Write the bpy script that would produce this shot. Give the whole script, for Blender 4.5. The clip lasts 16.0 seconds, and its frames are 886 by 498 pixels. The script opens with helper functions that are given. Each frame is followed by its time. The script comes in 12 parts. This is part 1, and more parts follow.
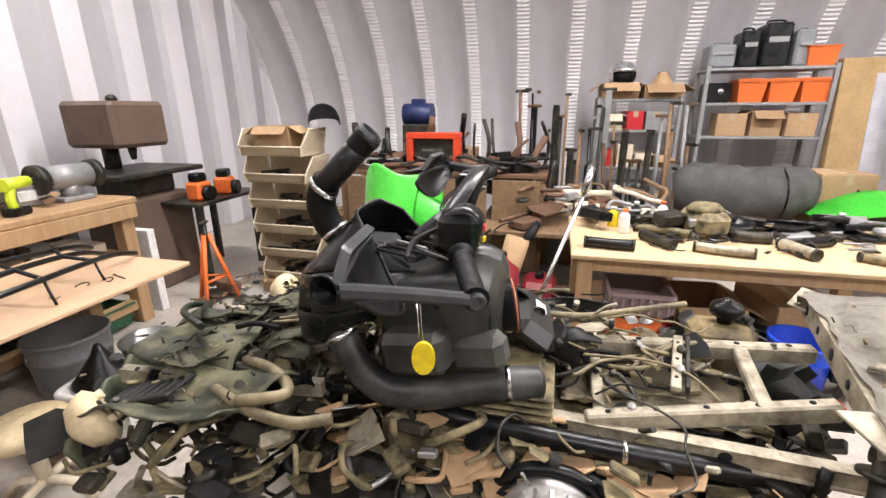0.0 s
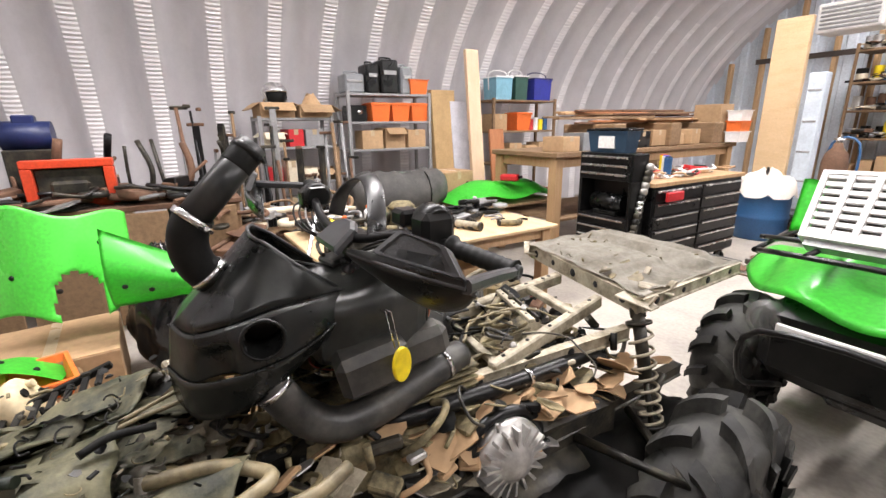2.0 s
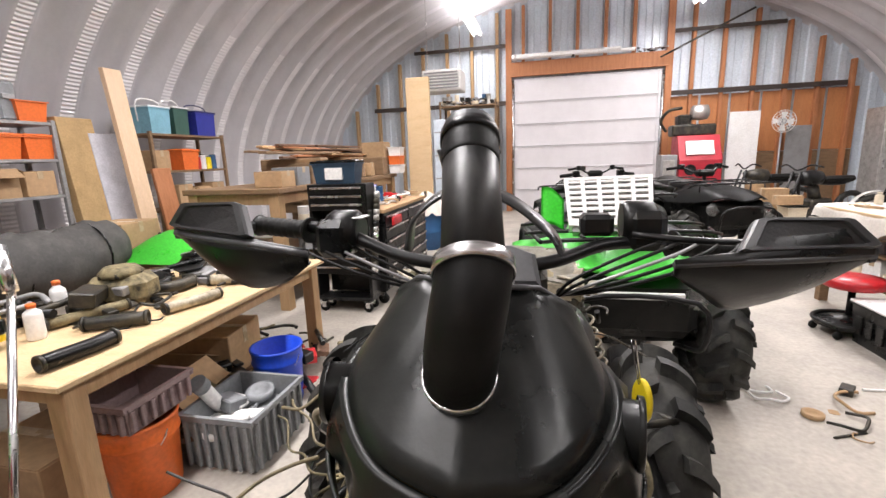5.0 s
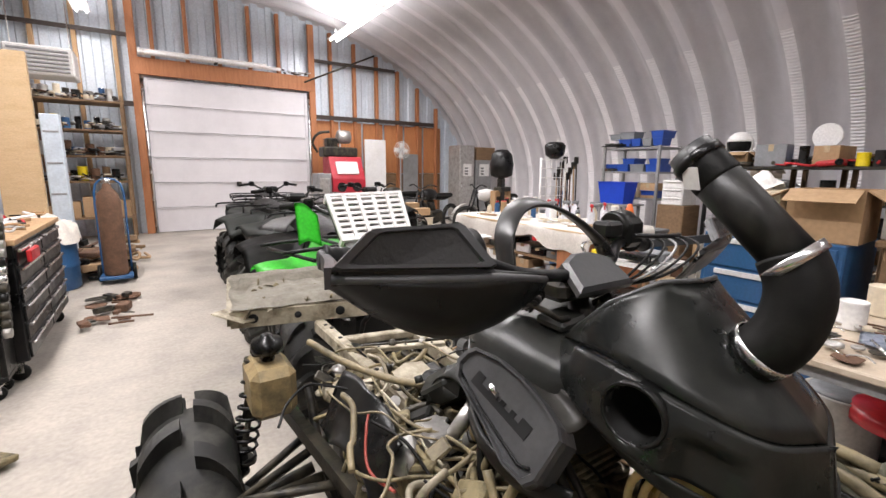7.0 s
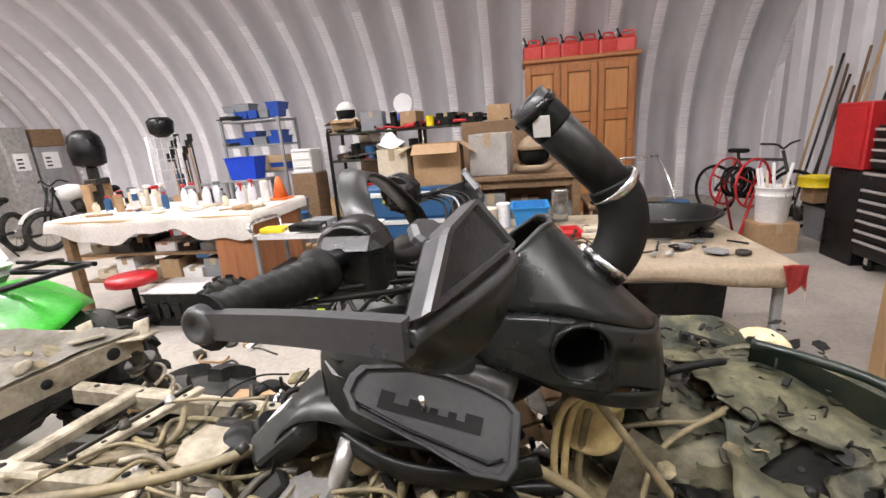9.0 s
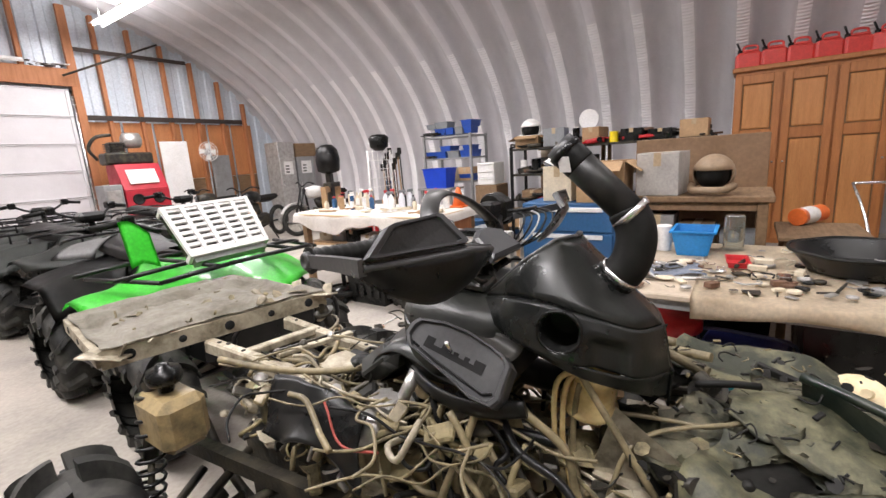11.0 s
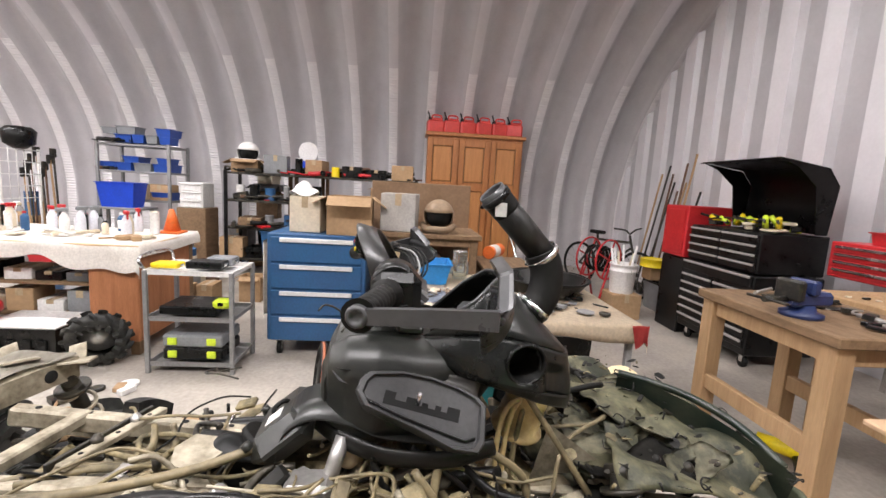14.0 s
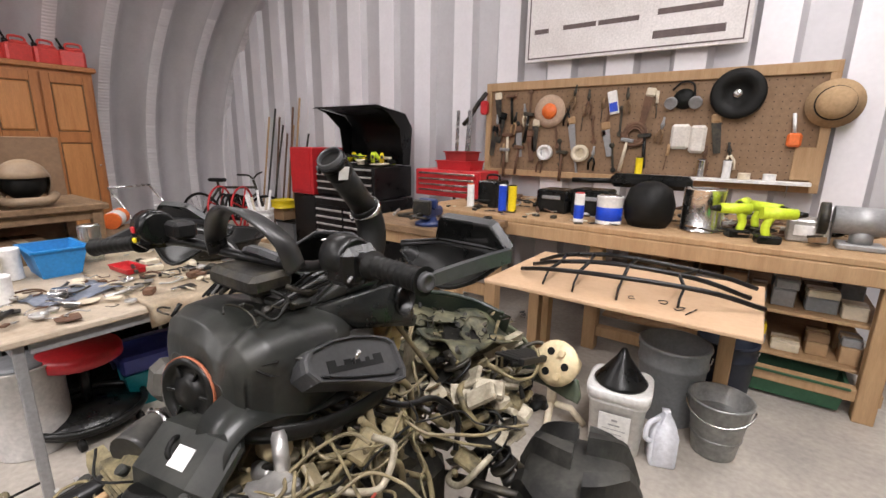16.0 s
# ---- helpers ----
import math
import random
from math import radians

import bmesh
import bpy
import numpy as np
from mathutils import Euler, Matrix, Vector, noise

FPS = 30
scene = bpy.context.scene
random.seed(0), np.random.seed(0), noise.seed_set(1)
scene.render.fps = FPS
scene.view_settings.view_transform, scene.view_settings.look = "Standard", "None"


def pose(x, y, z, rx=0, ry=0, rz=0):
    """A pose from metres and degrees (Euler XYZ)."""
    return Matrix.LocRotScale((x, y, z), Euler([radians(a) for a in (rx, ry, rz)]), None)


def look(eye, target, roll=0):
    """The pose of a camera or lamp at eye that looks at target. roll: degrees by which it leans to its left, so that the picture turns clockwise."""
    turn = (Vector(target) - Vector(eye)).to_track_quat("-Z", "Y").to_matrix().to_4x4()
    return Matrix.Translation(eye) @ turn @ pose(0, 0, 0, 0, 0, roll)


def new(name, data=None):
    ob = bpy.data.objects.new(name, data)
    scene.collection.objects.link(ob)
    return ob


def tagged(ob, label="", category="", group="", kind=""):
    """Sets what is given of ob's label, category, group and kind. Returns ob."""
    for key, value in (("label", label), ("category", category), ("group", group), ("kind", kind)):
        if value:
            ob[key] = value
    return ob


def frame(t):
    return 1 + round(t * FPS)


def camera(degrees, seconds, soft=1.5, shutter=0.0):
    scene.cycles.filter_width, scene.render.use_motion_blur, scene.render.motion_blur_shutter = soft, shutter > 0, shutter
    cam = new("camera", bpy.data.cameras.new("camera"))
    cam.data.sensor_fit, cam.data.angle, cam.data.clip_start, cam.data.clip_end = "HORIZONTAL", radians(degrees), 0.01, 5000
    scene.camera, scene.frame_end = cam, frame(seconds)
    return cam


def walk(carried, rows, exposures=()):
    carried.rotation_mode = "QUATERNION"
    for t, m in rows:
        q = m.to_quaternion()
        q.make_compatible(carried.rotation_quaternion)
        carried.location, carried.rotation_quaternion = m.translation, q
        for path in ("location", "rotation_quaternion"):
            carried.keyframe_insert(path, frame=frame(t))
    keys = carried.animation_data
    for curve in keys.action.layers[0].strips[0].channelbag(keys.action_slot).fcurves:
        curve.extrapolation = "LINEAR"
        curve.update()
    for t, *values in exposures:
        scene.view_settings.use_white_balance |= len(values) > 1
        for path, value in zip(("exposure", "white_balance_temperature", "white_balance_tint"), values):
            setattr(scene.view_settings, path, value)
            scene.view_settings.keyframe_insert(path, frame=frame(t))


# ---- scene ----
cam = camera(90.1, 16.0)
PATH = [
    (0, (-0.101, 0.378, 1.423), (-1.948, -0.099, 0.821), -0.4),
    (0.5, (-0.164, 0.231, 1.376), (-2.071, 0.059, 0.795), 1.9),
    (1, (-0.217, 0.082, 1.388), (-2.137, 0.214, 0.844), -2.5),
    (1.5, (-0.175, -0.067, 1.393), (-1.974, 0.604, 0.833), -1.8),
    (2, (-0.126, -0.157, 1.406), (-1.77, 0.848, 0.869), -0.9),
    (2.5, (-0.217, -0.174, 1.37), (-1.735, 1.017, 0.843), -0.1),
    (3, (-0.356, -0.212, 1.379), (-1.858, 1.014, 0.887), -2.1),
    (3.5, (-0.459, -0.308, 1.36), (-1.743, 1.146, 0.87), -1.1),
    (3.7, (-0.486, -0.372, 1.35), (-1.636, 1.188, 0.855), -1.1),
    (6, (-1.378, -0.507, 1.347), (-1.262, 1.454, 0.973), -1.3),
    (6.5, (-1.521, -0.413, 1.345), (-1.003, 1.488, 1.0), 0.1),
    (7, (-1.594, -0.328, 1.352), (-0.524, 1.325, 0.999), 0.5),
    (7.5, (-1.59, -0.2, 1.337), (-0.147, 1.135, 0.968), -0.4),
    (8, (-1.575, -0.095, 1.338), (0.111, 0.903, 0.939), -2.6),
    (8.5, (-1.606, -0.029, 1.339), (0.264, 0.491, 0.857), -4.8),
    (9, (-1.653, -0.008, 1.348), (0.245, 0.353, 0.833), -4.3),
    (9.5, (-1.658, -0.014, 1.352), (0.239, 0.337, 0.825), -3.8),
    (10, (-1.664, -0.108, 1.366), (0.105, 0.689, 0.879), -6.1),
    (10.2, (-1.687, -0.156, 1.361), (-0.032, 0.871, 0.908), -6.0),
    (12.3, (-1.912, -0.379, 1.389), (-0.333, 0.795, 1.032), -2.3),
    (12.5, (-1.898, -0.36, 1.378), (-0.305, 0.814, 1.088), -1.8),
    (13, (-1.842, -0.189, 1.38), (-0.08, 0.733, 1.165), -0.6),
    (13.5, (-1.864, -0.021, 1.378), (0.077, 0.4, 1.144), 1.2),
    (14, (-1.88, 0.138, 1.382), (0.094, -0.017, 1.102), 3.3),
    (14.5, (-1.785, 0.279, 1.39), (0.092, -0.354, 1.117), -1.8),
    (15, (-1.742, 0.442, 1.392), (-0.163, -0.731, 1.027), -1.7),
    (15.5, (-1.757, 0.557, 1.408), (-0.478, -0.916, 0.967), -0.3),
    (16, (-1.746, 0.593, 1.409), (-0.617, -0.99, 0.941), 1.0),
]
walk(cam, [(t, look(eye, target, roll)) for t, eye, target, roll in PATH], [(0.0, 0.48), (2.0, 0.55), (3.5, 0.45), (7.0, 0.1), (9.0, 0.4), (10.0, 0.5), (12.5, -0.2), (13.5, -0.15), (14.0, 0.35), (15.5, 0.16), (16.0, 0.16)])

# ---- world and lights ----
world = bpy.data.worlds.new("world")
scene.world = world
world.use_nodes = True
world.node_tree.nodes["Background"].inputs[0].default_value = (0.55, 0.6, 0.7, 1)
world.node_tree.nodes["Background"].inputs[1].default_value = 0.005


# the last five fixtures are unseen, added to light the rest of the shed
FIXTURES = [(1.95, 8.42, 4.12), (1.95, 5.93, 4.12), (-2.4, 8.95, 4.05), (-2.4, 4.3, 4.05), (-2.4, 0.9, 4.05), (-2.4, -2.0, 4.05), (1.95, 2.0, 4.12), (1.95, -1.6, 4.12)]
FIXTURE_SHARE = ((0.76, 0.90), (1.32, 1.45), (0.46, 0.70), (1.08, 1.25), (1.18, 1.25), (0.50, 0.55), (0.64, 0.22), (0.29, 0.10))


def tube_light(x, y, z, watts, up):
    """The light of one fixture's tubes; up makes it an added lamp above the housing, turned to the roof."""
    lamp = bpy.data.lights.new("tube_light", "AREA")
    lamp.shape, lamp.size, lamp.size_y = "RECTANGLE", 0.26, 2.35
    lamp.energy, lamp.color = watts, (1.0, 0.957, 0.968)
    ob = new("tube_light", lamp)
    ob.matrix_world = pose(x, y, z, 180 if up else 0)
    return ob


for i, (lx, ly, lz) in enumerate(FIXTURES):
    # shares are tuned lamp by lamp to balance the brightness of walls and roof
    share, lift = FIXTURE_SHARE[i]
    tube_light(lx, ly, lz - 0.06, 104 * share, False)
    # added lamp over the housing that brightens the roof
    tube_light(lx, ly, lz + 0.08, 64 * lift, True)

# ---- mesh helpers ----


def smooth(bm, on=True):
    for f in bm.faces:
        f.smooth = on
    return bm


def mesh_of(name, bm, mats):
    me = bpy.data.meshes.new(name)
    bm.normal_update()
    bm.to_mesh(me)
    bm.free()
    for m in (mats if isinstance(mats, (list, tuple)) else [mats]):
        me.materials.append(m)
    return me


def part(name, bm, material, parent=None, label=""):
    ob = new(name, mesh_of(name, bm, material))
    ob.parent = parent
    return tagged(ob, label)


def thing(name, x=0, y=0, z=0, rz=0, label="", category="", group="", kind=""):
    ob = new(name)
    ob.matrix_world = pose(x, y, z, 0, 0, rz)
    ob.empty_display_size = 0.1
    return tagged(ob, label, category, group, kind)


def B():
    return bmesh.new()


def box(bm, x0, y0, z0, x1, y1, z1, bevel=0.0, m=None, mi=0):
    """A box between two corners, its edges rounded by bevel."""
    r = bmesh.ops.create_cube(bm, size=1)
    vs = r["verts"]
    for v in vs:
        v.co = Vector(((x0 + x1) / 2 + v.co.x * (x1 - x0), (y0 + y1) / 2 + v.co.y * (y1 - y0), (z0 + z1) / 2 + v.co.z * (z1 - z0)))
    faces = list({f for v in vs for f in v.link_faces})
    if bevel > 0:
        es = list({e for v in vs for e in v.link_edges})
        r = bmesh.ops.bevel(bm, geom=es, offset=bevel, segments=1, affect="EDGES", profile=0.5)
        vs = list({v for f in r["faces"] for v in f.verts})
        faces = list({f for v in vs for f in v.link_faces})
        vs = list({v for f in faces for v in f.verts})
    for f in faces:
        f.material_index = mi
    if m is not None:
        bmesh.ops.transform(bm, matrix=m, verts=vs)
    return bm


def ring(bm, c, u, v, r, seg, rv=None):
    rv = r if rv is None else rv
    return [bm.verts.new(c + u * (r * math.cos(2 * math.pi * i / seg)) + v * (rv * math.sin(2 * math.pi * i / seg))) for i in range(seg)]


def bridge(bm, a, b, mi=0, sm=True):
    n = len(a)
    for i in range(n):
        f = bm.faces.new((a[i], a[(i + 1) % n], b[(i + 1) % n], b[i]))
        f.smooth, f.material_index = sm, mi


def cap(bm, r, flip=False, mi=0):
    f = bm.faces.new(list(reversed(r)) if flip else r)
    f.material_index = mi
    return f


def sweep(bm, pts, rad, seg=8, caps=True, mi=0, flat=1.0):
    """A round bar along points; rad is one radius or one a point."""
    pts = [Vector(p) for p in pts]
    rads = rad if isinstance(rad, (list, tuple)) else [rad] * len(pts)
    rings, u = [], None
    for i, p in enumerate(pts):
        d = (pts[min(i + 1, len(pts) - 1)] - pts[max(i - 1, 0)]).normalized()
        if u is None:
            u = d.orthogonal().normalized()
        u = (u - d * u.dot(d))
        u = u.normalized() if u.length > 1e-6 else d.orthogonal().normalized()
        rings.append(ring(bm, p, u, d.cross(u), rads[i], seg, rads[i] * flat))
    for a, b in zip(rings, rings[1:]):
        bridge(bm, a, b, mi)
    if caps:
        cap(bm, rings[0], True, mi)
        cap(bm, rings[-1], False, mi)
    return bm


def cyl(bm, p, q, r, r2=None, seg=12, mi=0):
    return sweep(bm, [p, q], [r, r if r2 is None else r2], seg, True, mi)


def lathe(bm, prof, seg=20, m=None, mi=0):
    """A turned body about z from (radius, height) pairs."""
    rings = [ring(bm, Vector((0, 0, z)), Vector((1, 0, 0)), Vector((0, 1, 0)), max(r, 1e-4), seg) for r, z in prof]
    for a, b in zip(rings, rings[1:]):
        bridge(bm, a, b, mi)
    cap(bm, rings[0], True, mi)
    cap(bm, rings[-1], False, mi)
    if m is not None:
        bmesh.ops.transform(bm, matrix=m, verts=[v for r in rings for v in r])
    return bm


def curve(pts, n=6):
    """Catmull-Rom through points, as a finer list."""
    P = [Vector(p) for p in pts]
    P = [2 * P[0] - P[1]] + P + [2 * P[-1] - P[-2]]
    out = []
    for i in range(1, len(P) - 2):
        a, b, c, d = P[i - 1:i + 3]
        for k in range(n):
            t = k / n
            out.append(0.5 * (2 * b + (c - a) * t + (2 * a - 5 * b + 4 * c - d) * t * t + (3 * b - 3 * c + d - a) * t ** 3))
    return out + [P[-2]]


def plate(bm, poly, thick, m=None, mi=0, bevel=0.0):
    """A flat polygon in xy with thickness up in z."""
    lo = [bm.verts.new((x, y, 0)) for x, y in poly]
    hi = [bm.verts.new((x, y, thick)) for x, y in poly]
    area = sum(poly[i][0] * poly[(i + 1) % len(poly)][1] - poly[(i + 1) % len(poly)][0] * poly[i][1] for i in range(len(poly)))
    if area < 0:
        lo.reverse()
        hi.reverse()
    n = len(lo)
    fs = [bm.faces.new(list(reversed(lo))), bm.faces.new(hi)]
    for i in range(n):
        fs.append(bm.faces.new((lo[i], lo[(i + 1) % n], hi[(i + 1) % n], hi[i])))
    for f in fs:
        f.material_index = mi
    vs = lo + hi
    if bevel > 0:
        r = bmesh.ops.bevel(bm, geom=list(fs[1].edges), offset=bevel, segments=1, affect="EDGES", profile=0.5)
        vs = list({v for f in r["faces"] for v in f.verts} | {v for v in vs if v.is_valid})
    if m is not None:
        bmesh.ops.transform(bm, matrix=m, verts=vs)
    return bm


def grid_sheet(bm, f, nu, nv, mi=0, close_u=False):
    """A sheet from f(u, v) with u, v in 0..1."""
    vs = [[bm.verts.new(f(i / nu, j / nv)) for j in range(nv + 1)] for i in range(nu if close_u else nu + 1)]
    n = nu if close_u else nu
    for i in range(n):
        for j in range(nv):
            a, b = vs[i], vs[(i + 1) % len(vs)]
            fc = bm.faces.new((a[j], b[j], b[j + 1], a[j + 1]))
            fc.smooth, fc.material_index = True, mi
    return vs


def solid(bm, t):
    """Gives a sheet a thickness t."""
    bmesh.ops.solidify(bm, geom=list(bm.faces), thickness=t)
    return bm


# ---- materials ----


def mat(name, col, rough=0.6, metal=0.0, col2=None, scale=6.0, amount=0.5, bump=0.15, fine=60.0, spec=0.5, rnd=0.0, stretch=None, coat=0.0, grain=0.14):
    """A surface with a base colour, patches of a second colour, fine grain and relief."""
    m = bpy.data.materials.new(name)
    m.use_nodes = True
    nt = m.node_tree
    n, l = nt.nodes, nt.links
    b = n["Principled BSDF"]
    b.inputs["Metallic"].default_value = metal
    b.inputs["Specular IOR Level"].default_value = spec
    b.inputs["Coat Weight"].default_value = coat
    tc = n.new("ShaderNodeTexCoord")
    src = tc.outputs["Object"]
    if stretch:
        mp = n.new("ShaderNodeMapping")
        mp.inputs["Scale"].default_value = stretch
        l.new(src, mp.inputs["Vector"])
        src = mp.outputs["Vector"]
    big = n.new("ShaderNodeTexNoise")
    big.inputs["Scale"].default_value, big.inputs["Detail"].default_value, big.inputs["Roughness"].default_value = scale, 6, 0.65
    sm_ = n.new("ShaderNodeTexNoise")
    sm_.inputs["Scale"].default_value, sm_.inputs["Detail"].default_value = fine, 4
    l.new(src, big.inputs["Vector"])
    l.new(src, sm_.inputs["Vector"])
    ramp = n.new("ShaderNodeMapRange")
    ramp.inputs["From Min"].default_value, ramp.inputs["From Max"].default_value = 0.42, 0.68
    ramp.inputs["To Max"].default_value = amount
    l.new(big.outputs["Fac"], ramp.inputs["Value"])
    c2 = col2 if col2 else tuple(c * 0.6 for c in col)
    mix = n.new("ShaderNodeMix")
    mix.data_type = "RGBA"
    mix.inputs["A"].default_value, mix.inputs["B"].default_value = (*col, 1), (*c2, 1)
    l.new(ramp.outputs["Result"], mix.inputs["Factor"])
    hsv = n.new("ShaderNodeHueSaturation")
    val = n.new("ShaderNodeMapRange")
    val.inputs["From Min"].default_value, val.inputs["From Max"].default_value = 0.25, 0.75
    val.inputs["To Min"].default_value, val.inputs["To Max"].default_value = 1 - grain, 1 + grain
    l.new(sm_.outputs["Fac"], val.inputs["Value"])
    vout = val.outputs["Result"]
    if rnd > 0:
        oi = n.new("ShaderNodeObjectInfo")
        rr = n.new("ShaderNodeMapRange")
        rr.inputs["To Min"].default_value, rr.inputs["To Max"].default_value = 1 - rnd, 1 + rnd
        mu = n.new("ShaderNodeMath")
        mu.operation = "MULTIPLY"
        l.new(oi.outputs["Random"], rr.inputs["Value"])
        l.new(rr.outputs["Result"], mu.inputs[0])
        l.new(vout, mu.inputs[1])
        vout = mu.outputs[0]
    l.new(vout, hsv.inputs["Value"])
    l.new(mix.outputs["Result"], hsv.inputs["Color"])
    l.new(hsv.outputs["Color"], b.inputs["Base Color"])
    rg = n.new("ShaderNodeMapRange")
    rg.inputs["From Min"].default_value, rg.inputs["From Max"].default_value = 0.3, 0.7
    rg.inputs["To Min"].default_value, rg.inputs["To Max"].default_value = max(0.03, rough - 0.1), min(1, rough + 0.12)
    l.new(big.outputs["Fac"], rg.inputs["Value"])
    l.new(rg.outputs["Result"], b.inputs["Roughness"])
    if bump > 0:
        bp = n.new("ShaderNodeBump")
        bp.inputs["Strength"].default_value, bp.inputs["Distance"].default_value = bump, 0.004
        l.new(sm_.outputs["Fac"], bp.inputs["Height"])
        l.new(bp.outputs["Normal"], b.inputs["Normal"])
    return m


def glow(name, col, strength):
    m = bpy.data.materials.new(name)
    m.use_nodes = True
    b = m.node_tree.nodes["Principled BSDF"]
    b.inputs["Base Color"].default_value = (*col, 1)
    b.inputs["Emission Color"].default_value = (*col, 1)
    b.inputs["Emission Strength"].default_value = strength
    return m


def glass(name, col=(0.9, 0.95, 0.95), rough=0.05):
    m = bpy.data.materials.new(name)
    m.use_nodes = True
    b = m.node_tree.nodes["Principled BSDF"]
    b.inputs["Base Color"].default_value = (*col, 1)
    b.inputs["Transmission Weight"].default_value = 0.9
    b.inputs["Roughness"].default_value = rough
    return m


CONCRETE = mat("concrete", (0.42, 0.38, 0.325), 0.65, 0, (0.25, 0.23, 0.21), 1.3, 0.7, 0.25, 35)
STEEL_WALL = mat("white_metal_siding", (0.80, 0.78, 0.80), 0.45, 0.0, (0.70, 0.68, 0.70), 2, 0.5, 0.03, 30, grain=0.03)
WOOD = mat("pine_lumber", (0.42, 0.27, 0.14), 0.7, 0, (0.30, 0.17, 0.08), 5, 0.6, 0.25, 40, stretch=(6, 6, 0.6))
WOOD_RED = mat("reddish_lumber", (0.42, 0.17, 0.07), 0.65, 0, (0.27, 0.10, 0.04), 4, 0.6, 0.2, 40, stretch=(5, 5, 0.6))
WOOD_DARK = mat("weathered_bench_wood", (0.22, 0.135, 0.07), 0.75, 0, (0.12, 0.075, 0.04), 6, 0.7, 0.3, 50, stretch=(1, 5, 5))
PLY = mat("plywood", (0.58, 0.42, 0.24), 0.65, 0, (0.48, 0.32, 0.17), 4, 0.5, 0.15, 60, stretch=(1, 4, 4))
CARD = mat("cardboard", (0.40, 0.26, 0.14), 0.85, 0, (0.30, 0.19, 0.10), 4, 0.5, 0.15, 30, rnd=0.15)
PEG = mat("brown_pegboard", (0.24, 0.15, 0.085), 0.75, 0, (0.18, 0.11, 0.06), 4, 0.5, 0.1, 40)
BLACK_PL = mat("black_plastic", (0.0050, 0.0054, 0.0053), 0.30, 0, (0.017, 0.0165, 0.0145), 7, 0.6, 0.05, 120, spec=0.30, grain=0.06)
BLACK_DUSTY = mat("dusty_black_plastic", (0.006, 0.0063, 0.006), 0.45, 0, (0.032, 0.030, 0.025), 5, 0.55, 0.1, 90, spec=0.22)
RUBBER = mat("black_rubber", (0.0055, 0.0055, 0.005), 0.5, 0, (0.018, 0.017, 0.015), 8, 0.5, 0.12, 90, spec=0.2)
TYRE = mat("dusty_tyre_rubber", (0.017, 0.017, 0.016), 0.6, 0, (0.085, 0.082, 0.070), 7, 0.7, 0.2, 70, spec=0.3)
BLACK_MET = mat("black_painted_metal", (0.004, 0.004, 0.0043), 0.33, 0.0, (0.018, 0.0175, 0.017), 8, 0.5, 0.03, 80, spec=0.35)
FRAME_MET = mat("muddy_frame_metal", (0.42, 0.375, 0.28), 0.5, 0.2, (0.11, 0.088, 0.052), 13, 0.9, 0.4, 70)
MUD = mat("mud_caked_metal", (0.24, 0.195, 0.10), 0.7, 0, (0.022, 0.020, 0.012), 16, 1.0, 0.6, 60)
DARK_MET = mat("greasy_dark_metal", (0.018, 0.017, 0.015), 0.45, 0.3, (0.10, 0.085, 0.055), 12, 0.7, 0.4, 60)
ALU = mat("cast_aluminium", (0.50, 0.49, 0.47), 0.42, 0.75, (0.25, 0.23, 0.20), 12, 0.6, 0.25, 60)
CHROME = mat("bright_steel", (0.72, 0.72, 0.72), 0.22, 1.0, (0.5, 0.49, 0.47), 10, 0.4, 0.05, 50)
GREEN = mat("lime_green_plastic", (0.10, 0.74, 0.075), 0.33, 0, (0.08, 0.64, 0.06), 4, 0.4, 0.05, 60, coat=0.3)
WHITE = mat("white_paint", (0.78, 0.77, 0.75), 0.5, 0, (0.66, 0.64, 0.60), 5, 0.5, 0.08, 50)
OFFWHITE = mat("yellowed_white_plastic", (0.66, 0.58, 0.44), 0.55, 0, (0.52, 0.44, 0.31), 6, 0.5, 0.1, 50)
ORANGE = mat("orange_plastic", (0.75, 0.16, 0.03), 0.45, 0, (0.62, 0.12, 0.025), 6, 0.4, 0.05, 50)
RED = mat("red_paint", (0.50, 0.02, 0.025), 0.38, 0, (0.36, 0.015, 0.02), 6, 0.5, 0.05, 50)
BLUE = mat("blue_paint", (0.022, 0.092, 0.216), 0.45, 0, (0.03, 0.075, 0.19), 6, 0.5, 0.08, 60)
BLUE_PL = mat("blue_plastic", (0.01, 0.06, 0.55), 0.4, 0, (0.01, 0.05, 0.42), 6, 0.4, 0.05, 60)
YELLOW = mat("yellow_plastic", (0.80, 0.62, 0.01), 0.45, 0, (0.66, 0.48, 0.01), 6, 0.4, 0.05, 60)
LIME = mat("lime_yellow_plastic", (0.62, 0.78, 0.04), 0.45, 0, (0.5, 0.62, 0.03), 6, 0.4, 0.05, 60)
GREY = mat("grey_plastic", (0.22, 0.23, 0.24), 0.5, 0, (0.15, 0.155, 0.16), 6, 0.5, 0.1, 60)
GREY_MET = mat("grey_painted_metal", (0.30, 0.30, 0.30), 0.45, 0.3, (0.2, 0.19, 0.18), 7, 0.5, 0.1, 60)
RUST = mat("rusty_steel", (0.16, 0.085, 0.05), 0.8, 0.2, (0.08, 0.05, 0.035), 9, 0.7, 0.35, 60)
OAK = mat("oak_cabinet_wood", (0.42, 0.165, 0.05), 0.42, 0, (0.29, 0.105, 0.03), 4, 0.7, 0.08, 50, stretch=(5, 5, 0.5))
OAK_PALE = mat("oak_panel_wood", (0.50, 0.225, 0.075), 0.42, 0, (0.38, 0.15, 0.045), 4, 0.7, 0.08, 50, stretch=(5, 5, 0.5))
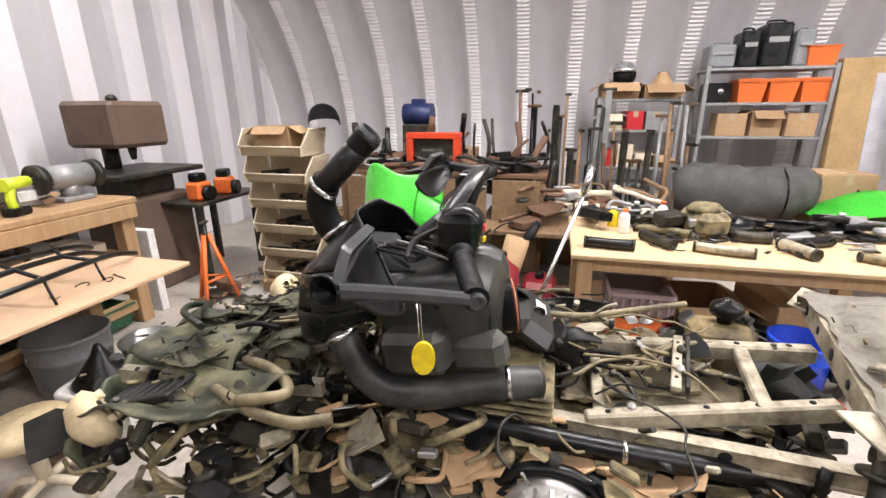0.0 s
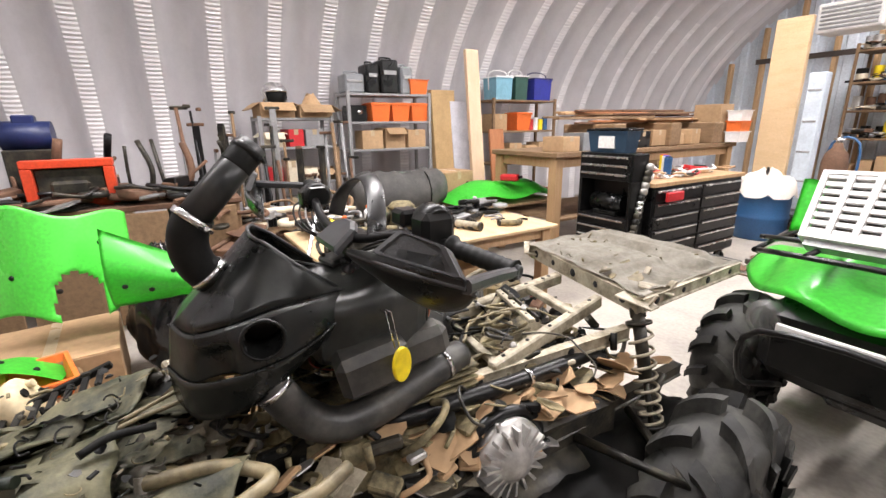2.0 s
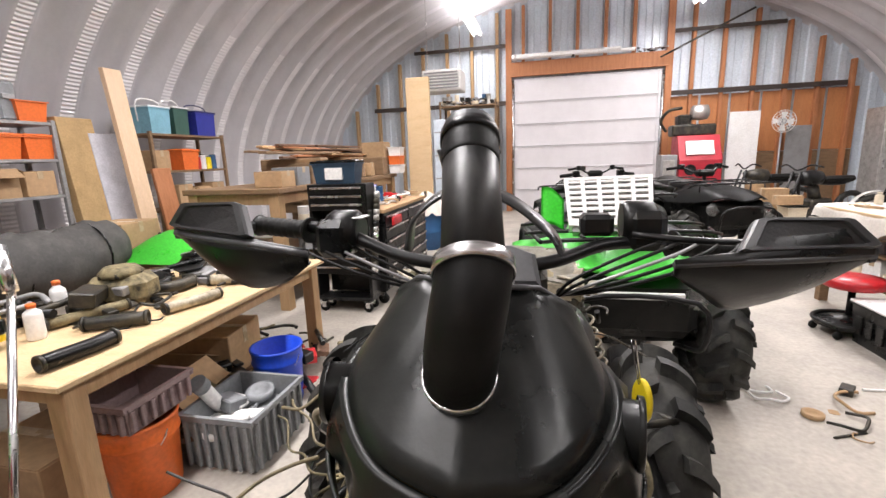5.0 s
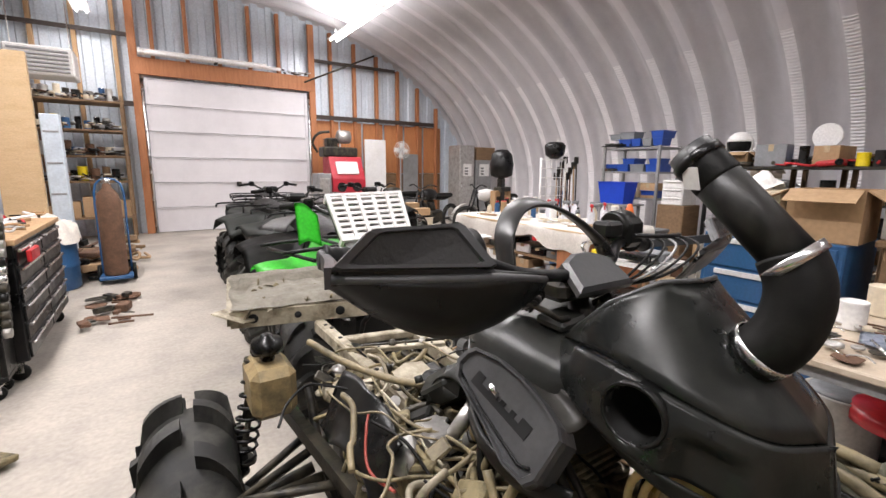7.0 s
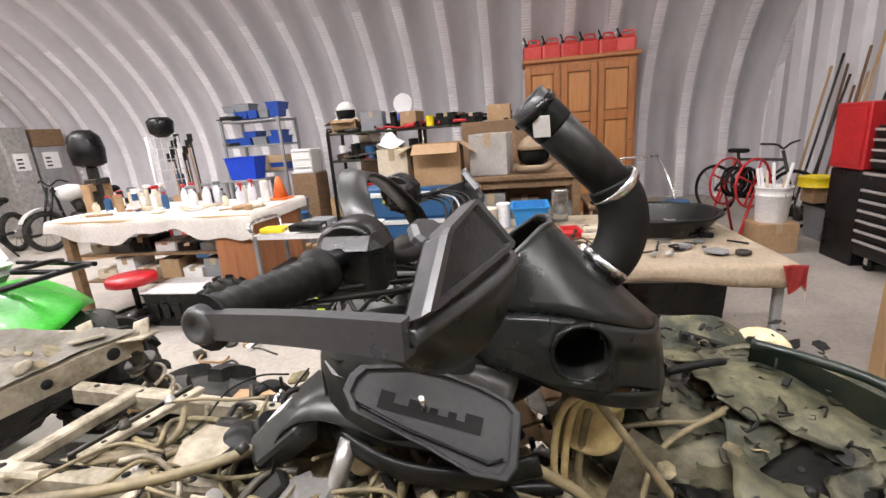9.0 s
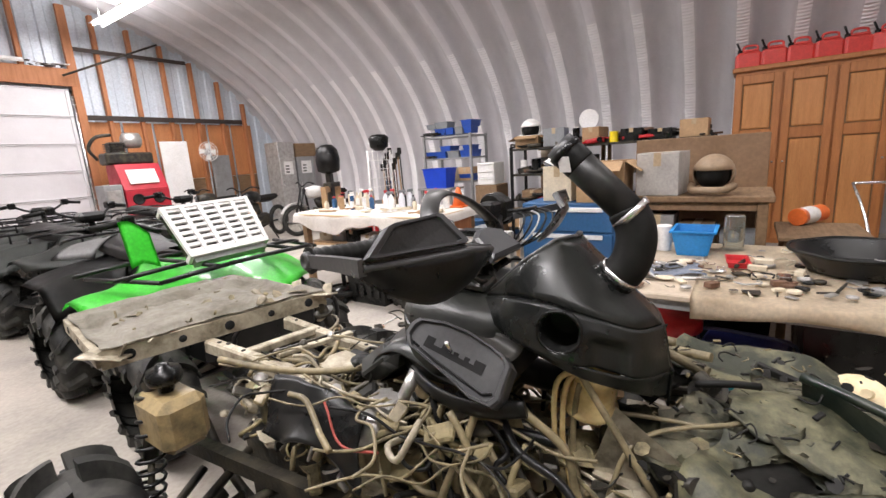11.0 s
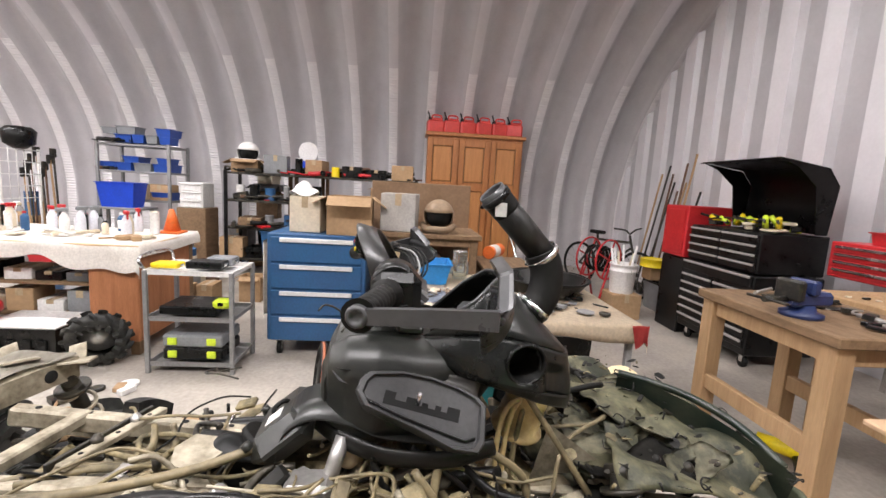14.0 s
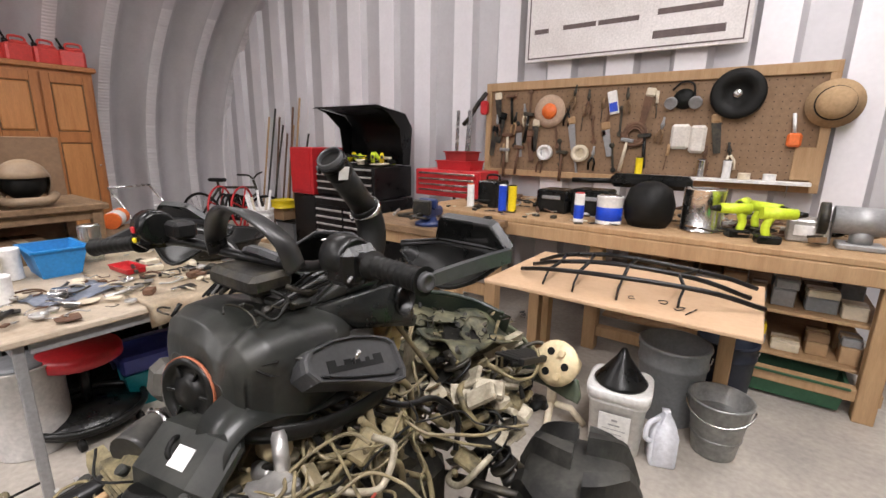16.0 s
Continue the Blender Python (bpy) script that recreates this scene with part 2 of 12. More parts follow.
CLOTH = mat("white_table_cloth", (0.72, 0.68, 0.62), 0.9, 0, (0.52, 0.47, 0.40), 4, 0.6, 0.3, 70)

# ---- the building ----
HALF, SPRING, RISE = 6.25, 0.9, 3.91
SOUTH, NORTH = -3.75, 10.62
PITCH = 0.61


def arch_xz(s):
    """A point of the arch, s from -1 (west foot) to 1 (east foot), and its outward normal."""
    a = SPRING / (SPRING + 5.2)
    if s < -1 + a:
        return Vector((-HALF, 0, (s + 1) / a * SPRING)), Vector((-1, 0, 0))
    if s > 1 - a:
        return Vector((HALF, 0, (1 - s) / a * SPRING)), Vector((1, 0, 0))
    th = math.pi * (1 - (s + 1 - a) / (2 - 2 * a))
    p = Vector((HALF * math.cos(th), 0, SPRING + RISE * math.sin(th)))
    n = Vector((math.cos(th) / HALF, 0, math.sin(th) / RISE)).normalized()
    return p, n


def sheet_material(name, base, crimps):
    """Galvanised sheet; cross crimps on the lower panels by the sheet's own coordinates."""
    m = mat(name, base, 0.45, 0.18, tuple(c * 0.88 for c in base), 2.2, 0.6, 0.02, 30, grain=0.03)
    if crimps:
        nt = m.node_tree
        n, l = nt.nodes, nt.links
        uv = n.new("ShaderNodeUVMap")
        uv.uv_map = "UVMap"
        w = n.new("ShaderNodeTexWave")
        w.inputs["Scale"].default_value = 7.0
        w.inputs["Distortion"].default_value = 0.4
        l.new(uv.outputs["UV"], w.inputs["Vector"])
        bp = n.new("ShaderNodeBump")
        bp.inputs["Strength"].default_value, bp.inputs["Distance"].default_value = 0.6, 0.012
        l.new(w.outputs["Fac"], bp.inputs["Height"])
        l.new(bp.outputs["Normal"], n["Principled BSDF"].inputs["Normal"])
    return m


# rib shading put into the colour: darker valleys and flanks, paler crests
ARCH_SHADED = sheet_material("arch_sheet_shaded", (0.57, 0.555, 0.57), False)
ARCH_CRIMP_LIT = sheet_material("arch_crimped_lit", (0.86, 0.84, 0.85), True)
ARCH_CREST_LIT = sheet_material("arch_crest_lit", (0.68, 0.66, 0.68), False)


def arch_shell():
    bm = B()
    uvl = bm.loops.layers.uv.new("UVMap")
    rib = [(0.0, 0.012), (0.04, 0.002), (0.09, 0.0), (0.14, 0.004), (0.18, 0.022), (0.22, 0.06), (0.265, 0.115), (0.305, 0.15), (0.35, 0.168), (0.395, 0.172), (0.44, 0.165), (0.48, 0.145), (0.52, 0.105), (0.555, 0.055), (0.585, 0.025)]
    ys = []
    y = SOUTH - 0.1
    while y < NORTH + 0.2:
        ys += [(y + a, d, i) for i, (a, d) in enumerate(rib)]
        y += PITCH
    n = 72
    rows = []
    for k in range(n + 1):
        p, nn = arch_xz(-1 + 2 * k / n)
        rows.append([bm.verts.new((p.x + nn.x * d, yy, max(p.z + nn.z * d, 0) if 0 < k < n else 0)) for yy, d, i in ys])
    arc = 0.0
    for k in range(n):
        step = (rows[k + 1][0].co - rows[k][0].co).length
        zm = (rows[k][0].co.z + rows[k + 1][0].co.z) / 2
        for j in range(len(ys) - 1):
            f = bm.faces.new((rows[k][j], rows[k + 1][j], rows[k + 1][j + 1], rows[k][j + 1]))
            f.smooth = True
            # crests take the lit sheets, everything else the shaded one
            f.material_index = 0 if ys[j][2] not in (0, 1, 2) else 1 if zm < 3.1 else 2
            for lp, (a, b) in zip(f.loops, ((arc, 0), (arc + step, 0), (arc + step, 1), (arc, 1))):
                lp[uvl].uv = (a, b * 0.14)
        arc += step
    me = mesh_of("arch_shell", bm, [ARCH_SHADED, ARCH_CRIMP_LIT, ARCH_CREST_LIT])
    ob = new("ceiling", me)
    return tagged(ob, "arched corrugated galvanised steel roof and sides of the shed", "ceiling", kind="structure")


arch_shell()

bm = B()
box(bm, -7.5, SOUTH - 1, -0.2, 7.5, NORTH + 1, 0)
tagged(part("floor", bm, CONCRETE), "pale worn concrete floor with stains", "floor", kind="structure")

# unseen outer skin, added so that no outside light enters
bm = B()
prev = None
for k in range(41):
    p, nn = arch_xz(-1 + 2 * k / 40)
    a = bm.verts.new((p.x + nn.x * 0.3, SOUTH - 0.5, p.z + nn.z * 0.3))
    b = bm.verts.new((p.x + nn.x * 0.3, NORTH + 0.5, p.z + nn.z * 0.3))
    if prev:
        bm.faces.new((prev[0], a, b, prev[1]))
    prev = (a, b)
tagged(part("roof_skin", bm, GREY_MET), "unseen skin round the shed that keeps outside light out", "roof", kind="structure")


def end_wall(name, y, sign, cell, depth, material, label, hole=None, recess=None):
    """A ribbed vertical sheet that fills the arch; sign points into the room."""
    bm = B()
    prof = [(0, 0), (0.42, 0), (0.5, 1), (0.92, 1)]
    x = -HALF - 0.3
    pts = []
    while x < HALF + 0.3:
        pts += [(x + a * cell, d * depth) for a, d in prof]
        x += cell
    def top(xx):
        c = min(1, abs(xx) / (HALF + 0.18))
        return SPRING + (RISE + 0.18) * math.sqrt(max(0, 1 - c * c))
    for (xa, da), (xb, db) in zip(pts, pts[1:]):
        lo = 0.0
        if hole and xa >= hole[0] - 0.2 and xb <= hole[1] + 0.2:
            lo = hole[2]
        v = [bm.verts.new(c) for c in ((xa, y + sign * da, lo), (xb, y + sign * db, lo), (xb, y + sign * db, top(xb)), (xa, y + sign * da, top(xa)))]
        f = bm.faces.new(v if sign < 0 else list(reversed(v)))
        # recessed strips and their flanks take the second material
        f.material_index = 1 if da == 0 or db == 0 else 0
    return tagged(part(name, bm, [material, recess or material]), label, "wall", kind="structure")


# darker sheet in the recesses paints in the shade between the ribs
end_wall("wall_south", SOUTH - 0.06, 1, 0.56, 0.07, STEEL_WALL, "white ribbed metal end wall behind the workbench", None, ARCH_SHADED)
# unseen walls added beyond both ends to block outside light
bm = B()
box(bm, -7, SOUTH - 0.5, 0, 7, SOUTH - 0.3, 5.3)
box(bm, -7, NORTH + 0.4, 0, 7, NORTH + 0.5, 5.3)
tagged(part("outer_wall", bm, GREY_MET), "unseen walls outside both ends that keep outside light out", "wall", kind="structure")
PANEL_N = mat("pale_blue_wall_sheet", (0.62, 0.68, 0.74), 0.5, 0.1, (0.5, 0.56, 0.62), 2, 0.5, 0.05, 30)
end_wall("wall_north", NORTH + 0.12, -1, 0.3, 0.03, PANEL_N, "pale sheet metal end wall between wooden studs", (-1.6, 1.6, 3.1))

# ---- the stripped quad bike ----


def wpart(name, bm, material, parent, label=""):
    """A part whose mesh is given in world metres."""
    m, up = parent.matrix_basis.copy(), parent.parent
    while up:
        m, up = up.matrix_basis @ m, up.parent
    bmesh.ops.transform(bm, matrix=m.inverted(), verts=bm.verts)
    return part(name, bm, material, parent, label)


CX = -0.855
quad = thing("quad_bike", CX, 0.1, 0, 0, "stripped black quad bike with snorkel, bare muddy frame and no seat", "quad bike")
GATE_GREY = mat("dark_grey_plastic", (0.040, 0.041, 0.043), 0.36, 0, (0.072, 0.071, 0.069), 6, 0.5, 0.08, 110)
PANEL_BLACK = mat("matt_black_insert", (0.016, 0.0155, 0.0155), 0.65, 0, (0.04, 0.038, 0.036), 10, 0.4, 0.3, 160)
DUST_FLAP = mat("dust_covered_flap", (0.030, 0.033, 0.021), 0.55, 0, (0.20, 0.185, 0.105), 9, 0.95, 0.4, 60, spec=0.4)
CREAM = mat("cream_plastic", (0.70, 0.58, 0.36), 0.5, 0, (0.45, 0.34, 0.18), 9, 0.6, 0.1, 60)
AMBER = mat("stained_amber_plastic", (0.62, 0.49, 0.24), 0.28, 0, (0.36, 0.22, 0.07), 14, 0.75, 0.08, 60)
TAN_HOSE = mat("tan_hose", (0.235, 0.19, 0.105), 0.5, 0, (0.055, 0.046, 0.026), 14, 0.85, 0.15, 60)
RED_WIRE = mat("red_wire", (0.30, 0.045, 0.03), 0.5, 0, (0.16, 0.03, 0.02), 9, 0.5, 0.1, 60)
DARK_HOLE = mat("dark_inside", (0.006, 0.006, 0.006), 0.9, 0, (0.01, 0.01, 0.01), 6, 0.3, 0.0)


def drawn(p):
    """A place on the standing bike, in the coordinates that the bike is drawn in."""
    return Vector(((p[0] + 0.32) / 0.807, (p[1] - 0.268) / 0.845, (p[2] - 0.302) / 0.82))


def tyre(bm, c, axis_x, R, w, seg=30, lugs=None):
    """A knobbly tyre with deep angled bars, these in a mesh of their own; its axle lies along x."""
    carcass = bm
    prof = []
    for i in range(15):
        a = math.pi * (i / 14)
        x = -math.cos(a) * w / 2
        r = R * 0.56 + (R * 0.885 - R * 0.56) * (math.sin(a) ** 0.42)
        prof.append((x, r))
    rings = []
    for x, r in prof:
        rings.append([bm.verts.new(c + Vector((x, r * math.cos(2 * math.pi * k / seg), r * math.sin(2 * math.pi * k / seg)))) for k in range(seg)])
    for a, b in zip(rings, rings[1:]):
        bridge(bm, b, a)
    bm = bm if lugs is None else lugs
    n = 13
    for k in range(n):
        for side in (-1, 1):
            th = 2 * math.pi * (k + (0.5 if side > 0 else 0)) / n
            lug = []
            for i in range(9):
                u = i / 8
                x = side * (0.015 + u * w * 0.50)
                a = th + 0.36 * u - 0.08 * math.sin(math.pi * u)
                xx = max(-1, min(1, 2 * x / w))
                rr = R * 0.56 + (R * 0.885 - R * 0.56) * (max(0.0, math.sqrt(1 - xx * xx)) ** 0.42)
                hgt = R * 0.125
                cx = []
                for da, dr in ((-0.088, -0.015), (-0.056, hgt), (0.056, hgt), (0.088, -0.015)):
                    r2 = rr + dr
                    cx.append(bm.verts.new(c + Vector((x * (1 + (0.03 if dr > 0 and u > 0.9 else 0)), r2 * math.cos(a + da), r2 * math.sin(a + da)))))
                lug.append(cx)
            for a_, b_ in zip(lug, lug[1:]):
                for j in range(3):
                    bm.faces.new((a_[j], b_[j], b_[j + 1], a_[j + 1]) if side < 0 else (a_[j + 1], b_[j + 1], b_[j], a_[j]))
            for e, fl in ((lug[0], side > 0), (lug[-1], side < 0)):
                bm.faces.new(e if fl else list(reversed(e)))
    return carcass


def wheel(parent, x, y, z, R=0.33, w=0.25, rim_mat=None, out=1, tilt=0.0):
    lug = B()
    t = part("wheel", tyre(B(), Vector((0, 0, 0)), 1, R, w, 30, lug), TYRE, parent, "dusty deep-lugged mud tyre")
    tagged(part("tread", lug, TYRE, t), kind="stuff")
    t.matrix_basis = parent.matrix_basis.inverted() @ pose(x, y, z, tilt * 37, 0, tilt)
    bm = B()
    lathe(bm, [(R * 0.58, -w * 0.42), (R * 0.5, -w * 0.36), (R * 0.47, -w * 0.1), (R * 0.2, w * 0.05), (0.05, w * 0.1)], 24, Matrix.Rotation(radians(90 if out > 0 else -90), 4, "Y"))
    lathe(bm, [(R * 0.58, -w * 0.42), (R * 0.5, -w * 0.36), (R * 0.45, 0), (0.06, 0.0)], 24, Matrix.Rotation(radians(-90 if out > 0 else 90), 4, "Y"))
    for k in range(5):
        a = 2 * math.pi * k / 5
        cyl(bm, (out * w * 0.02, 0.09 * math.cos(a), 0.09 * math.sin(a)), (out * w * 0.2, 0.09 * math.cos(a), 0.09 * math.sin(a)), 0.012, seg=6)
    part("rim", bm, rim_mat or BLACK_MET, t)
    return t


def superring(bm, y, hw, z0, z1, n=28, p=3.0, shift=0.0):
    vs = []
    for i in range(n):
        a = 2 * math.pi * i / n
        ca, sa = math.cos(a), math.sin(a)
        x = CX + hw * math.copysign(abs(ca) ** (2 / p), ca)
        z = (z0 + z1) / 2 + (z1 - z0) / 2 * math.copysign(abs(sa) ** (2 / p), sa)
        vs.append(bm.verts.new((x, y + shift * sa, z)))
    return vs


def loft(bm, rings, holes=()):
    for a, b in zip(rings, rings[1:]):
        n = len(a)
        for i in range(n):
            q = (a[i], a[(i + 1) % n], b[(i + 1) % n], b[i])
            c = sum((v.co for v in q), Vector()) / 4
            if any((c - h).length < r for h, r in holes):
                continue
            bm.faces.new(q).smooth = True
    bm.faces.new(rings[0])
    bm.faces.new(list(reversed(rings[-1])))


def interp_stations(st, k):
    out = []
    for a, b in zip(st, st[1:]):
        for i in range(k):
            out.append(tuple(p + (q - p) * i / k for p, q in zip(a, b)))
    return out + [st[-1]]


def clamp_band(c, ax, r, parent=quad, material=None):
    bm = B()
    u = ax.orthogonal().normalized()
    v = ax.cross(u)
    rs = [ring(bm, c + ax * d, u, v, q, 28) for q, d in ((r, -0.006), (r + 0.0018, -0.006), (r + 0.0018, 0.006), (r, 0.006))]
    for a, b in zip(rs, rs[1:]):
        bridge(bm, a, b, 0, True)
    cyl(bm, c + u * (r + 0.004) - v * 0.010, c + u * (r + 0.004) + v * 0.010, 0.004, seg=8)
    return wpart("hose_clamp", bm, material or CHROME, parent, "black hose clamp" if material else "bright steel hose clamp")


# tank cover behind the cowl
TANK_PL = mat("scuffed_dark_plastic", (0.015, 0.0165, 0.015), 0.36, 0, (0.05, 0.05, 0.042), 6, 0.6, 0.08, 90, spec=0.45)
bm = B()
st = [(0.04, 0.125, 0.95, 1.085), (0.10, 0.148, 0.93, 1.100), (0.18, 0.158, 0.915, 1.112), (0.235, 0.152, 0.915, 1.108), (0.265, 0.136, 0.925, 1.095), (0.280, 0.112, 0.94, 1.070), (0.286, 0.085, 0.96, 1.045)]
loft(bm, [superring(bm, y, hw, z0, z1, 120, 4.6) for y, hw, z0, z1 in interp_stations(st, 9)])
for v in bm.verts:
    # moulded valley along the top, a dish near the dash and a swelling on the open side
    x, top = v.co.x - CX, max(0.0, min(1.0, (v.co.z - 1.01) / 0.06))
    v.co.z -= top * (0.024 * math.exp(-((x + 0.045 + 0.25 * (v.co.y - 0.2)) / 0.024) ** 2) + 0.016 * math.exp(-((x - 0.06) / 0.05) ** 2 - ((v.co.y - 0.12) / 0.05) ** 2))
    v.co.x -= 0.012 * math.exp(-((v.co.y - 0.15) / 0.07) ** 2 - ((v.co.z - 1.03) / 0.035) ** 2) * (x < 0)
for v in bm.verts:
    # waist along the side, crown along the top
    side = abs(v.co.x - CX) / 0.16
    v.co.x += math.copysign(0.010, CX - v.co.x) * max(0.0, 1 - abs(v.co.z - 1.01) / 0.05) * (side > 0.8)
    v.co.z += 0.010 * max(0.0, 1 - side * side) * (v.co.z > 1.05)
    v.co.x -= 0.165
    v.co = drawn(v.co)
tank = wpart("tank_cover", bm, TANK_PL, quad, "scuffed dark plastic tank cover")


def turned_to(p, way):
    """A pose in the bike's drawing whose z points along way."""
    return Matrix.Translation(drawn(p)) @ Vector(way).to_track_quat("Z", "Y").to_matrix().to_4x4()


FL = turned_to((-1.025, 0.292, 0.998), (-0.22, 0.95, 0.12))
bm = B()
lathe(bm, [(0.070, -0.05), (0.070, 0.0), (0.073, 0.006), (0.073, 0.018), (0.062, 0.022), (0.057, 0.012), (0.035, 0.012), (0.033, 0.018), (0.01, 0.018)], 36, FL)
lid = wpart("filter_lid", bm, BLACK_PL, tank)
for k in range(6):
    bm = B()
    box(bm, 0.034, -0.003, 0.012, 0.058, 0.003, 0.019, 0.001, FL @ Matrix.Rotation(math.pi * k / 3, 4, "Z"))
    wpart("spoke", bm, BLACK_PL, lid)
bm = B()
lathe(bm, [(0.0735, 0.010), (0.0735, 0.017), (0.0755, 0.0165), (0.0758, 0.011)], 36, FL)
wpart("seal_ring", bm, mat("dull_orange_rubber", (0.42, 0.13, 0.06), 0.6), lid, "dull orange rubber seal")
SN = Matrix.Translation((-0.965, 0.100, 0.785)) @ Matrix.Rotation(radians(12), 4, "Z") @ Matrix.Rotation(radians(-38), 4, "X") @ Matrix.Rotation(radians(9), 4, "Y")
bm = B()
box(bm, -0.115, -0.075, -0.055, 0.115, 0.075, 0.018, 0.032, SN)
cyl(bm, SN @ Vector((-0.10, 0.055, 0.01)), SN @ Vector((-0.10, 0.055, 0.026)), 0.010, seg=10)
cyl(bm, SN @ Vector((0.10, 0.055, 0.01)), SN @ Vector((0.10, 0.055, 0.026)), 0.010, seg=10)
snout = wpart("air_box_snout", bm, TANK_PL, tank)
bm = B()
pts = [SN @ Vector((0.02, 0.055 + 0.011 * k, -0.015 - 0.005 * k)) for k in range(10)]
sweep(bm, pts, [0.050 + 0.006 * (k % 2) for k in range(10)], 20)
wpart("bellows", bm, RUBBER, snout, "ribbed black rubber bellows")
bm = B()
box(bm, -0.055, -0.015, 0.0185, -0.005, 0.022, 0.0205, 0.0005, SN)
wpart("paper_label", bm, WHITE, snout, "small white paper label")
# dark trim that curves below the tank
bm = B()
sweep(bm, [drawn(p) for p in curve([(-1.08, 0.33, 0.90), (-1.12, 0.30, 0.955), (-1.165, 0.24, 0.945), (-1.20, 0.16, 0.935), (-1.215, 0.06, 0.94), (-1.20, -0.02, 0.955)], 6)], 0.020, 12, True, 0, 0.5)
wpart("lower_trim", bm, BLACK_PL, tank)
bm = B()
box(bm, -0.045, -0.03, 0.0, 0.045, 0.03, 0.020, 0.006, turned_to((-1.07, 0.135, 1.112), (0.02, -0.12, 1)))
wpart("cap_lip", bm, TANK_PL, tank)

# handlebar, grips, controls
bm = B()
BARP = [drawn(p) for p in ((-1.430, 0.187, 1.244), (-1.335, 0.167, 1.246), (-1.25, 0.149, 1.236), (-1.15, 0.136, 1.202), (-1.02, 0.136, 1.188), (-0.93, 0.156, 1.194), (-0.85, 0.200, 1.212), (-0.76, 0.236, 1.206), (-0.632, 0.285, 1.183))]
sweep(bm, curve(BARP, 5), 0.012, 12)
hbar = wpart("handlebar", bm, BLACK_MET, quad)


def grip(a, b, name="grip"):
    bm = B()
    a, b = Vector(a), Vector(b)
    n = 26
    pts, rad = [], []
    for i in range(n + 1):
        pts.append(a.lerp(b, i / n))
        rad.append(0.0185 + (0.0016 if i % 3 == 0 else 0) + (0.008 if i in (n - 1, n) else 0) + (0.003 if i < 2 else 0))
    sweep(bm, pts, rad, 16)
    return wpart(name, bm, RUBBER, hbar, "ribbed black rubber grip")


grip(BARP[0], BARP[0].lerp(BARP[2], 0.62))
grip(BARP[-1], BARP[-1].lerp(BARP[-2], 0.92))
for px, sgn, yo in ((-1.170, -1, -0.058), (-0.585, 1, 0.035)):
    bm = B()
    box(bm, px - 0.035, -0.12 + yo, 1.095, px + 0.035, -0.04 + yo, 1.17, 0.014)
    lathe(bm, [(0.034, -0.03), (0.04, -0.02), (0.04, 0.025), (0.03, 0.035)], 18, Matrix.Translation((px - sgn * 0.012, -0.075 + yo, 1.145)) @ Matrix.Rotation(radians(90), 4, "Y"))
    hs = wpart("switch_housing", bm, BLACK_PL, hbar)
    if sgn < 0:
        bm = B()
        box(bm, px + 0.02, -0.10 + yo, 1.1705, px + 0.06, -0.06 + yo, 1.173, 0.0008)
        wpart("paper_label", bm, WHITE, hs, "small pale sticker")
        continue
    bm = B()
    box(bm, px - 0.012, -0.038 + yo, 1.135, px + 0.004, -0.032 + yo, 1.150, 0.002)
    wpart("red_switch", bm, RED, hs)
    bm = B()
    box(bm, px - 0.012, -0.038 + yo, 1.112, px + 0.004, -0.032 + yo, 1.124, 0.002)
    wpart("yellow_switch", bm, YELLOW, hs)
    bm = B()
    sweep(bm, curve([(px - sgn * 0.03, -0.13 + yo, 1.13), (px + sgn * 0.06, -0.155 + yo, 1.125), (px + sgn * 0.14, -0.145 + yo, 1.12), (px + sgn * 0.155, -0.135 + yo, 1.12)], 5), 0.006, 8)
    wpart("brake_lever", bm, BLACK_MET, hbar)
    bm = B()
    box(bm, px - sgn * 0.09 - 0.03, -0.125 + yo, 1.125, px - sgn * 0.09 + 0.03, -0.075 + yo, 1.165, 0.008)
    wpart("brake_reservoir", bm, BLACK_MET, hbar)
bm = B()
box(bm, CX - 0.09, -0.17, 1.03, CX + 0.09, -0.07, 1.075, 0.012)
cyl(bm, (CX, -0.13, 1.04), (CX, -0.19, 0.80), 0.022, seg=14)
wpart("steering_stem", bm, DARK_MET, quad)
# arched strap across the bar: a flat moulded band
bm = B()
band = curve([(-1.035, -0.115, 1.10), (-1.025, -0.095, 1.16), (-0.975, -0.07, 1.205), (-0.905, -0.062, 1.216), (-0.83, -0.075, 1.19), (-0.76, -0.1, 1.135), (-0.735, -0.115, 1.09)], 6)
rims = []
for k, p in enumerate(band):
    d = (Vector(band[min(k + 1, len(band) - 1)]) - Vector(band[max(k - 1, 0)])).normalized()
    fore = (Vector((0, 1, 0.25)) - d * d.dot(Vector((0, 1, 0.25)))).normalized()
    out = fore.cross(d)
    rims.append([bm.verts.new(Vector(p) + fore * f + out * o) for f, o in ((-0.021, -0.004), (-0.023, 0.0), (-0.021, 0.004), (0.021, 0.004), (0.023, 0.0), (0.021, -0.004))])
for p, q in zip(rims, rims[1:]):
    bridge(bm, p, q, 0, True)
cap(bm, rims[0], True)
cap(bm, rims[-1])
bmesh.ops.recalc_face_normals(bm, faces=bm.faces)
wpart("arched_strap", bm, mat("satin_black_strap", (0.014, 0.014, 0.014), 0.3, 0, (0.03, 0.03, 0.028), 8, 0.5, 0.06, 80, spec=0.6), quad, "flat curved black plastic strap over the handlebar")
# instrument cover
bm = B()
plate(bm, [(-0.08, -0.04), (0.08, -0.04), (0.068, 0.032), (0.024, 0.052), (-0.024, 0.052), (-0.068, 0.032)], 0.02, Matrix.Translation((CX, -0.165, 1.075)) @ Matrix.Rotation(radians(38), 4, "X"), bevel=0.008)
wpart("instrument_cover", bm, GATE_GREY, quad)


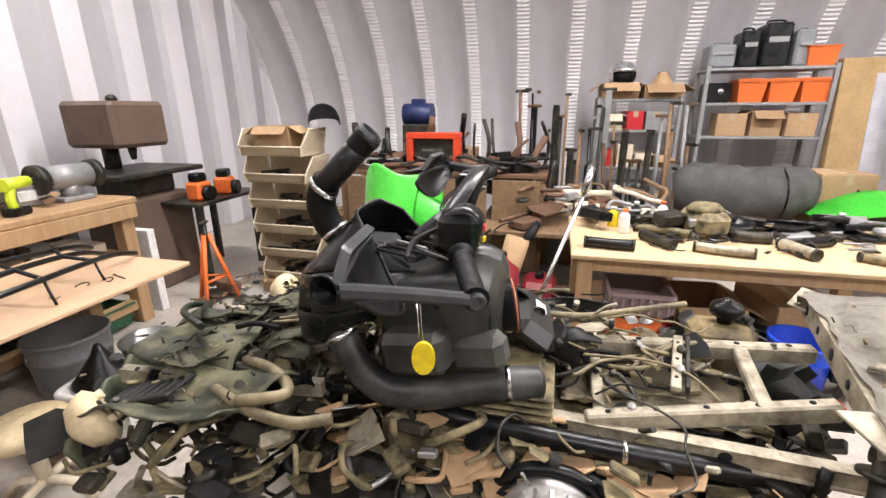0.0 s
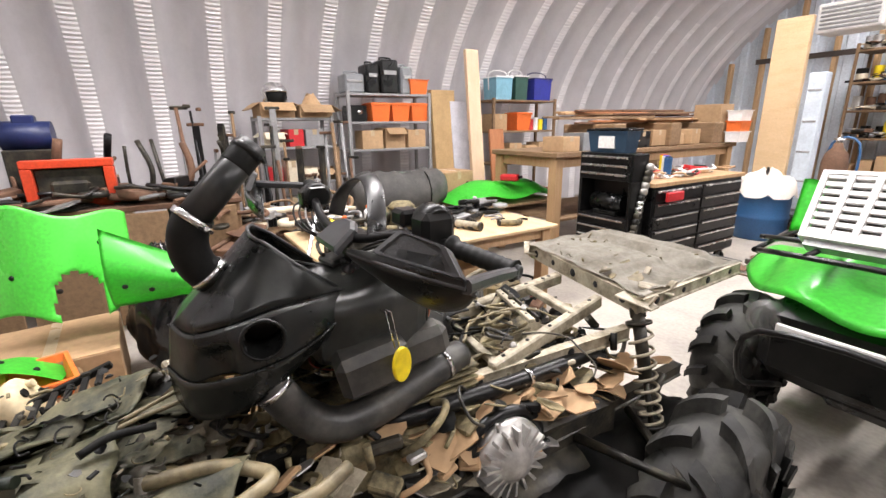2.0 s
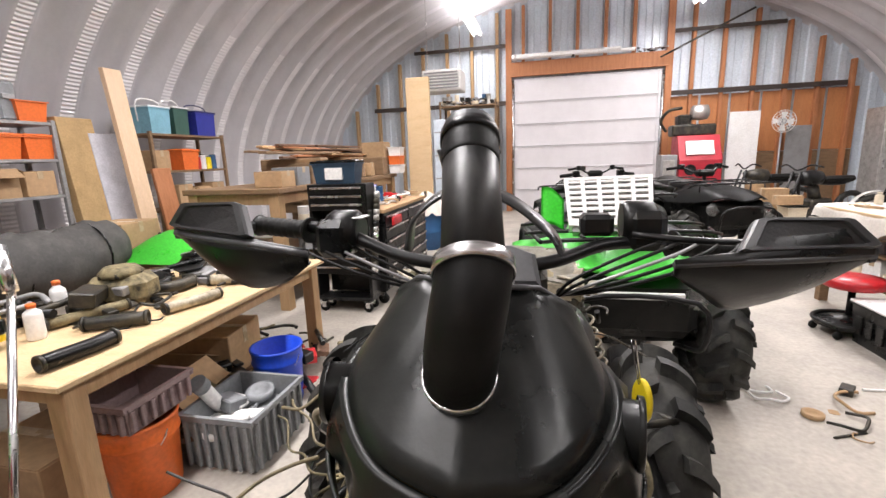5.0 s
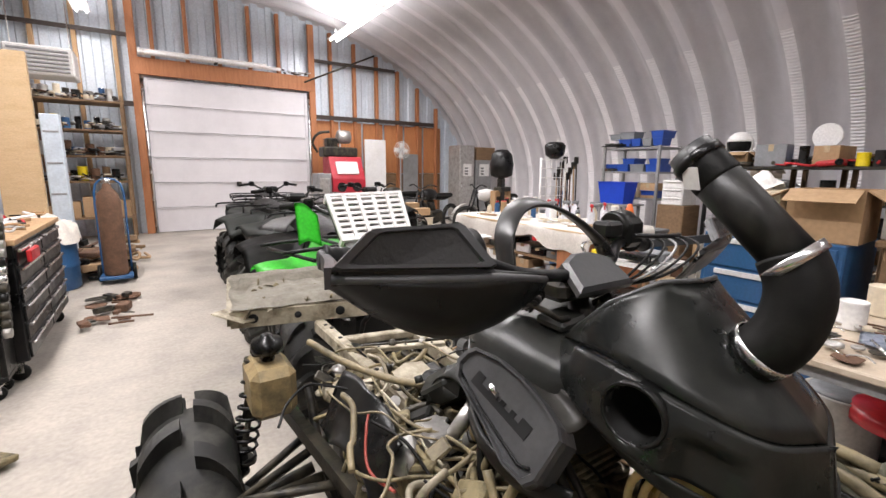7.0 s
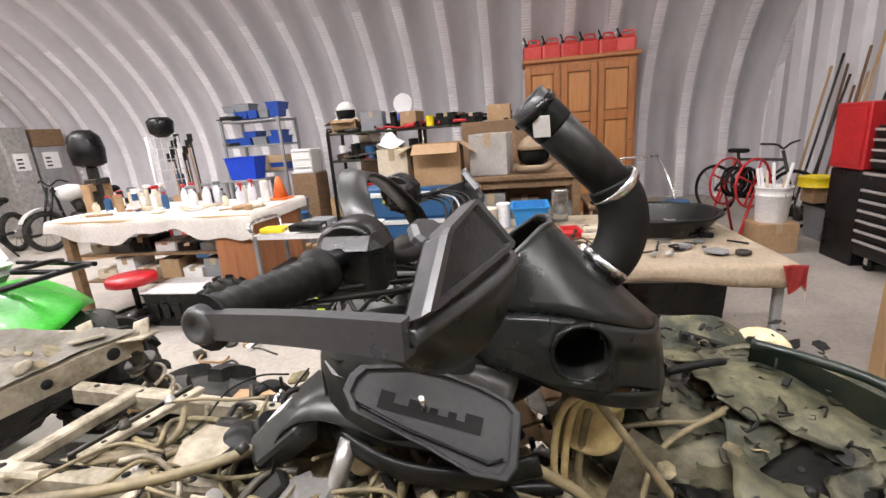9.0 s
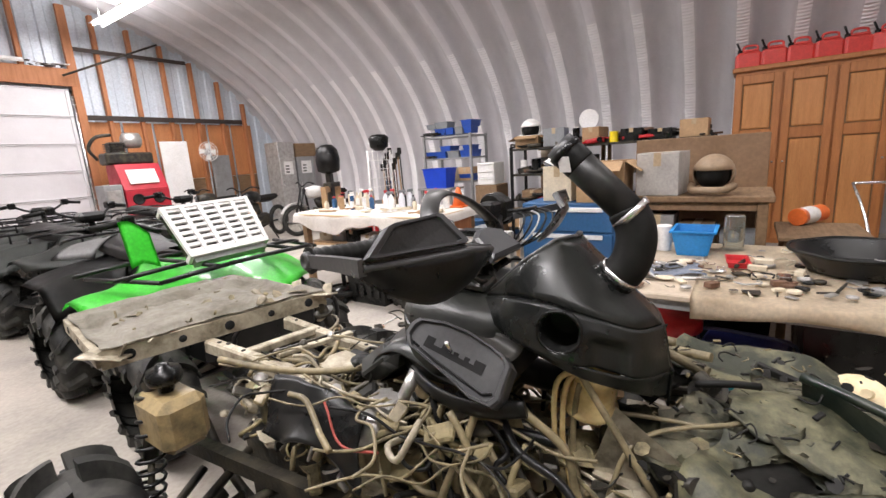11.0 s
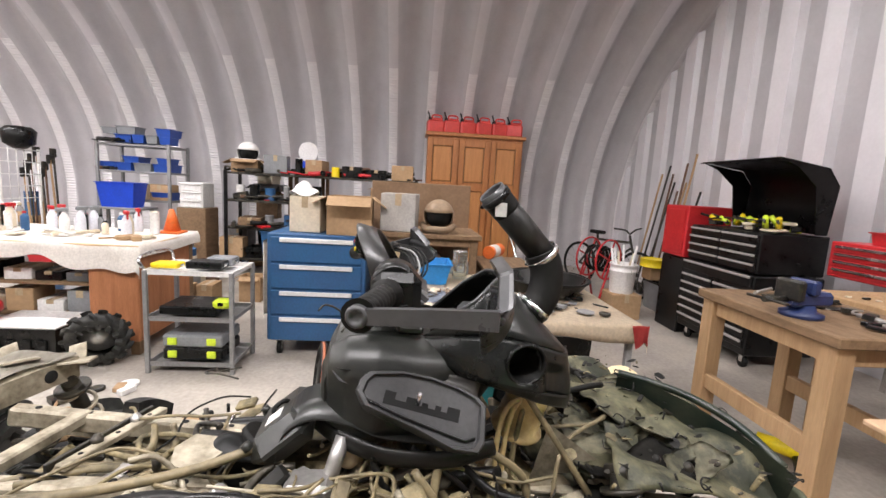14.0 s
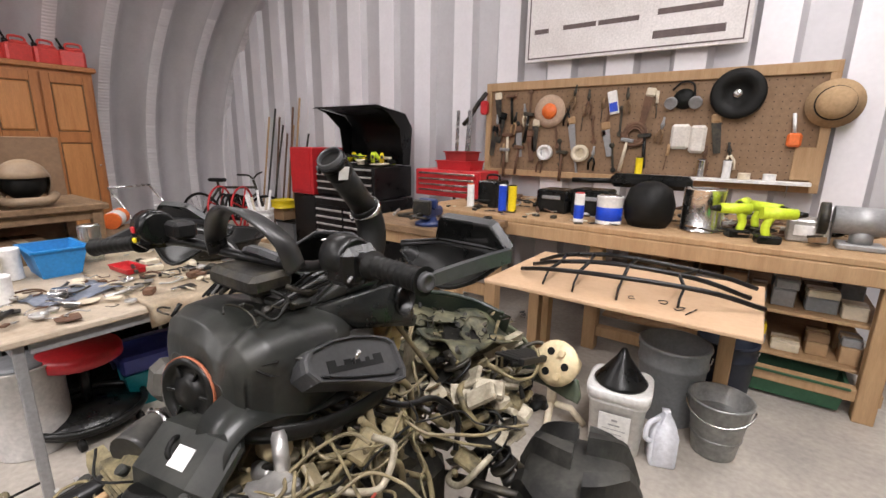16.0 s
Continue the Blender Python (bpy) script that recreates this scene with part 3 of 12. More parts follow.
# yellow tag with keys
bm = B()
lathe(bm, [(0.040, -0.006), (0.043, -0.003), (0.043, 0.003), (0.040, 0.006)], 24, Matrix.Translation((-0.590, -0.129, 0.826)) @ Matrix.Rotation(radians(20), 4, "Z") @ Matrix.Rotation(radians(90), 4, "Y") @ Matrix.Diagonal((1, 0.62, 1, 1)))
wpart("key_tag", bm, YELLOW, quad, "bright yellow key tag")
bm = B()
sweep(bm, [(-0.595, -0.13, 0.862), (-0.61, -0.14, 0.95), (-0.62, -0.15, 0.955), (-0.60, -0.14, 0.865)], 0.0015, 6)
wpart("tag_wire", bm, CHROME, quad)

# inner black boxes and ducts on the open side
bm = B()
sweep(bm, curve([(-0.737, -0.406, 0.839), (-0.700, -0.382, 0.796), (-0.688, -0.329, 0.711), (-0.684, -0.258, 0.662), (-0.688, -0.163, 0.662), (-0.700, -0.057, 0.683), (-0.719, 0.050, 0.705), (-0.750, 0.121, 0.699)], 6), [0.040] * 12 + [0.043] * 31, 20)
wpart("intake_duct", bm, mat("dusty_rubber", (0.022, 0.0215, 0.020), 0.45, 0, (0.10, 0.094, 0.080), 7, 0.8, 0.12, 80), quad, "thick ribbed black rubber intake duct")
clamp_band(Vector((-0.700, -0.382, 0.796)), Vector((0.1, 0.5, -0.85)).normalized(), 0.0425)
clamp_band(Vector((-0.719, 0.050, 0.705)), Vector((-0.15, 0.95, 0.1)).normalized(), 0.0445)
bm = B()
sweep(bm, curve([(-0.719, -0.128, 0.595), (-0.682, -0.057, 0.604), (-0.672, 0.085, 0.604), (-0.672, 0.251, 0.595), (-0.688, 0.452, 0.577), (-0.715, 0.630, 0.555), (-0.725, 0.712, 0.544)], 5), 0.026, 18)
wpart("exhaust_pipe", bm, BLACK_MET, quad, "long black tube along the frame")
clamp_band(Vector((-0.675, 0.322, 0.591)), Vector((0, 1, 0)), 0.027)
bm = B()
for b_ in ((-0.70, -0.25, 0.78, -0.60, -0.08, 0.89), (-0.74, -0.10, 0.76, -0.66, 0.04, 0.85)):
    box(bm, *b_, 0.02, Matrix.Translation((-0.65, 0, 0.8)) @ Matrix.Rotation(radians(12), 4, "X") @ Matrix.Rotation(radians(-8), 4, "Z") @ Matrix.Translation((0.65, 0, -0.8)))
wpart("air_box", bm, bpy.data.materials["dusty_rubber"], quad, "dusty black air box halves")
# clutch with fan blades
bm = B()
cm = Matrix.Translation((-0.535, 0.165, 0.455)) @ Matrix.Rotation(radians(90), 4, "Y")
lathe(bm, [(0.105, -0.06), (0.11, -0.04), (0.11, -0.02), (0.07, 0.0), (0.03, 0.03), (0.012, 0.032)], 28, cm)
clutch = wpart("clutch_pulley", bm, ALU, quad, "finned aluminium drive clutch")
for k in range(18):
    bm = B()
    plate(bm, [(0.035, -0.004), (0.105, -0.006), (0.105, 0.002), (0.035, 0.003)], 0.03, cm @ Matrix.Rotation(2 * math.pi * k / 18, 4, "Z") @ Matrix.Translation((0, 0, -0.018)))
    wpart("blade", bm, ALU, clutch)
bm = B()
sweep(bm, [(-0.60, 0.165 + 0.14 * math.cos(a), 0.445 + 0.125 * math.sin(a)) for a in [2 * math.pi * i / 20 for i in range(21)]], 0.018, 8, False)
wpart("clutch_case", bm, BLACK_MET, quad)

# frame: side rails with round holes, cross members
def rearward(p):
    """The rear frame kinks back and to the side."""
    k = max(0.0, min(1.0, (p.y - 0.1) / 0.45))
    return p + Vector((-0.087, 0.14, -0.037)) * (k * k * (3 - 2 * k))


def channel(parent, a, b, h=0.06, t=0.02, holes=0, material=FRAME_MET, name="frame_rail"):
    """A pressed rail from a to b with lightening holes shown as rimmed cups."""
    a, b = rearward(Vector(a)), rearward(Vector(b))
    d = (b - a).normalized()
    s = d.cross(Vector((0, 0, 1))).normalized()
    u = s.cross(d)
    bm = B()
    sec = [(-t, -h / 2), (t, -h / 2), (t, -h / 2 + 0.004), (t - 0.006, -h / 2 + 0.008), (t - 0.006, h / 2 - 0.008), (t, h / 2 - 0.004), (t, h / 2), (-t, h / 2)]
    r0 = [bm.verts.new(a + s * x + u * z) for x, z in sec]
    r1 = [bm.verts.new(b + s * x + u * z) for x, z in sec]
    bridge(bm, r0, r1, 0, False)
    cap(bm, r0, True)
    cap(bm, r1)
    bmesh.ops.recalc_face_normals(bm, faces=bm.faces)
    rail = wpart(name, bm, material, parent)
    if holes:
        L = (b - a).length
        for i in range(holes):
            c = a + d * (L * (i + 0.5) / holes)
            rad = h * (0.22 if i % 2 else 0.3)
            for sg in (1, -1):
                bm = B()
                m = Matrix.Translation(c + s * sg * (t + 0.0005 - (0.006 if sg > 0 else 0))) @ s.to_track_quat("Z", "Y").to_matrix().to_4x4()
                lathe(bm, [(rad, -0.001 * sg), (rad * 0.9, 0.0015 * sg), (0.001, 0.001 * sg)], 12, m)
                bmesh.ops.recalc_face_normals(bm, faces=bm.faces)
                wpart("round_hole", bm, DARK_HOLE, rail)
    return rail


channel(quad, (-0.76, 0.10, 0.585), (-0.60, 0.66, 0.645), 0.05, 0.018, 4)
REAR = ((-0.820, 0.915, 0.912), (-1.440, 1.075, 0.905), (-1.385, 1.50, 0.915), (-0.832, 1.47, 0.920))


def rear_at(p):
    """Undoes the kink of the rear frame for a place on the standing bike."""
    return drawn(p) - Vector((-0.087, 0.14, -0.037))


channel(quad, rear_at(REAR[0]), rear_at(REAR[1]), 0.062, 0.014, 5)
channel(quad, rear_at(REAR[0]), rear_at(REAR[3]), 0.05, 0.012, 4)
channel(quad, rear_at(REAR[1]), rear_at(REAR[2]), 0.05, 0.012, 3)
channel(quad, rear_at(REAR[3]), rear_at(REAR[2]), 0.05, 0.02, 4, BLACK_DUSTY)
for q, w in (((-0.83, 0.905, 0.925), 0.5), ((-1.43, 1.07, 0.915), -0.6), ((-0.85, 1.02, 0.93), 0.9)):
    # bent corner brackets
    bm = B()
    m = Matrix.Translation(drawn(q)) @ Matrix.Rotation(w, 4, "Z")
    plate(bm, [(-0.07, -0.035), (0.055, -0.045), (0.075, 0.01), (0.03, 0.05), (-0.05, 0.035)], 0.006, m @ Matrix.Rotation(radians(14), 4, "Y"), bevel=0.002)
    plate(bm, [(-0.03, -0.02), (0.04, -0.02), (0.03, 0.02), (-0.03, 0.025)], 0.006, m @ Matrix.Translation((0.05, 0, 0.0)) @ Matrix.Rotation(radians(-58), 4, "Y"), bevel=0.002)
    wpart("corner_bracket", bm, FRAME_MET, quad)
channel(quad, (-1.0, -0.45, 0.62), (-1.08, -1.05, 0.62), 0.045, 0.015)
channel(quad, (-0.70, -0.45, 0.62), (-0.62, -1.05, 0.62), 0.045, 0.015)
channel(quad, (-0.58, -0.3, 0.42), (-0.56, 0.95, 0.42), 0.05, 0.02, 0, DARK_MET)
channel(quad, (-1.14, -0.3, 0.42), (-1.16, 0.95, 0.42), 0.05, 0.02, 0, DARK_MET)
# rear tray: moulded, with a raised deck, a long roll and torn edges
def step(x, a, b):
    k = max(0.0, min(1.0, (x - a) / (b - a)))
    return k * k * (3 - 2 * k)


def tray(u, v):
    a, b, c, d = (Vector(q) for q in REAR)
    p = a.lerp(b, u).lerp(d.lerp(c, u), v)
    deck = step(u, 0.24, 0.28) * step(0.92 - u, 0.0, 0.04) * step(v, 0.10, 0.14) * step(0.62 - v, 0.0, 0.04)
    roll = math.exp(-(((v - 0.74 + 0.12 * (u - 0.5)) / 0.085) ** 2)) * step(u, 0.06, 0.10) * step(0.97 - u, 0.0, 0.03)
    ribs = 0.004 * (abs((u * 7) % 1 - 0.5) < 0.16) * deck
    edge = 1 - min(1.0, min(u, 1 - u, v, 1 - v) * 14)
    z = 0.022 + 0.016 * deck + 0.030 * roll - ribs - 0.010 * step(0.2 - u, 0.0, 0.05) * step(v, 0.2, 0.3) + 0.012 * edge
    z += 0.006 * noise.noise(p * 9) + 0.003 * noise.noise(p * 27)
    return drawn(p + Vector((0.012 * noise.noise(p * 14) * edge, 0.02 * noise.noise(p * 11) * edge - 0.01, z)))


bm = B()
grid_sheet(bm, tray, 64, 48)
solid(bm, 0.006)
wpart("rear_tray", bm, mat("dusty_grey_plastic", (0.36, 0.335, 0.28), 0.7, 0, (0.17, 0.15, 0.11), 7, 0.8, 0.3, 60), quad, "dust-covered grey moulded plastic rear tray")

# shock absorbers with coil springs
def shock(a, b, rc=0.038, turns=8, spring=None):
    a, b = Vector(a), Vector(b)
    d = (b - a)
    L = d.length
    d.normalize()
    u = d.orthogonal().normalized()
    v = d.cross(u)
    bm = B()
    cyl(bm, a, a + d * L * 0.55, 0.022, seg=12)
    cyl(bm, a + d * L * 0.5, b, 0.010, seg=10)
    cyl(bm, a - u * 0.025, a + u * 0.025, 0.018, seg=12)
    cyl(bm, b - u * 0.025, b + u * 0.025, 0.018, seg=12)
    cyl(bm, a + d * 0.03, a + d * 0.04, rc + 0.006, seg=16)
    cyl(bm, b - d * 0.05, b - d * 0.04, rc + 0.006, seg=16)
    s = wpart("shock_absorber", bm, DARK_MET, quad)
    bm = B()
    n = turns * 12
    pts = []
    for i in range(n + 1):
        f = i / n
        ang = 2 * math.pi * turns * (f ** 1.25)
        pts.append(a + d * (0.04 + (L - 0.09) * f) + u * (rc * math.cos(ang)) + v * (rc * math.sin(ang)))
    sweep(bm, pts, 0.0058, 6)
    wpart("coil_spring", bm, spring or FRAME_MET, s, "muddy coil spring")


shock((-0.635, 0.775, 0.71), (-0.50, 0.74, 0.30))
shock((-1.33, 0.76, 0.68), (-1.42, 0.72, 0.28), spring=BLACK_MET)
shock((-1.06, -0.62, 0.72), (-1.26, -0.66, 0.34), spring=BLACK_MET)
shock((-0.66, -0.62, 0.72), (-0.46, -0.66, 0.34), spring=DARK_MET)
# suspension arms and axles
for x0, x1, y in ((-0.6, -0.30, 0.60), (-1.12, -1.46, 0.52), (-0.66, -0.30, -0.70), (-1.06, -1.44, -0.66)):
    bm = B()
    sweep(bm, [(x0, y - 0.13, 0.36), (x1, y, 0.33), (x0, y + 0.13, 0.36)], 0.016, 8)
    wpart("suspension_arm", bm, DARK_MET, quad)

# dark filler added low between frame and wheel on the open side, hiding the pale floor
bm = B()
box(bm, -0.70, 0.02, 0.06, -0.44, 0.52, 0.26, 0.05)
box(bm, -0.72, 0.50, 0.08, -0.50, 0.95, 0.30, 0.05)
cyl(bm, (-0.60, 0.10, 0.24), (-0.60, 0.46, 0.24), 0.10, seg=18)
wpart("drive_housing", bm, DARK_MET, quad, "dark filler blocks beside the frame that hide the pale floor")
bm = B()
grid_sheet(bm, lambda u, v: Vector((-0.80 + 0.42 * u, -0.35 + 1.35 * v, 0.235 + 0.03 * noise.noise(Vector((6 * u, 14 * v, 0))) + 0.08 * math.sin(math.pi * u))), 16, 36)
solid(bm, 0.01)
wpart("splash_pan", bm, BLACK_DUSTY, quad, "dark filler sheet below the frame that hides the pale floor")
# reservoir bottle with black cap
bm = B()
box(bm, -1.385, 0.60, 0.50, -1.245, 0.79, 0.665, 0.025)
bottle = wpart("coolant_bottle", bm, mat("muddy_bottle", (0.30, 0.225, 0.11), 0.45, 0, (0.035, 0.032, 0.022), 11, 0.95, 0.3, 50), quad, "mud-stained plastic coolant bottle")
bm = B()
lathe(bm, [(0.02, 0.66), (0.026, 0.69), (0.046, 0.695), (0.052, 0.715), (0.046, 0.735), (0.022, 0.742), (0.018, 0.752), (0.005, 0.755)], 20, Matrix.Translation((-1.315, 0.70, 0)))
wpart("bottle_cap", bm, BLACK_PL, bottle)
# engine block
bm = B()
box(bm, -1.10, -0.28, 0.36, -0.66, 0.40, 0.58, 0.03)
box(bm, -1.02, -0.15, 0.56, -0.72, 0.14, 0.70, 0.02)
for k in range(6):
    box(bm, -1.04, -0.17, 0.575 + k * 0.02, -0.70, 0.16, 0.583 + k * 0.02, 0.003)
for k in range(9):
    cyl(bm, (-1.105, -0.24 + k * 0.075, 0.40 + 0.05 * (k % 2)), (-1.125, -0.24 + k * 0.075, 0.40 + 0.05 * (k % 2)), 0.011, seg=6)
lathe(bm, [(0.12, 0), (0.12, 0.03), (0.10, 0.045), (0.02, 0.05)], 22, Matrix.Translation((-1.09, 0.08, 0.47)) @ Matrix.Rotation(radians(-90), 4, "Y"))
wpart("engine_block", bm, MUD, quad, "mud-caked engine block")
bm = B()
lathe(bm, [(0.03, 0), (0.035, 0.03), (0.03, 0.05), (0.042, 0.055), (0.042, 0.07), (0.01, 0.075)], 16, Matrix.Translation((-1.13, 0.02, 0.66)) @ Matrix.Rotation(radians(-60), 4, "Y"))
box(bm, -1.14, -0.03, 0.68, -1.07, 0.06, 0.735, 0.01)
cyl(bm, (-1.09, -0.02, 0.72), (-1.05, -0.04, 0.79), 0.016, seg=10)
wpart("carburettor", bm, ALU, quad, "grimy aluminium carburettor")

# hoses, cables and wires over the frame
rng = random.Random(7)
def hose(pts, r, material, name="hose"):
    bm = B()
    sweep(bm, curve(pts, 5), r, 8)
    return wpart(name, bm, material, quad)
hose([(-1.16, 0.34, 0.70), (-1.20, 0.22, 0.68), (-1.20, 0.10, 0.60), (-1.16, 0.02, 0.50)], 0.013, FRAME_MET)
hose([(-1.22, 0.55, 0.76), (-1.17, 0.40, 0.745), (-1.10, 0.25, 0.74), (-1.04, 0.12, 0.76)], 0.010, TAN_HOSE)
hose([(-0.62, -0.62, 0.73), (-0.58, -0.52, 0.745), (-0.55, -0.46, 0.735), (-0.50, -0.43, 0.74), (-0.47, -0.47, 0.74), (-0.46, -0.53, 0.73)], 0.014, TAN_HOSE)
hose([(-0.50, -0.62, 0.72), (-0.46, -0.50, 0.71), (-0.44, -0.38, 0.715), (-0.47, -0.30, 0.72)], 0.014, TAN_HOSE)
for i in range(7):
    y = rng.uniform(0.0, 0.30)
    x = -1.16 + rng.uniform(-0.10, 0.12)
    p = [Vector((x, y, 0.73 + rng.uniform(-0.02, 0.05)))]
    dirx = rng.choice((-0.3, 0.2, 0.5, 1))
    for k in range(4):
        p.append(p[-1] + Vector((rng.uniform(-0.03, 0.08) * dirx, -rng.uniform(0.02, 0.12), rng.uniform(-0.045, 0.02))))
    rad, mt = rng.uniform(0.003, 0.008), rng.choice((TAN_HOSE, TAN_HOSE, MUD, DARK_MET, RED_WIRE if i % 6 == 0 else FRAME_MET, RUBBER))
    hose(p, 0.0032 if mt is RED_WIRE else rad, mt, "cable")
for i in range(8):
    y = rng.uniform(0.05, 0.35)
    p = [Vector((-0.72 + rng.uniform(-0.2, 0.03), y, 0.67 + rng.uniform(-0.01, 0.02)))]
    for k in range(4):
        p.append(p[-1] + Vector((rng.uniform(-0.09, 0.03), rng.uniform(-0.05, 0.10), rng.uniform(-0.02, 0.015))))
    hose(p, rng.uniform(0.003, 0.007), rng.choice((TAN_HOSE, MUD, DARK_MET, RUBBER)), "cable")
for i in range(16):
    p = [Vector((-1.08 + rng.uniform(-0.08, 0.10), -0.25 + rng.uniform(-0.1, 0.25), 0.76 + rng.uniform(-0.06, 0.03)))]
    for k in range(4):
        p.append(p[-1] + Vector((rng.uniform(-0.05, 0.02), rng.uniform(-0.10, 0.06), -rng.uniform(0.02, 0.12))))
    hose(p, rng.uniform(0.004, 0.010), rng.choice((TAN_HOSE, MUD, DARK_MET, RUBBER, BLACK_MET)), "cable")
for i in range(34):
    rear = i % 3 == 0
    p = [Vector((rng.uniform(-1.22, -0.62), rng.uniform(0.02, 0.40) if rear else rng.uniform(-0.30, 0.10), 0.72 + rng.uniform(-0.03, 0.04)))]
    if not rear:
        p[0].x = rng.uniform(-1.22, -1.04)
    turn = rng.uniform(0, 6.28)
    for k in range(5):
        turn += rng.uniform(-1.0, 1.0)
        p.append(p[-1] + Vector((0.055 * math.cos(turn), 0.075 * math.sin(turn), rng.uniform(-0.035, 0.02))))
    hose(p, rng.uniform(0.0022, 0.0042), rng.choice((TAN_HOSE, MUD, RUBBER, RUBBER, DARK_MET, MUD, RED_WIRE if i % 5 == 0 else TAN_HOSE)), "wire")
for sgn in (-1, 1):
    for k in range(5):
        a = Vector((CX + sgn * (0.30 + 0.03 * k), -0.09, 1.12))
        hose([a, a + Vector((-sgn * 0.07, -0.06 - 0.01 * k, -0.01)), (CX + sgn * (0.13 + 0.015 * k), -0.16 - 0.01 * k, 1.06), (CX + sgn * 0.10, -0.10 + 0.01 * k, 1.0)], 0.003, RUBBER if k != 2 else GREY_MET, "control_cable")


def rubble(name, parent, n, lo, hi, mats, seed, size=(0.02, 0.07), label=""):
    """Small brackets, bolts and lumps between the large parts, one mesh a material."""
    flat = name == "cardboard_scrap"
    r = random.Random(seed)
    sets = [B() for _ in mats]
    for i in range(n):
        k = r.randrange(len(mats))
        bm = sets[k]
        c = Vector([r.uniform(a, b) for a, b in zip(lo, hi)])
        m = Matrix.Translation(c) @ Euler((r.uniform(-0.6, 0.6), r.uniform(-0.6, 0.6), r.uniform(0, 6.3))).to_matrix().to_4x4()
        s = r.uniform(*size)
        kind = 0.9 if flat else r.random()
        if kind < 0.30:
            box(bm, -s, -s * r.uniform(0.3, 0.8), -s * r.uniform(0.1, 0.5), s, s * 0.5, s * 0.3, s * 0.16, m)
        elif kind < 0.44:
            L = s * r.uniform(0.3, 1.1)
            cyl(bm, m @ Vector((0, 0, -L)), m @ Vector((0, 0, L)), s * r.uniform(0.12, 0.4), seg=9)
        elif kind < 0.50:
            lathe(bm, [(s * 0.9, -s * 0.3), (s, -s * 0.2), (s, s * 0.1), (s * 0.6, s * 0.25), (s * 0.5, s * 0.5), (s * 0.1, s * 0.5)], 12, m)
        elif kind < 0.74:
            q = [m @ Vector((s * 1.6 * math.cos(t) * r.uniform(0.7, 1.3), s * 1.6 * math.sin(t), s * r.uniform(-0.5, 0.5))) for t in (0, 0.9, 1.8, 2.7, 3.4)]
            sweep(bm, curve(q, 4), s * r.uniform(0.12, 0.24), 7)
        else:
            poly = [(s * 1.4 * math.cos(t) * r.uniform(0.6, 1.2), s * 1.4 * math.sin(t) * r.uniform(0.6, 1.2)) for t in (0, 0.8, 1.7, 2.6, 3.6, 4.6, 5.5)]
            plate(bm, poly, s * 0.1, m)
    out = []
    for bm, mt in zip(sets, mats):
        if len(bm.verts):
            out.append(tagged(wpart(name, bm, mt, parent, label), label, kind="stuff"))
        else:
            bm.free()
    return out


for nm, n, lo, hi, mats, sd, sz in (
        ("bracket", 170, (-1.20, -0.35, 0.45), (-0.98, 0.60, 0.74), (MUD, DARK_MET, BLACK_DUSTY, TAN_HOSE, FRAME_MET, MUD, ALU), 3, (0.014, 0.04)),
        ("bracket", 130, (-0.76, -0.45, 0.42), (-0.53, 0.45, 0.62), (MUD, DARK_MET, BLACK_DUSTY, CARD, FRAME_MET, MUD, ALU), 4, (0.015, 0.045)),
        ("bracket", 120, (-1.15, 0.30, 0.40), (-0.66, 0.80, 0.62), (MUD, FRAME_MET, DARK_MET, BLACK_DUSTY, MUD), 5, (0.015, 0.045)),
        ("bracket", 140, (-1.22, -1.0, 0.40), (-0.98, -0.45, 0.66), (MUD, DARK_MET, BLACK_DUSTY, MUD, FRAME_MET), 6, (0.018, 0.05)),
        ("bracket", 140, (-0.78, -1.0, 0.40), (-0.36, -0.42, 0.66), (MUD, DARK_MET, BLACK_DUSTY, MUD, FRAME_MET), 8, (0.018, 0.05)),
        ("flap_litter", 130, (-1.15, -1.0, 0.71), (-0.42, -0.50, 0.765), (MUD, BLACK_DUSTY, DARK_MET, BLACK_DUSTY), 10, (0.004, 0.012)),
        ("cardboard_scrap", 40, (-0.68, -0.12, 0.46), (-0.56, 0.85, 0.56), (CARD, CARD, MUD), 12, (0.025, 0.05)),
        ("bracket", 30, (-1.05, -0.2, 0.86), (-0.66, 0.0, 1.04), (BLACK_DUSTY, BLACK_MET, DARK_MET), 9, (0.012, 0.03))):
    rubble(nm, quad, n, lo, hi, mats, sd, sz)

# front flaps and fascia
def flap(name, f, material=DUST_FLAP, label="", nu=14, nv=10, t=0.005):
    bm = B()
    def worn(u, v):
        p = f(u, v)
        edge = 1 - min(1, min(u, 1 - u, v, 1 - v) * 5)
        q = Vector((noise.noise(p * 8), noise.noise(p * 8 + Vector((9, 0, 0))), noise.noise(p * 7 + Vector((0, 9, 0))) * 1.3))
        return p + q * (0.010 + 0.025 * edge) + Vector((0, 0, noise.noise(p * 24) * 0.004))
    grid_sheet(bm, worn, nu * 2, nv * 2)
    bmesh.ops.recalc_face_normals(bm, faces=bm.faces)
    solid(bm, t)
    return wpart(name, bm, material, quad, label)


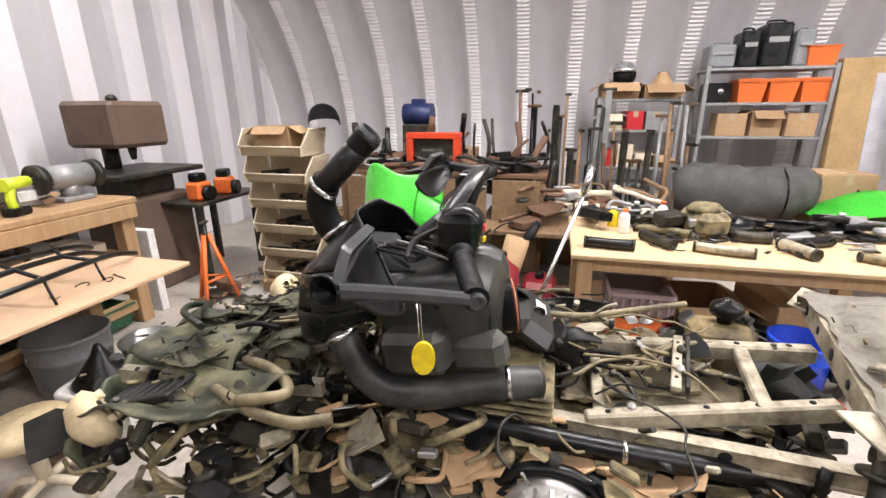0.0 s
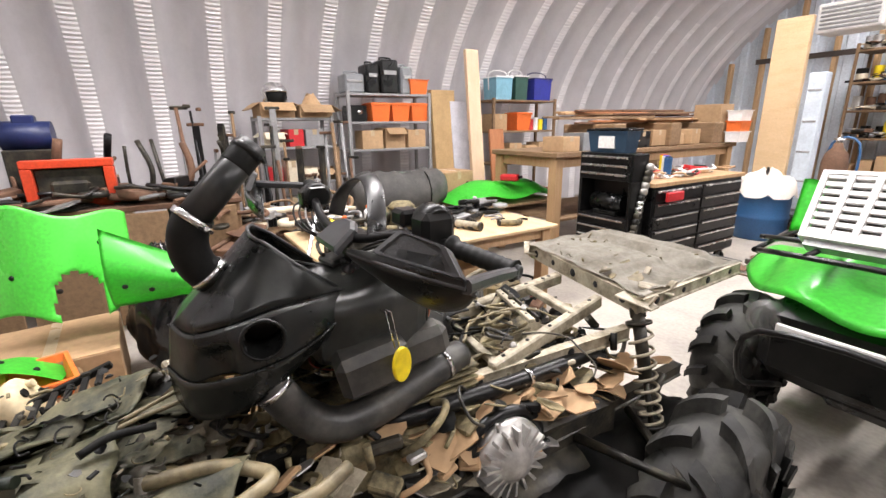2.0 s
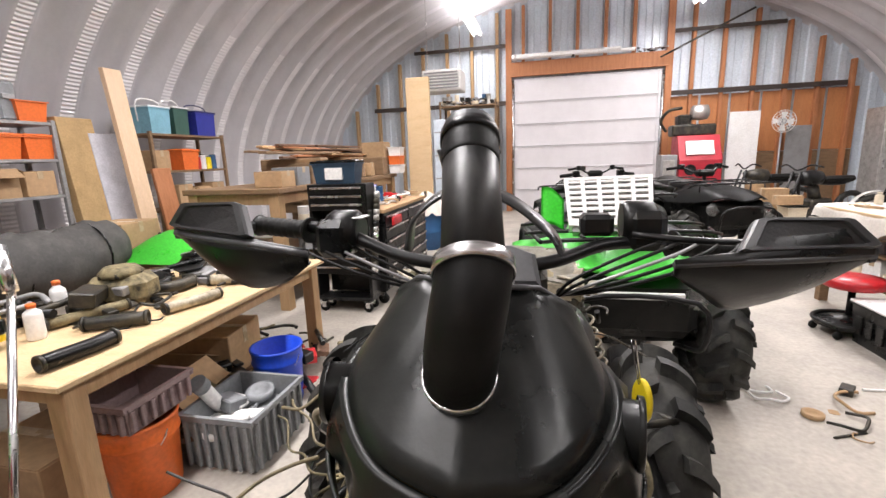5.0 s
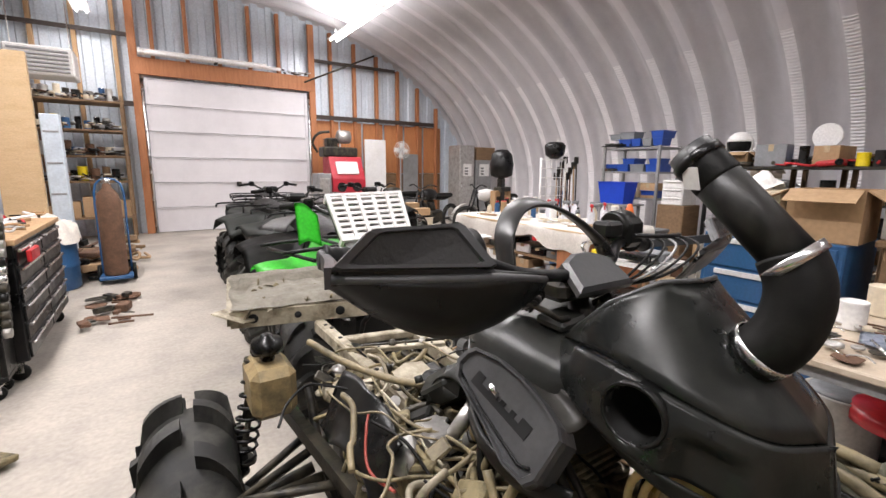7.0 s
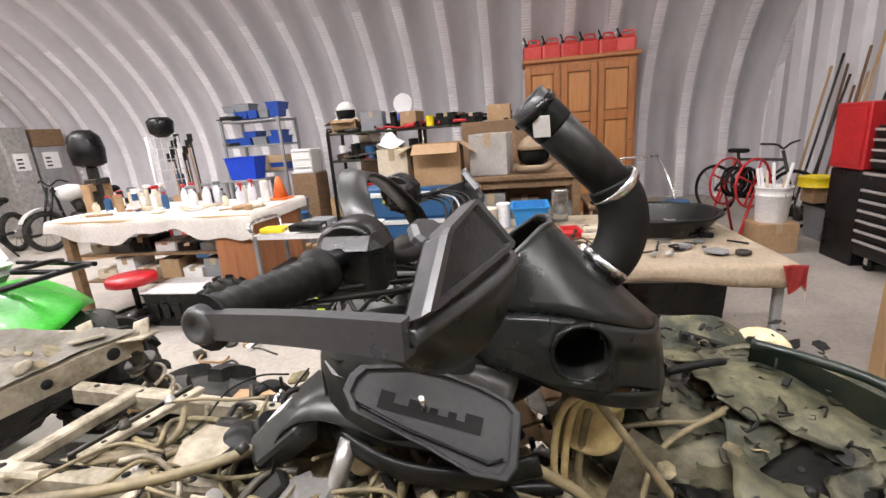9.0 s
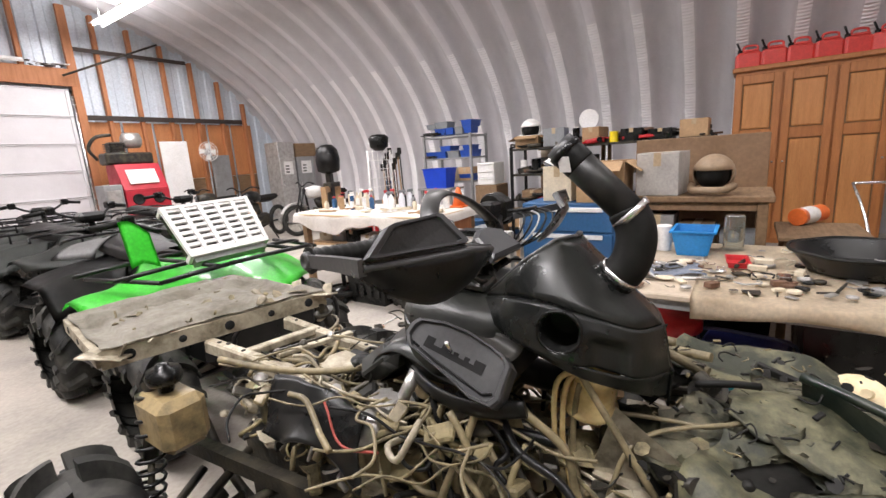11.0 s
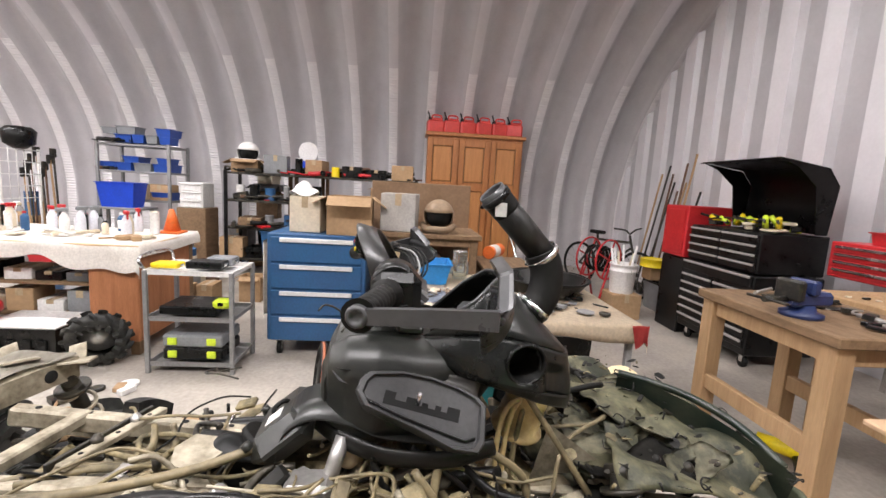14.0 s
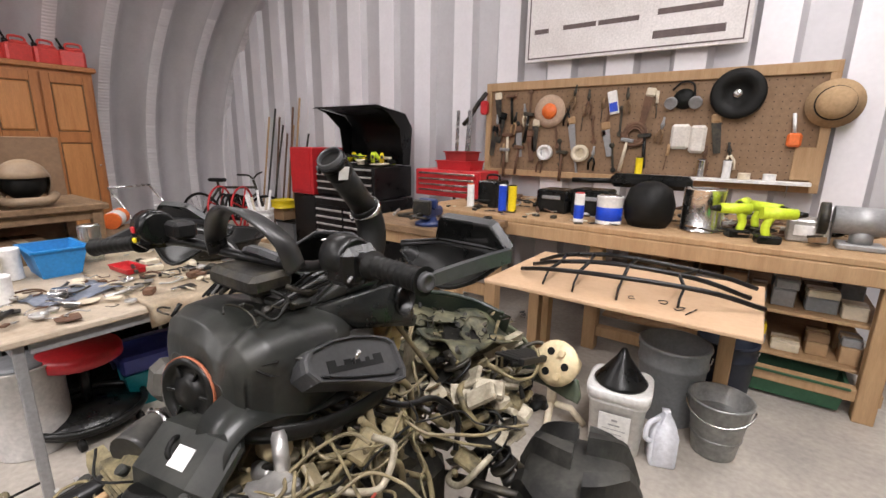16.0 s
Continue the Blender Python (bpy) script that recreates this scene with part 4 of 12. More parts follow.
flap("front_flap", lambda u, v: Vector((-1.12 + 0.24 * u + 0.05 * v, -0.60 - 0.42 * v - 0.05 * u, 0.735 - 0.05 * v + 0.022 * math.sin(6 * u + 4 * v) - 0.05 * (1 - u) ** 3)), DUST_FLAP, "torn dusty black plastic splash flap")
flap("front_flap", lambda u, v: Vector((-0.84 + 0.26 * u - 0.03 * v, -0.66 - 0.36 * v, 0.745 - 0.045 * v + 0.02 * math.sin(5 * u - 3 * v) - 0.04 * u ** 3)), DUST_FLAP, "torn dusty black plastic splash flap")
flap("front_flap", lambda u, v: Vector((-0.60 + 0.22 * u, -0.46 - 0.40 * v - 0.08 * u, 0.72 - 0.03 * v + 0.018 * math.sin(7 * u + 2 * v) - 0.03 * v * v)), DUST_FLAP, "torn dusty black plastic splash flap")
flap("side_cover", lambda u, v: Vector((-1.20 - 0.10 * v + 0.03 * math.sin(3 * u), -0.02 + 0.34 * u, 0.72 - 0.12 * v + 0.06 * math.sin(2.6 * u))), BLACK_PL, "loose curved black side cover", 12, 6, 0.006)
flap("side_cover", lambda u, v: Vector((-1.04 + 0.11 * v, 0.14 + 0.13 * u, 0.715 + 0.03 * math.sin(3.1 * u) * math.sin(3.1 * v))), BLACK_DUSTY, "dusty black plastic cover over the engine", 12, 6, 0.006)
flap("front_fascia", lambda u, v: Vector((CX - 0.50 + 1.0 * u, -0.93 - 0.17 * math.sin(math.pi * u) - 0.03 * v, 0.48 + 0.10 * v + 0.05 * math.sin(math.pi * u) * v)), mat("mossy_black_plastic", (0.06, 0.075, 0.05), 0.6, 0, (0.16, 0.15, 0.07), 6, 0.7, 0.2, 50), "curved dirty black front fascia", 24, 6, 0.012)
for sgn in (-1, 1):
    bm = B()
    c = Matrix.Translation((CX + sgn * 0.43, -0.93, 0.625)) @ Matrix.Rotation(radians(sgn * 30 + 25), 4, "Z") @ Matrix.Rotation(radians(-68), 4, "X")
    lathe(bm, [(0.02, -0.05), (0.06, -0.03), (0.075, 0.0), (0.078, 0.02), (0.06, 0.035), (0.01, 0.04)], 18, c)
    for k in range(3):
        cyl(bm, c @ Vector((0.045 * math.cos(k * 2.1), 0.045 * math.sin(k * 2.1), 0.03)), c @ Vector((0.045 * math.cos(k * 2.1), 0.045 * math.sin(k * 2.1), 0.05)), 0.012, seg=8)
    lamp = wpart("headlight_shell", bm, CREAM, quad, "cream plastic back of a headlight")
    for k in range(3):
        bm = B()
        cyl(bm, c @ Vector((0.04 * math.cos(k * 2.1 + 1), 0.04 * math.sin(k * 2.1 + 1), 0.033)), c @ Vector((0.04 * math.cos(k * 2.1 + 1), 0.04 * math.sin(k * 2.1 + 1), 0.041)), 0.013, seg=10)
        wpart("lamp_socket", bm, RUBBER, lamp)
    bm = B()
    box(bm, -0.01, -0.14, -0.01, 0.01, 0.14, 0.01, 0.003, Matrix.Translation((CX + sgn * 0.39, -0.85, 0.66)) @ Matrix.Rotation(radians(19), 4, "X"))
    sb_ = wpart("slotted_bracket", bm, BLACK_DUSTY, quad)
    for k in range(7):
        bm = B()
        box(bm, -0.05, -0.008, -0.004, 0.05, 0.008, 0.004, 0.002, Matrix.Translation((CX + sgn * 0.34, -0.74 - 0.035 * k, 0.70 - 0.012 * k)))
        wpart("slat", bm, BLACK_DUSTY, sb_)

# skid plate and lower frame below the engine
bm = B()
box(bm, -1.14, -0.60, 0.08, -0.60, 0.75, 0.10, 0.01)
for x in (-1.12, -0.62):
    sweep(bm, curve([(x, -0.80, 0.42), (x, -0.66, 0.14), (x, -0.3, 0.10), (x, 0.5, 0.10), (x, 0.80, 0.2), (x, 0.95, 0.42)], 4), 0.018, 8)
# added dark block that fills the belly and hides the pale floor
box(bm, -1.12, -0.55, 0.10, -0.60, 0.70, 0.46, 0.04)
wpart("lower_frame", bm, DARK_MET, quad, "greasy steel lower frame and skid plate with a dark filler block")
for sx in (-1, 1):
    bm = B()
    plate(bm, [(-0.12, -0.30), (0.12, -0.30), (0.12, 0.30), (-0.12, 0.30)], 0.02, Matrix.Translation((CX + sx * 0.42, -0.02, 0.16)), bevel=0.006)
    wpart("foot_well", bm, BLACK_DUSTY, quad, "black plastic foot well")
# the bike stands a little higher and smaller than drawn above
quad.matrix_basis = Matrix.Translation((-0.32, 0.268, 0.302)) @ Matrix.Diagonal((0.807, 0.845, 0.82, 1)) @ quad.matrix_basis
# cowl under the hood, with the two round openings; the bike leans a little to its side
XC, LEAN = -1.015, -0.072


def on_bike(u, y, z):
    """A place u to the side of the bike's middle, in world metres."""
    return Vector((XC + u, y, z + LEAN * u))


def chain(pts, t):
    """The place at share t along a chain of points, rounded between them."""
    pts = curve(pts, 8)
    f = max(0.0, min(1.0, t)) * (len(pts) - 1)
    k = min(int(f), len(pts) - 2)
    f -= k
    return tuple(pts[k].lerp(pts[k + 1], f))


HOOD_BASE = [(0.078, 0.105, 1.100), (0.122, 0.035, 1.116), (0.140, -0.035, 1.121), (0.128, -0.105, 1.104), (0.078, -0.165, 1.078), (0.0, -0.192, 1.068)]
HOOD_TOP = [(0.082, 0.090, 1.112), (0.106, 0.012, 1.178), (0.066, -0.030, 1.212), (0.045, -0.040, 1.214), (0.022, -0.044, 1.214), (0.0, -0.045, 1.213)]
RIDGE = [(0.060, 0.170, 1.092), (0.088, 0.105, 1.099), (0.133, 0.035, 1.114), (0.151, -0.035, 1.118), (0.136, -0.107, 1.101), (0.083, -0.169, 1.075), (0.0, -0.198, 1.065)]
WALL_LOW = [(0.066, 0.170, 1.070), (0.100, 0.105, 1.070), (0.150, 0.035, 1.057), (0.172, -0.035, 1.042), (0.160, -0.108, 1.026), (0.100, -0.176, 1.000), (0.0, -0.210, 0.985)]
SKIRT = [(0.050, 0.165, 1.040), (0.075, 0.105, 1.030), (0.120, 0.035, 1.018), (0.146, -0.035, 0.990), (0.150, -0.104, 0.955), (0.096, -0.172, 0.925), (0.0, -0.205, 0.915)]
NEAR_SKIRT = [(0.050, 0.165, 1.055), (0.080, 0.105, 1.052), (0.138, 0.035, 1.045), (0.160, -0.035, 1.030), (0.156, -0.104, 1.006), (0.097, -0.172, 0.972), (0.0, -0.205, 0.930)]
OPENING = [(Vector((-1.181, -0.070, 1.092)), 0.033), (Vector((-0.847, -0.066, 1.070)), 0.033)]


def cowl_rows(v, sg):
    """Chains down the cowl: inner top, ridge, side wall, skirt, which is cut higher on the open side."""
    rows = [[(0.078 * 0.9, 0.165, 1.086)] + [(u - 0.004, y, z - 0.003) for u, y, z in HOOD_BASE], RIDGE, WALL_LOW, SKIRT if sg > 0 else NEAR_SKIRT]
    return rows[v]


bm = B()
for sg in (-1, 1):
    for band, nv in ((0, 2), (1, 16), (2, 5)):
        def wall(s, t, band=band):
            a, b = chain(cowl_rows(band, sg), s), chain(cowl_rows(band + 1, sg), s)
            u, y, z = (p + (q - p) * t for p, q in zip(a, b))
            if band == 1:
                # pressed recess ahead of the opening, and a slight bulge
                dent = math.exp(-(((y + 0.138) / 0.026) ** 4)) * max(0.0, min(1.0, (t - 0.25) / 0.25))
                u, y = u * (1 - 0.10 * dent) + 0.004 * math.sin(math.pi * t), y + 0.008 * dent
            return on_bike(sg * u, y, z)
        grid_sheet(bm, wall, 84, nv)
bad = [f for f in bm.faces if any((f.calc_center_median() - c).length < r for c, r in OPENING)]
bmesh.ops.delete(bm, geom=bad, context="FACES")
bmesh.ops.remove_doubles(bm, verts=[v for v in bm.verts if abs(v.co.x - XC) < 1e-5], dist=1e-4)
bmesh.ops.recalc_face_normals(bm, faces=bm.faces)
solid(bm, 0.004)
# pale patches: dust film, plus the plastic's sheen put into its colour
COWL_PL = mat("dust_and_sheen_cowl", (0.0070, 0.0080, 0.0075), 0.29, 0, (0.024, 0.025, 0.021), 6, 0.65, 0.06, 100, spec=0.36)
cowl = wpart("cowl", bm, COWL_PL, quad, "glossy black plastic front cowl, its pale patches dust and painted sheen")
for (c, r), sgn in zip(OPENING, (-1, 1)):
    bm = B()
    tilt = Matrix.Translation(c) @ Matrix.Rotation(radians(90 * sgn), 4, "Y") @ Matrix.Rotation(radians(8), 4, "X")
    rot = tilt.to_3x3()
    rs = [ring(bm, tilt @ Vector((0, 0, d)), rot @ Vector((1, 0, 0)), rot @ Vector((0, 1, 0)), q, 36) for q, d in ((r + 0.004, -0.004), (r + 0.0035, 0.002), (r + 0.001, 0.003), (r - 0.001, 0.001), (r - 0.002, -0.075))]
    for a, b in zip(rs, rs[1:]):
        bridge(bm, a, b)
    cap(bm, rs[-1])
    wpart("cowl_opening", bm, BLACK_PL, cowl, "round opening with a rolled black rim")

# hood over the cowl: two sloping walls and a front, open at the top and back
bm = B()
for sg in (-1, 1):
    def hood_wall(s, t):
        a, b = chain(HOOD_BASE, s), chain(HOOD_TOP, s)
        u, y, z = (p + (q - p) * t for p, q in zip(a, b))
        return on_bike(sg * (u + 0.005 * math.sin(math.pi * t) * (s < 0.75)), y, z)
    grid_sheet(bm, hood_wall, 40, 8)
bmesh.ops.remove_doubles(bm, verts=bm.verts, dist=1e-4)
bmesh.ops.recalc_face_normals(bm, faces=bm.faces)
solid(bm, 0.0045)
hood = wpart("dash_hood", bm, COWL_PL, quad, "tapered black dash hood, open at the top")
for sg in (-1, 1):
    bm = B()
    sweep(bm, [on_bike(sg * u, y, z + 0.001) for u, y, z in HOOD_TOP], 0.0035, 8)
    wpart("hood_rim", bm, GATE_GREY, hood)
bm = B()
grid_sheet(bm, lambda s, t: on_bike((2 * s - 1) * (0.085 - 0.035 * t), 0.085 - 0.185 * t, 1.090 + 0.02 * math.sin(math.pi * t)), 8, 8)
solid(bm, 0.004)
wpart("hood_floor", bm, BLACK_DUSTY, hood)
bm = B()
box(bm, XC - 0.05, -0.06, 1.09, XC + 0.05, 0.03, 1.145, 0.012)
wpart("gauge_back", bm, GATE_GREY, hood)

# snorkel: elbow hose, scuffed pipe, sleeve, clamps
bm = B()
sweep(bm, curve([(-1.016, -0.080, 1.112), (-1.021, -0.114, 1.139), (-1.016, -0.137, 1.168), (-1.010, -0.146, 1.203), (-1.005, -0.143, 1.233), (-1.002, -0.130, 1.260)], 7), 0.0335, 28)
wpart("snorkel_elbow", bm, RUBBER, quad, "black rubber snorkel elbow")
P0, P1 = Vector((-1.0025, -0.138, 1.252)), Vector((-1.022, -0.016, 1.378))
ax = (P1 - P0).normalized()
L = (P1 - P0).length
bm = B()
sweep(bm, [P0, P0 + ax * (L * 0.86)], 0.0282, 28)
wpart("snorkel_pipe", bm, mat("scuffed_black_pipe", (0.007, 0.0072, 0.007), 0.40, 0, (0.05, 0.047, 0.042), 9, 0.6, 0.08, 60, spec=0.35, stretch=(1, 1, 0.4)), quad, "scuffed black snorkel pipe")
bm = B()
sweep(bm, [P0 + ax * (L * 0.70), P0 + ax * (L * 0.72), P0 + ax * (L * 0.93), P0 + ax * (L * 0.94)], [0.0284, 0.0292, 0.0292, 0.0286], 28)
wpart("snorkel_sleeve", bm, RUBBER, quad)
bm = B()
uo = ax.orthogonal().normalized()
rr = [ring(bm, P0 + ax * d, uo, ax.cross(uo), r, 28) for r, d in ((0.0275, L * 0.9), (0.0275, L), (0.0245, L), (0.0235, L - 0.004), (0.0235, L - 0.07))]
for a, b in zip(rr, rr[1:]):
    bridge(bm, a, b)
cap(bm, rr[-1])
wpart("snorkel_mouth", bm, GATE_GREY, quad)
bm = B()
plate(bm, [(-0.011, -0.014), (0.011, -0.014), (0.011, 0.014), (-0.011, 0.014)], 0.001, Matrix.Translation(P0 + ax * (L * 0.80) + Vector((-0.88, 0.2, -0.28)).normalized() * 0.0294) @ Vector((-0.88, 0.2, -0.28)).to_track_quat("Z", "Y").to_matrix().to_4x4())
wpart("tape_patch", bm, WHITE, quad, "scrap of pale tape")
clamp_band(P0 + ax * 0.004, ax, 0.0342)
clamp_band(Vector((-1.020, -0.122, 1.149)), Vector((0.03, -0.62, 0.78)).normalized(), 0.0342)
clamp_band(P0 + ax * (L * 0.905), ax, 0.0293, quad, BLACK_MET)

# shift gate panel on the side
GA, GB = Vector((-1.219, 0.166, 1.048)), Vector((-1.224, 0.044, 1.019))
gd = (GB - GA).normalized()
gn = Vector((-0.76, 0.10, 0.64))
gn = (gn - gd * gn.dot(gd)).normalized()
gu = gn.cross(gd).normalized()
gu = gu if gu.z > 0 else -gu


def on_gate(a, b, lift=0.0):
    return GA + gd * a + gu * b + gn * lift


GATE = [(-0.046, 0.0), (-0.044, 0.02), (-0.034, 0.034), (0.017, 0.048), (0.07, 0.051), (0.119, 0.046), (0.152, 0.038), (0.167, 0.027), (0.173, -0.03), (0.165, -0.046), (0.127, -0.05), (0.069, -0.036), (-0.029, -0.019)]
ga_, gb_ = 0.066, 0.004


def gate_loop(bm, k, lift):
    return [bm.verts.new(on_gate(ga_ + (a - ga_) * k, gb_ + (b - gb_) * k, lift)) for a, b in GATE]


bm = B()
loops = [gate_loop(bm, k, d) for k, d in ((0.96, -0.05), (1.0, -0.012), (0.99, -0.001), (0.965, 0.003), (0.90, 0.003), (0.875, -0.004))]
for a, b in zip(loops, loops[1:]):
    bridge(bm, a, b, 0, False)
cap(bm, loops[-1])
cap(bm, loops[0], True)
bmesh.ops.recalc_face_normals(bm, faces=bm.faces)
gate = wpart("shift_gate", bm, GATE_GREY, quad, "grey plastic gear shift gate panel")


def gate_bar(bm, a0, b0, a1, b1, lift):
    lo = [bm.verts.new(on_gate(a, b, lift - 0.003)) for a, b in ((a0, b0), (a1, b0), (a1, b1), (a0, b1))]
    hi = [bm.verts.new(on_gate(a, b, lift)) for a, b in ((a0, b0), (a1, b0), (a1, b1), (a0, b1))]
    cap(bm, hi)
    bridge(bm, lo, hi, 0, False)


bm = B()
gate_bar(bm, 0.0, -0.008, 0.125, 0.002, -0.003)
for a0, a1, h in ((0.0, 0.018, 0.013), (0.036, 0.052, 0.011), (0.062, 0.072, 0.008), (0.084, 0.094, 0.009), (0.104, 0.125, 0.012)):
    gate_bar(bm, a0, 0.002, a1, h, -0.003)
bmesh.ops.recalc_face_normals(bm, faces=bm.faces)
wpart("gate_slot", bm, DARK_HOLE, gate)
bm = B()
cyl(bm, on_gate(0.058, 0.0, -0.02), on_gate(0.052, 0.014, 0.022), 0.0035, seg=10)
wpart("shift_lever", bm, CHROME, gate)
bm = B()
sweep(bm, [on_gate(-0.03, -0.008, -0.001), on_gate(0.04, -0.022, -0.001), on_gate(0.14, -0.033, -0.001), on_gate(0.155, -0.025, -0.001)], 0.0022, 6)
wpart("moulded_line", bm, BLACK_PL, gate)
# side wall from the gate up to the cowl
bm = B()
grid_sheet(bm, lambda s, t: (on_gate(-0.04 + 0.19 * s, 0.046 - 0.02 * abs(2 * s - 1) ** 3, -0.006)).lerp(on_bike(-0.085 - 0.055 * math.sin(1.6 * s), 0.20 - 0.20 * s, 1.062 - 0.02 * s), t) + Vector((0.012, 0, -0.012)) * math.sin(math.pi * t), 18, 8)
bmesh.ops.recalc_face_normals(bm, faces=bm.faces)
solid(bm, 0.004)
wpart("side_panel", bm, bpy.data.materials["dusty_rubber"], quad, "recessed black side panel above the shift gate")


def hand_guard(sgn, top, keel, end):
    """A dished guard before the grip: top runs from its outer corner over the peak to the inner tip; keel is its lower edge; end is the bar's end."""
    top, keel, end = [Vector(p) for p in top], [Vector(p) for p in keel], Vector(end)
    A, S, P, R, T = top

    def edge(pts, t):
        f = t * (len(pts) - 1)
        k = min(int(f), len(pts) - 2)
        return pts[k].lerp(pts[k + 1], f - k)

    def rim(t):
        p = A.lerp(R, t / 0.75) if t < 0.75 else R.lerp(T, (t - 0.75) / 0.25)
        return p + Vector((0, -0.010 * math.sin(math.pi * t), -0.007))
    bm = B()
    grid_sheet(bm, lambda u, v: edge(top, u).lerp(rim(u), v) + Vector((0, -0.004, 0)) * math.sin(math.pi * v) * math.sin(math.pi * u), 32, 6)
    grid_sheet(bm, lambda u, v: rim(u).lerp(edge(curve(keel, 4), u), v) + Vector((0, -0.010, -0.004)) * math.sin(math.pi * v) * math.sin(math.pi * u), 32, 8)
    bmesh.ops.recalc_face_normals(bm, faces=bm.faces)
    solid(bm, 0.004)
    g = wpart("hand_guard", bm, BLACK_PL, quad, "angular dished black plastic hand guard")
    n = (P - A).cross(R - A).normalized()
    n = -n if n.y > 0 else n
    c = (A + S + P + R) / 4

    def loop(bm, k, lift):
        q = [c + (p - c) * k + n * lift for p in (A, S, P, R)]
        out = []
        for a, b in zip(q, q[1:] + q[:1]):
            out += [bm.verts.new(a.lerp(b, s)) for s in (0.06, 0.35, 0.65, 0.94)]
        return out
    bm = B()
    rows = [loop(bm, k, d) for k, d in ((1.03, -0.002), (1.03, 0.008), (1.0, 0.0125), (0.84, 0.0125), (0.80, 0.0075))]
    for a, b in zip(rows, rows[1:]):
        bridge(bm, a, b, 0, False)
    bmesh.ops.recalc_face_normals(bm, faces=bm.faces)
    wpart("panel_frame", bm, GATE_GREY, g)
    bm = B()
    front, back = loop(bm, 0.81, 0.0085), loop(bm, 0.81, 0.003)
    cap(bm, front)
    cap(bm, back, True)
    bridge(bm, front, back, 0, False)
    bmesh.ops.recalc_face_normals(bm, faces=bm.faces)
    wpart("guard_panel", bm, PANEL_BLACK, g, "matt black textured insert")
    bm = B()
    sweep(bm, [rim(t / 16) for t in range(17)], 0.0048, 8)
    wpart("rim_fold", bm, GATE_GREY, g)
    bm = B()
    sweep(bm, curve(keel, 4), 0.0032, 8)
    wpart("keel_fold", bm, BLACK_PL, g)
    # arm to the bar's end
    bm = B()
    side = (end - A).cross(Vector((0, 0, 1))).normalized()
    rings = []
    for k in range(13):
        f = k / 12
        p = A.lerp(end, f) - side * (sgn * 0.003 * math.sin(math.pi * f)) + Vector((0, 0, -0.006 * (1 - f)))
        w = 0.0100 - 0.0016 * f
        rings.append([bm.verts.new(p + side * a + Vector((0, 0, b * w))) for a, b in ((-0.006, -1), (0.004, -1), (0.0075, -0.5), (0.0075, 0.5), (0.003, 1), (-0.006, 1))])
    for a, b in zip(rings, rings[1:]):
        bridge(bm, a, b, 0, False)
    cap(bm, rings[0], True)
    cap(bm, rings[-1])
    bmesh.ops.recalc_face_normals(bm, faces=bm.faces)
    wpart("guard_arm", bm, GATE_GREY, g)
    bm = B()
    lathe(bm, [(0.011, -0.008), (0.0128, -0.005), (0.0128, 0.005), (0.011, 0.008), (0.008, 0.009), (0.0065, 0.006), (0.002, 0.006)], 24, Matrix.Translation(end) @ (end - drawn_back(BARP[2] if sgn < 0 else BARP[-3])).to_track_quat("Z", "Y").to_matrix().to_4x4())
    wpart("bar_end", bm, GATE_GREY, hbar)
    return g


def drawn_back(p):
    return Vector((p[0] * 0.807 - 0.32, p[1] * 0.845 + 0.268, p[2] * 0.82 + 0.302))


hand_guard(-1, ((-1.470, 0.046, 1.262), (-1.436, 0.040, 1.295), (-1.342, 0.034, 1.296), (-1.316, 0.008, 1.254), (-1.240, 0.010, 1.240)),
           ((-1.466, 0.062, 1.246), (-1.412, 0.050, 1.205), (-1.350, 0.038, 1.181), (-1.290, 0.026, 1.192), (-1.242, 0.014, 1.222)), (-1.430, 0.187, 1.244))
hand_guard(1, ((-0.548, 0.134, 1.220), (-0.584, 0.133, 1.254), (-0.688, 0.122, 1.257), (-0.716, 0.088, 1.222), (-0.790, 0.070, 1.219)),
           ((-0.552, 0.152, 1.200), (-0.608, 0.164, 1.158), (-0.690, 0.164, 1.130), (-0.742, 0.118, 1.165), (-0.788, 0.078, 1.200)), (-0.632, 0.286, 1.182))
wheel(quad, -1.575, 0.95, 0.365, 0.365, 0.23, None, -1, -4)
wheel(quad, -0.595, 0.985, 0.348, 0.348, 0.23, None, 1, 6)
wheel(quad, -1.48, -0.37, 0.345, 0.345, 0.27, None, -1, 14)
wheel(quad, -0.50, -0.42, 0.345, 0.345, 0.21, None, 1, 8)
for x0, x1, y in ((-0.85, -0.60, 0.95), (-1.25, -1.55, 0.95), (-0.80, -0.52, -0.42), (-1.20, -1.45, -0.37)):
    bm = B()
    sweep(bm, [(x0, y - 0.11, 0.46), (x1, y, 0.37), (x0, y + 0.11, 0.46)], 0.014, 8)
    wpart("control_arm", bm, DARK_MET, quad)
    bm = B()
    cyl(bm, (x0, y, 0.42), (x1, y, 0.36), 0.018, seg=10)
    wpart("axle", bm, DARK_MET, quad)

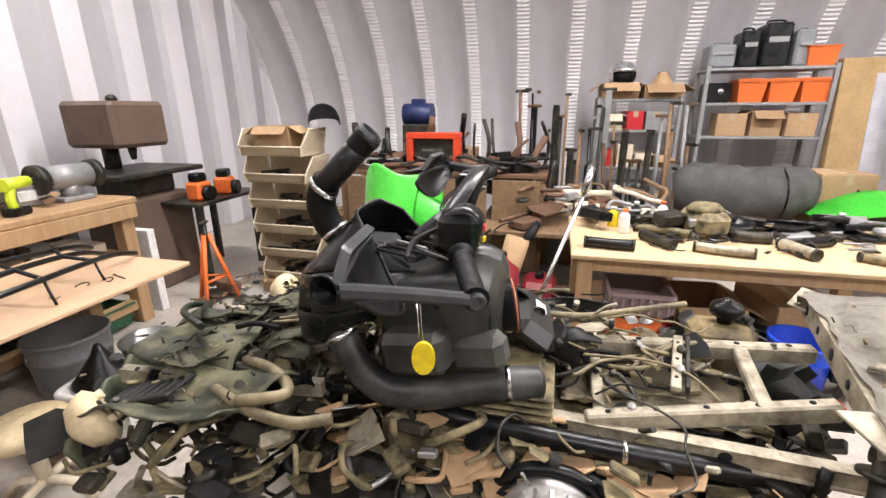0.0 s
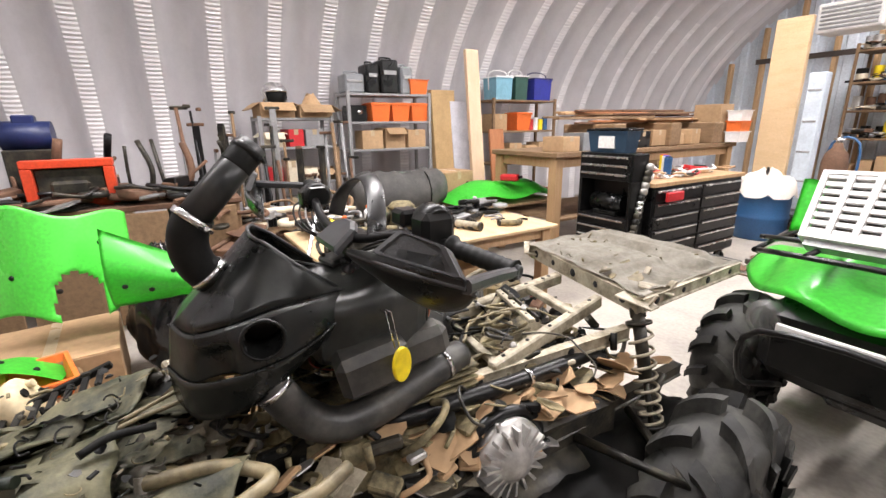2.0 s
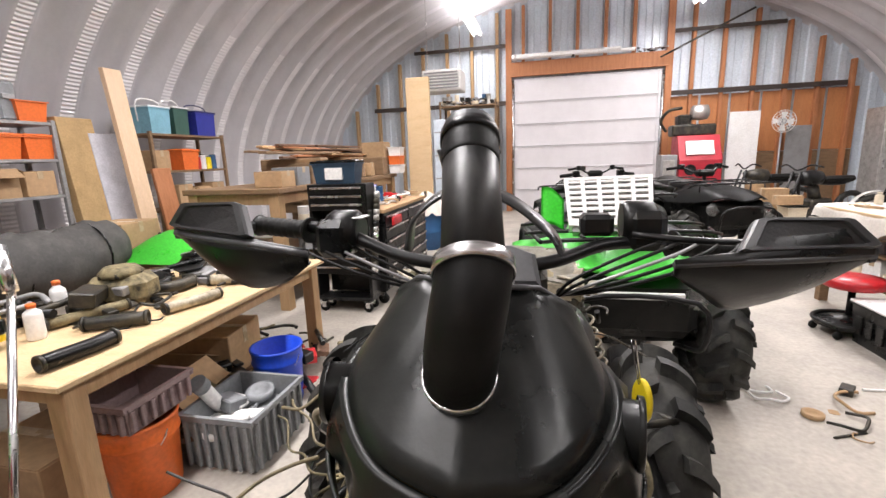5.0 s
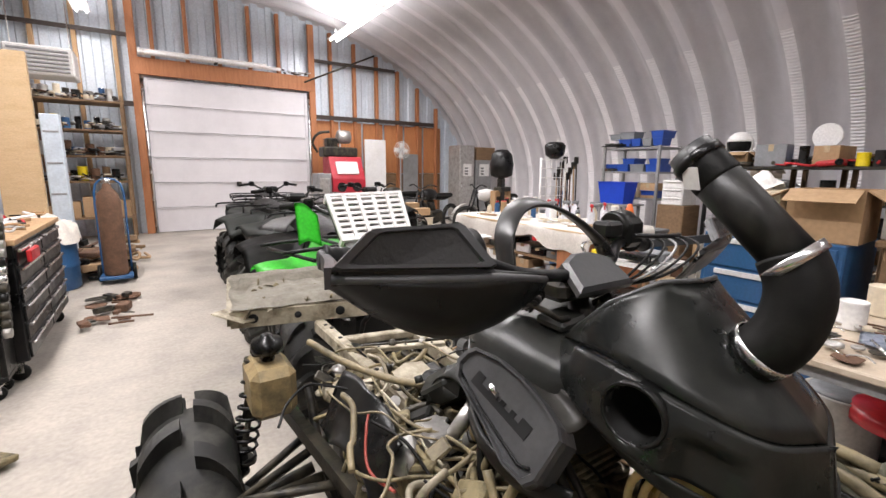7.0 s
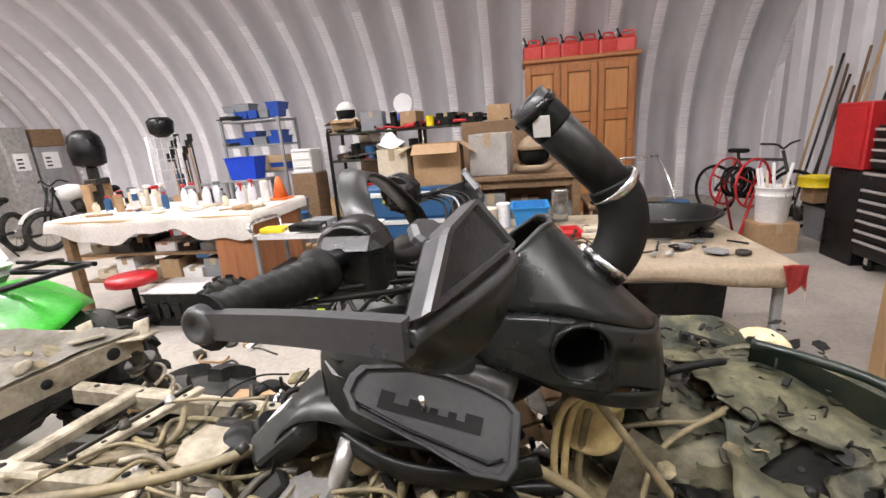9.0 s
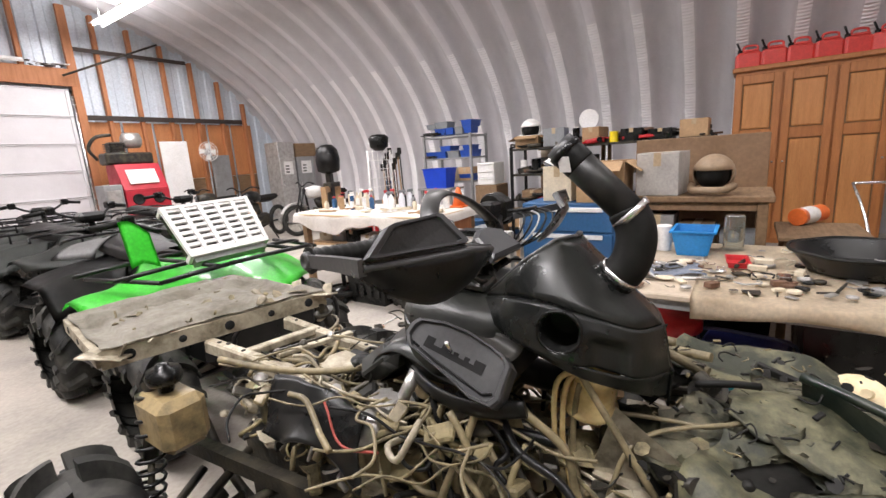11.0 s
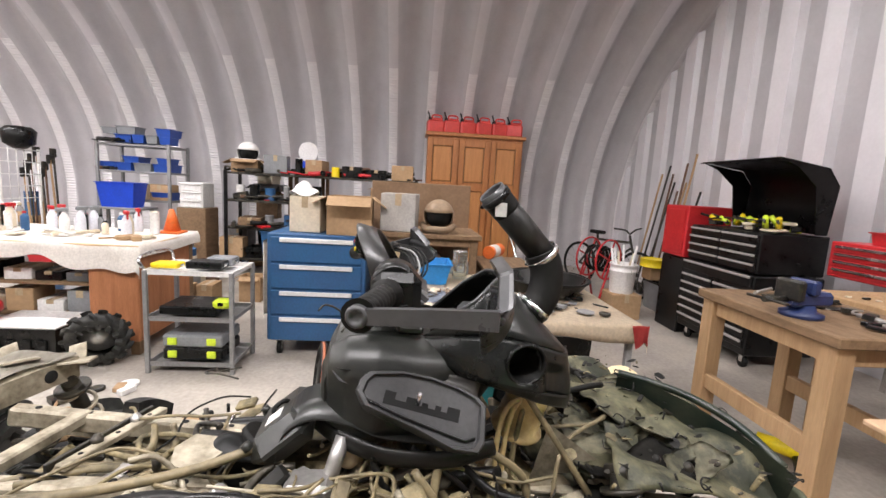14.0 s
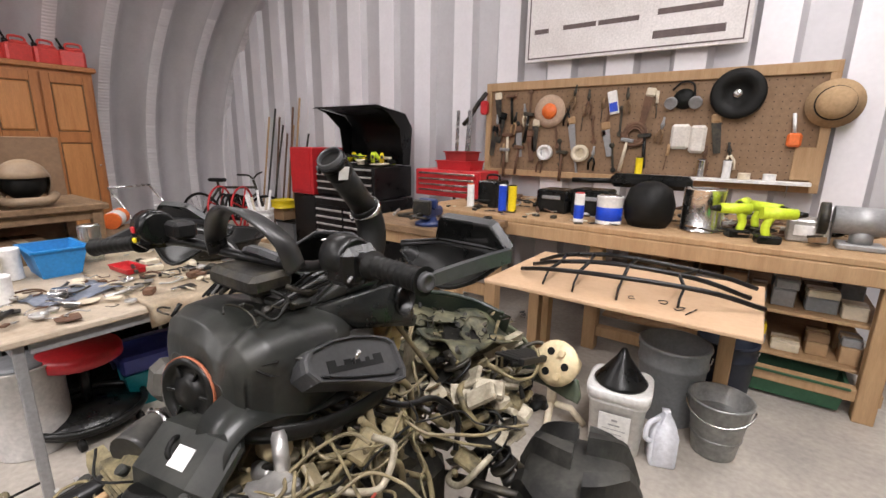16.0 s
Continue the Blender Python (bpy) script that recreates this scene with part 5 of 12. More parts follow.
# seat rails behind the tank, in a muddy pale finish, with the cross bar and its bolts
def beam(name, a, b, w, h, material, label="", holes=0):
    """A square tube from a to b with rounded edges and punched holes in its top."""
    a, b = Vector(a), Vector(b)
    d = b - a
    m = Matrix.Translation(a) @ d.to_track_quat("Y", "Z").to_matrix().to_4x4()
    bm = B()
    box(bm, -w / 2, 0, -h / 2, w / 2, d.length, h / 2, min(w, h) * 0.16, m)
    ob = wpart(name, bm, material, quad, label)
    for k in range(holes):
        bm = B()
        lathe(bm, [(w * 0.20, 0.0), (w * 0.19, 0.0012), (0.0005, 0.0008)], 12, m @ Matrix.Translation((0, d.length * (k + 0.5) / holes, h / 2)))
        wpart("punched_hole", bm, DARK_HOLE, ob)
    return ob


beam("seat_rail", (-1.172, 0.440, 0.845), (-1.200, 0.99, 0.870), 0.034, 0.040, FRAME_MET, "", 5)
beam("seat_rail", (-0.925, 0.470, 0.800), (-0.975, 0.93, 0.872), 0.030, 0.040, FRAME_MET, "", 5)
beam("cross_bar", (-0.960, 0.640, 0.880), (-1.175, 0.690, 0.890), 0.020, 0.012, FRAME_MET, "", 3)
beam("cross_bar", (-0.960, 0.662, 0.880), (-1.175, 0.712, 0.888), 0.008, 0.018, DARK_MET)
beam("cross_bar", (-0.950, 0.800, 0.862), (-1.190, 0.830, 0.868), 0.030, 0.022, FRAME_MET)
beam("cross_bar", (-0.930, 0.500, 0.800), (-1.180, 0.500, 0.830), 0.026, 0.016, FRAME_MET)
bm = B()
grid_sheet(bm, lambda u, v: Vector((-1.165 + 0.20 * u, 0.42 + 0.42 * v, 0.795 + 0.02 * noise.noise(Vector((7 * u, 11 * v, 2))) + 0.03 * (abs(u - 0.5) * 2) ** 3 - 0.035 * v)), 18, 30)
solid(bm, 0.006)
wpart("mud_pan", bm, mat("dried_mud", (0.36, 0.31, 0.21), 0.8, 0, (0.14, 0.11, 0.06), 10, 0.9, 0.5, 50), quad, "inner pan covered in dried mud")
for k, (x, y, z) in enumerate(((-1.02, 0.66, 0.896), (-1.10, 0.68, 0.900), (-1.165, 0.60, 0.868), (-1.18, 0.74, 0.876), (-0.945, 0.56, 0.838), (-1.19, 0.90, 0.884))):
    bm = B()
    lathe(bm, [(0.010, -0.012), (0.010, 0.001), (0.0065, 0.0012), (0.0065, 0.006), (0.0005, 0.0065)], 6 + 6 * (k % 2), Matrix.Translation((x, y, z)))
    wpart("bolt", bm, DARK_MET if k % 2 else ALU, quad)
hose([(-1.03, 0.62, 0.884), (-1.08, 0.60, 0.868), (-1.12, 0.63, 0.862), (-1.16, 0.70, 0.880), (-1.205, 0.80, 0.872)], 0.0065, TAN_HOSE)
hose([(-1.00, 0.60, 0.868), (-1.05, 0.575, 0.848), (-1.11, 0.60, 0.850), (-1.15, 0.66, 0.872), (-1.20, 0.74, 0.878)], 0.0065, TAN_HOSE)
hose([(-1.06, 0.50, 0.835), (-1.10, 0.47, 0.850), (-1.14, 0.50, 0.846), (-1.15, 0.56, 0.838)], 0.006, RUBBER)
hose([(-1.11, 0.335, 0.930), (-1.10, 0.37, 0.955), (-1.085, 0.352, 0.970), (-1.075, 0.33, 0.94)], 0.0045, RUBBER)
# overflow bottle hanging below the cowl: a squat jar with a wide flange and amber lines
bm = B()
JM = Matrix.Translation((-1.082, -0.088, 0.926)) @ Matrix.Rotation(radians(12), 4, "X") @ Matrix.Rotation(radians(-9), 4, "Y") @ Matrix.Diagonal((1.12, 1.12, 1.0, 1))
lathe(bm, [(0.004, -0.016), (0.030, -0.014), (0.043, -0.006), (0.046, 0.0), (0.044, 0.006), (0.037, 0.010), (0.038, 0.040), (0.034, 0.058), (0.037, 0.062), (0.035, 0.082), (0.020, 0.096), (0.017, 0.110), (0.003, 0.111)], 32, JM)
jar = wpart("brake_fluid_bottle", bm, AMBER, quad, "amber-stained pale plastic bottle")
for k, (ex, ey) in enumerate(((-0.036, 0.030), (-0.040, 0.044), (-0.034, 0.012))):
    bm = B()
    sweep(bm, curve([JM @ Vector((0.6 * ex, 0.4 * ey, 0.085)), JM @ Vector((ex, ey, 0.05)), (-1.118 + 0.2 * ex, -0.085 + ey, 0.87), (-1.130, -0.10 + ey, 0.79), (-1.12, -0.13 + 1.6 * ey, 0.70)], 5), 0.0052, 10)
    wpart("drain_hose", bm, AMBER if k < 2 else TAN_HOSE, jar)
# side of the engine bay: tan rod, shock body, gusset, pipes and struts, carburettor lumps
def rod(name, pts, r, material, label=""):
    bm = B()
    sweep(bm, curve(pts, 4), r, 12)
    return wpart(name, bm, material, quad, label)


rod("linkage_rod", [(-1.140, -0.071, 1.040), (-1.155, -0.18, 0.885), (-1.165, -0.30, 0.71), (-1.16, -0.425, 0.525)], 0.0058, TAN_HOSE, "long tan linkage rod")
rod("shock_body", [(-1.120, -0.398, 0.79), (-1.130, -0.435, 0.68), (-1.140, -0.472, 0.575)], 0.017, FRAME_MET, "muddy pale shock body")
rod("coolant_pipe", [(-1.120, -0.100, 0.80), (-1.132, -0.106, 0.735), (-1.145, -0.098, 0.65), (-1.140, -0.093, 0.55)], 0.017, FRAME_MET, "muddy pale pipe")
rod("coolant_pipe", [(-1.105, -0.175, 0.78), (-1.128, -0.165, 0.70), (-1.130, -0.150, 0.62)], 0.012, MUD)
rod("engine_strut", [(-1.165, 0.085, 0.90), (-1.180, 0.15, 0.862), (-1.190, 0.225, 0.825)], 0.0055, TAN_HOSE)
rod("engine_strut", [(-1.140, 0.0, 0.815), (-1.152, 0.08, 0.78), (-1.155, 0.16, 0.748)], 0.017, FRAME_MET)
rod("engine_strut", [(-1.130, -0.05, 0.86), (-1.150, 0.04, 0.86), (-1.160, 0.12, 0.80)], 0.011, BLACK_MET)
for q, th in ((((-1.116, -0.142, 0.950), (-1.112, -0.284, 0.846), (-1.122, -0.225, 0.800), (-1.128, -0.152, 0.762), (-1.128, -0.107, 0.835)), 0.006), (((-1.14, 0.02, 0.90), (-1.14, 0.10, 0.885), (-1.145, 0.07, 0.80), (-1.14, -0.01, 0.80)), 0.005)):
    bm = B()
    vs = [bm.verts.new(p) for p in q]
    f = bm.faces.new(vs)
    solid(bm, th)
    wpart("gusset_plate", bm, FRAME_MET if th > 0.0055 else MUD, quad)
for k, (y, z, rad) in enumerate(((0.225, 0.905, 0.026), (0.250, 0.870, 0.020), (0.205, 0.875, 0.017), (0.262, 0.845, 0.022))):
    bm = B()
    lathe(bm, [(rad * 0.5, -0.03), (rad, -0.028), (rad, 0.0), (rad * 0.7, 0.004), (rad * 0.7, 0.016), (rad * 0.35, 0.018), (0.001, 0.018)], 18, Matrix.Translation((-1.150, y, z)) @ Matrix.Rotation(radians(-80 + 14 * k), 4, "Y"))
    wpart("carburettor_body", bm, (CREAM, ALU, FRAME_MET, MUD)[k], quad)
rubble("casting", quad, 70, (-1.16, -0.28, 0.70), (-1.0, 0.06, 0.845), (MUD, FRAME_MET, MUD, DARK_MET, FRAME_MET), 14, (0.012, 0.034))
rubble("tray_dirt", quad, 36, (-1.36, 0.99, 0.935), (-0.88, 1.36, 0.952), (MUD, FRAME_MET, TAN_HOSE), 16, (0.007, 0.022))
rubble("casting", quad, 26, (-1.17, 0.17, 0.80), (-1.09, 0.30, 0.87), (FRAME_MET, ALU, MUD), 15, (0.010, 0.022))
bm = B()
arch = curve([(-1.195, 0.345, 0.905), (-1.186, 0.330, 0.960), (-1.178, 0.285, 0.985), (-1.175, 0.23, 0.975), (-1.176, 0.17, 0.952), (-1.180, 0.08, 0.945)], 5)
lips = [[bm.verts.new(Vector(p) + Vector((dx, 0, dz))) for dx, dz in ((0.0, -0.002), (0.0, 0.002), (0.075, 0.030), (0.075, 0.024))] for p in arch]
for p, q in zip(lips, lips[1:]):
    bridge(bm, p, q, 0, True)
cap(bm, lips[0], True)
cap(bm, lips[-1])
bmesh.ops.recalc_face_normals(bm, faces=bm.faces)
wpart("tank_flare", bm, TANK_PL, quad, "flared black plastic edge below the tank")
# slotted grey casting beside it
bm = B()
for k in range(5):
    lathe(bm, [(0.007, 0), (0.013, 0.001), (0.013, 0.009), (0.007, 0.010)], 14, Matrix.Translation((-1.125 + 0.012 * (k % 2), -0.020 - 0.017 * (k - 2), 0.862 - 0.014 * (k % 3))) @ Matrix.Rotation(radians(-70), 4, "Y"))
wpart("cast_bracket", bm, FRAME_MET, quad)
# dusty deck of the front: creased sheet with slots, torn shards over it, two hoses
FLAP_GREY = mat("olive_dust_plastic", (0.055, 0.058, 0.040), 0.5, 0, (0.34, 0.315, 0.21), 9, 0.95, 0.35, 70, spec=0.45)
r = random.Random(61)
for k in range(26):
    x, y = r.uniform(-1.16, -0.80), r.uniform(-0.44, -0.15)
    w, h = r.uniform(0.035, 0.085), r.uniform(0.03, 0.065)
    bend, cut = r.uniform(-0.9, 0.9), r.uniform(0.2, 0.8)
    m = Matrix.Translation((x, y, 0.868 + 0.018 * r.random() - 0.05 * max(0.0, -1.05 - x))) @ Euler((r.uniform(-0.35, 0.35), r.uniform(-0.45, 0.25), r.uniform(0, 6.28))).to_matrix().to_4x4()
    bm = B()
    grid_sheet(bm, lambda u, v: m @ Vector(((u - 0.5) * 2 * w * (1 - 0.45 * abs(v - cut)) + 0.006 * noise.noise(Vector((9 * v, k, 0))), (v - 0.5) * 2 * h * (1 - 0.3 * abs(u - 0.4)) + 0.008 * noise.noise(Vector((8 * u, k, 4))), bend * w * max(0.0, abs(u - 0.5) - 0.12) + 0.006 * noise.noise(Vector((4 * u, 4 * v, k))))), 10, 8)
    solid(bm, 0.003)
    wpart("torn_shard", bm, (FLAP_GREY, FLAP_GREY, DUST_FLAP, FLAP_GREY, BLACK_DUSTY)[k % 5], quad)
hose([(-1.06, -0.13, 0.905), (-1.045, -0.17, 0.902), (-1.03, -0.22, 0.898), (-1.02, -0.27, 0.897), (-0.985, -0.32, 0.902)], 0.0042, TAN_HOSE)
hose([(-1.17, -0.14, 0.80), (-1.13, -0.16, 0.875), (-1.09, -0.19, 0.898), (-1.05, -0.24, 0.904), (-1.01, -0.30, 0.905)], 0.0042, TAN_HOSE)
hose([(-0.93, -0.24, 0.925), (-0.92, -0.30, 0.935), (-0.90, -0.34, 0.93)], 0.007, RUBBER)
# rolled rim of the fender at the outer front edge
bm = B()
sweep(bm, curve([(-0.86, -0.40, 0.945), (-0.90, -0.47, 0.938), (-0.95, -0.54, 0.925), (-1.03, -0.60, 0.90), (-1.12, -0.63, 0.865)], 6), 0.009, 10)
grid_sheet(bm, lambda u, v: Vector((-0.86 - 0.26 * v + 0.035 * u - 0.03 * v * v, -0.40 - 0.26 * v + 0.03 * v * v - 0.012 * u, 0.945 - 0.08 * v * v - 0.10 * u)), 6, 16)
wpart("fender_edge", bm, mat("dark_green_plastic", (0.008, 0.016, 0.011), 0.4, 0, (0.05, 0.055, 0.035), 9, 0.7, 0.15, 70), quad, "dark green fender edge with a rolled rim")

# ---- makers for the workshop's things ----


def tub(bm, x0, y0, z0, x1, y1, z1, taper=0.03, wall=0.006, rim=0.012):
    """An open tapered bin with a rolled rim."""
    def r(x0, y0, x1, y1, z):
        return [bm.verts.new(p) for p in ((x0, y0, z), (x1, y0, z), (x1, y1, z), (x0, y1, z))]
    a = r(x0 + taper, y0 + taper, x1 - taper, y1 - taper, z0)
    b = r(x0, y0, x1, y1, z1)
    c = r(x0 - rim, y0 - rim, x1 + rim, y1 + rim, z1)
    d = r(x0 - rim, y0 - rim, x1 + rim, y1 + rim, z1 + rim * 0.8)
    e = r(x0 + wall, y0 + wall, x1 - wall, y1 - wall, z1 + rim * 0.8)
    f = r(x0 + taper + wall, y0 + taper + wall, x1 - taper - wall, y1 - taper - wall, z0 + wall)
    for p, q in zip((a, b, c, d, e), (b, c, d, e, f)):
        bridge(bm, p, q, 0, False)
    cap(bm, a, True)
    cap(bm, f)
    return bm


def bin_box(name, label, cat, x0, y0, z0, x1, y1, z1, material, lid=None, group="", taper=0.02):
    o = thing(name, (x0 + x1) / 2, (y0 + y1) / 2, z0, 0, label, cat, group)
    wpart("body", tub(B(), x0, y0, z0, x1, y1, z1, taper), material, o)
    if lid:
        bm = B()
        box(bm, x0 - 0.014, y0 - 0.014, z1 + 0.010, x1 + 0.014, y1 + 0.014, z1 + 0.030, 0.006)
        box(bm, x0 + 0.03, y0 + 0.03, z1 + 0.028, x1 - 0.03, y1 - 0.03, z1 + 0.036, 0.003)
        wpart("lid", bm, lid, o)
    return o


TAPE = mat("packing_tape", (0.42, 0.32, 0.20), 0.3, 0, (0.36, 0.27, 0.16), 6, 0.4, 0.02)


def carton(label, x0, y0, z0, x1, y1, z1, turn=0.0, open_top=False, group="", material=None, name="cardboard_box"):
    """A cardboard box with flaps, seams and a strip of tape."""
    cx, cy = (x0 + x1) / 2, (y0 + y1) / 2
    o = thing(name, cx, cy, z0, turn, label, "box", group)
    w, d, h = (x1 - x0) / 2, (y1 - y0) / 2, z1 - z0
    c = material or CARD
    bm = B()
    if open_top:
        for q in ((-w, -d, 0, w, -d + 0.006, h), (-w, d - 0.006, 0, w, d, h), (-w, -d + 0.006, 0, -w + 0.006, d - 0.006, h), (w - 0.006, -d + 0.006, 0, w, d - 0.006, h), (-w + 0.006, -d + 0.006, 0, w - 0.006, d - 0.006, 0.006)):
            box(bm, *q)
        part("body", bm, c, o)
        for sx, sy, ang in ((0, -1, 35), (0, 1, -28), (-1, 0, 24), (1, 0, -40)):
            bm = B()
            L = (w if sy else d) - 0.01
            box(bm, -L, 0, 0, L, (d if sy else w) * 0.75, 0.005, 0, Matrix.Translation((sx * w, sy * d, h - 0.002)) @ Matrix.Rotation(math.atan2(-sx, sy) if (sx or sy) else 0, 4, "Z") @ Matrix.Rotation(radians(-abs(ang)), 4, "X"))
            part("flap", bm, c, o)
    else:
        box(bm, -w, -d, 0, w, d, h, 0.005)
        part("body", bm, c, o)
        for s in (-1, 1):
            bm = B()
            box(bm, -w + 0.003, s * d * 0.5 - d * 0.49, h, w - 0.003, s * d * 0.5 + d * 0.49, h + 0.004)
            part("flap", bm, c, o)
        bm = B()
        box(bm, -w - 0.0015, -0.025, h * 0.7, w + 0.0015, 0.025, h + 0.0055)
        part("tape", bm, TAPE, o)
    return o


def bucket(label, x, y, z, r, h, material, lid=None, name="bucket", group="", fill=None):
    o = thing(name, x, y, z, 0, label, "bucket", group)
    bm = B()
    lathe(bm, [(r * 0.84, 0), (r * 0.86, 0.01), (r * 0.955, h * 0.72), (r, h * 0.74), (r, h * 0.78), (r * 0.965, h * 0.8), (r * 0.99, h * 0.95), (r * 1.03, h * 0.96), (r * 1.03, h), (r * 0.955, h), (r * 0.82, 0.02), (0.01, 0.02)], 26)
    part("body", bm, material, o)
    bm = B()
    sweep(bm, [(r * 1.04 * math.cos(a), -r * 0.35 * math.sin(a) - 0.01, h * 0.88 - r * 0.85 * math.sin(a)) for a in [math.pi * i / 14 for i in range(15)]], 0.003, 6)
    part("bail_handle", bm, CHROME, o, "thin wire bail handle")
    if lid:
        bm = B()
        lathe(bm, [(r * 1.05, h - 0.02), (r * 1.06, h + 0.006), (r * 0.95, h + 0.012), (r * 0.92, h + 0.004), (0.01, h + 0.004)], 26)
        part("lid", bm, lid, o)
    if fill:
        bm = B()
        lathe(bm, [(r * 0.93, h * 0.8), (r * 0.9, h * 0.83), (0.01, h * 0.84)], 20)
        part("contents", bm, fill, o)
    return o


def can(label, x, y, z, r, h, material, top=None, band=None, name="can", cat="can", group="", neck=0.0):
    """A tin, jar or spray can with a seam, a lid and a label band."""
    o = thing(name, x, y, z, (x * 977 + y * 631) % 360, label, cat, group)
    bm = B()
    if neck:
        lathe(bm, [(r * 0.94, 0), (r, 0.006), (r, h * 0.68), (r * 0.92, h * 0.76), (r * neck, h * 0.84), (r * neck, h * 0.9), (r * 0.05, h * 0.9)], 16)
    else:
        lathe(bm, [(r * 0.96, 0), (r * 1.02, 0.003), (r * 1.02, 0.008), (r, 0.011), (r, h - 0.011), (r * 1.02, h - 0.008), (r * 1.02, h - 0.003), (r * 0.94, h), (r * 0.9, h - 0.006), (0.004, h - 0.006)], 18)
    part("body", bm, material, o)
    if top:
        bm = B()
        if neck:
            lathe(bm, [(r * neck * 1.15, h * 0.88), (r * neck * 1.2, h * 0.98), (r * neck, h), (0.003, h)], 12)
        else:
            lathe(bm, [(r * 0.86, h - 0.006), (r * 0.86, h + 0.006), (r * 0.6, h + 0.008), (0.003, h + 0.007)], 14)
        part("cap", bm, top, o)
    if band:
        bm = B()
        lathe(bm, [(r * 1.0, h * 0.14), (r * 1.015, h * 0.15), (r * 1.015, h * 0.6), (r * 1.0, h * 0.61)], 18)
        part("paper_label", bm, band, o)
    return o


def spray(x, y, z, material, head, label="plastic spray bottle with trigger head", r=0.042, h=0.26):
    o = thing("spray_bottle", x, y, z, (x * 977 + y * 631) % 360, label, "bottle", "bottles on the cloth table")
    bm = B()
    lathe(bm, [(r, 0), (r * 1.05, 0.01), (r * 1.05, h * 0.5), (r * 0.7, h * 0.68), (r * 0.36, h * 0.76), (r * 0.36, h * 0.8), (0.004, h * 0.8)], 14)
    part("body", bm, material, o)
    bm = B()
    box(bm, -0.05, -0.014, h * 0.8, 0.03, 0.014, h * 0.95, 0.006)
    box(bm, -0.04, -0.007, h * 0.62, -0.03, 0.007, h * 0.82, 0.003)
    part("trigger_head", bm, head, o)
    return o


def table(name, label, x0, y0, x1, y1, z, thick, top, legm, leg=0.05, apron=0.0, inset=0.06, cat="table"):
    o = thing(name, (x0 + x1) / 2, (y0 + y1) / 2, 0, 0, label, cat)
    bm = B()
    box(bm, x0, y0, z - thick, x1, y1, z, min(0.006, thick * 0.2))
    wpart("tabletop", bm, top, o)
    for x in (x0 + inset, x1 - inset):
        for y in (y0 + inset, y1 - inset):
            bm = B()
            box(bm, x - leg / 2, y - leg / 2, 0, x + leg / 2, y + leg / 2, z - thick, 0.004)
            wpart("leg", bm, legm, o)
    if apron:
        for q in ((x0 + inset, y0 + inset - 0.02, x1 - inset, y0 + inset), (x0 + inset, y1 - inset, x1 - inset, y1 - inset + 0.02), (x0 + inset - 0.02, y0 + inset + 0.03, x0 + inset, y1 - inset - 0.03), (x1 - inset, y0 + inset + 0.03, x1 - inset + 0.02, y1 - inset - 0.03)):
            bm = B()
            box(bm, q[0], q[1], z - thick - apron, q[2], q[3], z - thick - 0.002, 0.003)
            wpart("apron", bm, legm, o)
    return o


def shelf_unit(label, x0, y0, x1, y1, levels, top, postm, shelfm, thick=0.035, post=0.04, name="shelf_unit"):
    o = thing(name, (x0 + x1) / 2, (y0 + y1) / 2, 0, 0, label, "shelf")
    for x in (x0, x1 - post):
        for y in (y0, y1 - post):
            bm = B()
            box(bm, x, y, 0, x + post, y + post, top, 0.004)
            wpart("post", bm, postm, o)
    for z in levels:
        bm = B()
        box(bm, x0 + 0.006, y0 + 0.006, z - thick, x1 - 0.006, y1 - 0.006, z, 0.004)
        wpart("shelf", bm, shelfm, o)
    return o


def drawer_front(o, axis, c, w, h, material, hmat, depth=0.02, pull=0.46, thick=0.019):
    """A drawer front facing axis ('-x', 'x', 'y' or '-y') with a full-width pull."""
    x, y, z = c
    s = -1 if axis[0] == "-" else 1
    bm = B()
    if axis[-1] == "x":
        box(bm, min(x, x + s * depth), y - w / 2, z - h / 2, max(x, x + s * depth), y + w / 2, z + h / 2, 0.005)
    else:
        box(bm, x - w / 2, min(y, y + s * depth), z - h / 2, x + w / 2, max(y, y + s * depth), z + h / 2, 0.005)
    d = wpart("drawer", bm, material, o)
    bm = B()
    zz = z + h / 2 - 0.012
    a, b = depth, depth + 0.018
    if axis[-1] == "x":
        box(bm, min(x + s * a, x + s * b), y - w * pull, zz + 0.008 - thick, max(x + s * a, x + s * b), y + w * pull, zz + 0.008, 0.004)
    else:
        box(bm, x - w * pull, min(y + s * a, y + s * b), zz + 0.008 - thick, x + w * pull, max(y + s * a, y + s * b), zz + 0.008, 0.004)
    wpart("drawer_pull", bm, hmat, d)
    return d


def caster(o, x, y, r=0.05):
    bm = B()
    lathe(bm, [(r * 0.3, -0.015), (r, -0.013), (r, 0.013), (r * 0.3, 0.015)], 14, Matrix.Translation((x, y, r)) @ Matrix.Rotation(radians(90), 4, "X"))
    w = wpart("caster", bm, RUBBER, o)
    bm = B()
    box(bm, x - 0.02, y - 0.022, r, x + 0.02, y - 0.018, r * 2.3)
    box(bm, x - 0.02, y + 0.018, r, x + 0.02, y + 0.022, r * 2.3)
    box(bm, x - 0.03, y - 0.03, r * 2.3, x + 0.03, y + 0.03, r * 2.3 + 0.006)
    wpart("fork", bm, CHROME, w)


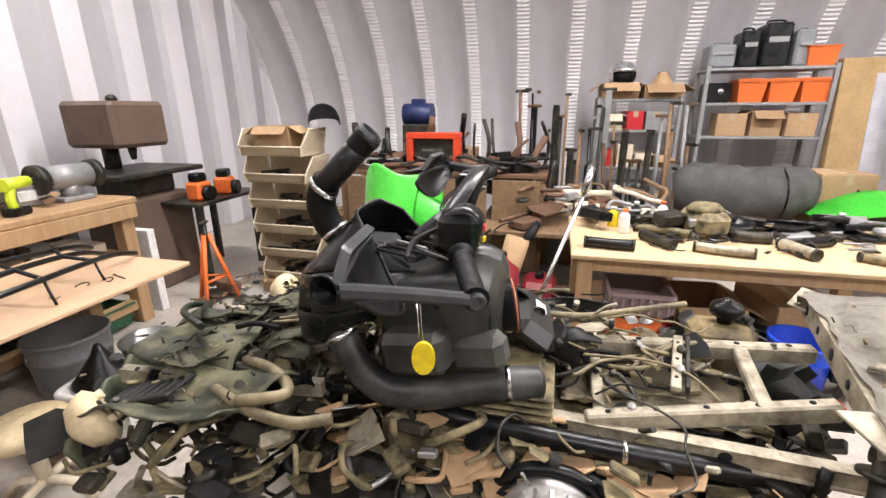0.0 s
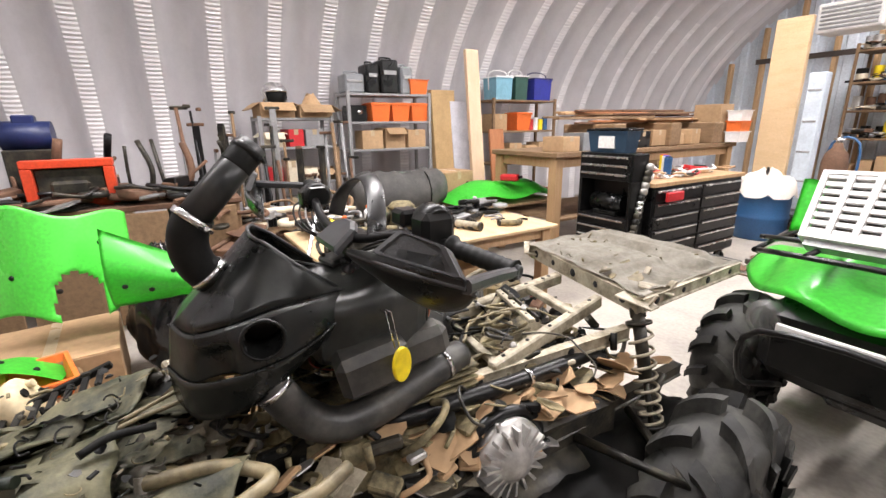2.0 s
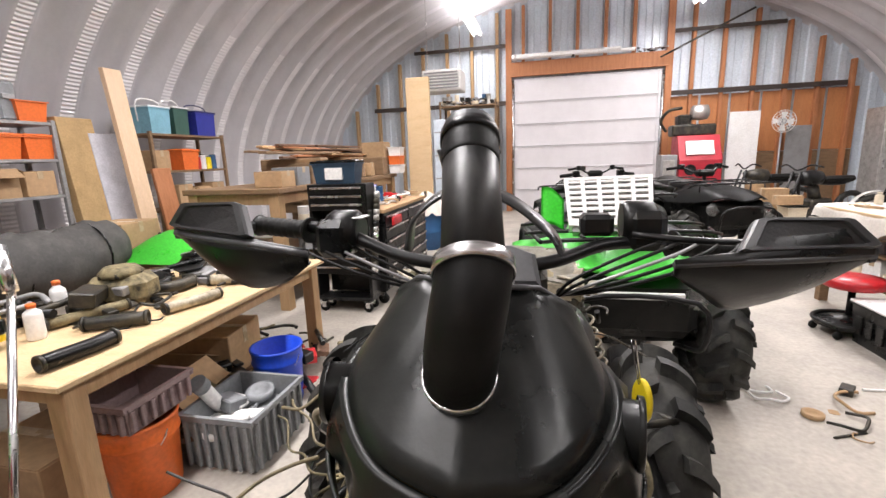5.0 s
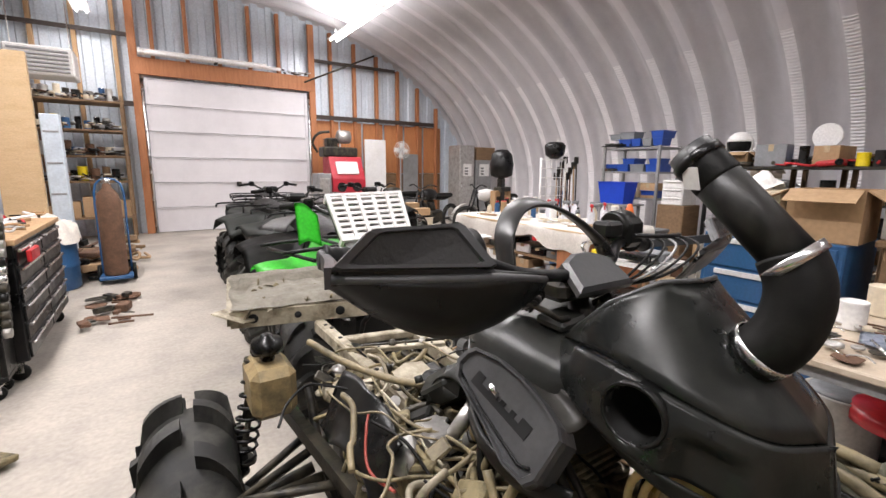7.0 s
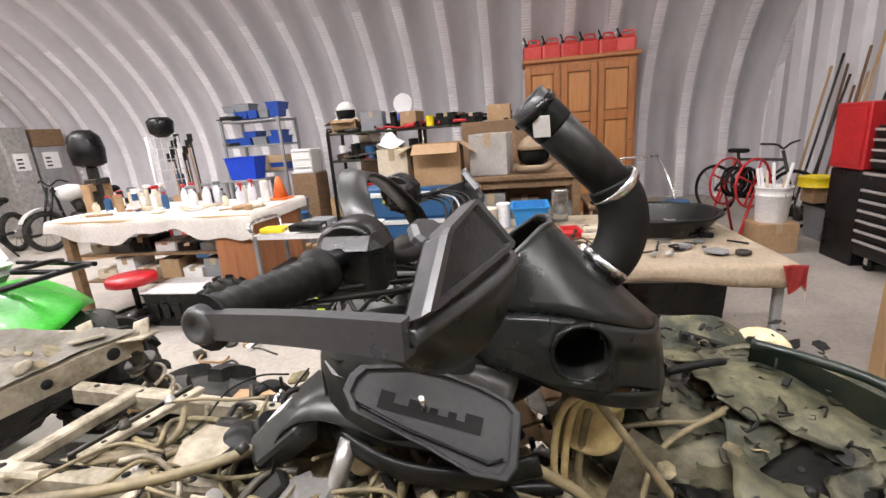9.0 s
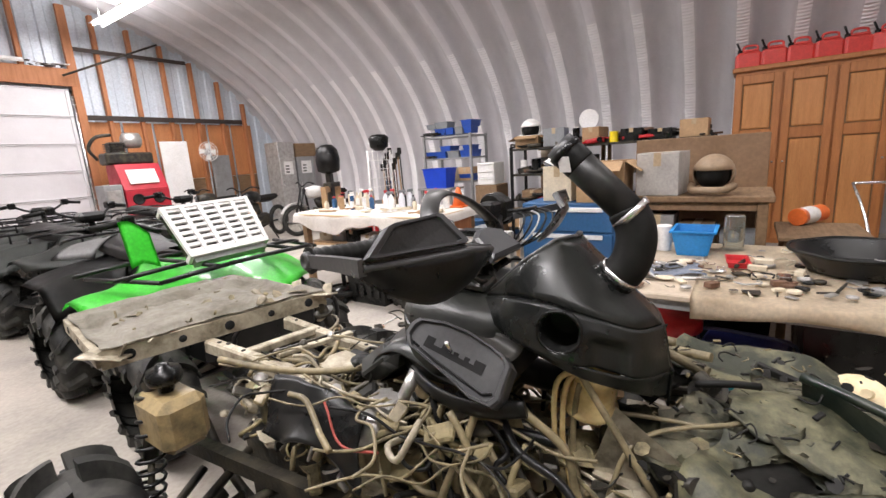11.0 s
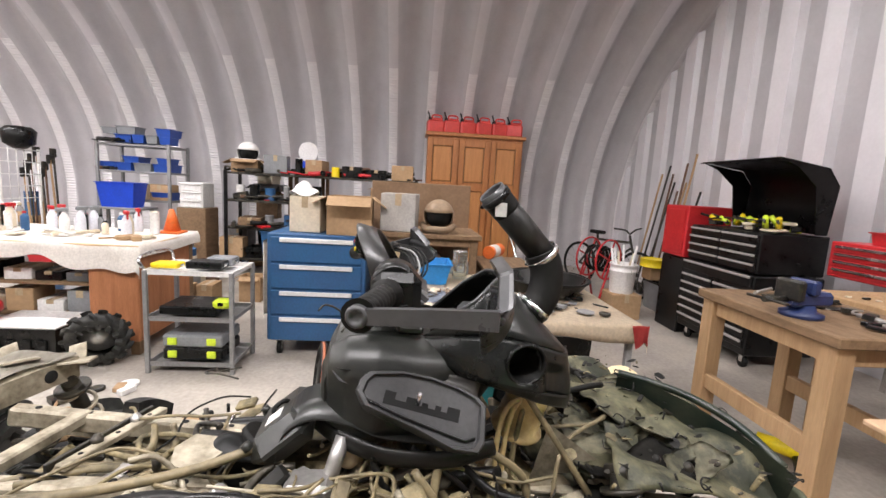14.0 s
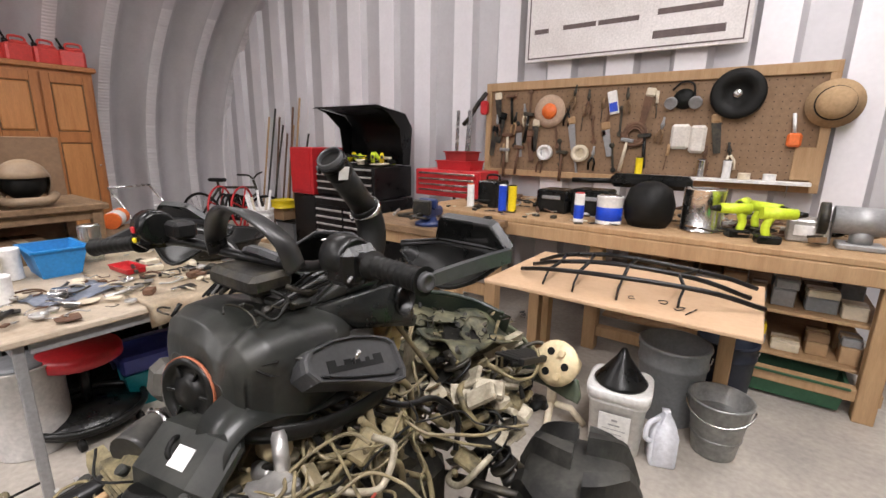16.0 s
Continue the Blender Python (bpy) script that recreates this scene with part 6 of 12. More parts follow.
def clutter(name, label, lo, hi, n, mats, seed, size=(0.02, 0.06), flat=True):
    """Loose small parts lying on a surface, one heap a material."""
    r = random.Random(seed)
    sets = [B() for _ in mats]
    for i in range(n):
        bm = sets[i % len(mats)]
        s = r.uniform(*size)
        x, y = r.uniform(lo[0], hi[0]), r.uniform(lo[1], hi[1])
        lift = r.uniform(0, max(0.0, hi[2] - lo[2]) ) ** 1.0 if hi[2] > lo[2] else 0
        m = Matrix.Translation((x, y, lo[2] + lift)) @ Matrix.Rotation(r.uniform(0, 6.3), 4, "Z") @ Matrix.Rotation(r.uniform(-0.25, 0.25) if lift > 0.01 else 0, 4, "X")
        k = r.random()
        if k < 0.30:
            box(bm, -s, -s * r.uniform(0.3, 0.9), 0, s, s * r.uniform(0.3, 0.9), s * r.uniform(0.2, 0.9), s * 0.08, m)
        elif k < 0.5:
            L, q = s * r.uniform(1.2, 3.0), s * r.uniform(0.12, 0.3)
            cyl(bm, m @ Vector((-L, 0, q)), m @ Vector((L, 0, q)), q, seg=9)
        elif k < 0.66:
            lathe(bm, [(s * 0.9, 0), (s, s * 0.1), (s, s * 0.45), (s * 0.7, s * 0.5), (s * 0.6, s * 0.2), (0.003, s * 0.2)], 14, m)
        elif k < 0.85:
            q = s * 0.14
            pts = [m @ Vector((s * 1.7 * math.cos(t) * r.uniform(0.7, 1.3), s * 1.4 * math.sin(t), q + s * r.uniform(0, 0.5))) for t in (0, 0.8, 1.6, 2.5, 3.3, 4.2)]
            sweep(bm, curve(pts, 4), q, 7)
        else:
            poly = [(s * 1.5 * math.cos(t) * r.uniform(0.6, 1.2), s * 1.5 * math.sin(t) * r.uniform(0.6, 1.2)) for t in (0, 0.8, 1.7, 2.6, 3.6, 4.6, 5.5)]
            plate(bm, poly, s * 0.12, m)
    for bm, mt in zip(sets, mats):
        tagged(part(name, bm, mt), label, "parts", kind="stuff")


def gas_can(x, y, z, rz, group="gas cans on the wardrobe"):
    o = thing("gas_can", x, y, z, rz, "red plastic petrol can with handle and spout", "gas can", group)
    bm = B()
    box(bm, -0.13, -0.09, 0, 0.13, 0.09, 0.20, 0.022)
    box(bm, -0.11, -0.07, 0.19, 0.06, 0.07, 0.235, 0.02)
    part("body", bm, GAS_RED, o)
    bm = B()
    sweep(bm, curve([(-0.10, 0, 0.22), (-0.09, 0, 0.275), (0.0, 0, 0.285), (0.05, 0, 0.27), (0.055, 0, 0.22)], 4), 0.014, 8)
    part("handle", bm, GAS_RED, o)
    bm = B()
    cyl(bm, (0.09, 0, 0.19), (0.09, 0, 0.24), 0.028, seg=12)
    cyl(bm, (0.09, 0, 0.24), (0.13, 0.01, 0.33), 0.012, seg=8)
    part("spout", bm, BLACK_PL, o)
    bm = B()
    box(bm, -0.07, -0.0925, 0.06, 0.05, -0.0895, 0.14)
    part("label_plate", bm, WHITE, o)
    return o


GAS_RED = mat("faded_red_plastic", (0.62, 0.06, 0.05), 0.4, 0, (0.5, 0.045, 0.04), 6, 0.4, 0.05, 50)


def leaning_board(name, label, x0, y0, x1, y1, z, thick, material, cat="board", lean=0.0, axis="x"):
    """A board on edge; lean moves its top along the axis."""
    o = thing(name, (x0 + x1) / 2, (y0 + y1) / 2, 0, 0, label, cat)
    bm = B()
    box(bm, x0, y0, 0, x1, y1, z, 0.004)
    for v in bm.verts:
        k = lean * v.co.z / z
        v.co += Vector((k, 0, 0)) if axis == "x" else Vector((0, k, 0))
    wpart("panel", bm, material, o)
    return o

# ---- light fixtures ----
TUBE = glow("lit_fluorescent_tube", (1.0, 0.97, 0.95), 9.0)
FIX_WHITE = mat("white_fixture_enamel", (0.8, 0.8, 0.8), 0.35, 0, (0.7, 0.7, 0.7), 5, 0.3, 0.0)
for fx, fy, fz in FIXTURES:
    f = thing("fluorescent_light", fx, fy, fz, 0, "white twin-tube fluorescent strip light hung on chains", "light", "strip lights")
    bm = B()
    box(bm, -0.075, -1.22, 0.0, 0.075, 1.22, 0.055, 0.008)
    box(bm, -0.13, -1.22, -0.005, 0.13, 1.22, 0.003, 0.002)
    part("housing", bm, FIX_WHITE, f)
    for sx in (-0.07, 0.07):
        bm = B()
        cyl(bm, (sx, -1.18, -0.03), (sx, 1.18, -0.03), 0.016, seg=10)
        part("tube", bm, TUBE, f)
    for sy in (-1.05, 1.05):
        bm = B()
        cyl(bm, (0, sy, 0.055), (0, sy, SPRING + RISE * math.sqrt(1 - (fx / HALF) ** 2) - fz), 0.005, seg=6)
        part("chain", bm, CHROME, f)

# ---- north end: door, framing, wall pieces ----
DOOR_WHITE = mat("white_door_panel", (0.66, 0.64, 0.65), 0.45, 0, (0.55, 0.53, 0.54), 2, 0.5, 0.03, 40, grain=0.03)


def arch_z(x):
    return SPRING + RISE * math.sqrt(max(0, 1 - (x / HALF) ** 2))


door = thing("door_1", 0, NORTH, 0, 0, "closed white sectional overhead garage door with ribbed sections", "door", kind="structure")
for k in range(6):
    z0 = 0.01 + k * 0.515
    bm = B()
    box(bm, -1.6, NORTH - 0.02, z0, 1.6, NORTH + 0.03, z0 + 0.509, 0.006)
    sec = wpart("door_section", bm, DOOR_WHITE, door)
    for x in (-1.57, 1.57):
        bm = B()
        box(bm, x - 0.03, NORTH - 0.045, z0 + 0.004, x + 0.03, NORTH - 0.019, z0 + 0.505, 0.004)
        wpart("stile", bm, DOOR_WHITE, sec)
    for zz in (z0 + 0.003, z0 + 0.485):
        bm = B()
        box(bm, -1.6, NORTH - 0.04, zz, 1.6, NORTH - 0.019, zz + 0.02, 0.003)
        wpart("rail", bm, DOOR_WHITE, sec)
for sx in (-1, 1):
    bm = B()
    sweep(bm, [(sx * 1.63, NORTH - 0.07, 0.0), (sx * 1.63, NORTH - 0.07, 3.0)], 0.022, 8)
    wpart("track", bm, CHROME, door)
bm = B()
box(bm, -0.05, NORTH - 0.09, 0.95, 0.05, NORTH - 0.045, 1.05, 0.005)
wpart("latch", bm, DARK_MET, door)

frame_n = thing("door_frame", 0, NORTH, 0, 0, "orange-stained timber frame round the overhead door", "frame", kind="structure")
for nm, q in (("header", (-1.75, NORTH - 0.10, 3.14, 1.75, NORTH - 0.02, 3.46)), ("post", (-1.80, NORTH - 0.09, 0, -1.66, NORTH - 0.01, arch_z(1.7) - 0.05)), ("post", (1.66, NORTH - 0.09, 0, 1.80, NORTH - 0.01, arch_z(1.7) - 0.05))):
    bm = B()
    box(bm, *q, 0.006)
    wpart(nm, bm, WOOD_RED, frame_n)
studs = thing("wall_framing", 0, NORTH, 0, 0, "orange-brown timber studs and girts on the end wall", "framing", kind="structure")
x = -5.6
while x < 5.7:
    lo = 3.47 if abs(x) < 1.7 else 0
    if not 1.5 < abs(x) < 1.95:
        bm = B()
        box(bm, x - 0.035, NORTH - 0.07, lo, x + 0.035, NORTH + 0.05, arch_z(x) - 0.04, 0.004)
        wpart("stud", bm, WOOD_RED if x > -1.7 else WOOD, studs)
    x += 0.6
DARK_GIRT = mat("dark_stained_board", (0.035, 0.025, 0.02), 0.7, 0, (0.06, 0.04, 0.03), 6, 0.5, 0.15, 50)
for q in ((1.80, 2.52, 5.1, 2.62), (-5.1, 2.52, -1.80, 2.62), (1.8, 3.80, 3.9, 3.88), (-4.0, 3.80, -1.8, 3.88)):
    bm = B()
    box(bm, q[0], NORTH - 0.085, q[1], q[2], NORTH - 0.071, q[3], 0.003)
    wpart("girt", bm, DARK_GIRT, studs)
bm = B()
cyl(bm, (1.5, NORTH - 0.25, 3.30), (3.1, NORTH - 0.6, 4.02), 0.02, seg=8)
wpart("diagonal_brace", bm, DARK_MET, studs)
x = 1.83
PLY_WARM = mat("orange_plywood", (0.46, 0.19, 0.07), 0.6, 0, (0.34, 0.13, 0.05), 3, 0.6, 0.12, 40, stretch=(3, 3, 0.6))
while x < 5.2:
    bm = B()
    box(bm, x, NORTH + 0.03, 1.25, x + 0.55, NORTH + 0.045, 2.50, 0.002)
    wpart("plywood_panel", bm, PLY_WARM, studs)
    bm = B()
    box(bm, x, NORTH + 0.03, 0.0, x + 0.55, NORTH + 0.045, 1.24, 0.002)
    wpart("plywood_panel", bm, WOOD_DARK, studs)
    x += 0.6

# long white pipes on the header and odds on it
for k in range(3):
    o = thing("white_pipe", -0.3, NORTH - 0.16 - 0.05 * k, 3.48, 0, "long white plastic pipe lying on the door header", "pipe", "pipes over the door")
    bm = B()
    cyl(bm, (-1.35, 0, 0.05 + 0.03 * (k == 1)), (1.3 - 0.3 * k, 0, 0.05 + 0.03 * (k == 1)), 0.038, seg=12)
    cyl(bm, (-1.35, 0, 0.05 + 0.03 * (k == 1)), (-1.25, 0, 0.05 + 0.03 * (k == 1)), 0.044, seg=12)
    part("tube", bm, WHITE, o)
    bm = B()
    box(bm, -0.03, -0.03, 0.0, 0.03, 0.10, 0.012, 0.003)
    part("bracket", bm, DARK_MET, o)
clutter("spare_parts", "small dark parts lying on the door header", (1.0, NORTH - 0.14, 3.465), (1.6, NORTH - 0.06, 3.53), 14, (DARK_MET, ALU), 11, (0.03, 0.06))

# shelves west of the door
o = shelf_unit("dark wooden shelves full of tins beside the garage door", -3.25, 9.75, -1.95, 10.40, (0.45, 1.1, 1.55, 2.0, 2.5), 2.6, WOOD_DARK, WOOD_DARK)
r = random.Random(21)
for z in (1.1, 1.55, 2.0, 2.5):
    x = -3.15
    while x < -2.1:
        h, rad = r.uniform(0.13, 0.26), r.uniform(0.045, 0.085)
        m = r.choice((GREY_MET, DARK_MET, OFFWHITE, BLACK_PL, GREY, RUST, YELLOW, BLUE, WOOD_DARK, ALU))
        can("tin on the shelves by the garage door", x, r.uniform(9.86, 9.98), z, rad, h, m, r.choice((None, CHROME, BLACK_PL)), r.choice((None, None, OFFWHITE)), group="tins by the door")
        x += rad * 2 + r.uniform(0.01, 0.05)
for z, n, sd in ((1.1, 40, 22), (1.55, 36, 23), (2.0, 36, 24), (2.5, 26, 25)):
    clutter("spare_parts", "dark tins, tools and parts crammed on the shelves", (-3.15, 9.80, z), (-2.05, 9.95, z + 0.10), n, (DARK_MET, BLACK_PL, RUST, GREY_MET, OFFWHITE), sd, (0.04, 0.10))
clutter("floor_litter", "dark rags, hoses and boxes heaped by the steel bottle", (-2.55, 6.3, 0.0), (-1.95, 7.8, 0.30), 60, (DARK_MET, BLACK_PL, RUST, WOOD_DARK, CARD), 26, (0.06, 0.16))
clutter("floor_litter", "reddish rags and hoses on the floor by the drawer chest", (-2.2, 4.2, 0.0), (-1.85, 5.2, 0.05), 24, (RUST, DARK_MET, bpy.data.materials["deep_red_paint"] if "deep_red_paint" in bpy.data.materials else RUST), 27, (0.03, 0.08))
for k in range(5):
    carton("brown box on the low shelf by the door", -3.2 + k * 0.25, 9.8, 0.45, -3.0 + k * 0.25, 10.2, 0.45 + 0.2 + 0.08 * (k % 3), 4 * (k % 2), group="boxes by the door")

# tall board, white panel, heater
leaning_board("tall_board", "tall pale plywood sheet standing upright", -3.03, 6.44, -2.66, 6.52, 2.58, 0.08, PLY)
o = thing("white_duct_panel", -2.42, 6.6, 0, 0, "tall pale blue-white sheet-metal duct panel", "panel")
bm = B()
box(bm, -2.64, 6.56, 0, -2.46, 6.72, 1.95, 0.012)
wpart("panel", bm, mat("pale_blue_enamel", (0.55, 0.62, 0.68), 0.4, 0, (0.42, 0.48, 0.54), 5, 0.6, 0.05, 40), o)
for k in range(5):
    bm = B()
    box(bm, -2.62, 6.552, 0.3 + 0.36 * k, -2.48, 6.561, 0.32 + 0.36 * k, 0.002)
    wpart("seam", bm, GREY_MET, o)
o = thing("unit_heater", -2.7, 7.8, 2.5, 0, "white unit heater hanging under the roof", "heater")
bm = B()
box(bm, -3.05, 7.55, 2.52, -2.35, 8.05, 2.88, 0.02)
wpart("case", bm, WHITE, o)
for k in range(6):
    bm = B()
    box(bm, -3.0, 7.53, 2.56 + 0.05 * k, -2.4, 7.555, 2.585 + 0.05 * k, 0.003, Matrix.Identity(4))
    wpart("louvre", bm, GREY_MET, o)
for dx in (-0.3, 0.3):
    bm = B()
    cyl(bm, (-2.7 + dx, 7.8, 2.88), (-2.7 + dx, 7.8, arch_z(-2.7 + dx)), 0.008, seg=6)
    wpart("hanger_rod", bm, CHROME, o)
# white bags and blue drum below
o = thing("blue_drum", -2.68, 6.05, 0, 0, "blue plastic drum under a white cloth", "drum")
bm = B()
lathe(bm, [(0.27, 0), (0.29, 0.02), (0.29, 0.25), (0.30, 0.27), (0.29, 0.29), (0.29, 0.52), (0.30, 0.54), (0.28, 0.58), (0.24, 0.6), (0.01, 0.6)], 28)
part("body", bm, BLUE, o)
o2 = thing("white_cloth", -2.68, 6.05, 0.6, 0, "crumpled white cloth heaped on the blue drum", "cloth")
bm = B()
def heap(u, v):
    a, q = 2 * math.pi * u, v
    rr = 0.04 + 0.30 * q
    zz = 0.20 * (1 - q) ** 0.7 + 0.05 * math.sin(3 * a + 2) * (1 - q) + 0.07 * math.sin(7 * a + 9 * q) * q - (0.12 if q > 0.93 else 0)
    return Vector((rr * math.cos(a), rr * math.sin(a), max(zz, -0.1) + 0.02))
grid_sheet(bm, heap, 36, 12, close_u=True)
part("folds", bm, CLOTH, o2)
o = thing("gas_cylinder", -2.06, 6.06, 0, 0, "tall brown steel gas cylinder on a cart", "cylinder")
bm = B()
lathe(bm, [(0.115, 0.10), (0.12, 0.12), (0.12, 0.95), (0.10, 1.05), (0.045, 1.12), (0.04, 1.16), (0.01, 1.16)], 22)
part("body", bm, RUST, o)
bm = B()
lathe(bm, [(0.03, 1.15), (0.03, 1.22), (0.01, 1.22)], 10)
cyl(bm, (-0.05, 0, 1.20), (0.05, 0, 1.20), 0.012, seg=8)
part("valve", bm, CHROME, o)
bm = B()
box(bm, -0.16, -0.14, 0.06, 0.16, 0.14, 0.10, 0.006)
sweep(bm, curve([(-0.14, 0.15, 0.08), (-0.14, 0.17, 0.6), (-0.12, 0.20, 1.15), (0.12, 0.20, 1.15), (0.14, 0.17, 0.6), (0.14, 0.15, 0.08)], 4), 0.013, 8)
part("cart_frame", bm, BLUE, o)
for sx in (-0.17, 0.17):
    bm = B()
    lathe(bm, [(0.03, -0.02), (0.10, -0.018), (0.10, 0.018), (0.03, 0.02)], 16, Matrix.Translation((sx, 0.14, 0.10)) @ Matrix.Rotation(radians(90), 4, "Y"))
    part("cart_wheel", bm, RUBBER, o)

# north-east: blast cabinet, panels, fan, steel cabinets
o = thing("blast_cabinet", 2.1, 9.6, 0, 0, "red sandblasting cabinet with two glove holes", "cabinet")
bm = B()
box(bm, 1.72, 9.3, 0.62, 2.5, 9.95, 1.12, 0.01)
v0 = len(bm.verts)
box(bm, 1.72, 9.3, 1.12, 2.5, 9.95, 1.62, 0.01)
for v in bm.verts:
    if v.co.z > 1.5 and v.co.y < 9.5:
        v.co.y += 0.25
wpart("body", bm, mat("red_cabinet_paint", (0.42, 0.02, 0.035), 0.45), o)
for x in (1.93, 2.29):
    bm = B()
    lathe(bm, [(0.105, 0), (0.105, 0.02), (0.085, 0.02), (0.08, 0.005), (0.01, 0.004)], 20, Matrix.Translation((x, 9.3, 0.95)) @ Matrix.Rotation(radians(90), 4, "X"))
    wpart("glove_hole", bm, DARK_HOLE, o)
bm = B()
box(bm, 1.85, 9.36, 1.22, 2.36, 9.39, 1.52, 0.004, Matrix.Translation((2.1, 9.4, 1.37)) @ Matrix.Rotation(radians(-27), 4, "X") @ Matrix.Translation((-2.1, -9.38, -1.37)))
wpart("window_plate", bm, WHITE, o)
for x in (1.77, 2.45):
    for y in (9.35, 9.9):
        bm = B()
        box(bm, x - 0.02, y - 0.02, 0, x + 0.02, y + 0.02, 0.62, 0.003)
        wpart("leg", bm, RED, o)
o = thing("old_engine", 2.05, 9.75, 1.62, 0, "dark greasy engine and round motor on the red cabinet", "engine")
bm = B()
box(bm, -0.42, -0.15, 0, 0.4, 0.2, 0.22, 0.03)
box(bm, -0.30, -0.10, 0.2, -0.05, 0.15, 0.42, 0.03)
for k in range(5):
    box(bm, -0.32, -0.12, 0.22 + 0.04 * k, -0.03, 0.17, 0.235 + 0.04 * k, 0.003)
sweep(bm, curve([(-0.5, 0, 0.1), (-0.62, -0.05, 0.3), (-0.5, -0.1, 0.5), (-0.25, -0.1, 0.55)], 5), 0.03, 10)
tagged(part("block", bm, DARK_MET, o), kind="stuff")
bm = B()
lathe(bm, [(0.10, -0.16), (0.14, -0.13), (0.15, 0.0), (0.14, 0.13), (0.08, 0.16)], 22, Matrix.Translation((0.1, -0.05, 0.45)) @ Matrix.Rotation(radians(90), 4, "Y"))
part("motor", bm, ALU, o)
o = thing("grey_parts_box", 1.55, 9.3, 0, 0, "grey steel parts box beside the red cabinet", "box")
bm = B()
box(bm, 1.36, 9.2, 0, 1.66, 9.6, 1.25, 0.01)
wpart("body", bm, GREY_MET, o)
bm = B()
box(bm, 1.40, 9.185, 0.7, 1.62, 9.201, 1.15, 0.004)
wpart("door", bm, ALU, o)
leaning_board("painted_sheet", "white painted panel leaning on the end wall", 2.88, 10.2, 3.45, 10.23, 2.08, 0.03, WHITE, lean=0, axis="y")
leaning_board("steel_sheet", "grey steel panel leaning on the end wall", 3.95, 10.2, 4.4, 10.23, 1.75, 0.03, GREY_MET, axis="y")
o = thing("round_fan", 3.75, 9.9, 1.55, 0, "white round wire fan on a pole", "fan")
bm = B()
for q in (0.06, 0.11, 0.16, 0.215):
    sweep(bm, [(q * math.cos(a), 0.0, 0.28 + q * math.sin(a)) for a in [2 * math.pi * i / 24 for i in range(25)]], 0.006, 6, False)
for k in range(12):
    a = math.pi * 2 * k / 12
    cyl(bm, (0, 0, 0.28), (0.215 * math.cos(a), 0, 0.28 + 0.215 * math.sin(a)), 0.004, seg=5)
part("cage", bm, WHITE, o)
bm = B()
for k in range(4):
    a = math.pi / 2 * k
    plate(bm, [(0.03, -0.02), (0.18, -0.07), (0.19, 0.05), (0.04, 0.02)], 0.006, Matrix.Translation((0, 0.03, 0.28)) @ Matrix.Rotation(radians(90), 4, "X") @ Matrix.Rotation(a, 4, "Z"))
part("blade", bm, WHITE, o)
bm = B()
cyl(bm, (0, 0.06, -1.55), (0, 0.06, 0.1), 0.018, seg=10)
lathe(bm, [(0.07, 0.02), (0.07, 0.14), (0.03, 0.15)], 14, Matrix.Translation((0, 0, 0.28)) @ Matrix.Rotation(radians(-90), 4, "X"))
lathe(bm, [(0.2, -1.55), (0.2, -1.53), (0.03, -1.50)], 18, Matrix.Translation((0, 0.06, 0)))
part("stand", bm, GREY_MET, o)
for x0, x1, h, mt in ((4.75, 5.2, 1.95, ALU), (5.25, 5.75, 1.85, GREY_MET)):
    o = thing("steel_cabinet", (x0 + x1) / 2, 9.0, 0, 0, "grey steel cabinet with papers stuck on its door", "cabinet", "steel cabinets")
    bm = B()
    box(bm, x0, 8.75, 0.05, x1, 9.25, h - 0.25 * (x1 > 5.3), 0.008)
    wpart("body", bm, mt, o)
    bm = B()
    box(bm, x0 + 0.02, 8.735, 0.1, x1 - 0.02, 8.751, h - 0.30, 0.004)
    d = wpart("door", bm, mt, o)
    bm = B()
    box(bm, x0 + 0.04, 8.715, 0.9, x0 + 0.06, 8.736, 1.05, 0.003)
    wpart("handle", bm, CHROME, d)
    bm = B()
    box(bm, x0 + 0.1, 8.731, 1.2, x1 - 0.1, 8.7355, 1.5)
    wpart("paper", bm, WHITE, d)
    bm = B()
    for k in range(3):
        box(bm, x0 + 0.14, 8.728, 1.24 + 0.07 * k, x0 + 0.24, 8.7315, 1.27 + 0.07 * k)
    wpart("printed_bar", bm, BLACK_PL, d)
o = thing("brown_case", 5.6, 9.0, 1.62, 0, "brown wooden case on the steel cabinet", "case")
bm = B()
box(bm, -0.3, -0.2, -0.02, 0.3, 0.2, 0.3, 0.01)
part("body", bm, WOOD_DARK, o)


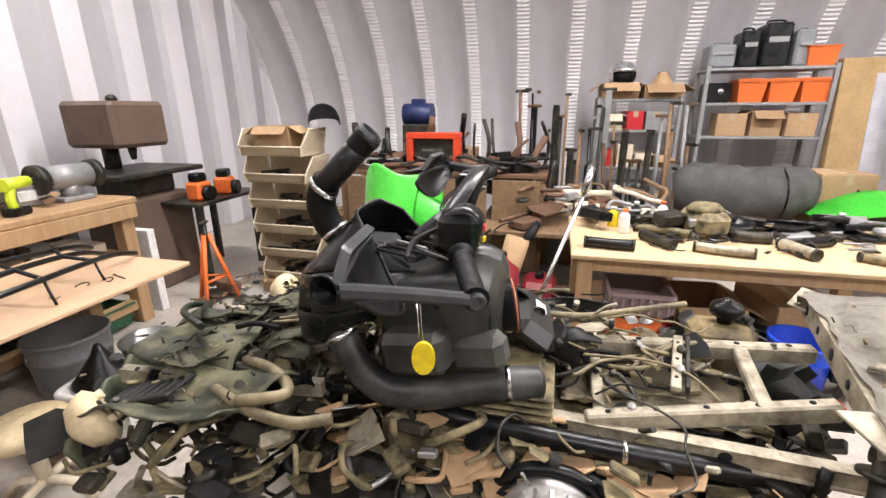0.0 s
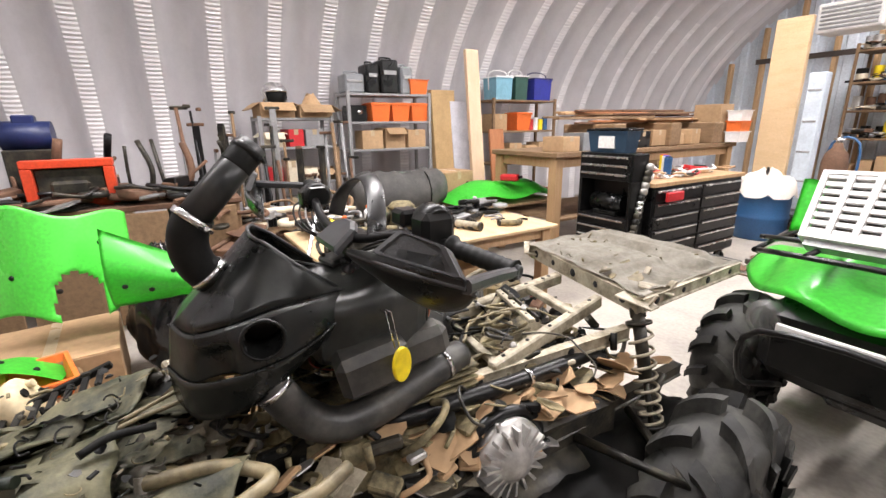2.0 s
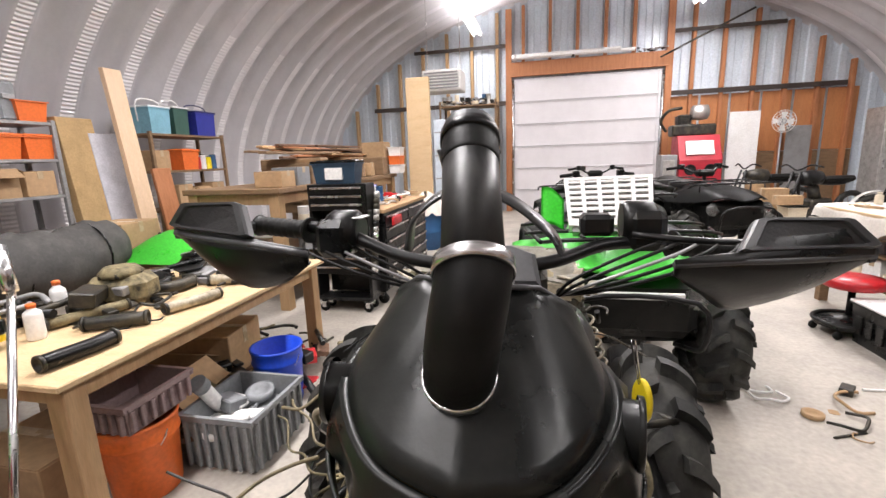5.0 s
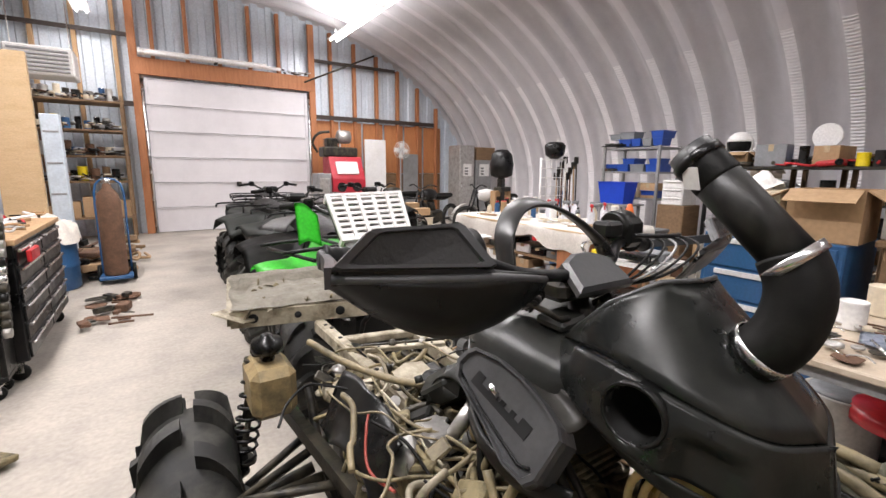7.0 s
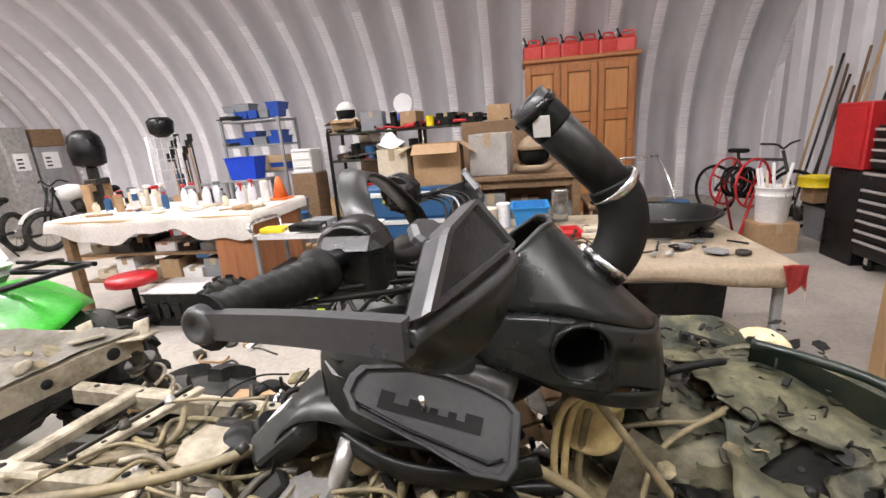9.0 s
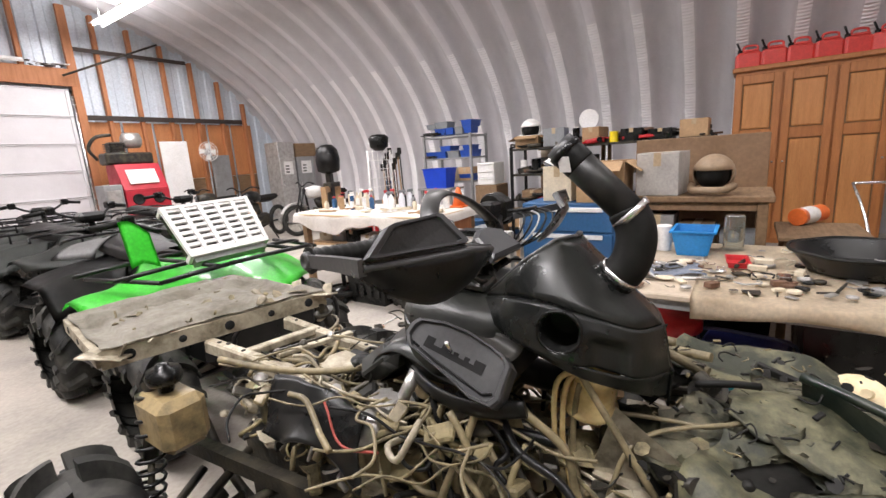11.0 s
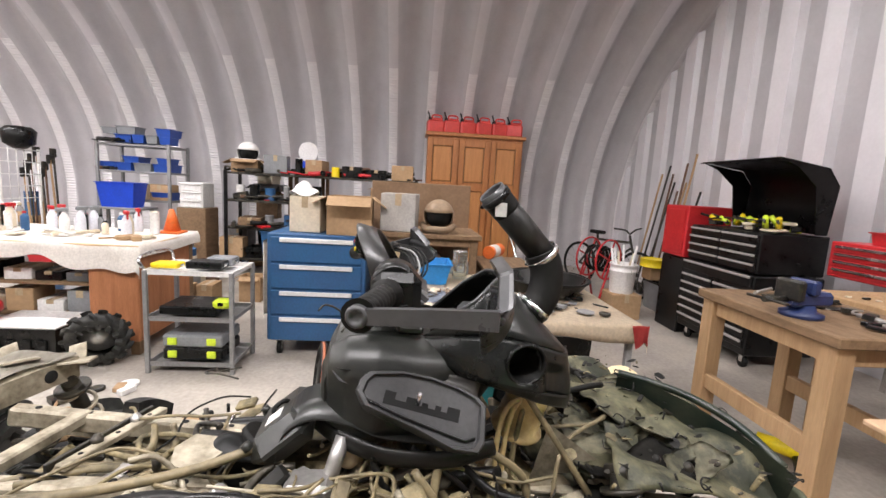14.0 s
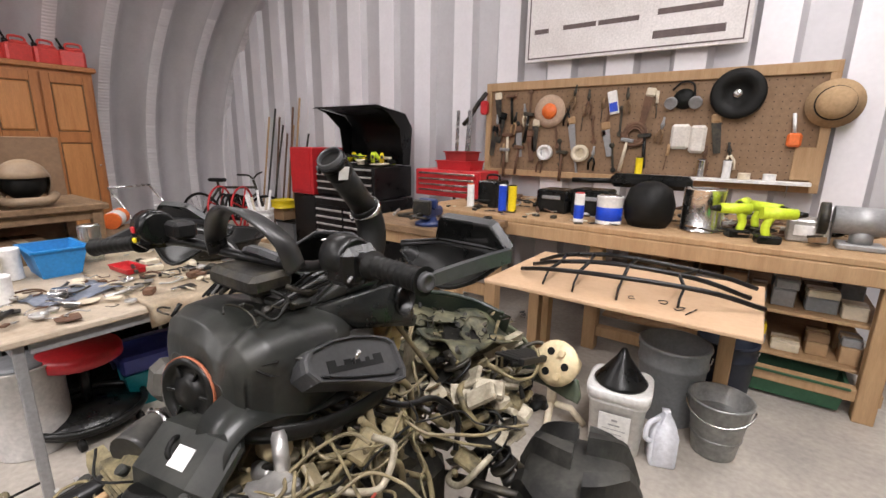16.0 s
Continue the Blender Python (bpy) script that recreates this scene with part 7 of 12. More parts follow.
def small_bike(x, y, rz, body, label):
    """A parked motorcycle: two wheels, fork, tank, seat, engine."""
    o = thing("motorcycle", x, y, 0, rz, label, "motorcycle", "parked motorcycles")
    for wx in (-0.6, 0.62):
        bm = B()
        for k in range(1):
            pts = [(wx + 0.27 * math.cos(a), 0, 0.31 + 0.27 * math.sin(a)) for a in [2 * math.pi * i / 26 for i in range(27)]]
            sweep(bm, pts, 0.045, 8, False)
        w = part("wheel", bm, TYRE, o)
        bm = B()
        for k in range(10):
            a = math.pi * 2 * k / 10
            cyl(bm, (wx, 0, 0.31), (wx + 0.24 * math.cos(a), 0, 0.31 + 0.24 * math.sin(a)), 0.005, seg=5)
        lathe(bm, [(0.05, -0.05), (0.05, 0.05)], 12, Matrix.Translation((wx, 0, 0.31)) @ Matrix.Rotation(radians(90), 4, "X"))
        part("rim", bm, ALU, w)
    bm = B()
    for sy in (-0.07, 0.07):
        cyl(bm, (0.62, sy, 0.31), (0.42, sy, 0.95), 0.018, seg=8)
    sweep(bm, curve([(0.36, -0.36, 1.02), (0.40, -0.2, 1.05), (0.42, 0, 0.97), (0.40, 0.2, 1.05), (0.36, 0.36, 1.02)], 4), 0.013, 8)
    sweep(bm, curve([(0.42, 0, 0.9), (0.1, 0, 0.78), (-0.35, 0, 0.74), (-0.6, 0, 0.8)], 4), 0.03, 8)
    sweep(bm, curve([(0.38, 0, 0.85), (0.30, 0, 0.4), (0.0, 0, 0.25), (-0.3, 0, 0.3), (-0.6, 0, 0.31)], 4), 0.022, 8)
    cyl(bm, (-0.1, 0.1, 0.28), (-0.12, 0.28, 0.0), 0.012, seg=6)
    part("frame", bm, BLACK_MET, o)
    bm = B()
    box(bm, -0.18, -0.12, 0.28, 0.22, 0.12, 0.52, 0.04)
    cyl(bm, (0.05, 0, 0.5), (0.12, 0, 0.7), 0.08, seg=12)
    part("engine", bm, DARK_MET, o)
    bm = B()
    lathe(bm, [(0.03, -0.2), (0.11, -0.15), (0.13, 0.0), (0.10, 0.17), (0.03, 0.2)], 16, Matrix.Translation((0.18, 0, 0.84)) @ Matrix.Rotation(radians(90), 4, "Y"))
    part("fuel_tank", bm, body, o)
    bm = B()
    box(bm, -0.55, -0.11, 0.77, 0.02, 0.11, 0.86, 0.035)
    part("saddle", bm, RUBBER, o)
    bm = B()
    grid_sheet(bm, lambda u, v: Vector((0.62 + 0.34 * math.cos(0.5 + 1.9 * u), -0.06 + 0.12 * v, 0.31 + 0.36 * math.sin(0.5 + 1.9 * u))), 10, 3)
    solid(bm, 0.005)
    part("fender", bm, body, o)
    return o


small_bike(3.3, 7.6, 200, BLACK_MET, "black parked motorcycle with a dusty saddle")
small_bike(4.4, 7.0, 170, WHITE, "white and black parked dirt bike")
small_bike(3.0, 8.6, 190, DARK_MET, "dark stripped motorcycle frame with wheels")

# ---- south end: workbench, pegboard, sign ----
bench = thing("workbench", -0.7, -2.95, 0, 0, "long rough pine workbench with a lower shelf", "workbench")
for k in range(5):
    bm = B()
    y0 = -2.33 - 0.265 * k
    box(bm, -2.42, y0 - 0.26, 0.845, 0.62, y0, 0.885, 0.006)
    wpart("top_plank", bm, WOOD, bench)
bm = B()
box(bm, -2.40, -2.36, 0.75, 0.60, -2.325, 0.843, 0.005)
wpart("apron", bm, WOOD, bench)
for x in (-2.36, -0.9, 0.5):
    for y in (-2.42, -3.58):
        bm = B()
        box(bm, x - 0.045, y - 0.045, 0, x + 0.045, y + 0.045, 0.845, 0.005)
        wpart("leg", bm, WOOD, bench)
for z in (0.24, 0.50):
    bm = B()
    box(bm, -2.40, -3.55, z - 0.02, -0.95, -2.5, z, 0.004)
    wpart("shelf", bm, WOOD, bench)
bm = B()
box(bm, -2.42, -2.47, 0.10, -0.9, -2.40, 0.17, 0.005)
wpart("stretcher", bm, WOOD, bench)
leaning_board("white_board", "narrow white board standing on the floor by the bench", -2.56, -2.62, -2.50, -2.40, 0.62, 0.06, WHITE)

PEG_HOLE = DARK_HOLE
peg = thing("pegboard", -0.67, -3.66, 1.15, 0, "brown pegboard in a pine frame hung with tools", "pegboard", kind="structure")
bm = B()
box(bm, -2.02, -3.675, 1.15, 0.68, -3.66, 1.93)
board = wpart("panel", bm, PEG, peg)
bm = B()
for i in range(52):
    for j in range(15):
        x, z = -1.98 + i * 0.0515, 1.18 + j * 0.0515
        vs = [bm.verts.new((x + 0.0045 * math.cos(a), -3.6588, z + 0.0045 * math.sin(a))) for a in (0.5, 1.75, 3.0, 4.3, 5.5)]
        bm.faces.new(vs)
tagged(wpart("peg_holes", bm, PEG_HOLE, board), kind="stuff")
for q in ((-2.08, 1.93, 0.74, 2.01), (-2.08, 1.09, 0.74, 1.15), (-2.08, 1.15, -2.02, 1.93), (0.68, 1.15, 0.74, 1.93), (-2.03, 1.18, -1.9, 1.42)):
    bm = B()
    box(bm, q[0], -3.675, q[1], q[2], -3.635, q[3], 0.004)
    wpart("frame_board", bm, WOOD, peg)
o = thing("wall_shelf", -1.45, -3.55, 1.16, 0, "narrow white shelf under the pegboard", "shelf")
bm = B()
box(bm, -2.03, -3.633, 1.145, -0.75, -3.50, 1.17, 0.003)
wpart("board", bm, WHITE, o)
for x in (-1.9, -0.9):
    bm = B()
    plate(bm, [(0, 0), (0.10, 0), (0, -0.10)], 0.006, Matrix.Translation((x, -3.633, 1.144)) @ Matrix.Rotation(radians(90), 4, "Z") @ Matrix.Rotation(radians(90), 4, "X"))
    wpart("bracket", bm, GREY_MET, o)

SIGN_INK = mat("faded_sign_ink", (0.10, 0.07, 0.065), 0.5, 0, (0.17, 0.13, 0.12), 9, 0.5, 0.0)
o = thing("sign", -0.58, -3.66, 2.18, 0, "white painted sign board with a thin dark border", "sign")
bm = B()
box(bm, -1.50, -3.675, 2.18, 0.33, -3.645, 2.98, 0.004)
wpart("board", bm, mat("sign_white", (0.75, 0.72, 0.70), 0.45, 0, (0.62, 0.58, 0.55), 3, 0.6, 0.05), o)
for q in ((-1.47, 2.205, 0.30, 2.217), (-1.47, 2.94, 0.30, 2.952), (-1.47, 2.217, -1.458, 2.94), (0.288, 2.217, 0.30, 2.94)):
    bm = B()
    box(bm, q[0], -3.6445, q[1], q[2], -3.6425, q[3])
    wpart("border_line", bm, SIGN_INK, o)
for x0, x1, z0, z1 in ((0.10, 0.24, 2.425, 2.465), (-0.34, -0.04, 2.435, 2.475), (-0.70, -0.36, 2.435, 2.475), (-1.30, -0.84, 2.455, 2.500), (-1.34, -0.82, 2.275, 2.335)):
    bm = B()
    box(bm, x0, -3.6445, z0, x1, -3.6425, z1)
    wpart("lettering_bar", bm, SIGN_INK, o)


# tools on the pegboard
def hung(name, label, cat="tool"):
    return thing(name, 0, 0, 0, 0, label, cat, "tools on the pegboard")


def disc(bm, x, z, prof, seg=28, y=-3.655):
    lathe(bm, [(r, d) for r, d in prof], seg, Matrix.Translation((x, y, z)) @ Matrix.Rotation(radians(-90), 4, "X"))
    return bm


o = hung("sanding_disc", "pale round disc with an orange centre", "disc")
wpart("rim", disc(B(), 0.03, 1.72, [(0.115, 0.0), (0.15, 0.005), (0.155, 0.02), (0.10, 0.03), (0.01, 0.02)]), mat("pale_tan_fibre", (0.48, 0.34, 0.24), 0.8), o)
wpart("hub", disc(B(), 0.03, 1.72, [(0.075, 0.028), (0.07, 0.045), (0.03, 0.05), (0.01, 0.06)]), ORANGE, o)
o = hung("grinding_wheel", "large black grinding wheel", "wheel")
wpart("rim", disc(B(), -1.49, 1.81, [(0.18, 0.0), (0.185, 0.01), (0.185, 0.06), (0.17, 0.07), (0.09, 0.062), (0.085, 0.05), (0.01, 0.05)], 32), RUBBER, o)
wpart("hub", disc(B(), -1.49, 1.81, [(0.03, 0.05), (0.03, 0.07), (0.012, 0.07)]), CHROME, o)
o = hung("straw_hat", "tan brimmed hat over a dark headlamp strap", "hat")
wpart("brim", disc(B(), -2.07, 1.72, [(0.16, 0.03), (0.165, 0.04), (0.11, 0.06), (0.105, 0.15), (0.07, 0.18), (0.01, 0.185)]), mat("tan_straw", (0.42, 0.28, 0.15), 0.85), o)
wpart("band", disc(B(), -2.07, 1.72, [(0.113, 0.06), (0.116, 0.065), (0.115, 0.09), (0.109, 0.095)]), RUBBER, o)
o = hung("belt_roll", "coiled brown leather belt on a hook", "belt")
bm = B()
sweep(bm, [(-0.77 + (0.05 + 0.0055 * i / 6) * math.cos(i / 3), -3.63, 1.51 + (0.05 + 0.0055 * i / 6) * math.sin(i / 3)) for i in range(58)], 0.008, 6, True, 0, 2.2)
wpart("coil", bm, RUST, o)
o = hung("respirator", "black half-mask respirator with round filters", "respirator")
bm = B()
lathe(bm, [(0.02, -0.02), (0.08, 0.0), (0.085, 0.05), (0.05, 0.09), (0.01, 0.1)], 18, Matrix.Translation((-1.12, -3.64, 1.79)) @ Matrix.Rotation(radians(90), 4, "X"))
wpart("mask", bm, RUBBER, o)
for x in (-1.03, -1.21):
    wpart("filter", lathe(B(), [(0.045, 0), (0.05, 0.01), (0.05, 0.03), (0.04, 0.035), (0.01, 0.03)], 18, Matrix.Translation((x, -3.60, 1.75)) @ Matrix.Rotation(radians(70), 4, "X")), GREY_MET, o)
bm = B()
sweep(bm, curve([(-1.2, -3.63, 1.8), (-1.18, -3.63, 1.90), (-1.10, -3.63, 1.92), (-1.03, -3.63, 1.86)], 5), 0.008, 6)
wpart("strap", bm, RUBBER, o)
o = hung("tape_roll", "white roll of masking tape on a hook", "tape")
wpart("roll", disc(B(), 0.05, 1.33, [(0.055, 0.0), (0.075, 0.003), (0.075, 0.05), (0.05, 0.05), (0.045, 0.01)]), WHITE, o)
o = hung("tape_roll", "tan roll of packing tape on a hook", "tape")
wpart("roll", disc(B(), -0.30, 1.33, [(0.05, 0.0), (0.08, 0.003), (0.08, 0.05), (0.045, 0.05), (0.04, 0.01)]), OFFWHITE, o)
o = hung("glove_packet", "white packets hanging on the pegboard", "packet")
for x, z, w, h in ((-1.13, 1.49, 0.07, 0.10), (-1.26, 1.47, 0.06, 0.11)):
    bm = B()
    box(bm, x - w, -3.655, z - h, x + w, -3.61, z + h, 0.02)
    wpart("packet", bm, CLOTH, o)
o = hung("blue_packet", "white and blue hanging tool packet", "packet")
bm = B()
box(bm, -0.60, -3.655, 1.68, -0.52, -3.63, 1.88, 0.006, Matrix.Translation((-0.56, 0, 1.78)) @ Matrix.Rotation(radians(12), 4, "Y") @ Matrix.Translation((0.56, 0, -1.78)))
wpart("card", bm, WHITE, o)
bm = B()
box(bm, -0.595, -3.632, 1.70, -0.525, -3.626, 1.78, 0.003, Matrix.Translation((-0.56, 0, 1.78)) @ Matrix.Rotation(radians(12), 4, "Y") @ Matrix.Translation((0.56, 0, -1.78)))
wpart("printed_panel", bm, BLUE_PL, o)
o = hung("heat_gun", "red and white handled tool", "tool")
bm = B()
cyl(bm, (-1.86, -3.62, 1.66), (-1.88, -3.62, 1.52), 0.012, seg=8)
wpart("shaft", bm, WHITE, o)
bm = B()
box(bm, -1.93, -3.65, 1.42, -1.84, -3.60, 1.52, 0.015)
wpart("grip", bm, ORANGE, o)


def hand_tool(x, z, kind, handle, seed):
    names = ("wrench", "hammer", "pliers", "screwdriver", "saw")
    o = hung(names[kind], ("steel open-ended wrench on a hook", "old hammer with a worn handle on a hook", "old pliers with dull grips on a hook", "screwdriver with a worn handle on a hook", "small hand saw with a worn handle")[kind])
    m = Matrix.Translation((x, -3.648, z)) @ Matrix.Rotation(radians((seed * 37) % 24 - 12), 4, "Y")
    a, b = B(), B()
    if kind == 0:
        box(a, -0.010, 0, -0.10, 0.010, 0.01, 0.10, 0.003, m)
        for s in (-1, 1):
            lathe(a, [(0.014, 0), (0.024, 0), (0.024, 0.01), (0.014, 0.01)], 12, m @ Matrix.Translation((0, 0.0, s * 0.11)) @ Matrix.Rotation(radians(-90), 4, "X"))
    elif kind == 1:
        box(a, -0.055, 0, 0.08, 0.055, 0.035, 0.115, 0.007, m)
        cyl(b, m @ Vector((0, 0.016, 0.09)), m @ Vector((0, 0.016, -0.18)), 0.013, 0.016, seg=10)
    elif kind == 2:
        for s in (-1, 1):
            sweep(a, [m @ Vector(p) for p in ((s * 0.004, 0.01, 0.10), (-s * 0.010, 0.01, 0.03), (s * 0.006, 0.01, 0.0))], 0.008, 7)
            sweep(b, [m @ Vector(p) for p in ((s * 0.006, 0.01, 0.0), (s * 0.028, 0.01, -0.05), (s * 0.022, 0.01, -0.12))], 0.010, 8)
    elif kind == 3:
        cyl(a, m @ Vector((0, 0.012, -0.02)), m @ Vector((0, 0.012, -0.14)), 0.004, seg=7)
        cyl(b, m @ Vector((0, 0.012, 0.08)), m @ Vector((0, 0.012, -0.02)), 0.015, 0.012, seg=9)
    else:
        plate(a, [(-0.02, -0.14), (0.03, -0.14), (0.05, 0.10), (-0.02, 0.10)], 0.003, m @ Matrix.Rotation(radians(90), 4, "X") @ Matrix.Translation((0, 0, -0.01)))
        box(b, -0.03, 0, 0.10, 0.05, 0.02, 0.17, 0.012, m)
    wpart("head", a, (DARK_MET, RUST, DARK_MET, GREY_MET)[seed % 4], o)
    if len(b.verts):
        wpart("handle", b, handle, o)
    else:
        b.free()


r = random.Random(33)
HANDLES = (RUST, BLACK_PL, WOOD_DARK, WOOD, RUST, BLACK_PL, OFFWHITE)
k = 0
for x, z in ((0.55, 1.55), (0.47, 1.40), (0.40, 1.62), (0.33, 1.42), (0.26, 1.60), (0.20, 1.38), (-0.15, 1.70), (-0.22, 1.50), (-0.30, 1.68), (-0.40, 1.55), (-0.47, 1.75), (-0.55, 1.45), (-0.64, 1.62), (-0.85, 1.72), (-0.92, 1.78), (-0.98, 1.55), (0.58, 1.75), (0.35, 1.28), (-0.1, 1.33), (-0.42, 1.30), (-0.6, 1.30), (-1.33, 1.32), (-1.5, 1.35), (0.50, 1.25), (-0.2, 1.85), (0.24, 1.80), (0.63, 1.42), (0.60, 1.60), (0.52, 1.33), (0.44, 1.78), (0.38, 1.50), (0.29, 1.70), (0.16, 1.48), (-0.05, 1.50), (-0.12, 1.24), (-0.26, 1.24), (-0.34, 1.80), (-0.52, 1.62), (-0.68, 1.80), (-0.70, 1.36), (-0.86, 1.40), (-1.05, 1.35), (-1.40, 1.50), (0.10, 1.25)):
    hand_tool(x, z, r.randrange(5), HANDLES[r.randrange(7)], k)
    k += 1
o = thing("hoist_hook", 0.80, -3.6, 1.7, 0, "red lever hoist hanging beside the pegboard", "hoist")
bm = B()
sweep(bm, [(0.72, -3.6, 1.92), (0.80, -3.58, 1.82), (0.92, -3.58, 1.66), (0.98, -3.57, 1.60)], 0.024, 8)
wpart("lever", bm, DARK_MET, o)
bm = B()
box(bm, 0.70, -3.64, 1.70, 0.78, -3.56, 1.84, 0.02)
wpart("body", bm, RED, o)
for x, col in ((-1.32, CHROME), (-1.50, WHITE), (-1.62, OFFWHITE), (-1.78, WHITE), (-0.85, YELLOW)):
    can("small bottle on the white wall shelf", x, -3.57, 1.17, 0.03 + 0.012 * (x < -1.55), 0.05 + 0.09 * (x > -1.55), col, BLACK_PL if x > -1.6 else None, None, "small_bottle", "bottle", "bottles on the wall shelf")

# things on the bench top
BZ = 0.886
o = thing("small_red_chest", 0.75, -3.1, BZ, 0, "small red steel tool chest with four drawers", "tool chest")
bm = B()
box(bm, 0.40, -3.35, BZ, 1.18, -3.0, BZ + 0.26, 0.008)
wpart("body", bm, RED, o)
for k in range(4):
    drawer_front(o, "y", (0.79, -3.0, BZ + 0.05 + 0.055 * k), 0.72, 0.048, RED, CHROME, 0.012)
for x0, x1, z1, mt in ((0.55, 0.95, 0.08, RED), (0.6, 0.85, 0.17, mat("red_case", (0.35, 0.02, 0.02), 0.5))):
    q = thing("red_tray", (x0 + x1) / 2, -3.2, BZ + 0.262 + (0.09 if z1 > 0.1 else 0), 0, "red tool tray heaped with tools on the chest", "tray")
    wpart("body", tub(B(), x0, -3.3, BZ + 0.262 + (0.09 if z1 > 0.1 else 0), x1, -3.05, BZ + 0.262 + z1, 0.01), mt, q)
box_black = thing("black_case", -0.02, -2.75, BZ, 0, "black plastic battery case on the bench", "case")
bm = B()
box(bm, 0.02, -2.85, BZ, 0.20, -2.62, BZ + 0.22, 0.012)
wpart("body", bm, BLACK_PL, box_black)
bm = B()
sweep(bm, curve([(0.05, -2.73, BZ + 0.22), (0.06, -2.73, BZ + 0.26), (0.16, -2.73, BZ + 0.26), (0.17, -2.73, BZ + 0.22)], 4), 0.008, 8)
wpart("handle", bm, BLACK_PL, box_black)
for x0, x1, h in ((-0.55, -0.30, 0.18), (-0.85, -0.58, 0.20)):
    q = thing("black_case", (x0 + x1) / 2, -2.8, BZ, 0, "black plastic tool case on the bench", "case", "cases on the bench")
    bm = B()
    box(bm, x0, -2.95, BZ, x1, -2.7, BZ + h, 0.015)
    wpart("body", bm, BLACK_PL, q)
    bm = B()
    box(bm, x0 + 0.05, -2.70, BZ + h * 0.6, x1 - 0.05, -2.69, BZ + h * 0.75, 0.004)
    wpart("latch", bm, GREY_MET, q)
can("blue spray can on the bench", -0.08, -2.55, BZ, 0.033, 0.20, BLUE_PL, WHITE, group="cans on the bench")
can("yellow spray can on the bench", -0.15, -2.58, BZ, 0.033, 0.20, YELLOW, BLACK_PL, group="cans on the bench")
can("spray can with orange cap on the bench", 0.22, -2.55, BZ, 0.03, 0.19, WHITE, ORANGE, group="cans on the bench")
can("white and red spray can on the bench", -0.74, -2.43, BZ, 0.034, 0.20, WHITE, RED, BLUE_PL, group="cans on the bench")
can("white paint tin with a printed label", -0.92, -2.52, BZ, 0.085, 0.19, WHITE, CHROME, BLUE_PL, "paint_tin", "tin")
can("steel stock pot on the bench", -1.46, -2.66, BZ, 0.12, 0.27, CHROME, None, None, "steel_pot", "pot")
o = thing("black_bag", -1.15, -2.62, BZ, 0, "black round leather bag on the bench", "bag")
bm = B()
lathe(bm, [(0.12, 0.0), (0.15, 0.05), (0.16, 0.15), (0.13, 0.25), (0.06, 0.29), (0.01, 0.30)], 20)
part("body", bm, RUBBER, o)
o = thing("black_pistol_case", -1.0, -2.95, BZ + 0.20, 0, "dark long hedge trimmer lying across cases", "tool")
bm = B()
box(bm, -0.35, -0.06, 0.02, 0.2, 0.06, 0.12, 0.03)
cyl(bm, (0.2, 0, 0.06), (0.5, 0.02, 0.05), 0.02, seg=10)
part("body", bm, BLACK_PL, o)


def power_tool(x, y, rz, label):
    o = thing("power_tool", x, y, BZ, rz, label, "power tool", "lime power tools")
    bm = B()
    cyl(bm, (-0.10, 0, 0.17), (0.07, 0, 0.17), 0.035, 0.03, seg=12)
    sweep(bm, curve([(-0.05, 0, 0.15), (-0.07, 0, 0.09), (-0.06, 0, 0.04)], 4), 0.022, 10)
    part("body", bm, LIME, o)
    bm = B()
    box(bm, -0.11, -0.04, 0.0, 0.01, 0.04, 0.045, 0.008)
    part("battery", bm, BLACK_PL, o)
    bm = B()
    cyl(bm, (0.07, 0, 0.17), (0.12, 0, 0.17), 0.022, 0.012, seg=12)
    part("chuck", bm, BLACK_PL, o)


power_tool(-1.62, -2.55, 30, "lime green and black cordless drill")
power_tool(-1.80, -2.75, 150, "lime green and black cordless driver")
power_tool(-1.86, -2.48, 200, "lime green and black cordless grinder lying on the bench")
power_tool(-1.66, -2.9, 80, "lime green cordless sander behind the others")
o = thing("bench_grinder", -2.22, -2.62, BZ, 0, "grey electric bench grinder with two wheels", "grinder")
bm = B()
box(bm, -0.10, -0.08, 0, 0.10, 0.08, 0.03, 0.006)
cyl(bm, (0, 0, 0.02), (0, 0, 0.1), 0.05, seg=12)
cyl(bm, (-0.13, 0, 0.15), (0.13, 0, 0.15), 0.075, seg=20)
part("motor", bm, GREY_MET, o)
for sx in (-1, 1):
    bm = B()
    lathe(bm, [(0.02, -0.02), (0.09, -0.02), (0.09, 0.02), (0.02, 0.02)], 20, Matrix.Translation((sx * 0.17, 0, 0.15)) @ Matrix.Rotation(radians(90), 4, "Y"))
    part("grinding_stone", bm, DARK_MET, o)
o = thing("battery_charger", -2.0, -2.72, BZ, 0, "small silver power supply with a meter", "charger")
bm = B()
box(bm, -0.1, -0.1, 0, 0.1, 0.1, 0.13, 0.01)
part("case", bm, ALU, o)
bm = B()
box(bm, -0.07, 0.1, 0.04, 0.07, 0.106, 0.10, 0.002)
part("meter", bm, WHITE, o)
clutter("loose_parts", "small loose parts and offcuts along the bench", (-2.3, -3.5, BZ), (0.35, -2.5, BZ + 0.05), 170, (DARK_MET, ALU, WOOD_DARK, BLACK_PL, RUST), 41, (0.015, 0.05))
clutter("loose_parts", "small bolts and boxes along the bench front", (-1.0, -2.52, BZ), (0.5, -2.36, BZ), 24, (DARK_MET, OFFWHITE, BLACK_PL), 42, (0.012, 0.03))
r = random.Random(8)
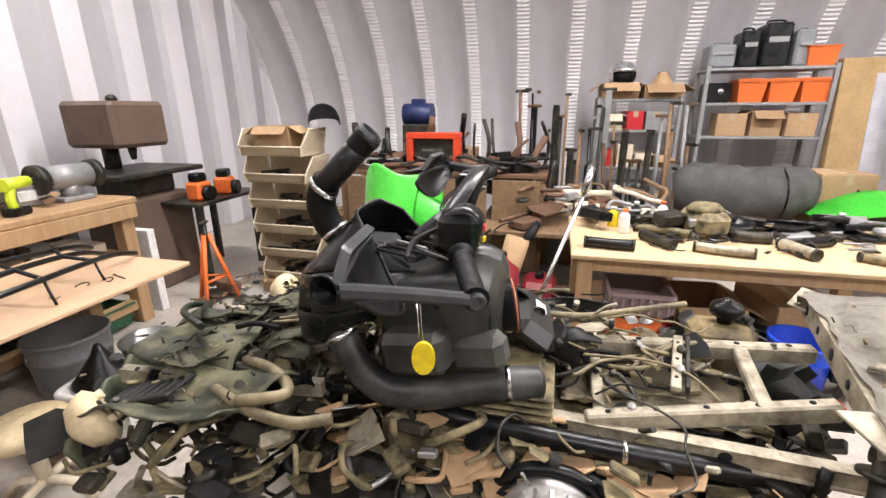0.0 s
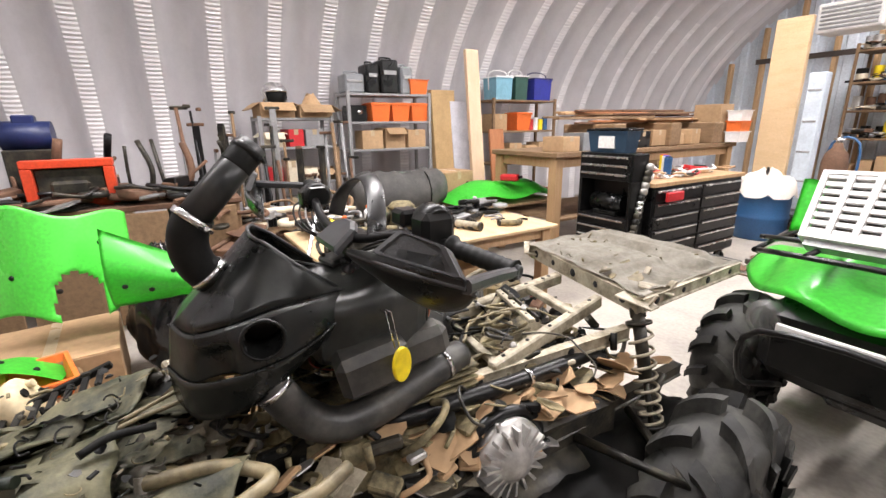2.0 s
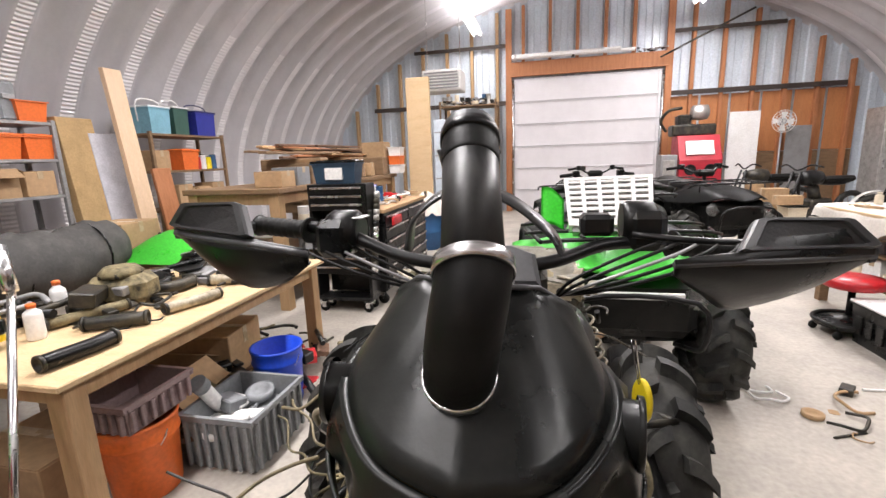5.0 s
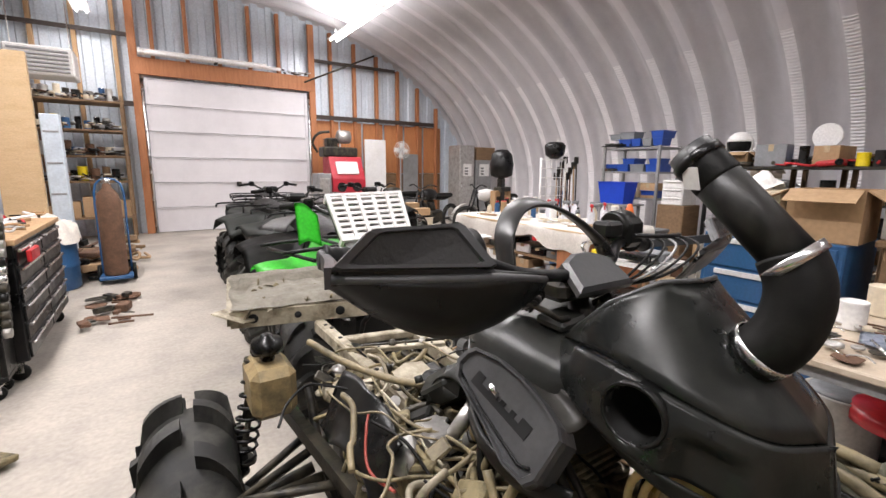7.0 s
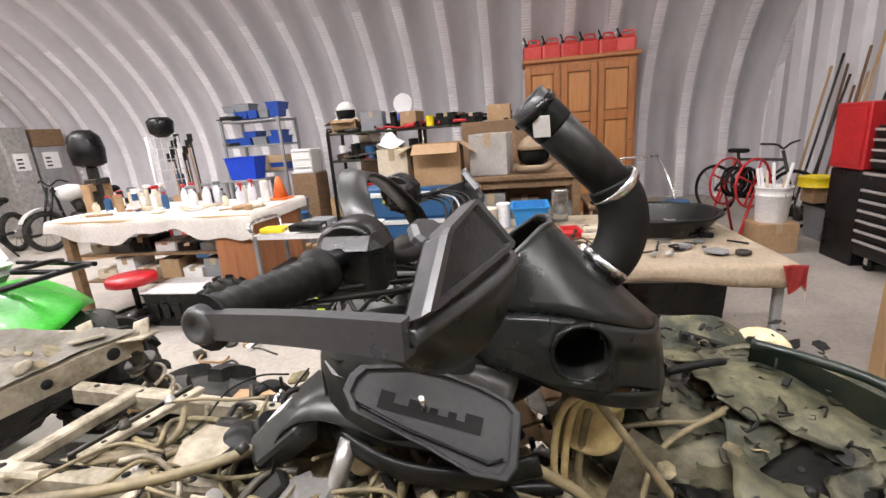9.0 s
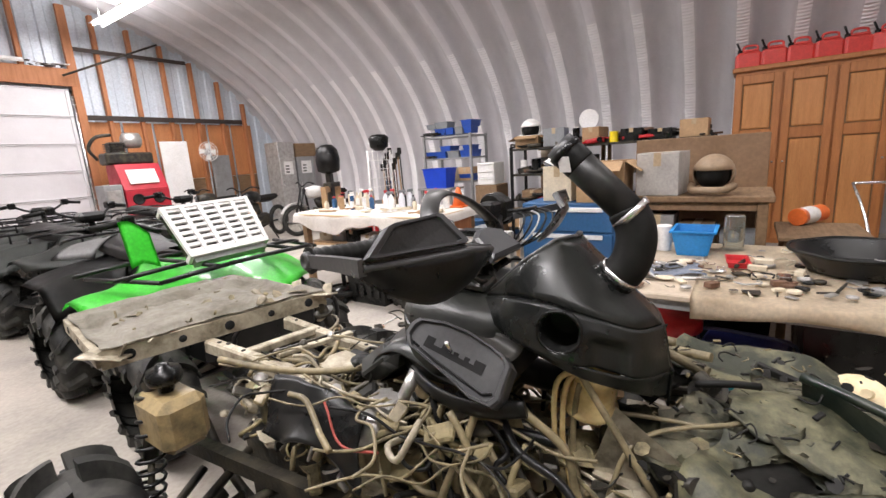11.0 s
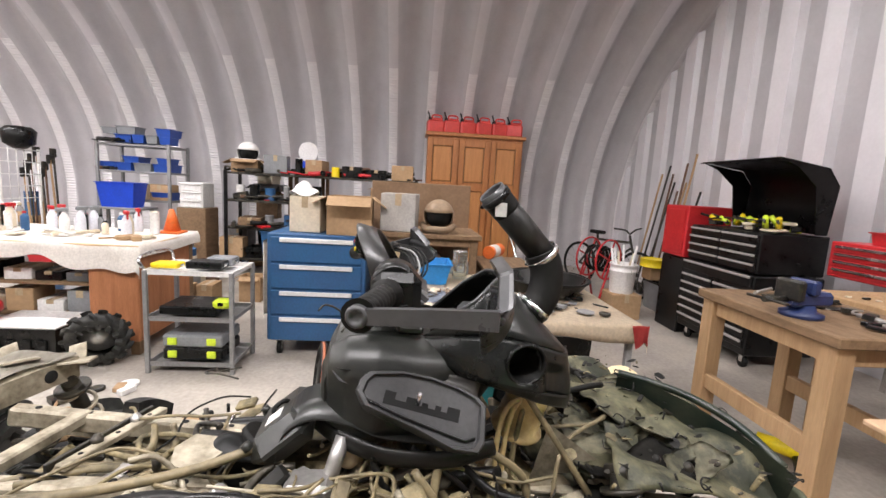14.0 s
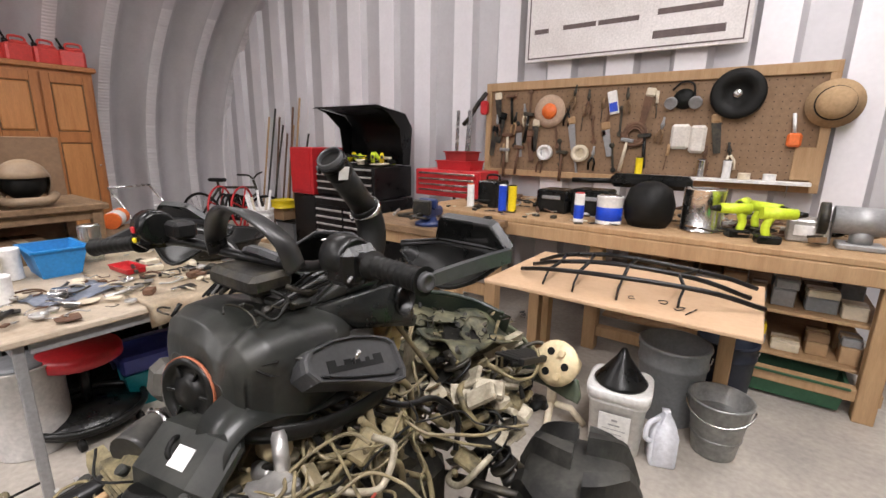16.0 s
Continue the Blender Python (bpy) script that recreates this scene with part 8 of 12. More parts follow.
for z, ht in ((0.24, 0.2), (0.50, 0.22)):
    x = -2.32
    while x < -1.05:
        w, h = r.uniform(0.07, 0.15), r.uniform(0.05, 0.10)
        top, y = z, -2.55 - r.uniform(0, 0.06)
        for k in range(r.choice((1, 2, 2))):
            m = r.choice((CARD, OFFWHITE, RED, GREY, CARD, WOOD_RED, WOOD_DARK, YELLOW, GREY_MET, CARD))
            dx = r.uniform(-0.008, 0.008)
            carton("small carton of parts on the bench shelf", x + dx, y - 0.14, top, x + dx + w, y, top + h, 0 if k == 0 else r.uniform(-6, 6), False, "cartons under the bench", m)
            top += h + 0.005
            h = r.uniform(0.035, 0.07)
        if r.random() < 0.8:
            carton("carton at the back of the bench shelf", x, -3.1, z, x + w, -2.78, z + r.uniform(0.1, ht * 0.9), 0, False, "cartons under the bench", r.choice((CARD, WOOD_DARK, GREY)))
        x += w + r.uniform(0.02, 0.04)
bin_box("green_bin", "long dark green plastic planter under the bench", "bin", -2.28, -2.66, 0.02, -1.68, -2.40, 0.16, mat("dark_green_plastic", (0.03, 0.10, 0.05), 0.5))

# floor things in front of the bench
o = thing("square_bucket", -1.34, -1.45, 0, 8, "white square plastic bucket with a paper label", "bucket")
def round_square(bm, h, z, p=5.0, n=32):
    out = []
    for i in range(n):
        a = 2 * math.pi * (i + 0.5) / n
        out.append(bm.verts.new((h * math.copysign(abs(math.cos(a)) ** (2 / p), math.cos(a)), h * math.copysign(abs(math.sin(a)) ** (2 / p), math.sin(a)), z)))
    return out


bm = B()
rows = [round_square(bm, h, z) for h, z in ((0.108, 0), (0.114, 0.006), (0.126, 0.255), (0.134, 0.258), (0.134, 0.272), (0.128, 0.275))]
for a, b in zip(rows, rows[1:]):
    bridge(bm, a, b)
cap(bm, rows[0], True)
part("body", bm, WHITE, o)
bm = B()
box(bm, -0.068, 0.1235, 0.06, 0.068, 0.1275, 0.225, 0.001, Matrix.Rotation(radians(-2.5), 4, "X"))
part("paper_label", bm, mat("label_paper", (0.74, 0.73, 0.70), 0.7, 0, (0.66, 0.65, 0.60), 5, 0.4, 0.02), o)
for k, (w, h) in enumerate(((0.045, 0.003), (0.05, 0.003), (0.035, 0.003), (0.05, 0.003), (0.025, 0.006), (0.012, 0.010))):
    bm = B()
    box(bm, -w, 0.1275, 0.08 + 0.022 * k, w, 0.1285, 0.08 + h + 0.022 * k, 0, Matrix.Rotation(radians(-2.5), 4, "X"))
    part("printed_bar", bm, GREY_MET, o)
bm = B()
rows = [round_square(bm, h, z) for h, z in ((0.130, 0.276), (0.141, 0.278), (0.143, 0.318), (0.138, 0.326), (0.128, 0.326), (0.122, 0.320))]
for a, b in zip(rows, rows[1:]):
    bridge(bm, a, b)
cap(bm, rows[-1])
cap(bm, rows[0], True)
part("lid", bm, WHITE, o)
o = thing("funnel", -1.34, -1.45, 0.321, 0, "black plastic funnel upside down on the bucket", "funnel")
bm = B()
lathe(bm, [(0.115, 0), (0.12, 0.01), (0.11, 0.02), (0.03, 0.13), (0.012, 0.17), (0.004, 0.17)], 24)
part("cone", bm, BLACK_PL, o)
o = thing("milk_jug", -1.55, -1.43, 0, 20, "empty translucent plastic milk jug with handle", "jug")
bm = B()
lathe(bm, [(0.07, 0), (0.08, 0.01), (0.08, 0.15), (0.06, 0.20), (0.025, 0.245), (0.022, 0.262), (0.004, 0.262)], 4)
for v in bm.verts:
    v.co = Matrix.Rotation(radians(45), 4, "Z") @ v.co
bmesh.ops.bevel(bm, geom=[e for e in bm.edges if abs(e.verts[0].co.z - e.verts[1].co.z) > 0.02], offset=0.014, segments=3, affect="EDGES")
JUG = mat("milky_plastic", (0.70, 0.71, 0.76), 0.35, 0, (0.62, 0.63, 0.68), 5, 0.5, 0.05)
part("body", bm, JUG, o)
bm = B()
sweep(bm, curve([(0.03, 0.02, 0.23), (0.075, 0.05, 0.21), (0.085, 0.06, 0.15), (0.06, 0.04, 0.12)], 5), 0.012, 8)
part("handle", bm, JUG, o)
o = thing("galvanised_bucket", -1.74, -1.66, 0, 0, "dull galvanised steel bucket", "bucket")
GALV = mat("galvanised_steel", (0.36, 0.37, 0.36), 0.38, 0.75, (0.20, 0.205, 0.20), 14, 0.7, 0.06, 50)
bm = B()
lathe(bm, [(0.09, 0.0), (0.095, 0.02), (0.13, 0.27), (0.137, 0.275), (0.137, 0.285), (0.125, 0.285), (0.088, 0.03), (0.005, 0.03)], 24)
for z_, r_ in ((0.10, 0.108), (0.19, 0.1185)):
    lathe(bm, [(r_ - 0.002, z_ - 0.006), (r_ + 0.003, z_), (r_ - 0.001, z_ + 0.006)], 24)
part("body", bm, GALV, o)
bm = B()
sweep(bm, [(0.137 * math.cos(a), 0.03 + 0.12 * math.sin(a), 0.27 - 0.06 * math.sin(a)) for a in [math.pi * i / 12 for i in range(13)]], 0.004, 6)
part("bail_handle", bm, CHROME, o)
bucket("grey plastic bucket in the shade of the table", -1.50, -1.86, 0, 0.17, 0.42, GREY)
bucket("dark blue-black bucket under the table", -1.72, -2.24, 0, 0.15, 0.36, mat("navy_plastic", (0.01, 0.015, 0.03), 0.5))
o = thing("pedestal_stool", -1.02, -1.42, 0, 15, "cream round pedestal foot lying by the table", "stool")
bm = B()
for k in range(4):
    a = math.pi / 2 * k
    sweep(bm, [(0, 0, 0.1), (0.10 * math.cos(a), 0.10 * math.sin(a), 0.09), (0.17 * math.cos(a), 0.17 * math.sin(a), 0.012)], 0.018, 8)
cyl(bm, (0, 0, 0.08), (0, 0, 0.30), 0.025, seg=12)
part("base", bm, OFFWHITE, o)
bm = B()
lathe(bm, [(0.10, 0.30), (0.13, 0.31), (0.135, 0.34), (0.12, 0.36), (0.01, 0.365)], 22)
part("seat", bm, CREAM, o)

KRAFT = mat("brown_kraft_board", (0.56, 0.38, 0.235), 0.75, 0, (0.48, 0.31, 0.18), 3, 0.6, 0.1, 40, grain=0.05)
# plywood table with the tubular rack
ply = table("plywood_table", "pale plywood sheet table on sawhorse legs", -1.84, -2.22, -0.60, -1.40, 0.695, 0.02, KRAFT, WOOD, 0.07)
for c_ in list(ply.children):
    if c_.name.startswith("leg"):
        c_.location = (0.06 if c_.data.vertices[0].co.x < 0 else 0, -0.52 if c_.data.vertices[0].co.y > 0 else 0, 0)
bm = B()
box(bm, -1.80, -1.935, 0.60, -0.64, -1.89, 0.674, 0.004)
wpart("support_beam", bm, WOOD_DARK, ply)
o = thing("bumper_rack", -1.15, -1.8, 0.695, 0, "black tubular steel bumper rack lying on plywood", "rack")
RACK = [curve([(-1.80, -1.98, 0.74), (-1.62, -1.88, 0.80), (-1.2, -1.78, 0.845), (-0.9, -1.80, 0.80), (-0.72, -1.88, 0.72)], 5),
        curve([(-1.84, -1.74, 0.715), (-1.6, -1.63, 0.78), (-1.2, -1.53, 0.80), (-0.9, -1.56, 0.77), (-0.70, -1.66, 0.715)], 5),
        curve([(-1.78, -1.86, 0.72), (-1.55, -1.75, 0.80), (-1.2, -1.66, 0.83), (-0.92, -1.68, 0.79), (-0.72, -1.78, 0.72)], 5)]
for p_ in RACK:
    bm = B()
    sweep(bm, p_, 0.012, 10)
    wpart("tube", bm, BLACK_MET, o)
for k in (6, 9, 12, 15):
    bm = B()
    sweep(bm, [RACK[0][k], RACK[2][k], RACK[1][k]], 0.009, 8)
    sweep(bm, [RACK[1][k], RACK[1][k] + Vector((0.01, 0.03, -0.05)), Vector((RACK[1][k].x + 0.01, RACK[1][k].y + 0.05, 0.70))], 0.006, 6)
    wpart("cross_tube", bm, BLACK_MET, o)
clutter("small_hardware", "tiny black bolts lying on plywood", (-1.7, -1.6, 0.696), (-1.3, -1.45, 0.696), 4, (BLACK_MET,), 55, (0.012, 0.02))

# vise bench
vb = table("vise_bench", "small rough pine bench carrying a vise", -0.28, -2.28, 0.62, -1.62, 0.865, 0.05, WOOD_DARK, WOOD, 0.09, 0.09, 0.07, "workbench")
for y in (-2.2, -1.68):
    bm = B()
    box(bm, -0.22, y - 0.02, 0.28, 0.56, y + 0.02, 0.37, 0.004)
    wpart("stretcher", bm, WOOD, vb)
o = thing("vise", 0.05, -1.75, 0.865, 100, "blue cast-iron bench vise", "vise")
bm = B()
lathe(bm, [(0.09, 0), (0.09, 0.02), (0.06, 0.03), (0.05, 0.06), (0.01, 0.06)], 18)
box(bm, -0.14, -0.045, 0.05, 0.10, 0.045, 0.12, 0.015)
box(bm, -0.02, -0.065, 0.11, 0.03, 0.065, 0.18, 0.01)
part("body", bm, mat("dark_blue_enamel", (0.015, 0.03, 0.11), 0.4), o)
bm = B()
box(bm, 0.07, -0.065, 0.08, 0.11, 0.065, 0.18, 0.01)
cyl(bm, (0.1, 0, 0.085), (0.24, 0, 0.085), 0.014, seg=10)
cyl(bm, (0.22, -0.1, 0.085), (0.22, 0.1, 0.085), 0.007, seg=8)
part("jaw", bm, DARK_MET, o)
clutter("loose_parts", "odd metal parts on the vise bench", (-0.2, -2.2, 0.866), (0.5, -1.9, 0.88), 22, (DARK_MET, ALU, BLACK_PL), 43, (0.02, 0.05))
o = thing("yellow_drill", 0.25, -1.95, 0, 40, "yellow and black corded drill lying under the bench", "drill")
bm = B()
cyl(bm, (-0.12, 0, 0.07), (0.1, 0, 0.07), 0.045, 0.035, seg=12)
part("body", bm, YELLOW, o)
bm = B()
sweep(bm, [(-0.08, 0, 0.06), (-0.11, 0.1, 0.03), (-0.12, 0.16, 0.03)], 0.022, 8)
cyl(bm, (0.1, 0, 0.07), (0.2, 0, 0.06), 0.02, 0.01, seg=8)
part("grip", bm, BLACK_PL, o)

# big black tool chest with open lid
ch = thing("tool_chest", 1.78, -2.95, 0, 0, "tall black rolling tool chest with open lid", "tool chest")
bm = B()
box(bm, 1.46, -3.30, 0.12, 2.40, -2.68, 0.80, 0.01)
wpart("lower_cabinet", bm, BLACK_MET, ch)
bm = B()
box(bm, 1.48, -3.30, 0.81, 2.38, -2.70, 1.15, 0.01)
wpart("upper_cabinet", bm, BLACK_MET, ch)
SATIN = mat("satin_silver_strip", (0.50, 0.48, 0.46), 0.38, 0.4, (0.36, 0.34, 0.32), 12, 0.4, 0.05, 60)
for k in range(6):
    for cx in (1.70, 2.16):
        drawer_front(ch, "y", (cx, -2.68, 0.22 + 0.082 * k), 0.44, 0.074, BLACK_MET, SATIN, 0.014, 0.48, 0.021)
drawer_front(ch, "y", (1.93, -2.68, 0.75), 0.90, 0.10, BLACK_MET, SATIN, 0.014, 0.49, 0.021)
for k in range(4):
    for cx in (1.71, 2.15):
        drawer_front(ch, "y", (cx, -2.70, 0.865 + 0.078 * k), 0.43, 0.070, BLACK_MET, SATIN, 0.014, 0.48, 0.019)
bm = B()
LID = ((-3.24, 1.16), (-3.28, 1.56), (-3.17, 1.70), (-2.74, 1.765), (-2.70, 1.745))
grid_sheet(bm, lambda u, v: Vector((1.46 + 0.94 * u, LID[round(4 * v)][0], LID[round(4 * v)][1])), 4, 4)
solid(bm, 0.012)
wpart("lid", bm, BLACK_MET, ch)
for x in (1.465, 2.395):
    bm = B()
    plate(bm, [(-3.24, 1.16), (-3.275, 1.56), (-3.165, 1.695), (-2.745, 1.758), (-2.90, 1.70), (-3.08, 1.55), (-3.14, 1.16)], 0.008, Matrix.Translation((x, 0, 0)) @ Matrix(((0, 0, 1, 0), (1, 0, 0, 0), (0, 1, 0, 0), (0, 0, 0, 1))))
    wpart("lid_side", bm, BLACK_MET, ch)
for x in (1.54, 2.3):
    for y in (-2.75, -3.18):
        caster(ch, x, y, 0.05)
r = random.Random(5)
for k in range(10):
    o = thing("yellow_tool", 1.54 + 0.082 * k, -2.9 + r.uniform(-0.08, 0.08), 1.16, r.uniform(0, 180), "lime yellow handled tool in the open chest", "tool", "tools in the chest")
    bm = B()
    cyl(bm, (-0.06, 0, 0.03), (0.03, 0, 0.08 + 0.05 * r.random()), 0.025, 0.02, seg=9)
    part("grip", bm, LIME if k % 3 else YELLOW, o)
    bm = B()
    cyl(bm, (0.03, 0, 0.08), (0.12, 0, 0.10), 0.012, seg=7)
    part("shaft", bm, BLACK_PL, o)
clutter("chest_tools", "dark and lime tools heaped in the open chest", (1.54, -3.2, 1.16), (2.34, -2.8, 1.24), 34, (BLACK_PL, DARK_MET, LIME, OFFWHITE, BLACK_PL), 88, (0.03, 0.07))
o = thing("red_side_locker", 2.60, -2.85, 0, 0, "red steel side locker beside the black chest", "locker")
bm = B()
box(bm, 2.42, -3.15, 0.80, 2.82, -2.67, 1.33, 0.01)
wpart("body", bm, RED, o)
bm = B()
box(bm, 2.42, -3.15, 0.0, 2.82, -2.69, 0.79, 0.01)
wpart("base", bm, BLACK_MET, o)
bm = B()
box(bm, 2.45, -2.67, 0.84, 2.79, -2.655, 1.29, 0.004)
wpart("door", bm, RED, o)
o = thing("red_case", 2.15, -3.0, 1.60, 10, "red metal box behind the open lid", "case")
bm = B()
box(bm, 2.05, -3.45, 1.16, 2.42, -3.28, 1.68, 0.01)
wpart("body", bm, RED, o)
# tall dark steel tubes and frames in the south-east corner
for k, (x, y, rx) in enumerate(((0.95, -3.55, 6), (1.02, -3.58, 9), (1.10, -3.56, 5))):
    o = thing("steel_strip", x, y, 0, 0, "long bare steel strip leaning on the wall", "strip", "strips by the chest")
    bm = B()
    box(bm, -0.02, -0.005, 0, 0.02, 0.005, 1.75, 0.002, Matrix.Rotation(radians(rx * -0.4), 4, "Y"))
    part("bar", bm, CHROME, o)

# ---- east side ----
wd = thing("wardrobe", 5.55, -0.82, 0, 0, "oak three-door wardrobe with raised panels", "wardrobe")
bm = B()
box(bm, 5.27, -1.61, 0.0, 5.80, -0.09, 2.17, 0.005)
wpart("carcass", bm, OAK, wd)
bm = B()
box(bm, 5.22, -1.65, 2.17, 5.82, -0.05, 2.23, 0.012)
wpart("cornice", bm, OAK, wd)
for k in range(3):
    y0 = -1.58 + k * 0.505
    # slab coloured dark to put shade into the grooves round the panels
    bm = B()
    box(bm, 5.258, y0 + 0.006, 0.08, 5.268, y0 + 0.478, 2.12, 0.001)
    d = wpart("door", bm, WOOD_DARK, wd)
    for q0, q1, z0, z1 in ((y0, y0 + 0.082, 0.07, 2.13), (y0 + 0.402, y0 + 0.484, 0.07, 2.13), (y0 + 0.083, y0 + 0.401, 0.07, 0.20), (y0 + 0.083, y0 + 0.401, 1.33, 1.46), (y0 + 0.083, y0 + 0.401, 2.02, 2.13)):
        bm = B()
        box(bm, 5.236, q0, z0, 5.259, q1, z1, 0.005)
        wpart("stile" if z1 - z0 > 1 else "rail", bm, OAK, d)
    for z0, z1 in ((0.212, 1.318), (1.472, 2.008)):
        bm = B()
        box(bm, 5.240, y0 + 0.097, z0, 5.258, y0 + 0.387, z1, 0.012)
        wpart("raised_panel", bm, OAK_PALE, d)
    bm = B()
    lathe(bm, [(0.008, 0), (0.014, 0.012), (0.012, 0.022), (0.002, 0.024)], 10, Matrix.Translation((5.236, y0 + (0.04 if k != 1 else 0.44), 1.05)) @ Matrix.Rotation(radians(-90), 4, "Y"))
    wpart("knob", bm, CHROME, d)
for k in range(6):
    gas_can(5.47 + 0.03 * (k % 2), -1.50 + 0.26 * k, 2.232, 90 + (k * 29) % 30 - 15)

# dark metal shelf
for lo, hi, n, sd in (((4.36, 0.12, 1.42), (4.8, 2.55, 1.46), 46, 91), ((4.32, 0.12, 1.05), (4.5, 2.55, 1.09), 34, 92), ((4.32, 0.12, 0.68), (4.5, 2.55, 0.72), 30, 93)):
    clutter("spare_part", "dark engine parts crowded on the metal shelf", lo, hi, n, (DARK_MET, BLACK_PL, RUST, RUBBER, DARK_MET, RED), sd, (0.05, 0.13))
shelf_unit("dark metal shelf crowded with boxes and parts", 4.3, 0.05, 4.85, 2.65, (0.25, 0.68, 1.05, 1.42), 1.44, BLACK_MET, DARK_MET, 0.03)
r = random.Random(14)
for z in (0.25, 0.68, 1.05, 1.42):
    y = 0.12
    while y < 2.45:
        w, h = r.uniform(0.12, 0.34), r.uniform(0.09, 0.28)
        k = r.random()
        if k < 0.55:
            carton("box of spares on the metal shelf", 4.34, y, z, 4.34 + r.uniform(0.2, 0.4), y + w, z + h, r.uniform(-6, 6), r.random() < 0.3, "boxes on the metal shelf", r.choice((CARD, CARD, GREY, BLACK_PL, OFFWHITE, RED, WOOD_DARK)))
        else:
            can("tin on the metal shelf", 4.42, y + 0.07, z, r.uniform(0.04, 0.07), r.uniform(0.12, 0.24), r.choice((WHITE, BLUE, RED, GREY_MET, YELLOW, LIME, BLACK_PL)), r.choice((None, WHITE, BLACK_PL)), None, group="tins on the metal shelf")
            w = 0.15
        y += w + r.uniform(0.03, 0.10)
clutter("spare_parts", "dark engine parts heaped on the metal shelf", (4.35, 0.1, 1.43), (4.8, 2.5, 1.52), 46, (DARK_MET, BLACK_PL, RUST, ALU), 61, (0.04, 0.10))


def helmet(x, y, z, rz, material, label, s=1.0):
    o = thing("helmet", x, y, z, rz, label, "helmet")
    bm = B()
    bmesh.ops.create_uvsphere(bm, u_segments=24, v_segments=14, radius=0.135 * s, matrix=Matrix.Translation((0, 0, 0.13 * s)) @ Matrix.Diagonal((1.12, 0.95, 1.0, 1)))
    bmesh.ops.delete(bm, geom=[v for v in bm.verts if v.co.z < 0.03 * s or (v.co.x > 0.05 * s and 0.05 * s < v.co.z < 0.15 * s)], context="VERTS")
    smooth(bm)
    solid(bm, 0.008)
    part("shell", bm, material, o)
    bm = B()
    bmesh.ops.create_uvsphere(bm, u_segments=18, v_segments=10, radius=0.115 * s, matrix=Matrix.Translation((0, 0, 0.13 * s)) @ Matrix.Diagonal((1.08, 0.92, 0.95, 1)))
    part("lining", smooth(bm), RUBBER, o)
    bm = B()
    sweep(bm, curve([(0.03, -0.13 * s, 0.05 * s), (0.14 * s, -0.09 * s, 0.03 * s), (0.17 * s, 0, 0.03 * s), (0.14 * s, 0.09 * s, 0.03 * s), (0.03, 0.13 * s, 0.05 * s)], 4), 0.025 * s, 8)
    part("chin_bar", bm, material, o)
    return o


helmet(4.58, 2.42, 1.54, 190, WHITE, "white motorcycle helmet on the metal shelf", 1.15)
o = thing("round_lamp", 5.1, 1.72, 1.42, 0, "white round work lamp dish on a blue stand", "lamp")
bm = B()
lathe(bm, [(0.14, 0.0), (0.15, 0.01), (0.12, 0.06), (0.04, 0.09), (0.01, 0.09)], 24, Matrix.Translation((0, 0, 0.36)) @ Matrix.Rotation(radians(90), 4, "Y"))
part("dish", bm, WHITE, o)
bm = B()
box(bm, -0.08, -0.08, -0.0, 0.08, 0.08, 0.22, 0.02)
part("stand", bm, BLUE_PL, o)
o = table("side_table", "low wooden stand behind the metal shelf", 4.88, 1.4, 5.35, 2.0, 1.42, 0.03, WOOD_DARK, WOOD_DARK, 0.05)

# white cloth table
wt = table("cloth_table", "wooden table covered with a white cloth", 1.42, 2.08, 2.30, 3.95, 0.835, 0.03, PLY, WOOD_DARK, 0.07, 0.08)
o = thing("table_cloth", 1.86, 3.0, 0.838, 0, "stained white cloth spread over the table, hanging in folds", "tablecloth")
bm = B()
def cloth(u, v):
    x, y = 1.34 + 1.0 * u, 2.02 + 2.0 * v
    z = 0.843 + 0.004 * math.sin(9 * u + 5 * v)
    if u < 0.09:
        k = (0.09 - u) / 0.09
        z -= k * (0.16 + 0.05 * math.sin(11 * v) + 0.02 * math.sin(31 * v))
        x = 1.42 - 0.028 * (0.5 + 0.5 * math.sin(27 * v)) * k - 0.006
    if v < 0.03:
        z -= 0.10 * (0.03 - v) / 0.03
        y = 2.068
    return Vector((x, y, z))
grid_sheet(bm, cloth, 44, 60)
wpart("cloth", bm, CLOTH, o)
bm = B()
box(bm, 1.44, 2.10, 0.10, 2.2, 2.45, 0.79, 0.01)
wpart("side_panel", bm, WOOD_RED, wt)
for z in (0.28, 0.52):
    bm = B()
    box(bm, 1.5, 2.46, z - 0.02, 2.2, 3.85, z, 0.004)
    wpart("shelf", bm, WOOD_DARK, wt)
r = random.Random(77)
for z in (0.28, 0.52):
    for k in range(6):
        y = 2.5 + 0.22 * k
        carton("box on the shelf below the cloth table", 1.55, y, z, 1.8, y + 0.18, z + r.uniform(0.06, 0.19), 3 * (k % 3), False, "boxes under the cloth table", r.choice((CARD, WHITE, GREY, BLACK_PL, OFFWHITE)))
TZ = 0.848
for k in range(34):
    x, y = r.uniform(1.75, 2.22), r.uniform(2.25, 3.85)
    m = r.choice((WHITE, OFFWHITE, JUG, GREY, BLACK_PL, GREY_MET, OFFWHITE, WHITE, CARD, BLUE))
    if k % 3 == 0:
        spray(x, y, TZ, r.choice((WHITE, OFFWHITE, JUG)), r.choice((RED, WHITE, GREY)), "plastic spray bottle on the cloth table", 0.034, 0.21)
    else:
        can("bottle of shop fluid on the cloth table", x, y, TZ, r.uniform(0.022, 0.036), r.uniform(0.09, 0.19), m, r.choice((BLACK_PL, WHITE, WHITE, OFFWHITE, RED)), r.choice((None, None, WHITE, CARD)), "bottle", "bottle", "bottles on the cloth table", r.choice((0, 0.4, 0.5)))
